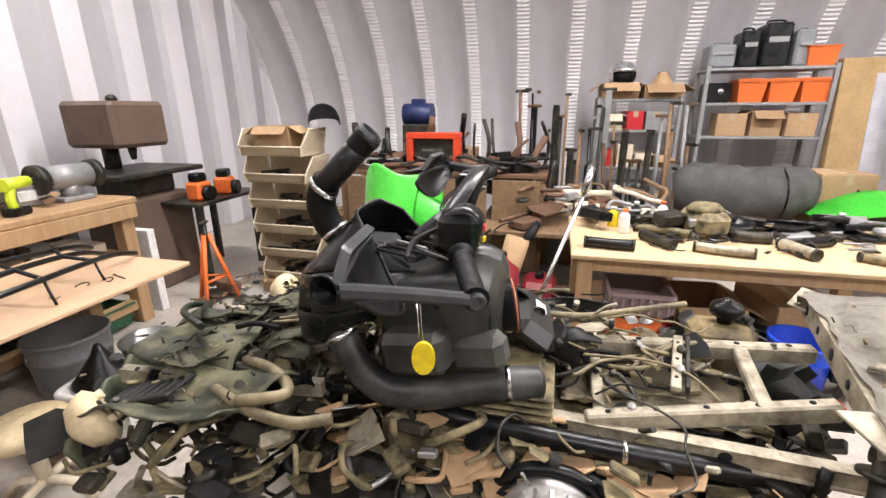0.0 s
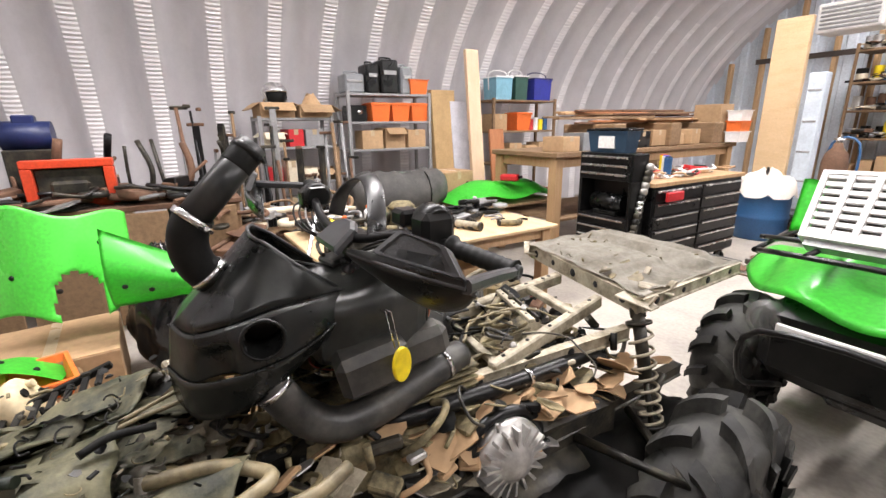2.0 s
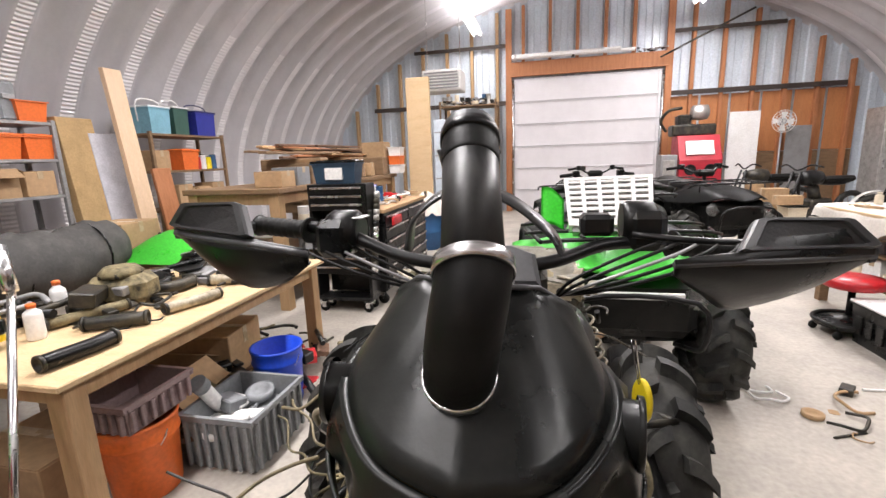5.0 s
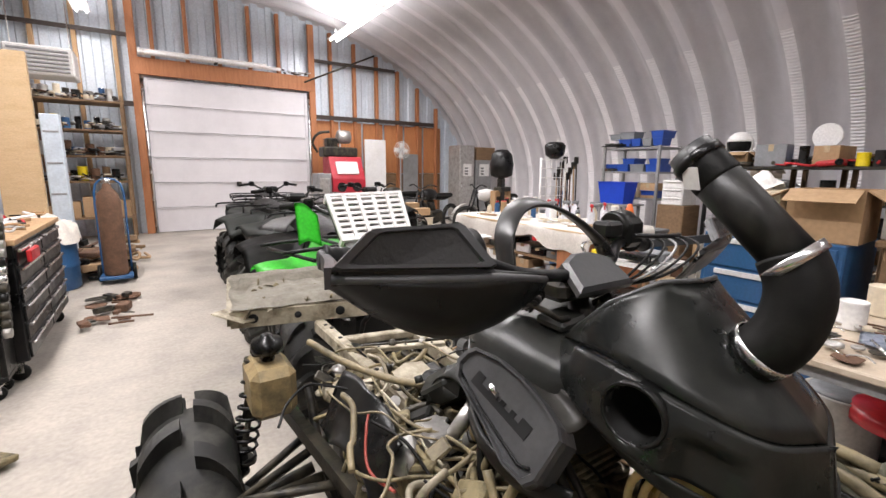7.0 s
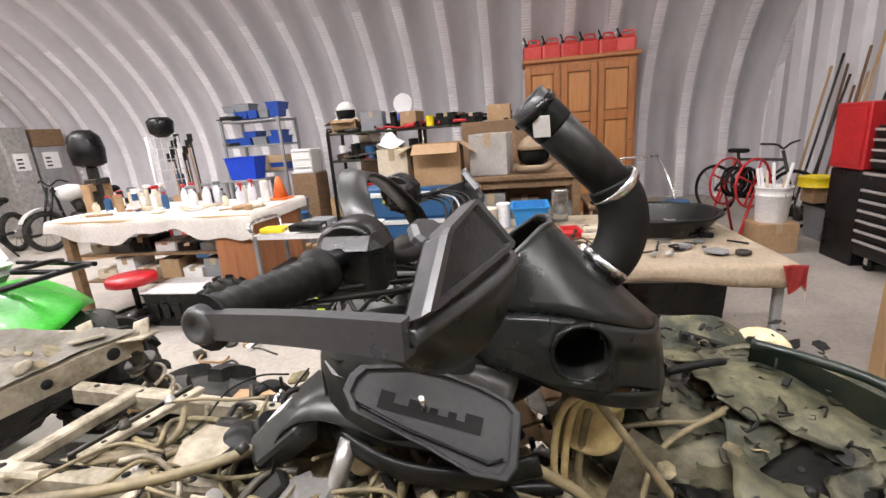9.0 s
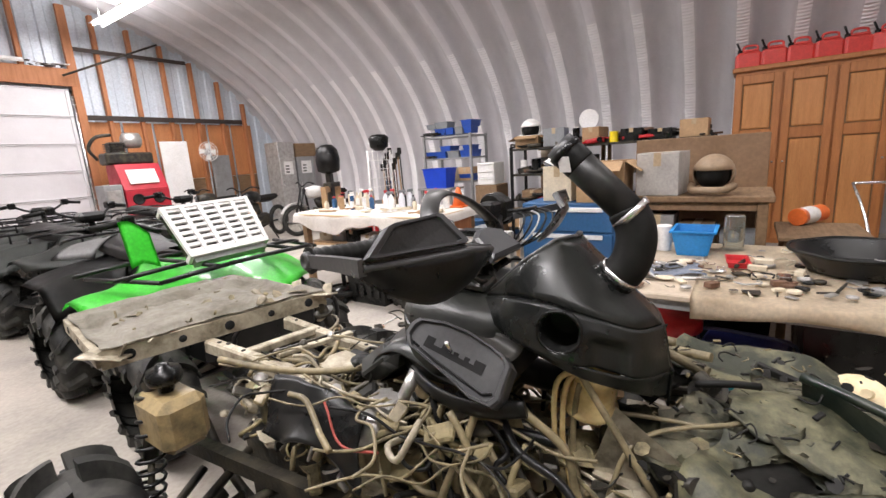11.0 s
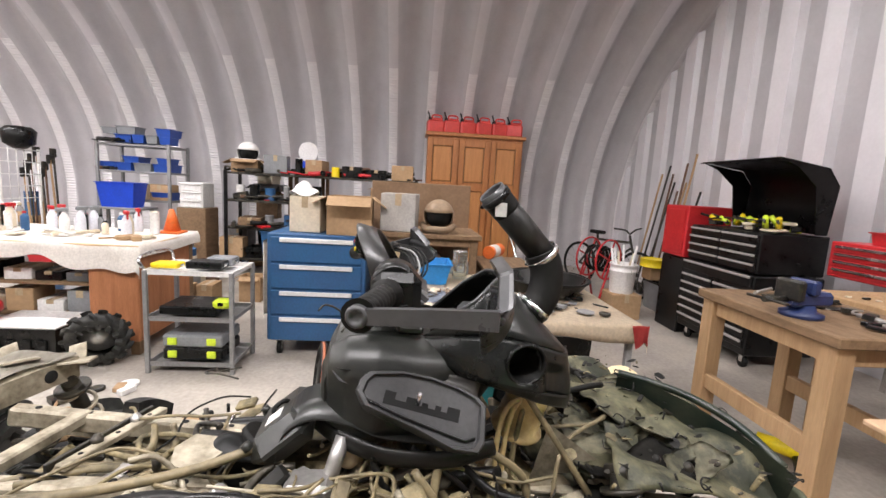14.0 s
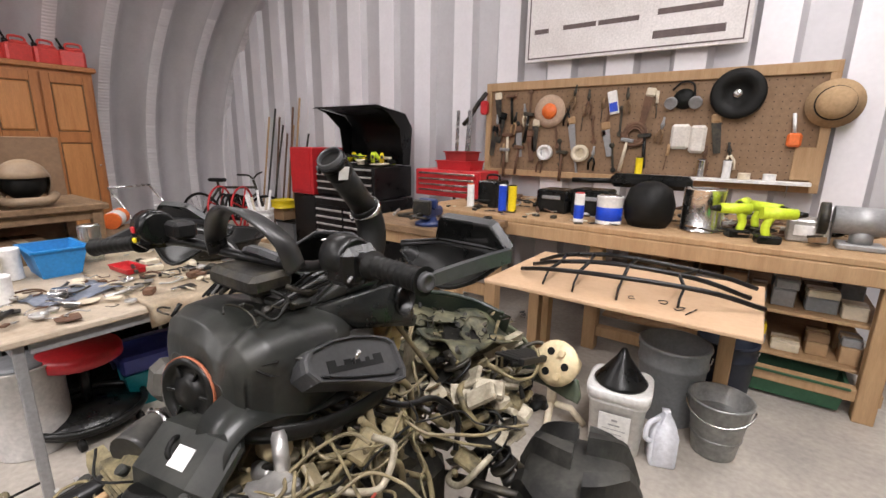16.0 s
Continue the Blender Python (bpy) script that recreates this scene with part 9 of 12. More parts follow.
o = thing("traffic_cone", 2.12, 2.2, TZ, 0, "small orange cone standing on the table", "cone")
bm = B()
box(bm, -0.09, -0.09, 0, 0.09, 0.09, 0.015, 0.004)
lathe(bm, [(0.07, 0.015), (0.02, 0.20), (0.012, 0.205), (0.004, 0.205)], 18)
part("body", bm, ORANGE, o)
clutter("papers", "papers, rags and small parts on the cloth table", (1.5, 2.15, TZ), (2.0, 3.7, TZ), 26, (WHITE, OFFWHITE, CARD), 63, (0.03, 0.07))

# blue bin shelf and white drawers at the back
shelf_unit("grey shelf stacked with blue parts bins", 4.72, 3.55, 5.3, 4.55, (0.45, 0.95, 1.35, 1.72), 1.74, GREY_MET, GREY_MET, 0.03)
BIN_BLUE = mat("bin_blue", (0.016, 0.07, 0.36), 0.42, 0, (0.02, 0.06, 0.24), 6, 0.6, 0.08, 60)
r = random.Random(83)
for z, tiers in ((0.95, 1), (1.35, 2), (1.74, 2)):
    for tier in range(tiers):
        y = 3.56 + 0.05 * r.random()
        while y < 4.32:
            w, h = r.uniform(0.15, 0.26), r.uniform(0.10, 0.15)
            if r.random() < (0.92 if tier == 0 else 0.62) and not (z < 1 and y > 3.7):
                x = 4.75 + 0.06 * r.random()
                bin_box("parts_bin", "dusty blue or grey parts bin on the shelf", "bin", x, y, z + 0.112 * tier, x + r.uniform(0.24, 0.34), y + w, z + 0.112 * tier + (0.105 if tier == 0 else 0.7 * h), r.choice((BIN_BLUE, BIN_BLUE, BIN_BLUE, BIN_BLUE, BIN_BLUE, GREY)), None, "parts bins", 0.012)
            y += w + r.uniform(0.006, 0.03)
clutter("spare_part", "dark spare parts heaped on the bin shelf", (4.76, 4.30, 1.35), (5.1, 4.52, 1.36), 16, (BLACK_PL, DARK_MET, RUST), 84, (0.05, 0.10))
clutter("spare_part", "dark spare parts heaped on the bin shelf", (4.76, 4.20, 1.74), (5.1, 4.52, 1.75), 14, (BLACK_PL, DARK_MET, RUBBER), 85, (0.05, 0.12))
for k in range(3):
    carton("small carton beside the parts bins", 4.76, 3.6 + 0.3 * k, 0.95, 5.05, 3.85 + 0.3 * k, 1.17, 0, False, "cartons on the bin shelf", (CARD, OFFWHITE, GREY)[k])
bin_box("blue_basket", "bright blue plastic basket on a stand", "basket", 4.30, 3.80, 0.86, 4.62, 4.28, 1.18, BLUE_PL, taper=0.04)
o = table("basket_stand", "plain grey stand under the blue basket", 4.28, 3.7, 4.68, 4.4, 0.86, 0.03, GREY_MET, GREY_MET, 0.04)
o = thing("filing_cabinet", 4.55, 3.05, 0, 0, "white three-drawer filing box", "drawers")
bm = B()
box(bm, 4.35, 2.94, 0.90, 4.7, 3.24, 1.24, 0.008)
wpart("body", bm, WHITE, o)
for k in range(3):
    drawer_front(o, "-x", (4.35, 3.09, 0.957 + 0.112 * k), 0.27, 0.104, WHITE, WHITE, 0.01)
bm = B()
box(bm, 4.33, 2.90, 0, 4.74, 3.28, 0.90, 0.01)
wpart("plinth", bm, WOOD_DARK, o)

# outboard motor, basket rack and long tools behind the cloth table
o = thing("outboard_motor", 3.55, 5.75, 0, 20, "black outboard boat motor on a stand", "outboard motor")
bm = B()
lathe(bm, [(0.10, 1.22), (0.19, 1.26), (0.21, 1.45), (0.18, 1.62), (0.10, 1.70), (0.01, 1.71)], 22)
part("cowling", bm, BLACK_MET, o)
bm = B()
box(bm, -0.07, -0.05, 0.55, 0.07, 0.05, 1.22, 0.02)
box(bm, -0.12, -0.08, 0.98, 0.22, 0.08, 1.06, 0.01)
cyl(bm, (-0.10, 0, 0.52), (0.14, 0, 0.52), 0.045, 0.03, seg=12)
part("leg", bm, DARK_MET, o)
bm = B()
for sx in (-0.25, 0.25):
    box(bm, sx - 0.025, -0.05, 0, sx + 0.025, 0.05, 1.0, 0.004)
    box(bm, sx - 0.03, -0.3, 0, sx + 0.03, 0.3, 0.05, 0.004)
box(bm, -0.28, -0.03, 0.9, 0.28, 0.03, 1.0, 0.004)
part("stand", bm, WOOD, o)
o = thing("wire_rack", 3.9, 4.85, 0, 0, "white wire rack with a black bowl on top", "rack")
bm = B()
for k in range(6):
    cyl(bm, (-0.28 + 0.112 * k, 0, 0.9), (-0.28 + 0.112 * k, 0, 1.55), 0.006, seg=6)
for k in range(5):
    cyl(bm, (-0.29, 0, 0.95 + 0.145 * k), (0.29, 0, 0.95 + 0.145 * k), 0.006, seg=6)
for sx in (-0.28, 0.28):
    cyl(bm, (sx, 0.02, 0), (sx, 0.02, 1.55), 0.012, seg=8)
    cyl(bm, (sx, -0.2, 0.01), (sx, 0.25, 0.01), 0.012, seg=8)
tagged(part("grid", bm, WHITE, o), kind="stuff")
bm = B()
lathe(bm, [(0.06, 1.54), (0.15, 1.60), (0.17, 1.75), (0.12, 1.80), (0.01, 1.81)], 20)
part("bowl", bm, BLACK_PL, o)
for k in range(8):
    o = thing("hand_tool_handle", 4.15 + 0.07 * k, 4.95 + 0.03 * (k % 3), 0, 0, "long garden tool standing upright", "tool", "long tools")
    bm = B()
    cyl(bm, (0, 0, 0), (0.03 * (k % 3 - 1), 0.05, 1.25 + 0.09 * (k % 4)), 0.013, seg=8)
    part("shaft", bm, (WOOD, DARK_MET, RUST)[k % 3], o)
    bm = B()
    box(bm, -0.05, -0.01, 1.2 + 0.09 * (k % 4), 0.05, 0.02, 1.32 + 0.09 * (k % 4), 0.008, Matrix.Translation((0.03 * (k % 3 - 1), 0.05, 0)))
    part("head", bm, DARK_MET, o)

# red stool, crate, tyre, steel cart, blue cabinet
def round_stool(x, y, h, rseat, label, base=0.2):
    o = thing("stool", x, y, 0, 10, label, "stool")
    bm = B()
    lathe(bm, [(rseat * 0.9, h - 0.07), (rseat, h - 0.06), (rseat, h - 0.02), (rseat * 0.93, h), (0.01, h + 0.004)], 28)
    part("seat", bm, mat("red_vinyl", (0.42, 0.012, 0.018), 0.35) if "red_vinyl" not in bpy.data.materials else bpy.data.materials["red_vinyl"], o)
    bm = B()
    cyl(bm, (0, 0, 0.12), (0, 0, h - 0.07), 0.022, seg=12)
    part("column", bm, BLACK_MET, o)
    bm = B()
    sweep(bm, [(base * math.cos(a), base * math.sin(a), 0.10) for a in [2 * math.pi * i / 30 for i in range(31)]], 0.016, 8, False)
    lathe(bm, [(base, 0.07), (base + 0.004, 0.085), (0.03, 0.14), (0.02, 0.14)], 26)
    part("base", bm, BLACK_PL, o)
    for k in range(5):
        a = 2 * math.pi * k / 5
        bm = B()
        lathe(bm, [(0.008, -0.012), (0.028, -0.010), (0.028, 0.010), (0.008, 0.012)], 12, Matrix.Translation((base * 0.95 * math.cos(a), base * 0.95 * math.sin(a), 0.029)) @ Matrix.Rotation(radians(90), 4, "X"))
        cyl(bm, (base * 0.95 * math.cos(a), base * 0.95 * math.sin(a), 0.03), (base * 0.95 * math.cos(a), base * 0.95 * math.sin(a), 0.09), 0.008, seg=6)
        part("caster", bm, RUBBER, o)
    return o


round_stool(1.22, 3.08, 0.42, 0.18, "red round shop stool on a black caster base")
round_stool(0.80, 0.02, 0.43, 0.17, "red padded shop stool on black caster base", 0.23)
o = bin_box("storage_crate", "black plastic crate with a white lid", "crate", 1.16, 2.48, 0, 1.50, 2.96, 0.27, BLACK_PL, WHITE)
for k in range(4):
    bm = B()
    box(bm, 1.152, 2.54 + 0.1 * k, 0.08, 1.172, 2.60 + 0.1 * k, 0.2, 0.003)
    wpart("rib", bm, BLACK_PL, o)
o = thing("spare_tyre", 1.22, 2.25, 0, 0, "small black tyre leaning on the table", "tyre")
tb = tyre(B(), Vector((0, 0, 0)), 1, 0.21, 0.11, 24)
t_ = part("tread", tb, TYRE, o)
t_.matrix_basis = pose(0, 0, 0.205, 0, -12, 25)
bm = B()
lathe(bm, [(0.12, -0.04), (0.11, -0.02), (0.05, 0.0), (0.03, 0.03), (0.01, 0.03)], 18, pose(0, 0, 0.205, 0, -12, 25) @ Matrix.Rotation(radians(-90), 4, "Y"))
part("hub", bm, ALU, o)

ct = thing("steel_cart", 1.35, 1.6, 0, 0, "grey steel cart with three shelves and a handle", "cart")
for x in (1.14, 1.54):
    for y in (1.32, 1.88):
        bm = B()
        box(bm, x - 0.014, y - 0.014, 0, x + 0.014, y + 0.014, 0.72, 0.003)
        wpart("post", bm, GREY_MET, ct)
for z in (0.06, 0.38, 0.70):
    bm = B()
    tub(bm, 1.14, 1.32, z - 0.01, 1.54, 1.88, z + 0.02, 0.002, 0.004, 0.006)
    wpart("tray", bm, GREY_MET if z < 0.7 else WHITE, ct)
bm = B()
sweep(bm, curve([(1.16, 1.88, 0.70), (1.16, 1.92, 0.80), (1.52, 1.92, 0.80), (1.52, 1.88, 0.70)], 4), 0.012, 8)
wpart("handle", bm, CHROME, ct)
for x, y, z, mt, w, d, h in ((1.2, 1.7, 0.722, YELLOW, 0.12, 0.18, 0.035), (1.22, 1.42, 0.722, BLACK_PL, 0.14, 0.24, 0.05), (1.36, 1.40, 0.722, GREY, 0.14, 0.18, 0.06), (1.18, 1.44, 0.404, BLACK_PL, 0.3, 0.38, 0.06)):
    o = thing("tool_case", x + w / 2, y + d / 2, z, 0, "flat tool case lying on the steel cart", "case", "cases on the cart")
    bm = B()
    box(bm, x, y, z, x + w, y + d, z + h, 0.008)
    wpart("shell", bm, mt, o)
    bm = B()
    box(bm, x + w * 0.3, y - 0.006, z + h * 0.3, x + w * 0.7, y + 0.002, z + h * 0.7, 0.002)
    wpart("latch", bm, CHROME, o)
for k in range(2):
    o = thing("drill_case", 1.32, 1.55, 0.084 + 0.092 * k, 0, "black and grey organiser case with yellow latches", "case", "organiser cases")
    bm = B()
    box(bm, 1.17, 1.40, 0.084 + 0.092 * k, 1.5, 1.80, 0.17 + 0.092 * k, 0.012)
    wpart("shell", bm, GREY if k else BLACK_PL, o)
    for y in (1.44, 1.70):
        bm = B()
        box(bm, 1.155, y, 0.105 + 0.092 * k, 1.171, y + 0.06, 0.155 + 0.092 * k, 0.004)
        wpart("latch", bm, LIME, o)
o = thing("lime_tape", 1.2, 1.40, 0.464, 0, "lime green tape measure on the cart", "tape measure")
bm = B()
box(bm, -0.05, -0.06, 0.0, 0.05, 0.06, 0.06, 0.018)
part("case", bm, LIME, o)
bm = B()
box(bm, -0.051, -0.02, 0.02, -0.046, 0.02, 0.045, 0.002)
part("label", bm, BLACK_PL, o)

bc = thing("blue_cabinet", 1.75, 0.83, 0, 0, "blue steel four-drawer cabinet on casters", "cabinet")
bm = B()
box(bm, 1.50, 0.46, 0.13, 2.05, 1.20, 0.965, 0.008)
wpart("body", bm, BLUE, bc)
for k in range(4):
    d = drawer_front(bc, "-x", (1.50, 0.83, 0.23 + 0.205 * k), 0.68, 0.19, BLUE, mat("brushed_white_metal", (0.80, 0.80, 0.80), 0.35, 0.25, (0.66, 0.66, 0.66), 12, 0.4, 0.05, 60) if k == 0 else bpy.data.materials["brushed_white_metal"], 0.016, 0.40, 0.034)
for x in (1.57, 1.98):
    for y in (0.54, 1.12):
        caster(bc, x, y, 0.05)
o = thing("white_coat", 1.44, 1.24, 0, 0, "white rag hanging at the cabinet's side", "cloth")
bm = B()
grid_sheet(bm, lambda u, v: Vector((1.50 + 0.18 * u, 1.222 + 0.015 * math.sin(14 * u), 0.30 + 0.58 * v + 0.03 * math.sin(5 * u))), 16, 8)
solid(bm, 0.006)
wpart("folds", bm, CLOTH, o)
carton("open brown cardboard box on the blue cabinet", 1.54, 0.44, 0.967, 1.95, 0.78, 1.26, 3, True)
carton("pale cardboard box on the blue cabinet", 1.62, 0.82, 0.967, 1.92, 1.06, 1.24, -5, False, "", OFFWHITE)
o = thing("plastic_bag", 1.72, 0.98, 1.245, 0, "crumpled white plastic bag on a box", "bag")
bm = B()
grid_sheet(bm, lambda u, v: Vector(((0.015 + 0.1 * v) * math.cos(6.2832 * u), (0.015 + 0.1 * v) * math.sin(6.2832 * u), 0.10 * (1 - v) + 0.02 * math.sin(17 * u + 8 * v) * v + 0.02)), 24, 8, close_u=True)
part("folds", bm, WHITE, o)
st = table("crate_stand", "rough wooden stand loaded with boxes", 1.62, -0.45, 2.30, 0.38, 1.0, 0.04, WOOD_DARK, WOOD_DARK, 0.06, 0.06)
carton("long grey case standing on the wooden stand", 1.66, 0.08, 1.002, 1.98, 0.36, 1.30, -6, False, "", mat("grey_carton", (0.42, 0.40, 0.37), 0.7))
helmet(1.80, -0.10, 1.01, 170, mat("tan_shell", (0.30, 0.21, 0.13), 0.5), "tan and dark open-face helmet on the stand", 1.0)
leaning_board("brown_board", "large brown fibreboard sheet standing behind the boxes", 2.30, -0.42, 2.33, 0.50, 1.40, 0.03, PEG)
for z in (0.28, 0.62):
    bm = B()
    box(bm, 1.66, -0.42, z - 0.02, 2.26, 0.35, z, 0.004)
    wpart("shelf", bm, WOOD_DARK, st)
for k in range(3):
    carton("dark carton inside the wooden stand", 1.68, -0.38 + 0.25 * k, 0.62, 1.95, -0.16 + 0.25 * k, 0.62 + 0.12 + 0.06 * k, 0, False, "cartons in the stand", (GREY, WOOD_DARK, GREY_MET)[k])
can("orange and white fire extinguisher lying on the stand", 1.9, -0.55, 0.70, 0.06, 0.3, ORANGE, BLACK_PL, WHITE, "extinguisher", "extinguisher")
bpy.data.objects["extinguisher"].matrix_world = pose(2.12, -0.60, 0.80, 90, 0, 60)
o = table("small_shelf_table", "low dark stand behind the long table", 1.65, -0.95, 2.30, -0.48, 0.74, 0.03, WOOD_DARK, WOOD_DARK, 0.05)

# long table with tub, jars and pan
clutter("table_parts", "greasy parts and rags strewn on the long table", (0.45, -1.05, 0.713), (1.45, -0.25, 0.722), 40, (DARK_MET, BLACK_PL, OFFWHITE, GREY_MET, ALU), 87, (0.012, 0.045))
table("long_table", "long wooden table with a stained pale top", 0.32, -1.14, 1.52, 0.34, 0.70, 0.03, mat("stained_tabletop", (0.50, 0.42, 0.32), 0.6, 0, (0.33, 0.25, 0.17), 3, 0.7, 0.12, 40), GREY_MET, 0.035, 0.05, 0.05)
EZ = 0.702
o = thing("drop_cloth", 0.86, -0.64, EZ, 0, "stiff tan drop cloth over the end of the long table", "cloth")


def draped(u, v):
    """The cloth lies on the top and its hem hangs over the edges by an uneven hand's width."""
    x, y = 0.265 + 1.30 * u, -1.20 + 1.08 * v
    over = max(0.0, 0.318 - x) + max(0.0, x - 1.522) + max(0.0, -1.142 - y)
    hem = 1 + 0.5 * math.sin(9 * x + 7 * y) * 0.5
    return Vector((max(0.306, min(1.534, x)) + 0.004 * math.sin(23 * y) * (over > 0), max(-1.154, y) + 0.004 * math.sin(19 * x) * (over > 0), 0.7065 + 0.002 * noise.noise(Vector((5 * x, 5 * y, 0))) - over * 1.5 * hem))


bm = B()
grid_sheet(bm, draped, 60, 48)
solid(bm, 0.003)
wpart("sheet", bm, mat("tan_canvas", (0.74, 0.63, 0.47), 0.8, 0, (0.54, 0.43, 0.29), 4, 0.8, 0.2, 60), o)
o = thing("red_rag", 0.30, -1.10, 0.62, 0, "red rag hanging over the corner of the long table", "rag")
bm = B()
grid_sheet(bm, lambda u, v: Vector((0.296 + 0.006 * math.sin(9 * u + 3 * v), -1.155 + 0.10 * u * (1 - 0.35 * (1 - v)), 0.600 + 0.112 * v + 0.02 * (1 - v) * math.sin(5 * u))), 10, 8)
solid(bm, 0.004)
wpart("folds", bm, mat("faded_red_cloth", (0.45, 0.05, 0.045), 0.85, 0, (0.3, 0.03, 0.03), 8, 0.6, 0.3, 60), o)
o = bin_box("blue_tub", "bright blue plastic tub on the long table", "tub", 1.10, -0.16, EZ, 1.38, 0.06, EZ + 0.14, mat("sky_blue_plastic", (0.02, 0.22, 0.55), 0.4), taper=0.03)
can("tall glass jar with metal lid", 1.36, -0.25, EZ, 0.055, 0.21, glass("jar_glass", (0.8, 0.85, 0.8), 0.1), CHROME, None, "glass_jar", "jar")
can("white plastic cup on the table", 1.25, 0.12, EZ, 0.045, 0.16, WHITE, None, None, "plastic_cup", "cup", "cups on the long table")
can("cream plastic cup on the table", 1.20, 0.22, EZ, 0.06, 0.14, OFFWHITE, None, None, "plastic_cup", "cup", "cups on the long table")
can("white mug on the table", 0.85, 0.24, EZ, 0.05, 0.12, WHITE, None, None, "plastic_cup", "cup", "cups on the long table")
o = thing("drain_pan", 0.98, -0.78, 0.713, 0, "wide black oil drain pan on the table", "pan")
bm = B()
lathe(bm, [(0.20, 0), (0.22, 0.01), (0.28, 0.09), (0.295, 0.10), (0.295, 0.11), (0.27, 0.105), (0.21, 0.02), (0.01, 0.02)], 32)
part("basin", bm, BLACK_PL, o)
bm = B()
sweep(bm, [(0.293 * math.cos(2 * math.pi * k / 40), 0.293 * math.sin(2 * math.pi * k / 40), 0.106 + 0.003 * math.sin(k)) for k in range(41)], 0.008, 8, False)
part("rim", bm, BLACK_DUSTY, o)
o = thing("red_tray", 0.95, -0.28, 0.713, 5, "flat red plastic tray on the table", "tray")
part("tray", tub(B(), -0.10, -0.05, 0, 0.10, 0.05, 0.025, 0.006, 0.003, 0.004), RED, o)
o = thing("plastic_sheet", 0.75, 0.02, EZ, 12, "crumpled clear-blue plastic sheet on the table", "sheet")
bm = B()
grid_sheet(bm, lambda u, v: Vector((-0.12 + 0.24 * u, -0.16 + 0.32 * v, 0.008 + 0.006 * math.sin(13 * u + 7 * v) + 0.006 * math.sin(9 * v))), 14, 16)
solid(bm, 0.002)
part("sheet", bm, mat("bluish_film", (0.45, 0.5, 0.6), 0.2), o)
clutter("engine_parts", "bolts and small bright engine parts on the table", (0.38, -0.5, 0.711), (0.95, 0.3, 0.716), 80, (ALU, DARK_MET, CHROME, OFFWHITE, RUST), 64, (0.010, 0.035))
clutter("engine_parts", "metal bits near the pan on the table", (0.4, -1.1, 0.713), (1.4, -0.5, 0.718), 34, (DARK_MET, ALU, BLACK_PL), 65, (0.012, 0.04))
o = thing("cooler", 0.90, -0.34, 0, -8, "small teal cool box with a blue-violet lid", "cooler")
bm = B()
tub(bm, -0.14, -0.18, 0, 0.14, 0.18, 0.19, 0.02, 0.01, 0.01)
part("body", bm, mat("teal_plastic", (0.01, 0.22, 0.25), 0.4), o)
bm = B()
box(bm, -0.155, -0.195, 0.20, 0.155, 0.195, 0.30, 0.015)
part("lid", bm, mat("violet_blue_plastic", (0.05, 0.07, 0.33), 0.4), o)
bm = B()
sweep(bm, curve([(0, -0.20, 0.2), (-0.01, -0.21, 0.33), (-0.01, 0, 0.35), (-0.01, 0.21, 0.33), (0, 0.20, 0.2)], 5), 0.01, 8)
part("handle", bm, mat("blue_grey_plastic", (0.08, 0.1, 0.2), 0.4), o)
can("tall clear plastic drum below the table", 0.84, 0.22, 0, 0.14, 0.42, mat("cloudy_plastic", (0.45, 0.43, 0.40), 0.4), GREY, None, "plastic_drum", "drum")
bin_box("storage_tub", "black plastic tote with a lid under the long table", "tub", 1.13, -0.46, 0, 1.45, 0.24, 0.47, BLACK_PL, BLACK_PL, "black totes under the long table")
bin_box("storage_tub", "black plastic tote with a lid under the long table", "tub", 0.74, -1.05, 0, 1.43, -0.56, 0.50, BLACK_PL, BLACK_DUSTY, "black totes under the long table")
bucket("red-rimmed steel bucket below the table", 0.55, -0.55, 0, 0.15, 0.3, GREY_MET, RED)

# bicycle, reel, hoses, white bucket in the south-east
def bicycle(x, y, rz, label):
    o = thing("bicycle", x, y, 0, rz, label, "bicycle")
    for wx in (-0.52, 0.52):
        bm = B()
        sweep(bm, [(wx + 0.31 * math.cos(a), 0, 0.33 + 0.31 * math.sin(a)) for a in [2 * math.pi * i / 30 for i in range(31)]], 0.02, 8, False)
        w = part("wheel", bm, RUBBER, o)
        bm = B()
        for k in range(14):
            a = 2 * math.pi * k / 14
            cyl(bm, (wx, 0, 0.33), (wx + 0.30 * math.cos(a), 0, 0.33 + 0.30 * math.sin(a)), 0.0025, seg=4)
        part("spokes", bm, CHROME, w)
    bm = B()
    for a, b in (((-0.52, 0, 0.33), (-0.12, 0, 0.30)), ((-0.12, 0, 0.30), (-0.22, 0, 0.82)), ((-0.52, 0, 0.33), (-0.2, 0, 0.74)), ((-0.2, 0, 0.74), (0.36, 0, 0.76)), ((-0.12, 0, 0.30), (0.38, 0, 0.68)), ((0.52, 0, 0.33), (0.34, 0, 0.86))):
        cyl(bm, a, b, 0.017, seg=8)
    sweep(bm, curve([(0.30, -0.28, 0.95), (0.34, -0.1, 0.93), (0.34, 0, 0.88), (0.34, 0.1, 0.93), (0.30, 0.28, 0.95)], 4), 0.012, 8)
    part("frame", bm, DARK_MET, o)
    bm = B()
    box(bm, -0.34, -0.06, 0.82, -0.10, 0.06, 0.87, 0.02)
    part("saddle", bm, RUBBER, o)


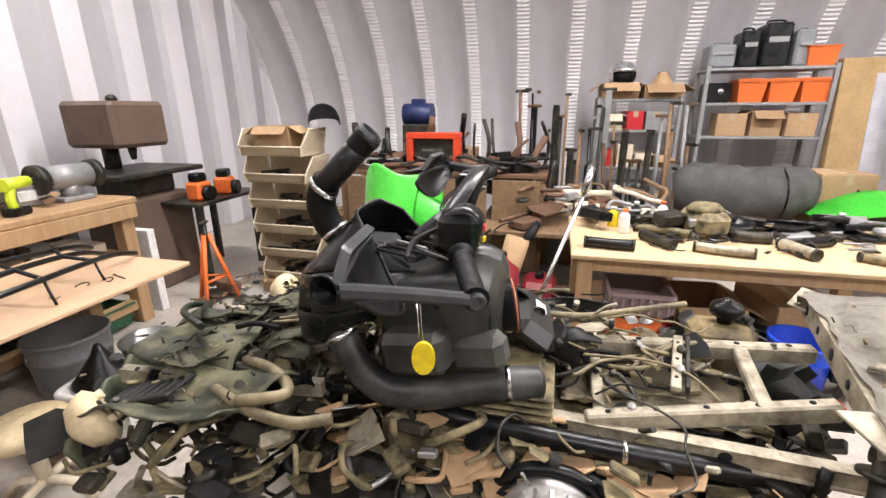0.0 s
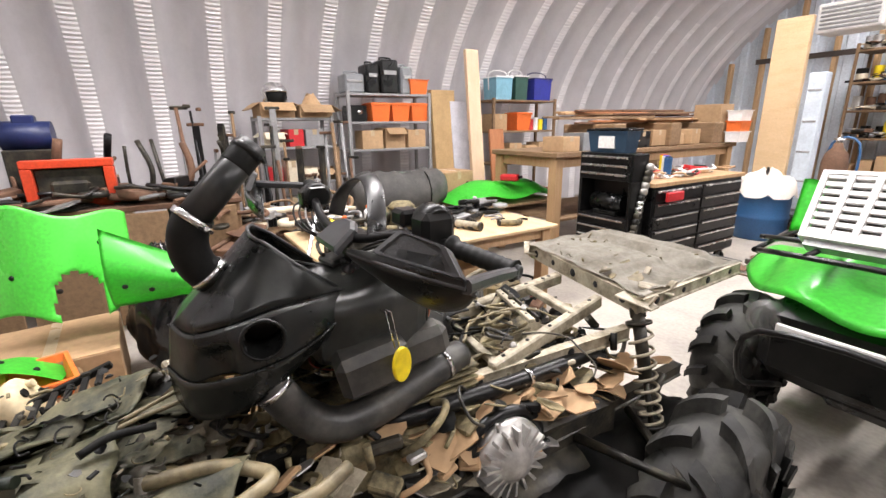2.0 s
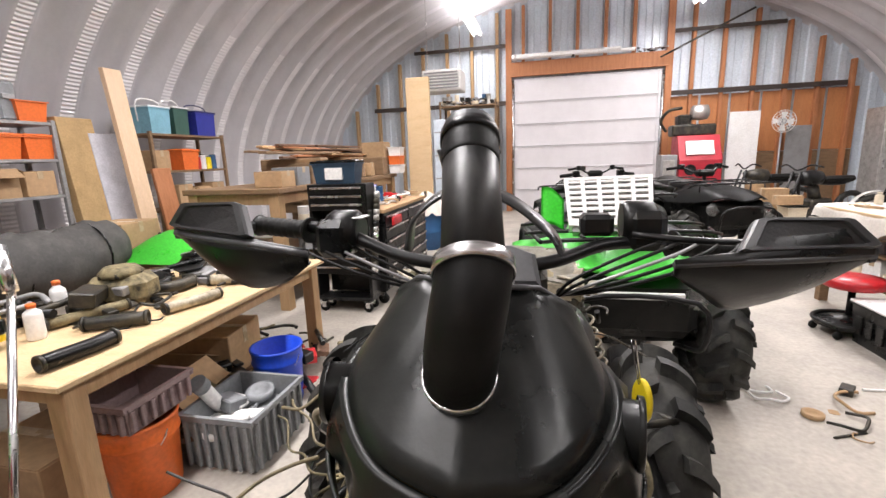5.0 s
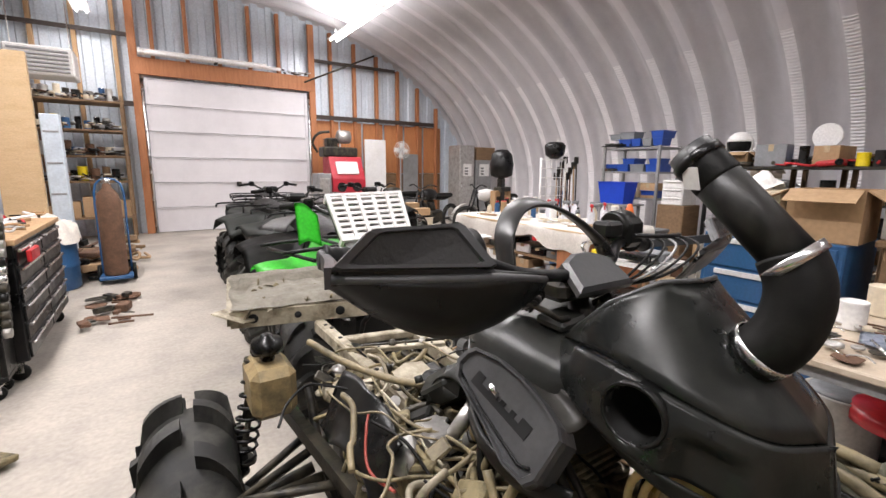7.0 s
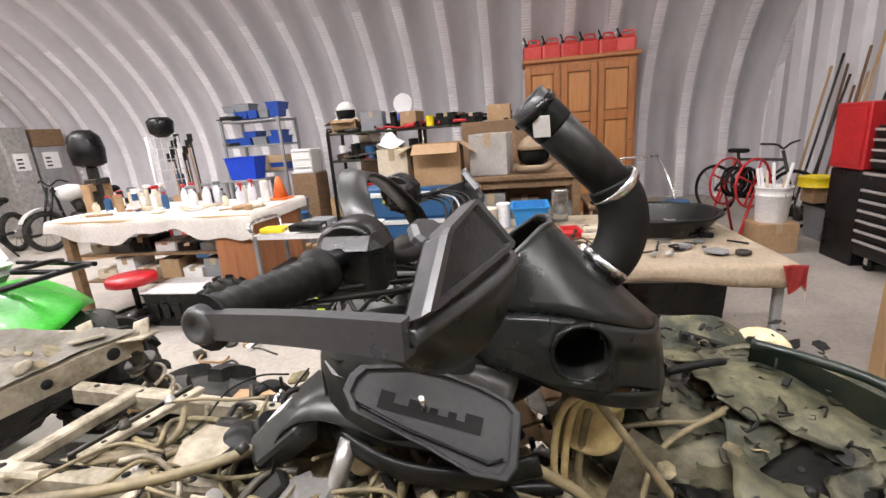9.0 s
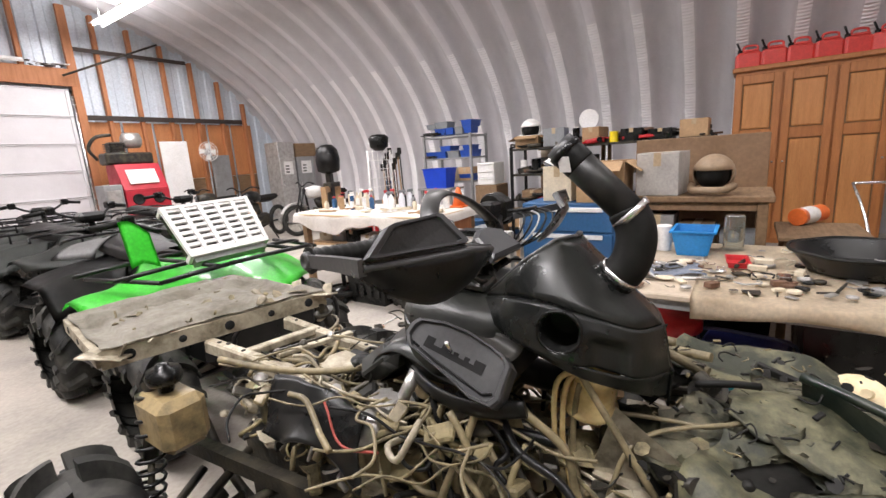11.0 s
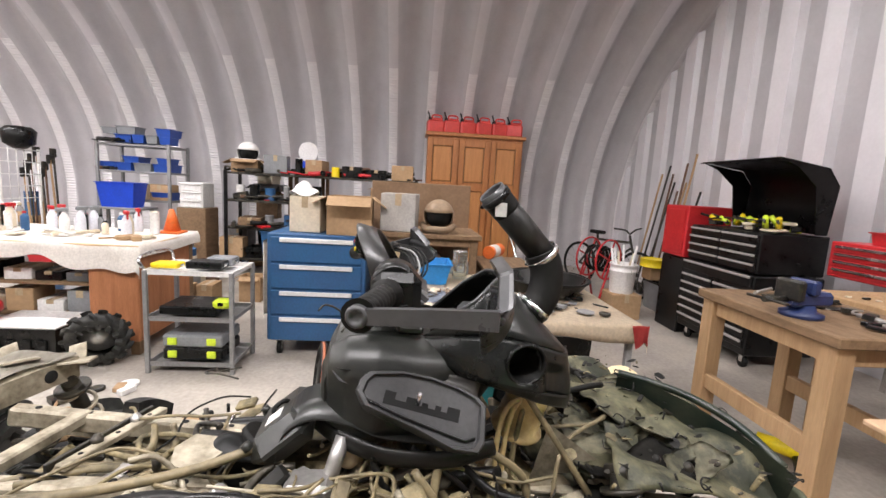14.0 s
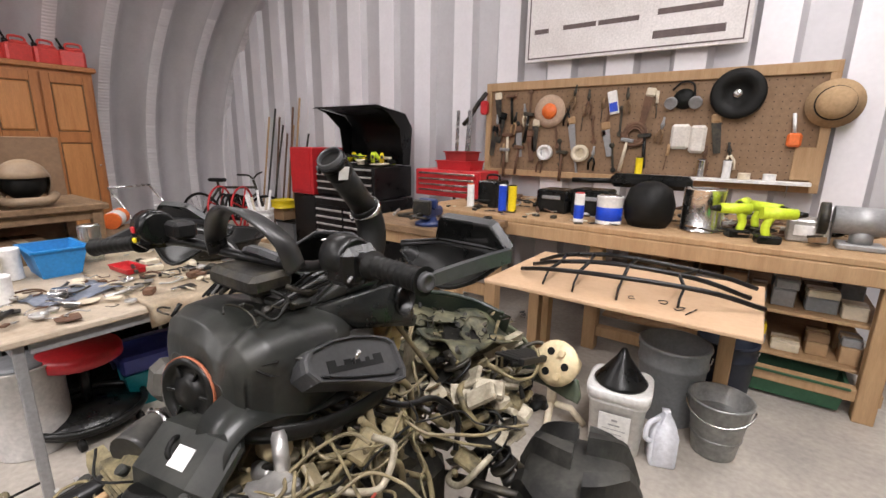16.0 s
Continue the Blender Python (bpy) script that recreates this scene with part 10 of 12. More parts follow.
bicycle(4.3, -2.75, 205, "old dark bicycle leaning in the corner")
o = thing("hose_reel", 3.35, -2.2, 0, 30, "red steel hose reel with black hose", "hose reel")
bm = B()
for sx in (-0.14, 0.14):
    sweep(bm, [(sx, 0.24 * math.cos(a), 0.62 + 0.24 * math.sin(a)) for a in [2 * math.pi * i / 26 for i in range(27)]], 0.012, 8, False)
    for k in range(4):
        a = math.pi / 2 * k + 0.4
        cyl(bm, (sx, 0, 0.62), (sx, 0.24 * math.cos(a), 0.62 + 0.24 * math.sin(a)), 0.01, seg=6)
    sweep(bm, [(sx * 1.3, -0.22, 0.0), (sx * 1.3, 0, 0.62), (sx * 1.3, 0.22, 0.0)], 0.015, 8)
part("frame", bm, RED, o)
bm = B()
pts = []
for i in range(150):
    a = i * 0.36
    pts.append((-0.12 + 0.24 * ((i * 0.0133) % 1), (0.13 + 0.02 * (i // 75)) * math.cos(a), 0.62 + (0.13 + 0.02 * (i // 75)) * math.sin(a)))
sweep(bm, pts, 0.011, 6)
part("hose", bm, RUBBER, o)
bucket("white plastic bucket holding long white tubes", 3.0, -2.35, 0.28, 0.15, 0.34, WHITE)
o = carton("brown carton under the white bucket", 2.83, -2.52, 0, 3.17, -2.18, 0.278)
for k in range(7):
    o = thing("plastic_tube", 3.0 + 0.06 * math.cos(k), -2.35 + 0.06 * math.sin(k * 2), 0.32, 0, "white plastic tube standing in the bucket", "tube", "tubes in the bucket")
    bm = B()
    cyl(bm, (0, 0, 0), (0.10 * math.cos(k * 1.7), 0.1 * math.sin(k * 1.7), 0.42 + 0.05 * (k % 3)), 0.014, seg=8)
    part("pipe", bm, WHITE if k % 3 else OFFWHITE, o)
o = thing("mower_engine", 3.0, -1.5, 0, 15, "small dark push mower with a blue engine", "mower")
bm = B()
lathe(bm, [(0.30, 0.12), (0.32, 0.16), (0.28, 0.26), (0.16, 0.30), (0.01, 0.30)], 24)
part("deck", bm, RED, o)
bm = B()
cyl(bm, (0, 0, 0.30), (0, 0, 0.52), 0.13, 0.11, seg=16)
box(bm, 0.08, -0.06, 0.34, 0.22, 0.06, 0.46, 0.02)
part("engine", bm, BLUE, o)
bm = B()
for sy in (-0.22, 0.22):
    sweep(bm, curve([(0.2, sy, 0.2), (0.5, sy, 0.65), (0.75, sy, 0.9)], 4), 0.012, 8)
cyl(bm, (0.75, -0.22, 0.9), (0.75, 0.22, 0.9), 0.012, seg=8)
part("push_handle", bm, CHROME, o)
for sx in (-0.26, 0.26):
    for sy in (-0.27, 0.27):
        bm = B()
        lathe(bm, [(0.03, -0.025), (0.10, -0.02), (0.10, 0.02), (0.03, 0.025)], 18, Matrix.Translation((sx, sy, 0.10)) @ Matrix.Rotation(radians(90), 4, "X"))
        part("wheel", bm, RUBBER, o)
for k in range(9):
    x, y = 3.7 + 0.25 * (k % 4), -3.3 + 0.06 * (k // 4)
    o = thing("long_pole", x, y, 0, 0, "long dark pole leaning on the end wall", "pole", "poles in the corner")
    bm = B()
    cyl(bm, (0, 0, 0), (0.08 * (k % 3 - 1), -0.28, 1.5 + 0.12 * (k % 5)), 0.014, seg=8)
    part("shaft", bm, (DARK_MET, WOOD, RUST)[k % 3], o)
    bm = B()
    box(bm, -0.06, -0.02, 0.0, 0.06, 0.02, 0.16, 0.01)
    part("head", bm, DARK_MET, o)

# ---- the other quad bikes ----
OLIVE = mat("dark_olive_plastic", (0.045, 0.05, 0.045), 0.42, 0, (0.075, 0.08, 0.07), 5, 0.5, 0.08, 60)


def parked_quad(name, label, x, y, rz, paint, seat_mat, rack=True):
    """A whole quad bike whose nose points along -y before turning."""
    o = thing(name, x, y, 0, rz, label, "quad bike")
    for sx in (-1, 1):
        for wy in (-0.62, 0.58):
            lug = B()
            w = part("wheel", tyre(B(), Vector((0, 0, 0)), 1, 0.32, 0.24, 26, lug), TYRE, o)
            tagged(part("tread", lug, TYRE, w), kind="stuff")
            w.matrix_basis = pose(sx * 0.48, wy, 0.32, 17 * sx, 0, 0)
            bm = B()
            lathe(bm, [(0.17, -0.08), (0.15, -0.03), (0.05, 0.02), (0.03, 0.06), (0.01, 0.06)], 18, Matrix.Rotation(radians(90 * sx), 4, "Y"))
            part("rim", bm, BLACK_MET, w)
    bm = B()
    def front(u, v):
        s = 2 * u - 1
        y0 = -1.02 + 0.62 * abs(s) ** 2.4
        y1 = -0.18 + 0.10 * abs(s)
        yy = y0 + (y1 - y0) * v
        z = 0.80 + 0.10 * (1 - abs(s) ** 2) * (0.4 + 0.6 * v) - 0.07 * (1 - v) ** 4 - 0.05 * abs(s) ** 6 - 0.05 * max(0, v - 0.75) * 4 * (abs(s) > 0.4) - 0.02 * math.cos(9 * s)
        return Vector((0.62 * s, yy, z))
    grid_sheet(bm, front, 40, 16)
    solid(bm, 0.012)
    part("front_bodywork", bm, paint, o)
    bm = B()
    def rear(u, v):
        s = 2 * u - 1
        yy = 0.18 + 0.78 * v - 0.10 * abs(s) * v
        z = 0.80 + 0.04 * (1 - s * s) - 0.14 * max(0, v - 0.8) * 5 * abs(s) - 0.16 * max(0, 0.25 - v) * 4 * (abs(s) > 0.35) - 0.04 * abs(s) ** 6
        return Vector((0.60 * s, yy, z))
    grid_sheet(bm, rear, 30, 14)
    solid(bm, 0.012)
    part("rear_bodywork", bm, paint if paint is not GREEN else BLACK_DUSTY, o)
    for nm, q, bv in (("fuel_tank", (-0.19, -0.15, 0.42, 0.19, 0.25, 0.84), 0.05), ("engine", (-0.17, -0.75, 0.30, 0.17, 0.75, 0.52), 0.05), ("front_case", (-0.33, -0.93, 0.42, 0.33, -0.20, 0.755), 0.06), ("rear_case", (-0.28, 0.20, 0.45, 0.28, 0.85, 0.77), 0.06)):
        bm = B()
        box(bm, *q, bv)
        part(nm, bm, BLACK_PL, o)
    bm = B()
    grid_sheet(bm, lambda u, v: Vector((0.16 * math.cos(math.pi * u) * (1 - 0.25 * (v - 0.6) ** 2), -0.02 + 0.82 * v, 0.84 + 0.09 * math.sin(math.pi * u) ** 0.6 + 0.05 * v * v)), 14, 12)
    part("seat", bm, seat_mat, o)
    bm = B()
    sweep(bm, curve([(-0.40, 0.02, 1.10), (-0.25, -0.05, 1.12), (-0.1, -0.14, 1.05), (0.1, -0.14, 1.05), (0.25, -0.05, 1.12), (0.40, 0.02, 1.10)], 4), 0.013, 8)
    cyl(bm, (0, -0.14, 1.05), (0, -0.28, 0.75), 0.025, seg=10)
    hb = part("handlebar", bm, BLACK_MET, o)
    for sx in (-1, 1):
        bm = B()
        cyl(bm, (sx * 0.40, 0.02, 1.10), (sx * 0.28, -0.035, 1.118), 0.019, seg=10)
        part("grip", bm, RUBBER, hb)
        bm = B()
        box(bm, sx * 0.24 - 0.035, -0.09, 1.09, sx * 0.24 + 0.035, 0.0, 1.16, 0.012)
        part("switch_housing", bm, BLACK_PL, hb)
    bm = B()
    box(bm, -0.11, -0.24, 1.0, 0.11, -0.10, 1.09, 0.03)
    part("instrument_pod", bm, BLACK_PL, o)
    if rack:
        for y0, y1, zz in ((-0.92, -0.32, 0.95), (0.35, 0.95, 0.93)):
            for k in range(6):
                bm = B()
                if k < 4:
                    xx = -0.36 + 0.24 * k
                    sweep(bm, [(xx, y0 + 0.03, zz), (xx, y1, zz)], 0.008, 8)
                else:
                    yy = y0 + 0.02 if k == 4 else y1
                    sweep(bm, curve([(-0.52, yy + 0.12 * (k == 4), zz - 0.04), (-0.46, yy + 0.03, zz), (0, yy, zz), (0.46, yy + 0.03, zz), (0.52, yy + 0.12 * (k == 4), zz - 0.04)], 4), 0.011, 8)
                part("rack_tube", bm, BLACK_MET, o)
            for sx in (-0.3, 0.3):
                bm = B()
                cyl(bm, (sx, (y0 + y1) / 2, zz), (sx, (y0 + y1) / 2, zz - 0.15), 0.009, seg=8)
                part("rack_post", bm, BLACK_MET, o)
    bm = B()
    sweep(bm, curve([(-0.24, -0.85, 0.38), (-0.30, -1.06, 0.45), (-0.25, -1.10, 0.68), (0.25, -1.10, 0.68), (0.30, -1.06, 0.45), (0.24, -0.85, 0.38)], 4), 0.012, 8)
    part("bumper", bm, BLACK_MET, o)
    for sx in (-1, 1):
        bm = B()
        lathe(bm, [(0.02, -0.03), (0.07, 0), (0.075, 0.02), (0.05, 0.035), (0.01, 0.04)], 18, Matrix.Translation((sx * 0.30, -0.90, 0.66)) @ Matrix.Rotation(radians(78), 4, "X"))
        part("headlight", bm, glass("lamp_lens", (0.75, 0.75, 0.72), 0.25) if "lamp_lens" not in bpy.data.materials else bpy.data.materials["lamp_lens"], o)
        bm = B()
        for k in range(7):
            sweep(bm, [(sx * 0.34 + 0.042 * math.cos(a), -0.55 + 0.042 * math.sin(a), 0.42 + 0.045 * k + 0.006 * i) for i, a in enumerate([2 * math.pi * j / 8 for j in range(9)])], 0.006, 6, False)
        part("shock_spring", bm, DARK_MET, o)
        for wy in (-0.62, 0.58):
            bm = B()
            sweep(bm, [(sx * 0.12, wy, 0.40), (sx * 0.44, wy, 0.32), (sx * 0.12, wy - 0.12, 0.36)], 0.016, 8)
            part("suspension_arm", bm, BLACK_MET, o)
        bm = B()
        box(bm, sx * 0.40 - 0.13, -0.22, 0.34, sx * 0.40 + 0.13, 0.24, 0.37, 0.008)
        part("footboard", bm, BLACK_PL, o)
    return o


gq = parked_quad("green_quad_bike", "lime green quad bike with black racks and tyres", -0.52, 2.66, 0, GREEN, RUBBER, False)
# front rack of the green quad
for a, b in (((-1.05, 2.45, 0.875), (-0.95, 1.85, 0.895)), ((0.05, 2.45, 0.875), (-0.08, 1.85, 0.895)), ((-0.78, 2.45, 0.93), (-0.74, 1.74, 0.935)), ((-0.28, 2.45, 0.93), (-0.32, 1.74, 0.935))):
    bm = B()
    sweep(bm, [a, b], 0.011, 8)
    wpart("rack_tube", bm, BLACK_MET, gq)
for yy, zz, w in ((1.76, 0.925, 0.42), (2.02, 0.925, 0.52), (2.42, 0.915, 0.56)):
    bm = B()
    sweep(bm, curve([(-0.52 - w, yy + 0.10, zz - 0.03), (-0.52 - w * 0.7, yy, zz), (-0.52, yy - 0.02, zz + 0.01), (-0.52 + w * 0.7, yy, zz), (-0.52 + w, yy + 0.10, zz - 0.03)], 5), 0.011, 8)
    wpart("rack_tube", bm, BLACK_MET, gq)
bm = B()
box(bm, -0.75, 1.60, 0.665, -0.30, 1.615, 0.70, 0.004, Matrix.Translation((0, 0.03, 0)))
wpart("name_bar", bm, WHITE, gq)
# green flap standing beside the radiator cover
bm = B()
grid_sheet(bm, lambda u, v: Vector((-0.95 + 0.13 * u, 2.14 + 0.06 * v, 0.93 + 0.23 * v * (1 - 0.25 * u) + 0.02 * math.sin(4 * u))), 8, 8)
solid(bm, 0.008)
wpart("side_flap", bm, GREEN, gq)

# white radiator cover leaning on the rack
o = thing("radiator_cover", -0.61, 1.95, 0.93, 0, "white plastic radiator cover with rows of slots", "cover")
A_, B_, C_ = Vector((-0.80, 1.86, 0.985)), Vector((-0.42, 1.83, 0.995)), Vector((-0.84, 2.03, 1.20))
uu, vv = B_ - A_, C_ - A_ + Vector((0.04, 0, 0))
nn_ = uu.cross(vv).normalized()
bm = B()
cols, rows_ = 5, 8
def pt(u, v, w=0.0):
    return A_ + uu * (u * (1 + 0.10 * v) - 0.05 * v) + vv * v + nn_ * w
def quad_(bm, u0, v0, u1, v1, w0, w1):
    lo = [bm.verts.new(pt(u, v, w0)) for u, v in ((u0, v0), (u1, v0), (u1, v1), (u0, v1))]
    hi = [bm.verts.new(pt(u, v, w1)) for u, v in ((u0, v0), (u1, v0), (u1, v1), (u0, v1))]
    bm.faces.new(hi)
    bm.faces.new(list(reversed(lo)))
    bridge(bm, lo, hi, 0, False)
for k in range(cols + 1):
    u = k / cols
    quad_(bm, u - 0.025, 0, u + 0.025, 1, 0.0, 0.022)
quad_(bm, -0.025, -0.05, 1.025, 0.03, -0.05, 0.022)
quad_(bm, -0.025, 0.97, 1.025, 1.03, -0.05, 0.022)
wpart("frame", bm, WHITE, o)
for j in range(rows_):
    v = 0.08 + 0.87 * j / (rows_ - 1)
    bm = B()
    quad_(bm, 0.0, v - 0.032, 1.0, v + 0.032, 0.002, 0.015)
    wpart("slat", bm, WHITE, o)
bm = B()
quad_(bm, 0.0, 0.0, 1.0, 1.0, -0.05, -0.03)
wpart("core", bm, DARK_MET, o)
bm = B()
quad_(bm, 0.02, -0.14, 0.98, -0.052, -0.05, 0.0)
wpart("lower_tank", bm, GREY_MET, o)
o = thing("grey_fender", -0.62, 3.55, 0.82, 30, "loose pale grey plastic fender on the green bike", "fender")
bm = B()
grid_sheet(bm, lambda u, v: Vector((-0.24 + 0.48 * u, -0.16 + 0.32 * v, 0.03 + 0.13 * math.sin(math.pi * u) ** 0.7 * (1 - 0.4 * v))), 14, 8)
solid(bm, 0.008)
part("shell", bm, GREY_MET, o)

parked_quad("dark_quad_bike", "dark olive quad bike with black racks", -0.35, 4.75, 8, OLIVE, RUBBER)
parked_quad("dark_quad_bike", "dusty dark olive quad bike parked in line", -0.15, 6.75, -6, OLIVE, RUBBER)
parked_quad("dark_quad_bike", "black quad bike with a worn seat", 1.05, 6.0, 12, BLACK_DUSTY, RUBBER)

# ---- west side ----
# steel shelves along the arch
shelf_unit("grey steel shelf with orange bins and cases", -5.80, 1.76, -5.37, 2.90, (0.35, 0.80, 1.14, 1.47, 1.80), 1.82, GREY_MET, GREY_MET, 0.03)
for k in range(3):
    bin_box("orange_bin", "bright orange plastic storage bin", "bin", -5.68, 2.08 + 0.275 * k, 1.47, -5.40, 2.33 + 0.275 * k, 1.66, ORANGE, ORANGE, "orange bins", 0.02)
o = bin_box("orange_bin", "orange plastic bin on the top shelf", "bin", -5.68, 2.62, 1.80, -5.40, 2.88, 1.97, ORANGE, None, "orange bins", 0.02)
for y0, y1, h, mt in ((1.68, 1.92, 0.22, GREY), (1.95, 2.12, 0.34, BLACK_PL), (2.15, 2.38, 0.40, BLACK_PL), (2.42, 2.58, 0.33, GREY)):
    q = thing("tool_case", -5.6, (y0 + y1) / 2, 1.80, 0, "black plastic tool case standing on the top shelf", "case", "cases on the top shelf")
    bm = B()
    box(bm, -5.72, y0 + 0.1, 1.80, -5.44, y1 + 0.1, 1.80 + h, 0.02)
    wpart("shell", bm, mt, q)
    bm = B()
    box(bm, -5.44, y0 + 0.13, 1.80 + h * 0.55, -5.425, y1 + 0.07, 1.80 + h * 0.68, 0.004)
    wpart("latch", bm, GREY_MET, q)
    bm = B()
    sweep(bm, curve([(-5.58, y0 + 0.14, 1.80 + h), (-5.58, y0 + 0.15, 1.83 + h), (-5.58, y1 + 0.05, 1.83 + h), (-5.58, y1 + 0.06, 1.80 + h)], 4), 0.01, 8)
    wpart("handle", bm, mt, q)
for k in range(3):
    carton("tan cardboard box on the steel shelf", -5.72, 1.95 + 0.30 * k, 1.14, -5.40, 2.22 + 0.30 * k, 1.14 + 0.22 + 0.03 * (k % 2), 4 * k - 4, k == 1, "cartons on the steel shelf")
o = thing("black_case", -5.55, 1.88, 1.47, 0, "black box with a silver dial on the shelf", "case")
bm = B()
box(bm, -5.7, 1.80, 1.47, -5.42, 2.03, 1.66, 0.015)
wpart("body", bm, BLACK_PL, o)
bm = B()
lathe(bm, [(0.03, 0), (0.03, 0.012), (0.005, 0.014)], 14, Matrix.Translation((-5.42, 1.93, 1.58)) @ Matrix.Rotation(radians(90), 4, "Y"))
wpart("dial", bm, CHROME, o)

shelf_unit("grey metal shelf with open boxes and parts", -5.85, 0.75, -5.40, 1.60, (0.4, 0.8, 1.2, 1.52), 1.54, GREY_MET, GREY_MET, 0.03)
for y0, y1, h in ((0.78, 1.15, 0.16), (1.2, 1.58, 0.14)):
    carton("open cardboard box full of parts on the shelf", -5.78, y0, 1.52, -5.42, y1, 1.52 + h, 4, True, "open boxes on the shelf")
helmet(-5.62, 1.0, 1.62, 20, CHROME, "silver metallic helmet on a cardboard box", 1.1)
o = thing("tan_hood", -5.62, 1.4, 1.60, 0, "tan leather welding hood in a box", "hood")
bm = B()
grid_sheet(bm, lambda u, v: Vector((0.14 * math.cos(6.2832 * u) * (1 - 0.7 * v), 0.16 * math.sin(6.2832 * u) * (1 - 0.7 * v), 0.18 * v + 0.02 * math.sin(14 * u))), 20, 6, close_u=True)
part("shell", bm, CARD, o)
r = random.Random(91)
for z in (0.4, 0.8, 1.2):
    y = 0.8
    while y < 1.45:
        w = r.uniform(0.12, 0.24)
        carton("box of parts on the metal shelf", -5.74, y, z, -5.45, y + w, z + r.uniform(0.1, 0.24), r.uniform(-8, 8), r.random() < 0.4, "boxes of parts", r.choice((CARD, GREY, RED, BLACK_PL, OFFWHITE, GREY_MET)))
        y += w + 0.03

shelf_unit("brown wooden shelf with cool boxes on top", -5.85, 3.95, -5.40, 5.20, (0.4, 0.85, 1.32, 1.76), 1.78, WOOD_DARK, WOOD_DARK, 0.03)
for y0, y1, h, mt, lid in ((4.02, 4.32, 0.34, mat("light_blue_plastic", (0.20, 0.42, 0.52), 0.45), WHITE), (4.38, 4.62, 0.36, mat("bottle_green_plastic", (0.03, 0.09, 0.07), 0.45), WHITE), (4.75, 5.10, 0.34, mat("royal_blue_plastic", (0.02, 0.03, 0.28), 0.4), mat("navy_lid", (0.02, 0.02, 0.1), 0.4))):
    q = bin_box("cool_box", "plastic cool box standing on the top shelf", "cooler", -5.74, y0, 1.76, -5.43, y1, 1.76 + h - 0.05, mt, lid, "cool boxes", 0.01)
    bm = B()
    sweep(bm, curve([(-5.585, y0 - 0.02, 1.9), (-5.585, y0, 1.80 + h), (-5.585, y1, 1.80 + h), (-5.585, y1 + 0.02, 1.9)], 4), 0.008, 8)
    wpart("handle", bm, lid, q)
bin_box("orange_bin", "orange plastic bin on the wooden shelf", "bin", -5.7, 4.42, 1.32, -5.42, 4.70, 1.55, ORANGE, ORANGE, "orange bins", 0.02)
for k in range(4):
    carton("brown carton on the wooden shelf", -5.74, 4.0 + 0.30 * k, (1.32, 0.85, 0.85, 0.85)[k], -5.45, 4.25 + 0.30 * k, (1.32, 0.85, 0.85, 0.85)[k] + 0.24 + 0.04 * (k % 2), 3, k == 2, "cartons on the wooden shelf")
for k in range(4):
    can("tin on the wooden shelf", -5.55, 4.80 + 0.1 * k, 1.32, 0.045, 0.16 + 0.03 * (k % 2), (RED, WHITE, YELLOW, BLUE)[k], BLACK_PL, None, group="tins on the wooden shelf")

# boards and panels leaning between the shelves
leaning_board("cardboard_sheet", "tall folded brown cardboard leaning on the shelves", -5.30, 2.92, -5.20, 3.28, 1.86, 0.1, mat("tan_cardboard", (0.42, 0.28, 0.13), 0.8), lean=-0.2)
leaning_board("grey_sheet", "tall pale grey panel leaning upright", -5.22, 3.20, -5.18, 3.55, 1.72, 0.04, mat("pale_grey_panel", (0.50, 0.50, 0.54), 0.5), lean=-0.2)
leaning_board("pine_plank", "tall pale pine plank leaning on the arch", -5.05, 3.36, -4.99, 3.56, 2.36, 0.06, mat("pale_pine", (0.66, 0.48, 0.32), 0.6, 0, (0.58, 0.40, 0.25), 5, 0.5, 0.1, 40, stretch=(6, 6, 0.6)), lean=-0.25)
leaning_board("brown_plank", "brown stained board leaning on the shelf", -5.15, 3.80, -5.11, 4.05, 1.35, 0.04, WOOD_RED, lean=-0.18)
carton("brown cardboard box on the green plastics", -4.75, 2.42, 0.62, -4.35, 2.85, 0.90, 8)
carton("large brown box under the leaning panels", -4.9, 2.45, 0.0, -4.35, 3.0, 0.615, 3)
o = thing("duffel_roll", -4.3, 1.9, 0.48, 0, "rolled black canvas duffel bundle", "bundle")
bm = B()
n_ = 20
pts, rad = [], []
for i in range(n_ + 1):
    u = i / n_
    pts.append((-4.35 + 0.03 * math.sin(6 * u), 1.38 + 1.05 * u, 0.72 + 0.02 * math.sin(9 * u)))
    rad.append(0.235 * (1 - abs(2 * u - 1) ** 8 * 0.35) * (1 + 0.03 * math.sin(19 * u)))
sweep(bm, pts, rad, 22)
for v in bm.verts:
    v.co.z += 0.012 * math.sin(37 * v.co.y + 11 * v.co.x) + 0.01 * math.sin(23 * v.co.x)
wpart("roll", bm, mat("black_canvas", (0.05, 0.048, 0.045), 0.85, 0, (0.12, 0.115, 0.105), 5, 0.7, 0.4, 50), o)
for y in (1.6, 2.15):
    bm = B()
    sweep(bm, [(-4.35 + 0.243 * math.cos(a), y, 0.72 + 0.243 * math.sin(a)) for a in [2 * math.pi * i / 20 for i in range(21)]], 0.008, 6, False)
    wpart("strap", bm, BLACK_PL, o)
o = table("low_stand", "low rough stand holding the bundle", -4.65, 1.3, -3.95, 2.4, 0.485, 0.03, WOOD_DARK, WOOD_DARK, 0.06)


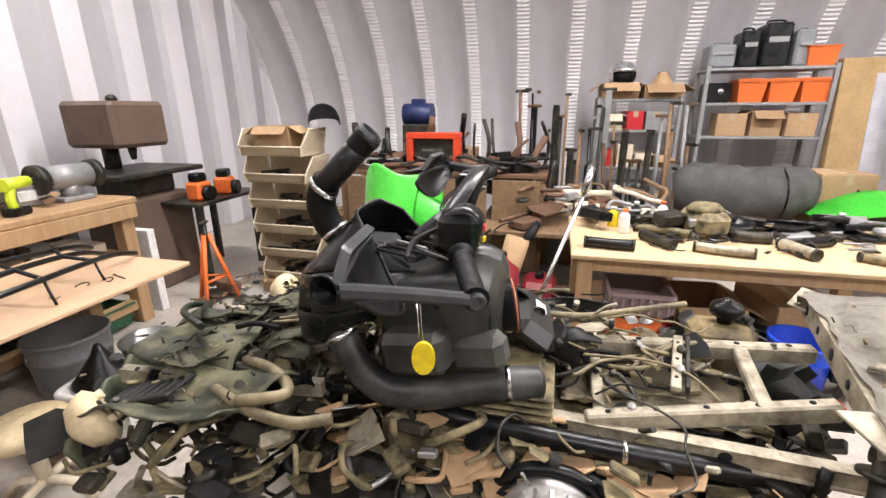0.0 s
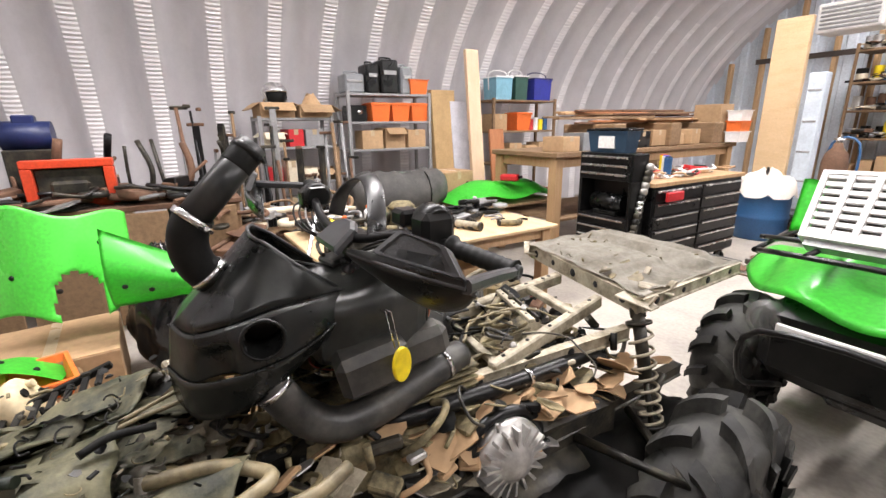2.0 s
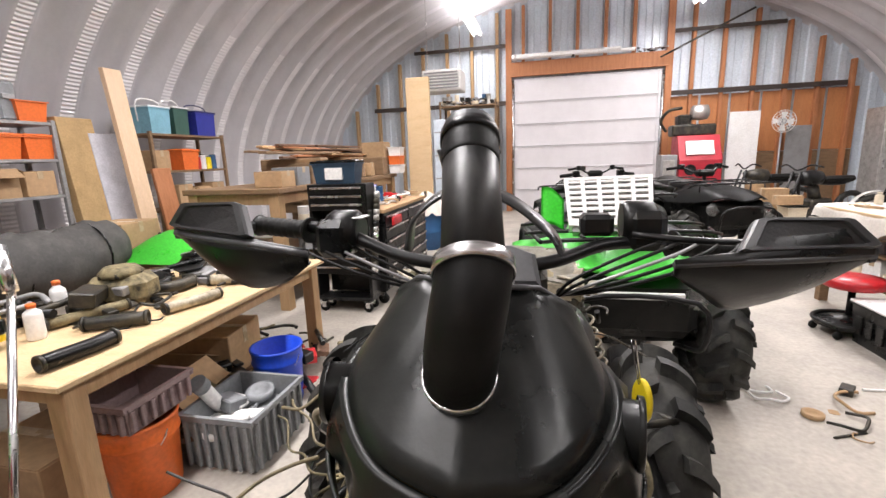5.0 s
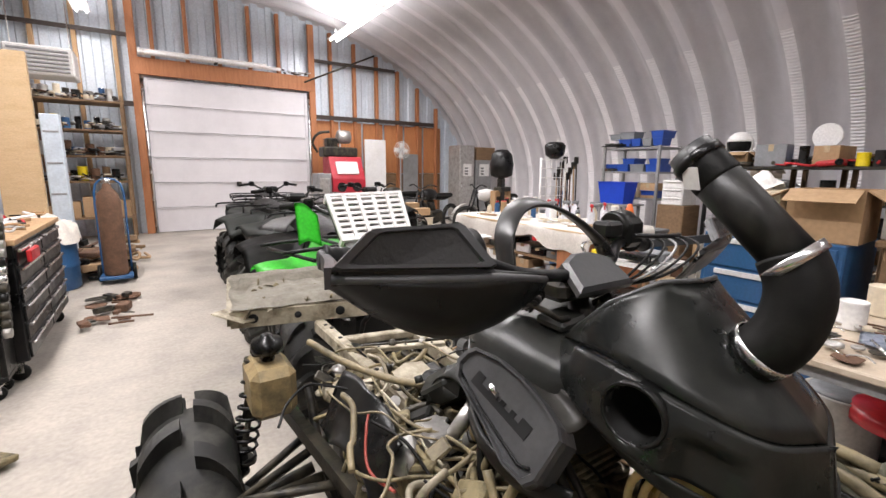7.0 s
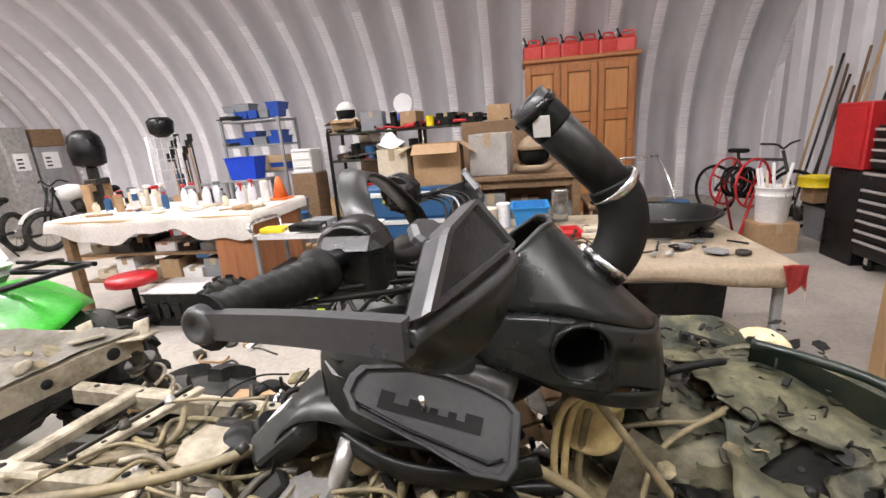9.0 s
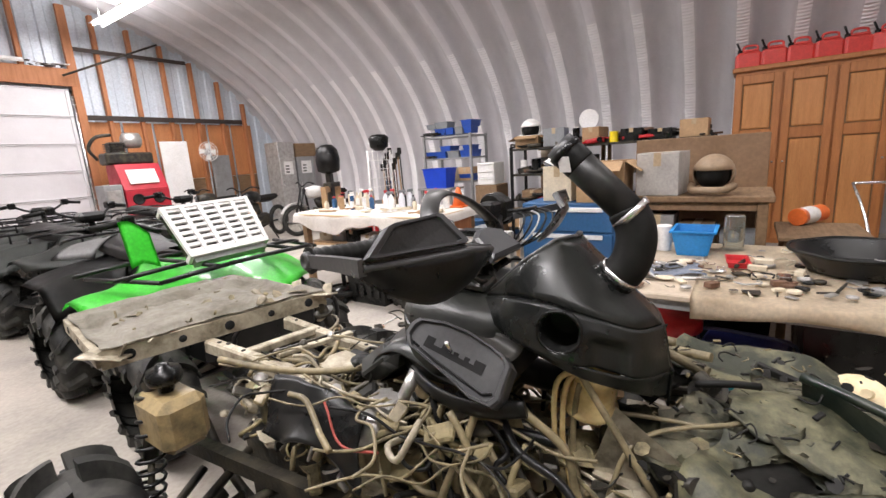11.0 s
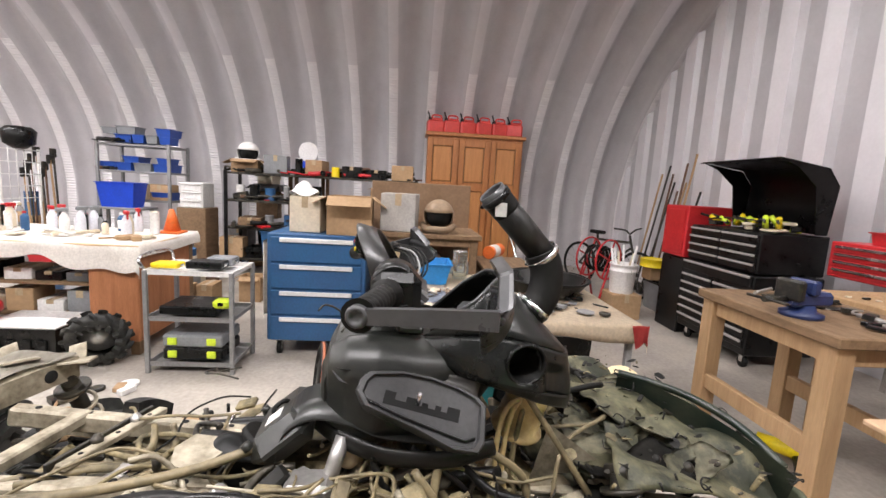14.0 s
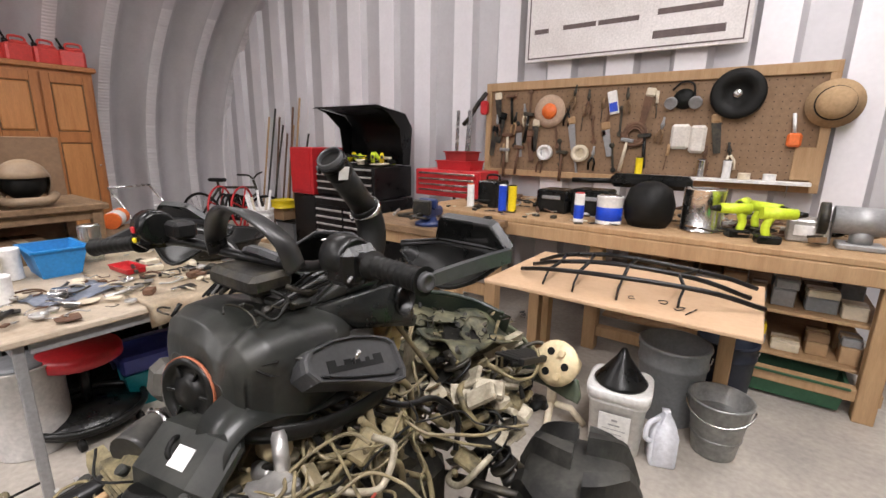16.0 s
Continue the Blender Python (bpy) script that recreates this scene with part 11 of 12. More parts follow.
def plastics(name, label, f, material=GREEN, nu=22, nv=14, gap=None):
    o = thing(name, 0, 0, 0, 0, label, "fender")
    bm = B()
    vs = grid_sheet(bm, f, nu, nv)
    if gap:
        cut = [vs[i][j] for i in range(nu + 1) for j in range(nv + 1) if gap(i / nu, j / nv)]
        bmesh.ops.delete(bm, geom=cut, context="VERTS")
    solid(bm, 0.006)
    wpart("shell", bm, material, o)
    for u, v in ((0.2, 0.35), (0.5, 0.3), (0.8, 0.7)):
        bm = B()
        p = f(u, v)
        lathe(bm, [(0.012, -0.006), (0.014, 0.0), (0.011, 0.008), (0.003, 0.009)], 10, Matrix.Translation(p) @ Matrix.Rotation(radians(90), 4, "Y"))
        wpart("rivet", bm, BLACK_PL, o)
    return o


plastics("green_fender", "lime green quad fender set lying on the boxes", lambda u, v: Vector((-4.3 + 0.55 * v, 2.35 + 1.25 * u, 0.60 + 0.24 * math.sin(math.pi * u) ** 0.6 * math.sin(math.pi * (0.15 + 0.75 * v)) + 0.04 * math.sin(9 * u))))
o = table("fender_stand", "low plank stand under the green plastics", -4.3, 2.45, -3.75, 3.65, 0.58, 0.03, WOOD_DARK, WOOD_DARK, 0.06)
o = thing("red_jerry_cap", -3.85, 2.98, 0.82, 30, "small red plastic can lying on the green fender", "can")
bm = B()
box(bm, -0.10, -0.05, 0.0, 0.10, 0.05, 0.07, 0.015)
part("body", bm, RED, o)
bm = B()
cyl(bm, (0.1, 0, 0.04), (0.14, 0, 0.05), 0.015, seg=8)
part("cap", bm, BLACK_PL, o)

# long parts table
table("parts_table", "long plywood table covered with stripped metal parts", -3.35, 0.48, -2.43, 2.27, 0.685, 0.025, PLY, WOOD, 0.08, 0.08, 0.08)
clutter("engine_parts", "stripped metal engine parts spread over the plywood table", (-3.28, 0.9, 0.686), (-2.62, 2.2, 0.70), 46, (DARK_MET, BLACK_MET, BLACK_PL, GREY_MET, DARK_MET), 71, (0.02, 0.055))
clutter("engine_parts", "larger castings and hoses heaped at the table's back", (-3.3, 0.6, 0.69), (-2.95, 2.2, 0.76), 40, (DARK_MET, BLACK_PL, GREY_MET, BLACK_MET), 72, (0.05, 0.10))
r = random.Random(73)
for k, (x, y, a0, L) in enumerate(((-2.95, 1.02, 70, 0.30), (-2.72, 0.95, 30, 0.22), (-2.68, 1.62, 20, 0.20), (-2.80, 1.78, -40, 0.24), (-2.62, 1.95, 80, 0.16), (-2.98, 1.45, 60, 0.30), (-2.60, 1.25, 75, 0.26), (-2.58, 0.68, 85, 0.24))):
    o = thing("exhaust_pipe_piece", x, y, 0.686, a0, "short dirty bent metal pipe on the plywood table", "pipe", "pipes on the parts table")
    q = r.uniform(0.020, 0.036)
    bend = r.uniform(-0.10, 0.10)
    bm = B()
    path = curve([(-L / 2, 0, q + 0.003), (-L / 6, bend * 0.6, q + 0.003), (L / 6, bend, q + 0.003), (L / 2, bend * 0.3, q + 0.003)], 5)
    sweep(bm, path, q, 16)
    body = part("pipe", bm, (MUD, DARK_MET, FRAME_MET, BLACK_MET)[k % 4], o)
    for e, d in ((path[0], -1), (path[-1], 1)):
        bm = B()
        lathe(bm, [(q * 0.8, 0.001), (q * 1.12, 0.0), (q * 1.12, 0.012), (q * 0.8, 0.013), (q * 0.78, 0.003), (0.001, 0.002)], 16, Matrix.Translation(e) @ Matrix.Rotation(radians(90 * d), 4, "Y"))
        part("flange", bm, DARK_MET, body)
for k, (x, y, mt) in enumerate(((-3.1, 0.75, YELLOW), (-3.2, 0.9, BLACK_PL), (-3.15, 1.05, WHITE), (-3.2, 2.05, BLUE), (-2.95, 0.8, WHITE))):
    can("small bottle standing among the parts", x, y, 0.686, 0.032, 0.13 + 0.02 * (k % 3), mt, WHITE if mt is not WHITE else ORANGE, None, "small_bottle", "bottle", "bottles on the parts table", 0.45)
o = thing("tan_engine_case", -3.0, 1.25, 0.69, 20, "mud-stained engine casing on the table", "engine part")
bm = B()
box(bm, -0.14, -0.10, 0, 0.14, 0.10, 0.15, 0.04)
lathe(bm, [(0.09, 0.14), (0.10, 0.16), (0.07, 0.19), (0.02, 0.19)], 16)
part("casting", bm, MUD, o)
for k in range(6):
    bm = B()
    cyl(bm, (0.09 * math.cos(k), 0.09 * math.sin(k), 0.14), (0.09 * math.cos(k), 0.09 * math.sin(k), 0.165), 0.01, seg=6)
    part("bolt", bm, DARK_MET, o)
bucket("orange plastic bucket under the parts table", -2.60, 0.86, 0, 0.15, 0.34, ORANGE)
def crate_ribs(o, x0, y0, x1, y1, z0, z1, m):
    """Upright ribs and a lip round a slotted crate."""
    for k in range(7):
        f = (k + 0.5) / 7
        for q in ((x0 + (x1 - x0) * f, y0 - 0.004), (x0 + (x1 - x0) * f, y1 + 0.004), (x0 - 0.004, y0 + (y1 - y0) * f), (x1 + 0.004, y0 + (y1 - y0) * f)):
            bm = B()
            box(bm, q[0] - 0.009, q[1] - 0.009, z0 + 0.02, q[0] + 0.009, q[1] + 0.009, z1 - 0.02, 0.003)
            wpart("rib", bm, m, o)
    for q in ((x0 - 0.012, y0 - 0.012, x1 + 0.012, y0 + 0.006), (x0 - 0.012, y1 - 0.006, x1 + 0.012, y1 + 0.012), (x0 - 0.012, y0 + 0.008, x0 + 0.006, y1 - 0.008), (x1 - 0.006, y0 + 0.008, x1 + 0.012, y1 - 0.008)):
        bm = B()
        box(bm, q[0], q[1], z1 - 0.018, q[2], q[3], z1 + 0.003, 0.004)
        wpart("lip", bm, m, o)


PINK_PL = mat("pink_grey_plastic", (0.28, 0.20, 0.20), 0.5, 0, (0.22, 0.16, 0.15), 5, 0.5, 0.1)
o = bin_box("slotted_crate", "pinkish grey slotted plastic crate on the bucket", "crate", -2.75, 0.70, 0.345, -2.46, 1.02, 0.47, PINK_PL)
crate_ribs(o, -2.75, 0.70, -2.46, 1.02, 0.345, 0.47, PINK_PL)
bucket("blue plastic bucket under the parts table", -2.42, 1.60, 0, 0.14, 0.34, BLUE_PL)
o = bin_box("slotted_crate", "grey slotted plastic crate full of rags", "crate", -2.52, 0.99, 0, -2.16, 1.40, 0.26, GREY)
crate_ribs(o, -2.52, 0.99, -2.16, 1.40, 0, 0.26, GREY)
clutter("rags", "white and grey rags in the slotted crate", (-2.46, 1.05, 0.12), (-2.22, 1.34, 0.2), 12, (WHITE, GREY), 94, (0.04, 0.08))
o = thing("white_pipe_bend", -2.55, 1.22, 0.0, 0, "white curved plastic pipe under the table", "pipe")
bm = B()
sweep(bm, curve([(-2.5, 1.1, 0.36), (-2.5, 1.2, 0.20), (-2.52, 1.32, 0.10), (-2.6, 1.5, 0.04)], 6), 0.035, 12)
wpart("tube", bm, WHITE, o)
bm = B()
cyl(bm, (-2.5, 1.09, 0.37), (-2.5, 1.12, 0.33), 0.042, seg=12)
wpart("collar", bm, GREY, o)
for k in range(3):
    carton("worn cardboard box under the parts table", -3.25, 0.6 + 0.5 * k, 0, -2.8, 1.0 + 0.5 * k, 0.24 + 0.05 * k, 5 * k, k == 1, "boxes under the parts table")
clutter("scrap_parts", "greasy scrap parts heaped under the table", (-3.0, 1.0, 0.0), (-2.3, 2.3, 0.18), 70, (DARK_MET, RUST, BLACK_PL, MUD, RED), 73, (0.03, 0.09))
o = thing("metal_wand", -2.62, 0.42, 0, 0, "long bare steel rod leaning on the table", "rod")
bm = B()
cyl(bm, (-2.35, 0.18, 0.0), (-2.60, 0.53, 0.98), 0.012, seg=8)
cyl(bm, (-2.60, 0.53, 0.98), (-2.66, 0.56, 1.12), 0.022, seg=8)
wpart("bar", bm, CHROME, o)
o = thing("red_gas_tin", -2.95, 0.30, 0, 0, "dark red fuel tin under a cardboard tube", "can")
bm = B()
box(bm, -3.08, 0.2, 0, -2.82, 0.42, 0.34, 0.03)
wpart("body", bm, mat("deep_red_paint", (0.22, 0.012, 0.02), 0.4), o)
bm = B()
cyl(bm, (-2.95, 0.31, 0.34), (-2.95, 0.31, 0.38), 0.03, seg=12)
wpart("cap", bm, BLACK_PL, o)
o = thing("cardboard_tube", -2.86, 0.08, 0, 0, "stub of tan cardboard tube with a black wheel", "tube")
bm = B()
cyl(bm, (-2.80, 0.02, 0.05), (-2.92, 0.16, 0.62), 0.07, 0.08, seg=16)
wpart("tube", bm, CARD, o)
bm = B()
lathe(bm, [(0.06, -0.03), (0.12, -0.02), (0.12, 0.02), (0.06, 0.03)], 18, Matrix.Translation((-3.02, 0.22, 0.60)) @ Matrix.Rotation(radians(60), 4, "X"))
wpart("wheel", bm, RUBBER, o)

# black tool cart and wide chest
tc_ = thing("tool_cart", -2.68, 3.15, 0, 0, "tall black rolling tool cart with open bay", "tool cart")
for nm, q in (("lower_case", (-2.96, 3.06, 0.36, -2.41, 3.265, 0.62)), ("side_panel", (-2.96, 3.06, 0.62, -2.93, 3.265, 0.93)), ("side_panel", (-2.44, 3.06, 0.62, -2.41, 3.265, 0.93)), ("back_panel", (-2.93, 3.235, 0.62, -2.44, 3.265, 0.93)), ("upper_case", (-2.96, 3.06, 0.93, -2.41, 3.265, 1.16)), ("bottom_shelf", (-2.96, 3.06, 0.11, -2.41, 3.265, 0.14)), ("side_panel", (-2.96, 3.06, 0.14, -2.93, 3.265, 0.36)), ("side_panel", (-2.44, 3.06, 0.14, -2.41, 3.265, 0.36))):
    bm = B()
    box(bm, *q, 0.005)
    wpart(nm, bm, BLACK_MET, tc_)
for k in range(3):
    drawer_front(tc_, "-y", (-2.685, 3.06, 0.965 + 0.072 * k), 0.52, 0.064, BLACK_MET, CHROME, 0.014)
for k in range(3):
    drawer_front(tc_, "-y", (-2.685, 3.06, 0.40 + 0.085 * k), 0.52, 0.076, BLACK_MET, CHROME, 0.014)
for x in (-2.90, -2.47):
    for y in (3.09, 3.23):
        caster(tc_, x, y, 0.04)
o = thing("black_drill_press_motor", -2.68, 3.15, 0.622, 90, "black motor sitting inside the cart's open bay", "motor")
bm = B()
cyl(bm, (0, -0.16, 0.11), (0, 0.16, 0.11), 0.075, seg=18)
box(bm, -0.07, -0.12, 0, 0.07, 0.12, 0.04, 0.006)
part("body", bm, BLACK_PL, o)
o = bin_box("blue_box", "dark blue-green box with a white label", "box", -2.90, 3.07, 1.162, -2.50, 3.25, 1.33, mat("petrol_blue", (0.02, 0.05, 0.09), 0.4), BLACK_PL)
bm = B()
box(bm, -2.78, 3.066, 1.20, -2.62, 3.082, 1.30)
wpart("paper_label", bm, WHITE, o)
r = random.Random(17)
for k in range(14):
    o = thing("socket_hanger", -2.405, 3.08 + 0.013 * k, 0.40 + 0.05 * k, 0, "black and chrome tool hanging on the cart's side", "tool", "tools hanging on the cart")
    bm = B()
    lathe(bm, [(0.03, 0), (0.035, 0.01), (0.03, 0.04), (0.01, 0.04)], 12, Matrix.Rotation(radians(90), 4, "Y"))
    part("socket", bm, r.choice((CHROME, BLACK_PL, DARK_MET, ALU)), o)

wc = thing("drawer_chest", -2.62, 4.0, 0, 0, "wide black drawer chest with bright drawer pulls", "tool chest")
bm = B()
box(bm, -2.92, 3.28, 0.14, -2.35, 4.72, 0.88, 0.008)
wpart("body", bm, BLACK_MET, wc)
bm = B()
box(bm, -2.94, 3.26, 0.88, -2.33, 4.74, 0.915, 0.004)
wpart("wood_top", bm, WOOD, wc)
for k in range(6):
    for cy in (3.64, 4.36):
        drawer_front(wc, "x", (-2.35, cy, 0.21 + 0.118 * k), 0.69, 0.106, BLACK_MET, CHROME, 0.014)
for x in (-2.86, -2.42):
    for y in (3.36, 4.64):
        caster(wc, x, y, 0.05)
o = thing("red_packet", -2.305, 3.52, 0.79, 0, "red packet hanging on a drawer pull", "packet")
bm = B()
box(bm, -0.012, -0.12, -0.04, 0.016, 0.12, 0.04, 0.008)
part("packet", bm, RED, o)
bm = B()
sweep(bm, [(0, -0.03, 0.04), (-0.01, 0, 0.055), (0, 0.03, 0.04)], 0.003, 6)
part("string", bm, WHITE, o)
clutter("chest_top_things", "tools, rags and cans on the drawer chest", (-2.88, 3.35, 0.916), (-2.42, 4.65, 0.95), 60, (DARK_MET, BLACK_PL, RED, WHITE, ALU, WOOD), 74, (0.03, 0.08))
for k in range(6):
    can("can on the drawer chest", -2.55 - 0.1 * (k % 3), 3.40 + 0.12 * k, 0.916, 0.035, 0.18, (WHITE, RED, BLACK_PL, BLUE, WHITE, YELLOW)[k], (RED, WHITE, YELLOW, BLACK_PL, BLUE_PL, RED)[k], group="cans on the chest")
for k in range(4):
    carton("carton stacked behind the drawer chest", -3.6 + 0.02 * k, 4.15 + 0.36 * k, 1.15, -3.25, 4.45 + 0.36 * k, 1.15 + 0.12 + 0.05 * (k % 2), 4 * k, False, "cartons behind the chest")

# wood bench with lumber pile
wb = table("lumber_bench", "heavy timber bench loaded with lumber offcuts", -4.2, 3.0, -3.2, 6.3, 1.14, 0.05, WOOD_DARK, WOOD, 0.1, 0.1, 0.08, "bench")
bm = B()
box(bm, -4.15, 3.1, 0.45, -3.25, 6.2, 0.48, 0.005)
wpart("shelf", bm, WOOD_DARK, wb)
r = random.Random(29)
for k in range(26):
    L, w = r.uniform(0.7, 2.0), r.uniform(0.05, 0.16)
    y = r.uniform(4.1, 5.5)
    z = 1.40 + 0.016 * (k // 3)
    o = thing("lumber_offcut", -3.6 + r.uniform(-0.2, 0.15), y, z, 90 + r.uniform(-7, 7), "rough brown lumber offcut in the pile", "lumber", "lumber pile")
    bm = B()
    box(bm, -L / 2, -w / 2, 0, L / 2, w / 2, 0.022, 0.003)
    part("board", bm, r.choice((WOOD_DARK, WOOD, RUST, WOOD_RED)), o)
for y in (3.9, 4.9, 5.8):
    o = thing("timber_block", -3.55, y, 1.142, 0, "thick timber block carrying the lumber", "timber", "lumber supports")
    bm = B()
    box(bm, -0.35, -0.10, 0, 0.35, 0.10, 0.258, 0.01)
    part("block", bm, WOOD_DARK, o)
for k in range(5):
    carton("dusty box on the timber bench", -3.5, 3.1 + 0.28 * k, 1.142, -3.22, 3.33 + 0.28 * k, 1.142 + 0.14 + 0.03 * (k % 3), 0, k == 3, "boxes on the timber bench", (CARD, GREY, WOOD_DARK, CARD, BLACK_PL)[k])
for k in range(5):
    can("tin and cloth under the timber bench", -3.3, 3.6 + 0.3 * k, 0.482, 0.10, 0.22 + 0.05 * (k % 2), (GREY_MET, WHITE, RED, BLUE, RUST)[k], None, None, group="tins under the timber bench")
o = thing("tall_carton", -3.0, 6.05, 0, 0, "tall tan carton beside the plywood sheet", "box")
bm = B()
box(bm, -3.6, 5.9, 1.145, -3.25, 6.2, 1.62, 0.006)
wpart("body", bm, CARD, o)
for k in range(4):
    bin_box("orange_bin", "orange storage tub by the timber bench", "bin", -3.22, 6.0 + 0.0 * k, 1.15 + 0.13 * k, -3.04, 6.25, 1.27 + 0.13 * k, ORANGE if k % 2 else WHITE, None, "stacked tubs", 0.01) if k < 3 else None

# south-west: machines, jack stands, bins, plastics
o = thing("drill_press", -2.98, -3.0, 0, 0, "old brown floor drill press with square head", "drill press")
bm = B()
box(bm, -3.28, -3.2, 0, -2.68, -2.72, 0.78, 0.02)
wpart("pedestal", bm, mat("brown_machine_paint", (0.14, 0.095, 0.07), 0.5, 0, (0.09, 0.06, 0.045), 5, 0.6, 0.1), o)
bm = B()
box(bm, -3.40, -3.3, 0.94, -2.60, -2.65, 0.98, 0.01)
box(bm, -3.22, -3.15, 0.78, -2.78, -2.8, 0.94, 0.02)
wpart("work_table", bm, DARK_MET, o)
bm = B()
box(bm, -3.20, -3.25, 1.16, -2.72, -2.75, 1.50, 0.03)
wpart("head", bm, bpy.data.materials["brown_machine_paint"], o)
bm = B()
cyl(bm, (-2.98, -3.15, 0.98), (-2.98, -3.15, 1.2), 0.06, seg=16)
cyl(bm, (-2.96, -2.9, 1.16), (-2.96, -2.9, 1.06), 0.035, 0.02, seg=12)
lathe(bm, [(0.04, 1.50), (0.04, 1.53), (0.02, 1.55)], 10, Matrix.Translation((-2.96, -3.0, 0)))
wpart("spindle", bm, DARK_MET, o)


def jack_stand(x, y, rz, h=0.62):
    o = thing("jack_stand", x, y, 0, rz, "orange steel tripod jack stand", "jack stand", "jack stands")
    for k in range(3):
        a = 2 * math.pi * k / 3
        bm = B()
        sweep(bm, [(0.02 * math.cos(a), 0.02 * math.sin(a), h), (0.17 * math.cos(a), 0.17 * math.sin(a), 0.0)], 0.016, 8)
        part("leg", bm, ORANGE, o)
    bm = B()
    sweep(bm, [(0.11 * math.cos(a), 0.11 * math.sin(a), h * 0.38) for a in [2 * math.pi * i / 3 for i in range(4)]], 0.01, 6)
    part("brace", bm, ORANGE, o)
    bm = B()
    cyl(bm, (0, 0, h * 0.7), (0, 0, h + 0.08), 0.02, seg=10)
    box(bm, -0.05, -0.02, h + 0.08, 0.05, 0.02, h + 0.1, 0.005)
    part("post", bm, DARK_MET, o)


jack_stand(-2.72, -2.12, 20, 0.55)
o = table("machine_stand", "narrow dark steel stand holding grinders", -3.75, -2.95, -2.95, -2.35, 0.72, 0.03, DARK_MET, DARK_MET, 0.05)
for k, x in enumerate((-3.12, -3.42)):
    o = thing("orange_grinder", x, -2.48, 0.722, 20 * k, "orange and black angle grinder on the stand", "grinder", "orange grinders")
    bm = B()
    box(bm, -0.08, -0.07, 0.0, 0.08, 0.07, 0.15, 0.02)
    part("body", bm, ORANGE, o)
    bm = B()
    cyl(bm, (0, 0.05, 0.06), (0, 0.12, 0.06), 0.06, seg=14)
    box(bm, -0.06, -0.05, 0.15, 0.06, 0.05, 0.22, 0.015)
    part("guard", bm, BLACK_PL, o)
def stack_bin(x0, y0, z, x1, y1, h):
    """An open-fronted stacking bin with sloping sides; its front faces +x."""
    o = thing("stack_bin", (x0 + x1) / 2, (y0 + y1) / 2, z, 0, "yellowed white open-fronted plastic stacking bin", "bin", "stacked bins")
    bm = B()
    box(bm, x0 + 0.03, y0 + 0.035, z, x1 - 0.03, y1 - 0.035, z + 0.006)
    wpart("floor_panel", bm, OFFWHITE, o)
    for ya, yb in ((y0 + 0.035, y0), (y1 - 0.035, y1)):
        bm = B()
        grid_sheet(bm, lambda u, v: Vector((x0 + 0.02 + (x1 - x0 - 0.02 - (0.10 * step(v, 0.35, 1.0))) * u, ya + (yb - ya) * math.sin(0.5 * math.pi * v), z + h * v)), 8, 6)
        solid(bm, 0.004)
        wpart("side_wall", bm, OFFWHITE, o)
        bm = B()
        sweep(bm, [(x0 + 0.02, yb, z + h), (x1 - 0.10, yb, z + h), (x1, (ya * 0.45 + yb * 0.55), z + 0.36 * h), (x1 - 0.005, ya, z)], 0.006, 6)
        wpart("rolled_edge", bm, OFFWHITE, o)
    bm = B()
    box(bm, x0 + 0.02, y0 + 0.02, z, x0 + 0.026, y1 - 0.02, z + h)
    wpart("back_wall", bm, OFFWHITE, o)
    bm = B()
    grid_sheet(bm, lambda u, v: Vector((x1 - 0.02 + 0.02 * v, y0 + 0.03 + (y1 - y0 - 0.06) * u, z + 0.36 * h * v)), 6, 2)
    solid(bm, 0.004)
    sweep(bm, [(x1, y0 + 0.018, z + 0.36 * h), (x1, y1 - 0.018, z + 0.36 * h)], 0.006, 6)
    wpart("front_lip", bm, OFFWHITE, o)
    return o


for k in range(6):
    lean = 0.012 * k
    stack_bin(-3.42 + lean, -1.93 - 0.5 * lean, 0.10 + 0.200 * k, -3.05 + lean, -1.37 - 0.5 * lean, 0.192)
    if k < 5:
        clutter("bin_contents", "old dark parts lying in the yellowed bins", (-3.34 + lean, -1.84, 0.108 + 0.200 * k), (-3.14 + lean, -1.48, 0.15 + 0.200 * k), 14, (DARK_MET, RUST, BLACK_PL), 80 + k, (0.03, 0.06))
o = thing("pallet", -3.22, -1.64, 0, 0, "low wooden pallet under the stacked bins", "pallet")
for k in range(4):
    bm = B()
    box(bm, -3.42 + 0.11 * k, -1.92, 0.06, -3.33 + 0.11 * k, -1.36, 0.10, 0.004)
    wpart("board", bm, WOOD_DARK, o)
for y in (-1.90, -1.46):
    bm = B()
    box(bm, -3.42, y, 0.0, -3.0, y + 0.08, 0.06, 0.004)
    wpart("runner", bm, WOOD_DARK, o)
carton("open tan carton in the topmost bin", -3.30, -1.86, 1.110, -3.08, -1.58, 1.31, 4, True)
o = thing("black_saddle", -3.36, -1.42, 1.295, 30, "black curved seat on the stacked bins", "saddle")
bm = B()
grid_sheet(bm, lambda u, v: Vector((-0.22 + 0.44 * u, 0.12 * math.cos(math.pi * v), 0.02 + 0.16 * math.sin(math.pi * v) ** 0.7 * math.sin(math.pi * (0.1 + 0.8 * u)))), 12, 10)
solid(bm, 0.01)
part("cover", bm, RUBBER, o)

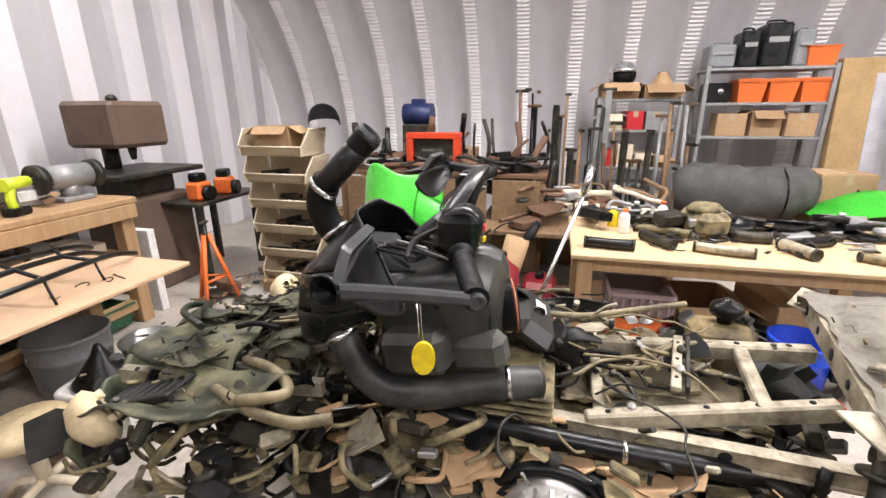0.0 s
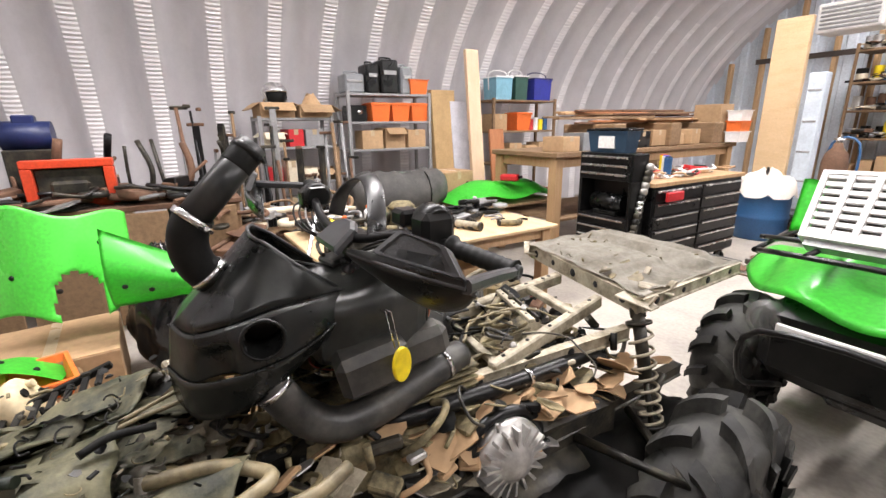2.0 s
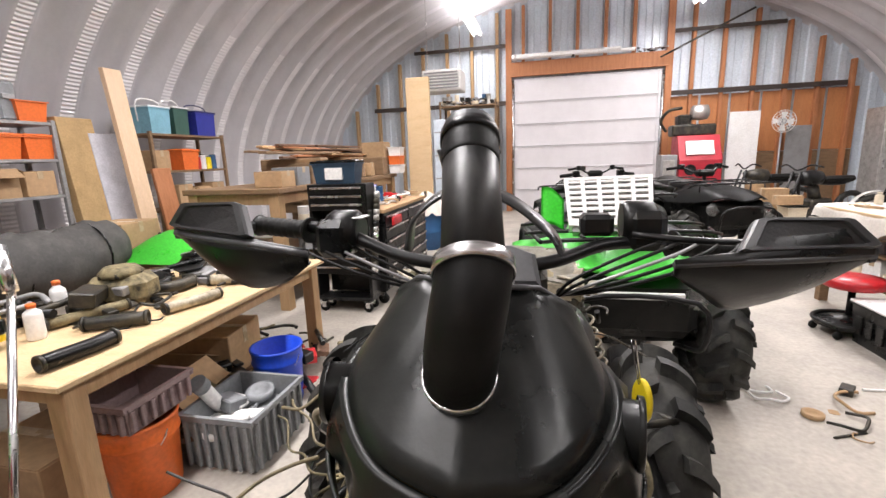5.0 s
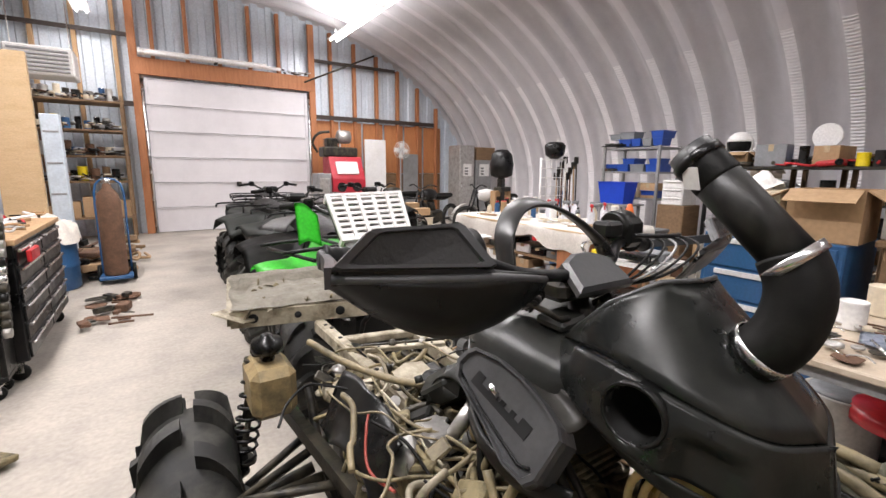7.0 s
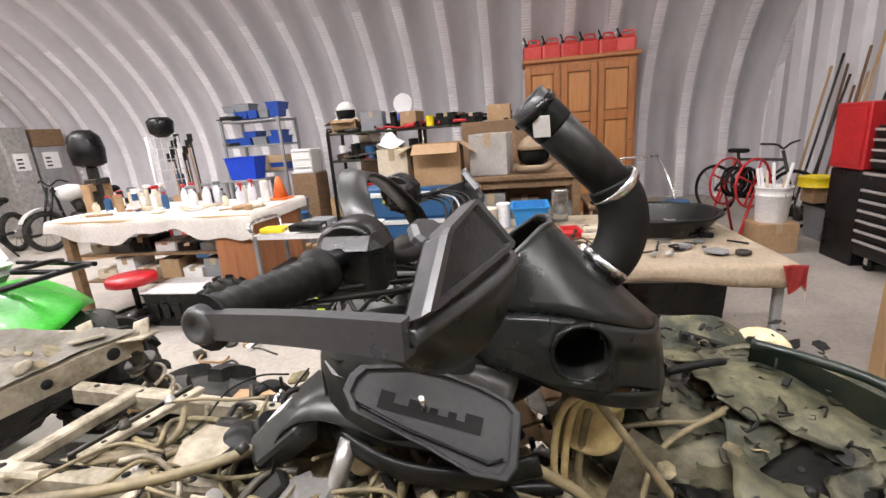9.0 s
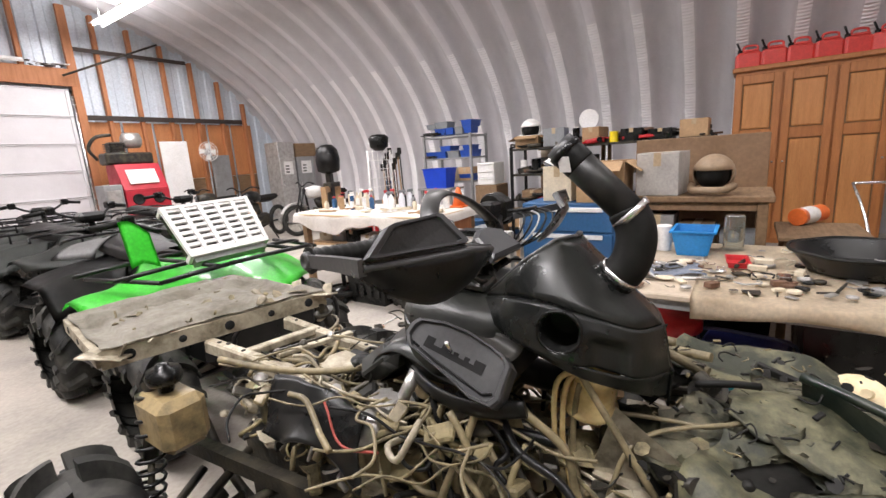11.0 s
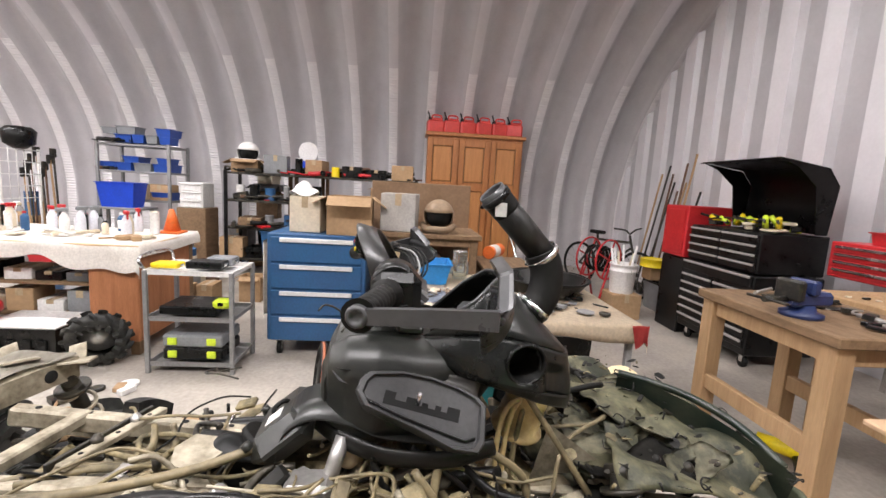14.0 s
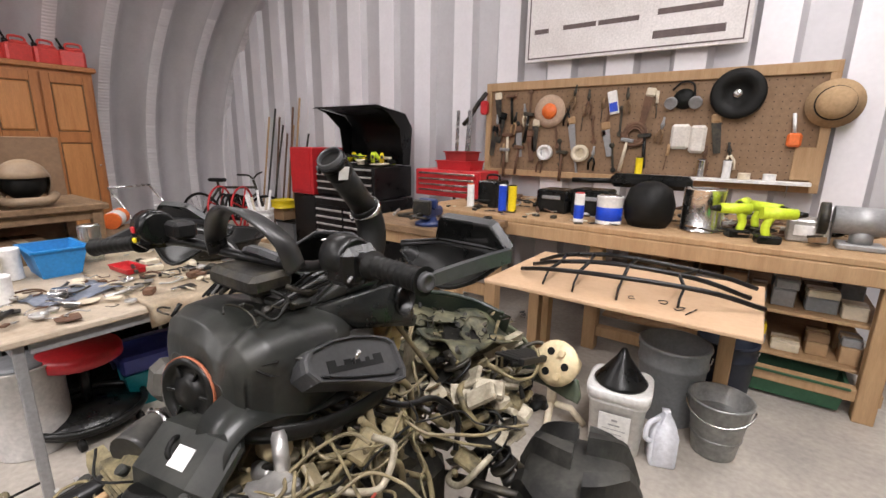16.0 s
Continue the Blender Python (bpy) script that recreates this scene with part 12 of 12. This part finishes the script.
o = thing("machine_guard", -4.05, -0.73, 0.88, 0, "bright red square steel machine frame", "frame")
bm = B()
for q in ((-0.10, -0.25, 0.29, 0.02, 0.25, 0.345), (-0.10, -0.25, 0.02, 0.02, 0.25, 0.075), (-0.10, -0.25, 0.075, 0.02, -0.19, 0.29), (-0.10, 0.19, 0.075, 0.02, 0.25, 0.29)):
    box(bm, *q, 0.006)
part("border", bm, mat("orange_red_paint", (0.62, 0.06, 0.02), 0.4), o)
bm = B()
box(bm, -0.10, -0.19, 0.0, -0.02, 0.19, 0.29, 0.01)
box(bm, -0.06, -0.12, 0.1, 0.0, 0.1, 0.2, 0.02)
part("core", bm, DARK_MET, o)
o = table("frame_stand", "dark rusty bench under the red frame", -4.5, -1.6, -3.85, 0.3, 0.90, 0.04, RUST, WOOD_DARK, 0.08)
for k in range(4):
    bm = B()
    box(bm, -3.85, -1.5 + 0.45 * k, 0.05, -3.83, -1.1 + 0.45 * k, 0.85, 0.004)
    wpart("side_board", bm, WOOD_DARK, o)
o = thing("blue_motor", -4.35, -0.95, 0.90, 0, "blue electric motor on a black block", "motor")
bm = B()
cyl(bm, (0, -0.14, 0.48), (0, 0.14, 0.48), 0.10, seg=20)
box(bm, -0.05, -0.06, 0.55, 0.05, 0.06, 0.62, 0.01)
part("body", bm, mat("navy_paint", (0.01, 0.02, 0.09), 0.4), o)
bm = B()
box(bm, -0.10, -0.14, 0.0, 0.10, 0.14, 0.39, 0.01)
part("block", bm, DARK_MET, o)
clutter("scrap_parts", "rusty gear and scrap on the dark bench", (-4.4, -1.5, 0.905), (-3.9, 0.2, 0.96), 26, (DARK_MET, RUST, GREY_MET), 75, (0.05, 0.11))
plastics("green_fender", "large lime green quad fender standing on end", lambda u, v: Vector((-3.05 + 0.22 * math.sin(math.pi * u) - 0.10 * v, -1.0 + 0.60 * u, 0.50 + 0.54 * v - 0.10 * v * (2 * u - 1) ** 4 + 0.04 * math.sin(7 * u))), GREEN, 36, 28, lambda u, v: (u - 0.62) ** 2 / 0.022 + (v - 0.12) ** 2 / 0.12 < 1)
plastics("green_fender", "second lime green fender behind the snorkel", lambda u, v: Vector((-2.85 + 0.12 * math.sin(math.pi * v), -0.50 + 0.36 * u, 0.52 + 0.42 * v * (1 - 0.5 * u))), GREEN)
plastics("green_fender", "low lime green fender piece lying on scrap", lambda u, v: Vector((-2.75 + 0.25 * v, -1.15 + 0.45 * u, 0.30 + 0.10 * math.sin(math.pi * u) + 0.04 * v)), GREEN)
o = carton("low brown box under the green fenders", -3.3, -1.1, 0, -2.7, -0.52, 0.34, 4)
o = thing("orange_parts_tray", -2.55, -0.78, 0.0, 15, "orange and white tray lying on scrap", "tray")
part("tray", tub(B(), -0.16, -0.11, 0.30, 0.16, 0.11, 0.37, 0.02), ORANGE, o)
bm = B()
box(bm, -0.2, -0.15, 0.0, 0.2, 0.15, 0.30, 0.01)
part("stand", bm, WOOD_DARK, o)

# bag, cardboard, posts and shovels west of the bike
o = thing("trash_bag", -3.02, -0.26, 0, 0, "full black plastic trash bag with shiny folds", "bag")
bm = B()
def bag(u, v):
    a = 2 * math.pi * u
    q = math.sin(math.pi * (0.08 + 0.9 * v)) ** 0.7
    w = 1 + 0.07 * math.sin(5 * a + 9 * v) + 0.05 * math.sin(11 * a - 14 * v)
    return Vector((0.20 * q * w * math.cos(a), 0.21 * q * w * math.sin(a), 0.78 * v + 0.03 * math.sin(7 * a) * v))
grid_sheet(bm, bag, 40, 20, close_u=True)
part("sack", bm, mat("glossy_black_film", (0.012, 0.012, 0.013), 0.18, 0, (0.02, 0.02, 0.02), 8, 0.5, 0.5, 18), o)
bm = B()
sweep(bm, [(0.05 * math.cos(0.7 * k), 0.05 * math.sin(0.7 * k), 0.775 + 0.004 * (k % 2)) for k in range(10)], 0.008, 8)
part("tie", bm, BLACK_PL, o)
carton("tan cardboard box beside the trash bag", -2.6, -0.05, 0, -2.3, 0.22, 0.42, 12)
o = thing("red_funnel_can", -2.45, 0.10, 0.424, 0, "dark red plastic can on a cardboard box", "can")
bm = B()
lathe(bm, [(0.10, 0), (0.11, 0.02), (0.11, 0.14), (0.05, 0.19), (0.04, 0.22), (0.01, 0.22)], 20)
part("body", bm, bpy.data.materials["deep_red_paint"], o)
bm = B()
cyl(bm, (0, 0, 0.21), (0, 0, 0.24), 0.04, seg=12)
part("cap", bm, BLACK_PL, o)
r = random.Random(51)
for k in range(30):
    x, y = -4.85 + r.uniform(-0.2, 0.22), -0.05 + 0.058 * k + r.uniform(-0.03, 0.03)
    h = r.uniform(0.85, 1.6)
    o = thing("old_post", x, y, 0, r.uniform(0, 90), "weathered post or tool handle standing upright", "post", "posts and shovels")
    bm = B()
    if k % 3 == 0:
        box(bm, -0.03, -0.02, 0, 0.03, 0.02, h, 0.004)
    else:
        sweep(bm, [(0, 0, 0), (r.uniform(-0.08, 0.02), r.uniform(-0.05, 0.05), h)], r.uniform(0.010, 0.02), 8)
    part("shaft", bm, r.choice((WOOD_DARK, RUST, GREY_MET, DARK_MET, DARK_MET, BLACK_MET)), o)
    bm = B()
    box(bm, -0.03 - 0.04 * (k % 2), -0.015, h - 0.005, 0.03 + 0.04 * (k % 2), 0.015, h + 0.025, 0.006)
    part("head", bm, r.choice((RUST, DARK_MET)), o)
for k in range(9):
    carton("old dusty box in the heap by the posts", -4.6 + 0.02 * k, -0.2 + 0.17 * k, 0.0, -4.25, 0.0 + 0.17 * k, 0.35 + 0.07 * (k % 4), r.uniform(-10, 10), k % 4 == 0, "heap of old boxes", (CARD, WOOD_DARK, CARD, GREY)[k % 4])
clutter("scrap_parts", "rusty scrap metal heap by the posts", (-4.4, -0.2, 0.5), (-3.6, 1.2, 0.75), 50, (RUST, DARK_MET, GREY_MET, WOOD_DARK, OFFWHITE), 76, (0.05, 0.13))
o = table("scrap_bench", "low rough bench buried in scrap metal", -4.5, -0.25, -3.5, 1.25, 0.5, 0.04, WOOD_DARK, WOOD_DARK, 0.08)
clutter("scrap_parts", "scrap and offcuts on the floor by the boxes", (-4.0, -2.2, 0.0), (-2.6, -1.3, 0.06), 50, (RUST, DARK_MET, WOOD_DARK, OFFWHITE), 77, (0.03, 0.10))
clutter("scrap_parts", "parts and rags on the floor west of the bike", (-3.4, -0.2, 0.0), (-2.5, 0.5, 0.10), 40, (RUST, DARK_MET, CARD, WHITE, BLACK_PL), 78, (0.03, 0.10))
clutter("floor_litter", "rags and small parts on the concrete floor", (0.2, 1.6, 0.0), (1.1, 2.2, 0.0), 14, (CARD, WHITE, DARK_MET), 79, (0.02, 0.06))

r = random.Random(52)
for k in range(18):
    x, y, h = -4.35 + r.uniform(-0.15, 0.3), -1.5 + 0.11 * k + r.uniform(-0.03, 0.03), r.uniform(0.20, 0.48)
    o = thing("leaning_bar", x, y, 0.902 if y < 0.28 else 0.502, r.uniform(0, 180), "dark rusty bar or pipe standing in the scrap", "bar", "bars in the scrap")
    bm = B()
    sweep(bm, curve([(0, 0, 0), (r.uniform(-0.05, 0.05), r.uniform(-0.06, 0.06), h * 0.5), (r.uniform(-0.10, 0.10), r.uniform(-0.12, 0.12), h)], 3), r.uniform(0.012, 0.03), 8)
    part("shaft", bm, r.choice((DARK_MET, RUST, BLACK_MET, DARK_MET)), o)
    bm = B()
    lathe(bm, [(0.02, 0), (0.05, 0.004), (0.05, 0.018), (0.02, 0.024)], 12)
    part("foot", bm, DARK_MET, o)
clutter("scrap_parts", "dark engine scrap heaped on the rusty bench", (-4.4, -1.5, 0.90), (-3.9, 0.2, 1.0), 60, (DARK_MET, BLACK_MET, RUST, BLACK_PL), 53, (0.05, 0.13))

# ---- stacks of stored things along the sides ----


def stack(x0, y0, x1, y1, n, top, seed, where, face=None):
    """Boxes, tubs and tins piled in a strip of floor, some on others."""
    r = random.Random(seed)
    placed = []
    for k in range(n * 3):
        w, d, h = r.uniform(0.16, 0.42), r.uniform(0.16, 0.40), r.uniform(0.10, 0.36)
        x, y = r.uniform(x0, x1 - w), r.uniform(y0, y1 - d)
        z = 0.0
        for a in placed:
            if x < a[2] + 0.01 and x + w > a[0] - 0.01 and y < a[3] + 0.01 and y + d > a[1] - 0.01:
                z = max(z, a[4])
        base = [a for a in placed if abs(a[4] - z) < 1e-6 and a[0] <= x + w / 2 <= a[2] and a[1] <= y + d / 2 <= a[3]]
        if z > 0 and (not base or z + h > top):
            continue
        placed.append((x, y, x + w, y + d, z + h + 0.006))
        pick = r.random()
        if pick < 0.55:
            carton("brown or grey carton in the pile " + where, x, y, z, x + w, y + d, z + h, 0, r.random() < 0.25, "cartons " + where, r.choice((CARD, CARD, CARD, GREY, OFFWHITE, WOOD_DARK, GREY_MET)))
            if r.random() < 0.3:
                placed[-1] = (x, y, x + w, y + d, 9.0)
        elif pick < 0.75:
            bin_box("storage_tub", "plastic tub in the pile " + where, "tub", x + 0.015, y + 0.015, z, x + w - 0.015, y + d - 0.015, z + h - 0.02, r.choice((BLACK_PL, GREY, OFFWHITE, BLUE, RED, BLACK_PL)), r.choice((GREY, WHITE, BLACK_PL)), "tubs " + where)
            placed[-1] = (x, y, x + w, y + d, z + h + 0.03)
        else:
            rad = min(w, d) / 2 - 0.01
            can("round tin in the pile " + where, x + w / 2, y + d / 2, z, rad, h, r.choice((GREY_MET, WHITE, BLUE, RUST, YELLOW, DARK_MET, RED)), None, r.choice((None, OFFWHITE)), "large_tin", "tin", "tins " + where)
            placed[-1] = (x, y, x + w, y + d, 9.0)
        if len(placed) >= n:
            break


stack(2.75, 0.75, 4.15, 2.0, 34, 0.95, 101, "behind the blue cabinet")
stack(2.75, 2.2, 4.15, 4.3, 46, 1.0, 102, "behind the cloth table")
stack(4.9, 2.1, 5.5, 3.4, 22, 1.45, 103, "by the wardrobe side shelves")
stack(4.9, -0.05, 5.5, 1.3, 20, 1.4, 104, "beside the oak wardrobe")
stack(4.2, 5.2, 5.6, 6.6, 34, 1.3, 105, "near the outboard motor")
stack(2.2, 6.6, 2.75, 9.0, 18, 0.8, 106, "by the motorcycles")
stack(-5.3, 5.4, -4.35, 8.6, 44, 1.3, 107, "in the north-west corner")
stack(-4.3, 6.6, -3.3, 9.4, 34, 1.1, 108, "below the heater")
stack(-5.75, -2.9, -4.7, -1.7, 30, 1.2, 109, "in the south-west corner")
stack(-5.75, -1.6, -4.6, -0.1, 30, 1.1, 110, "behind the rusty bench")
stack(3.1, -3.3, 3.6, -2.6, 8, 0.7, 111, "behind the hose reel")
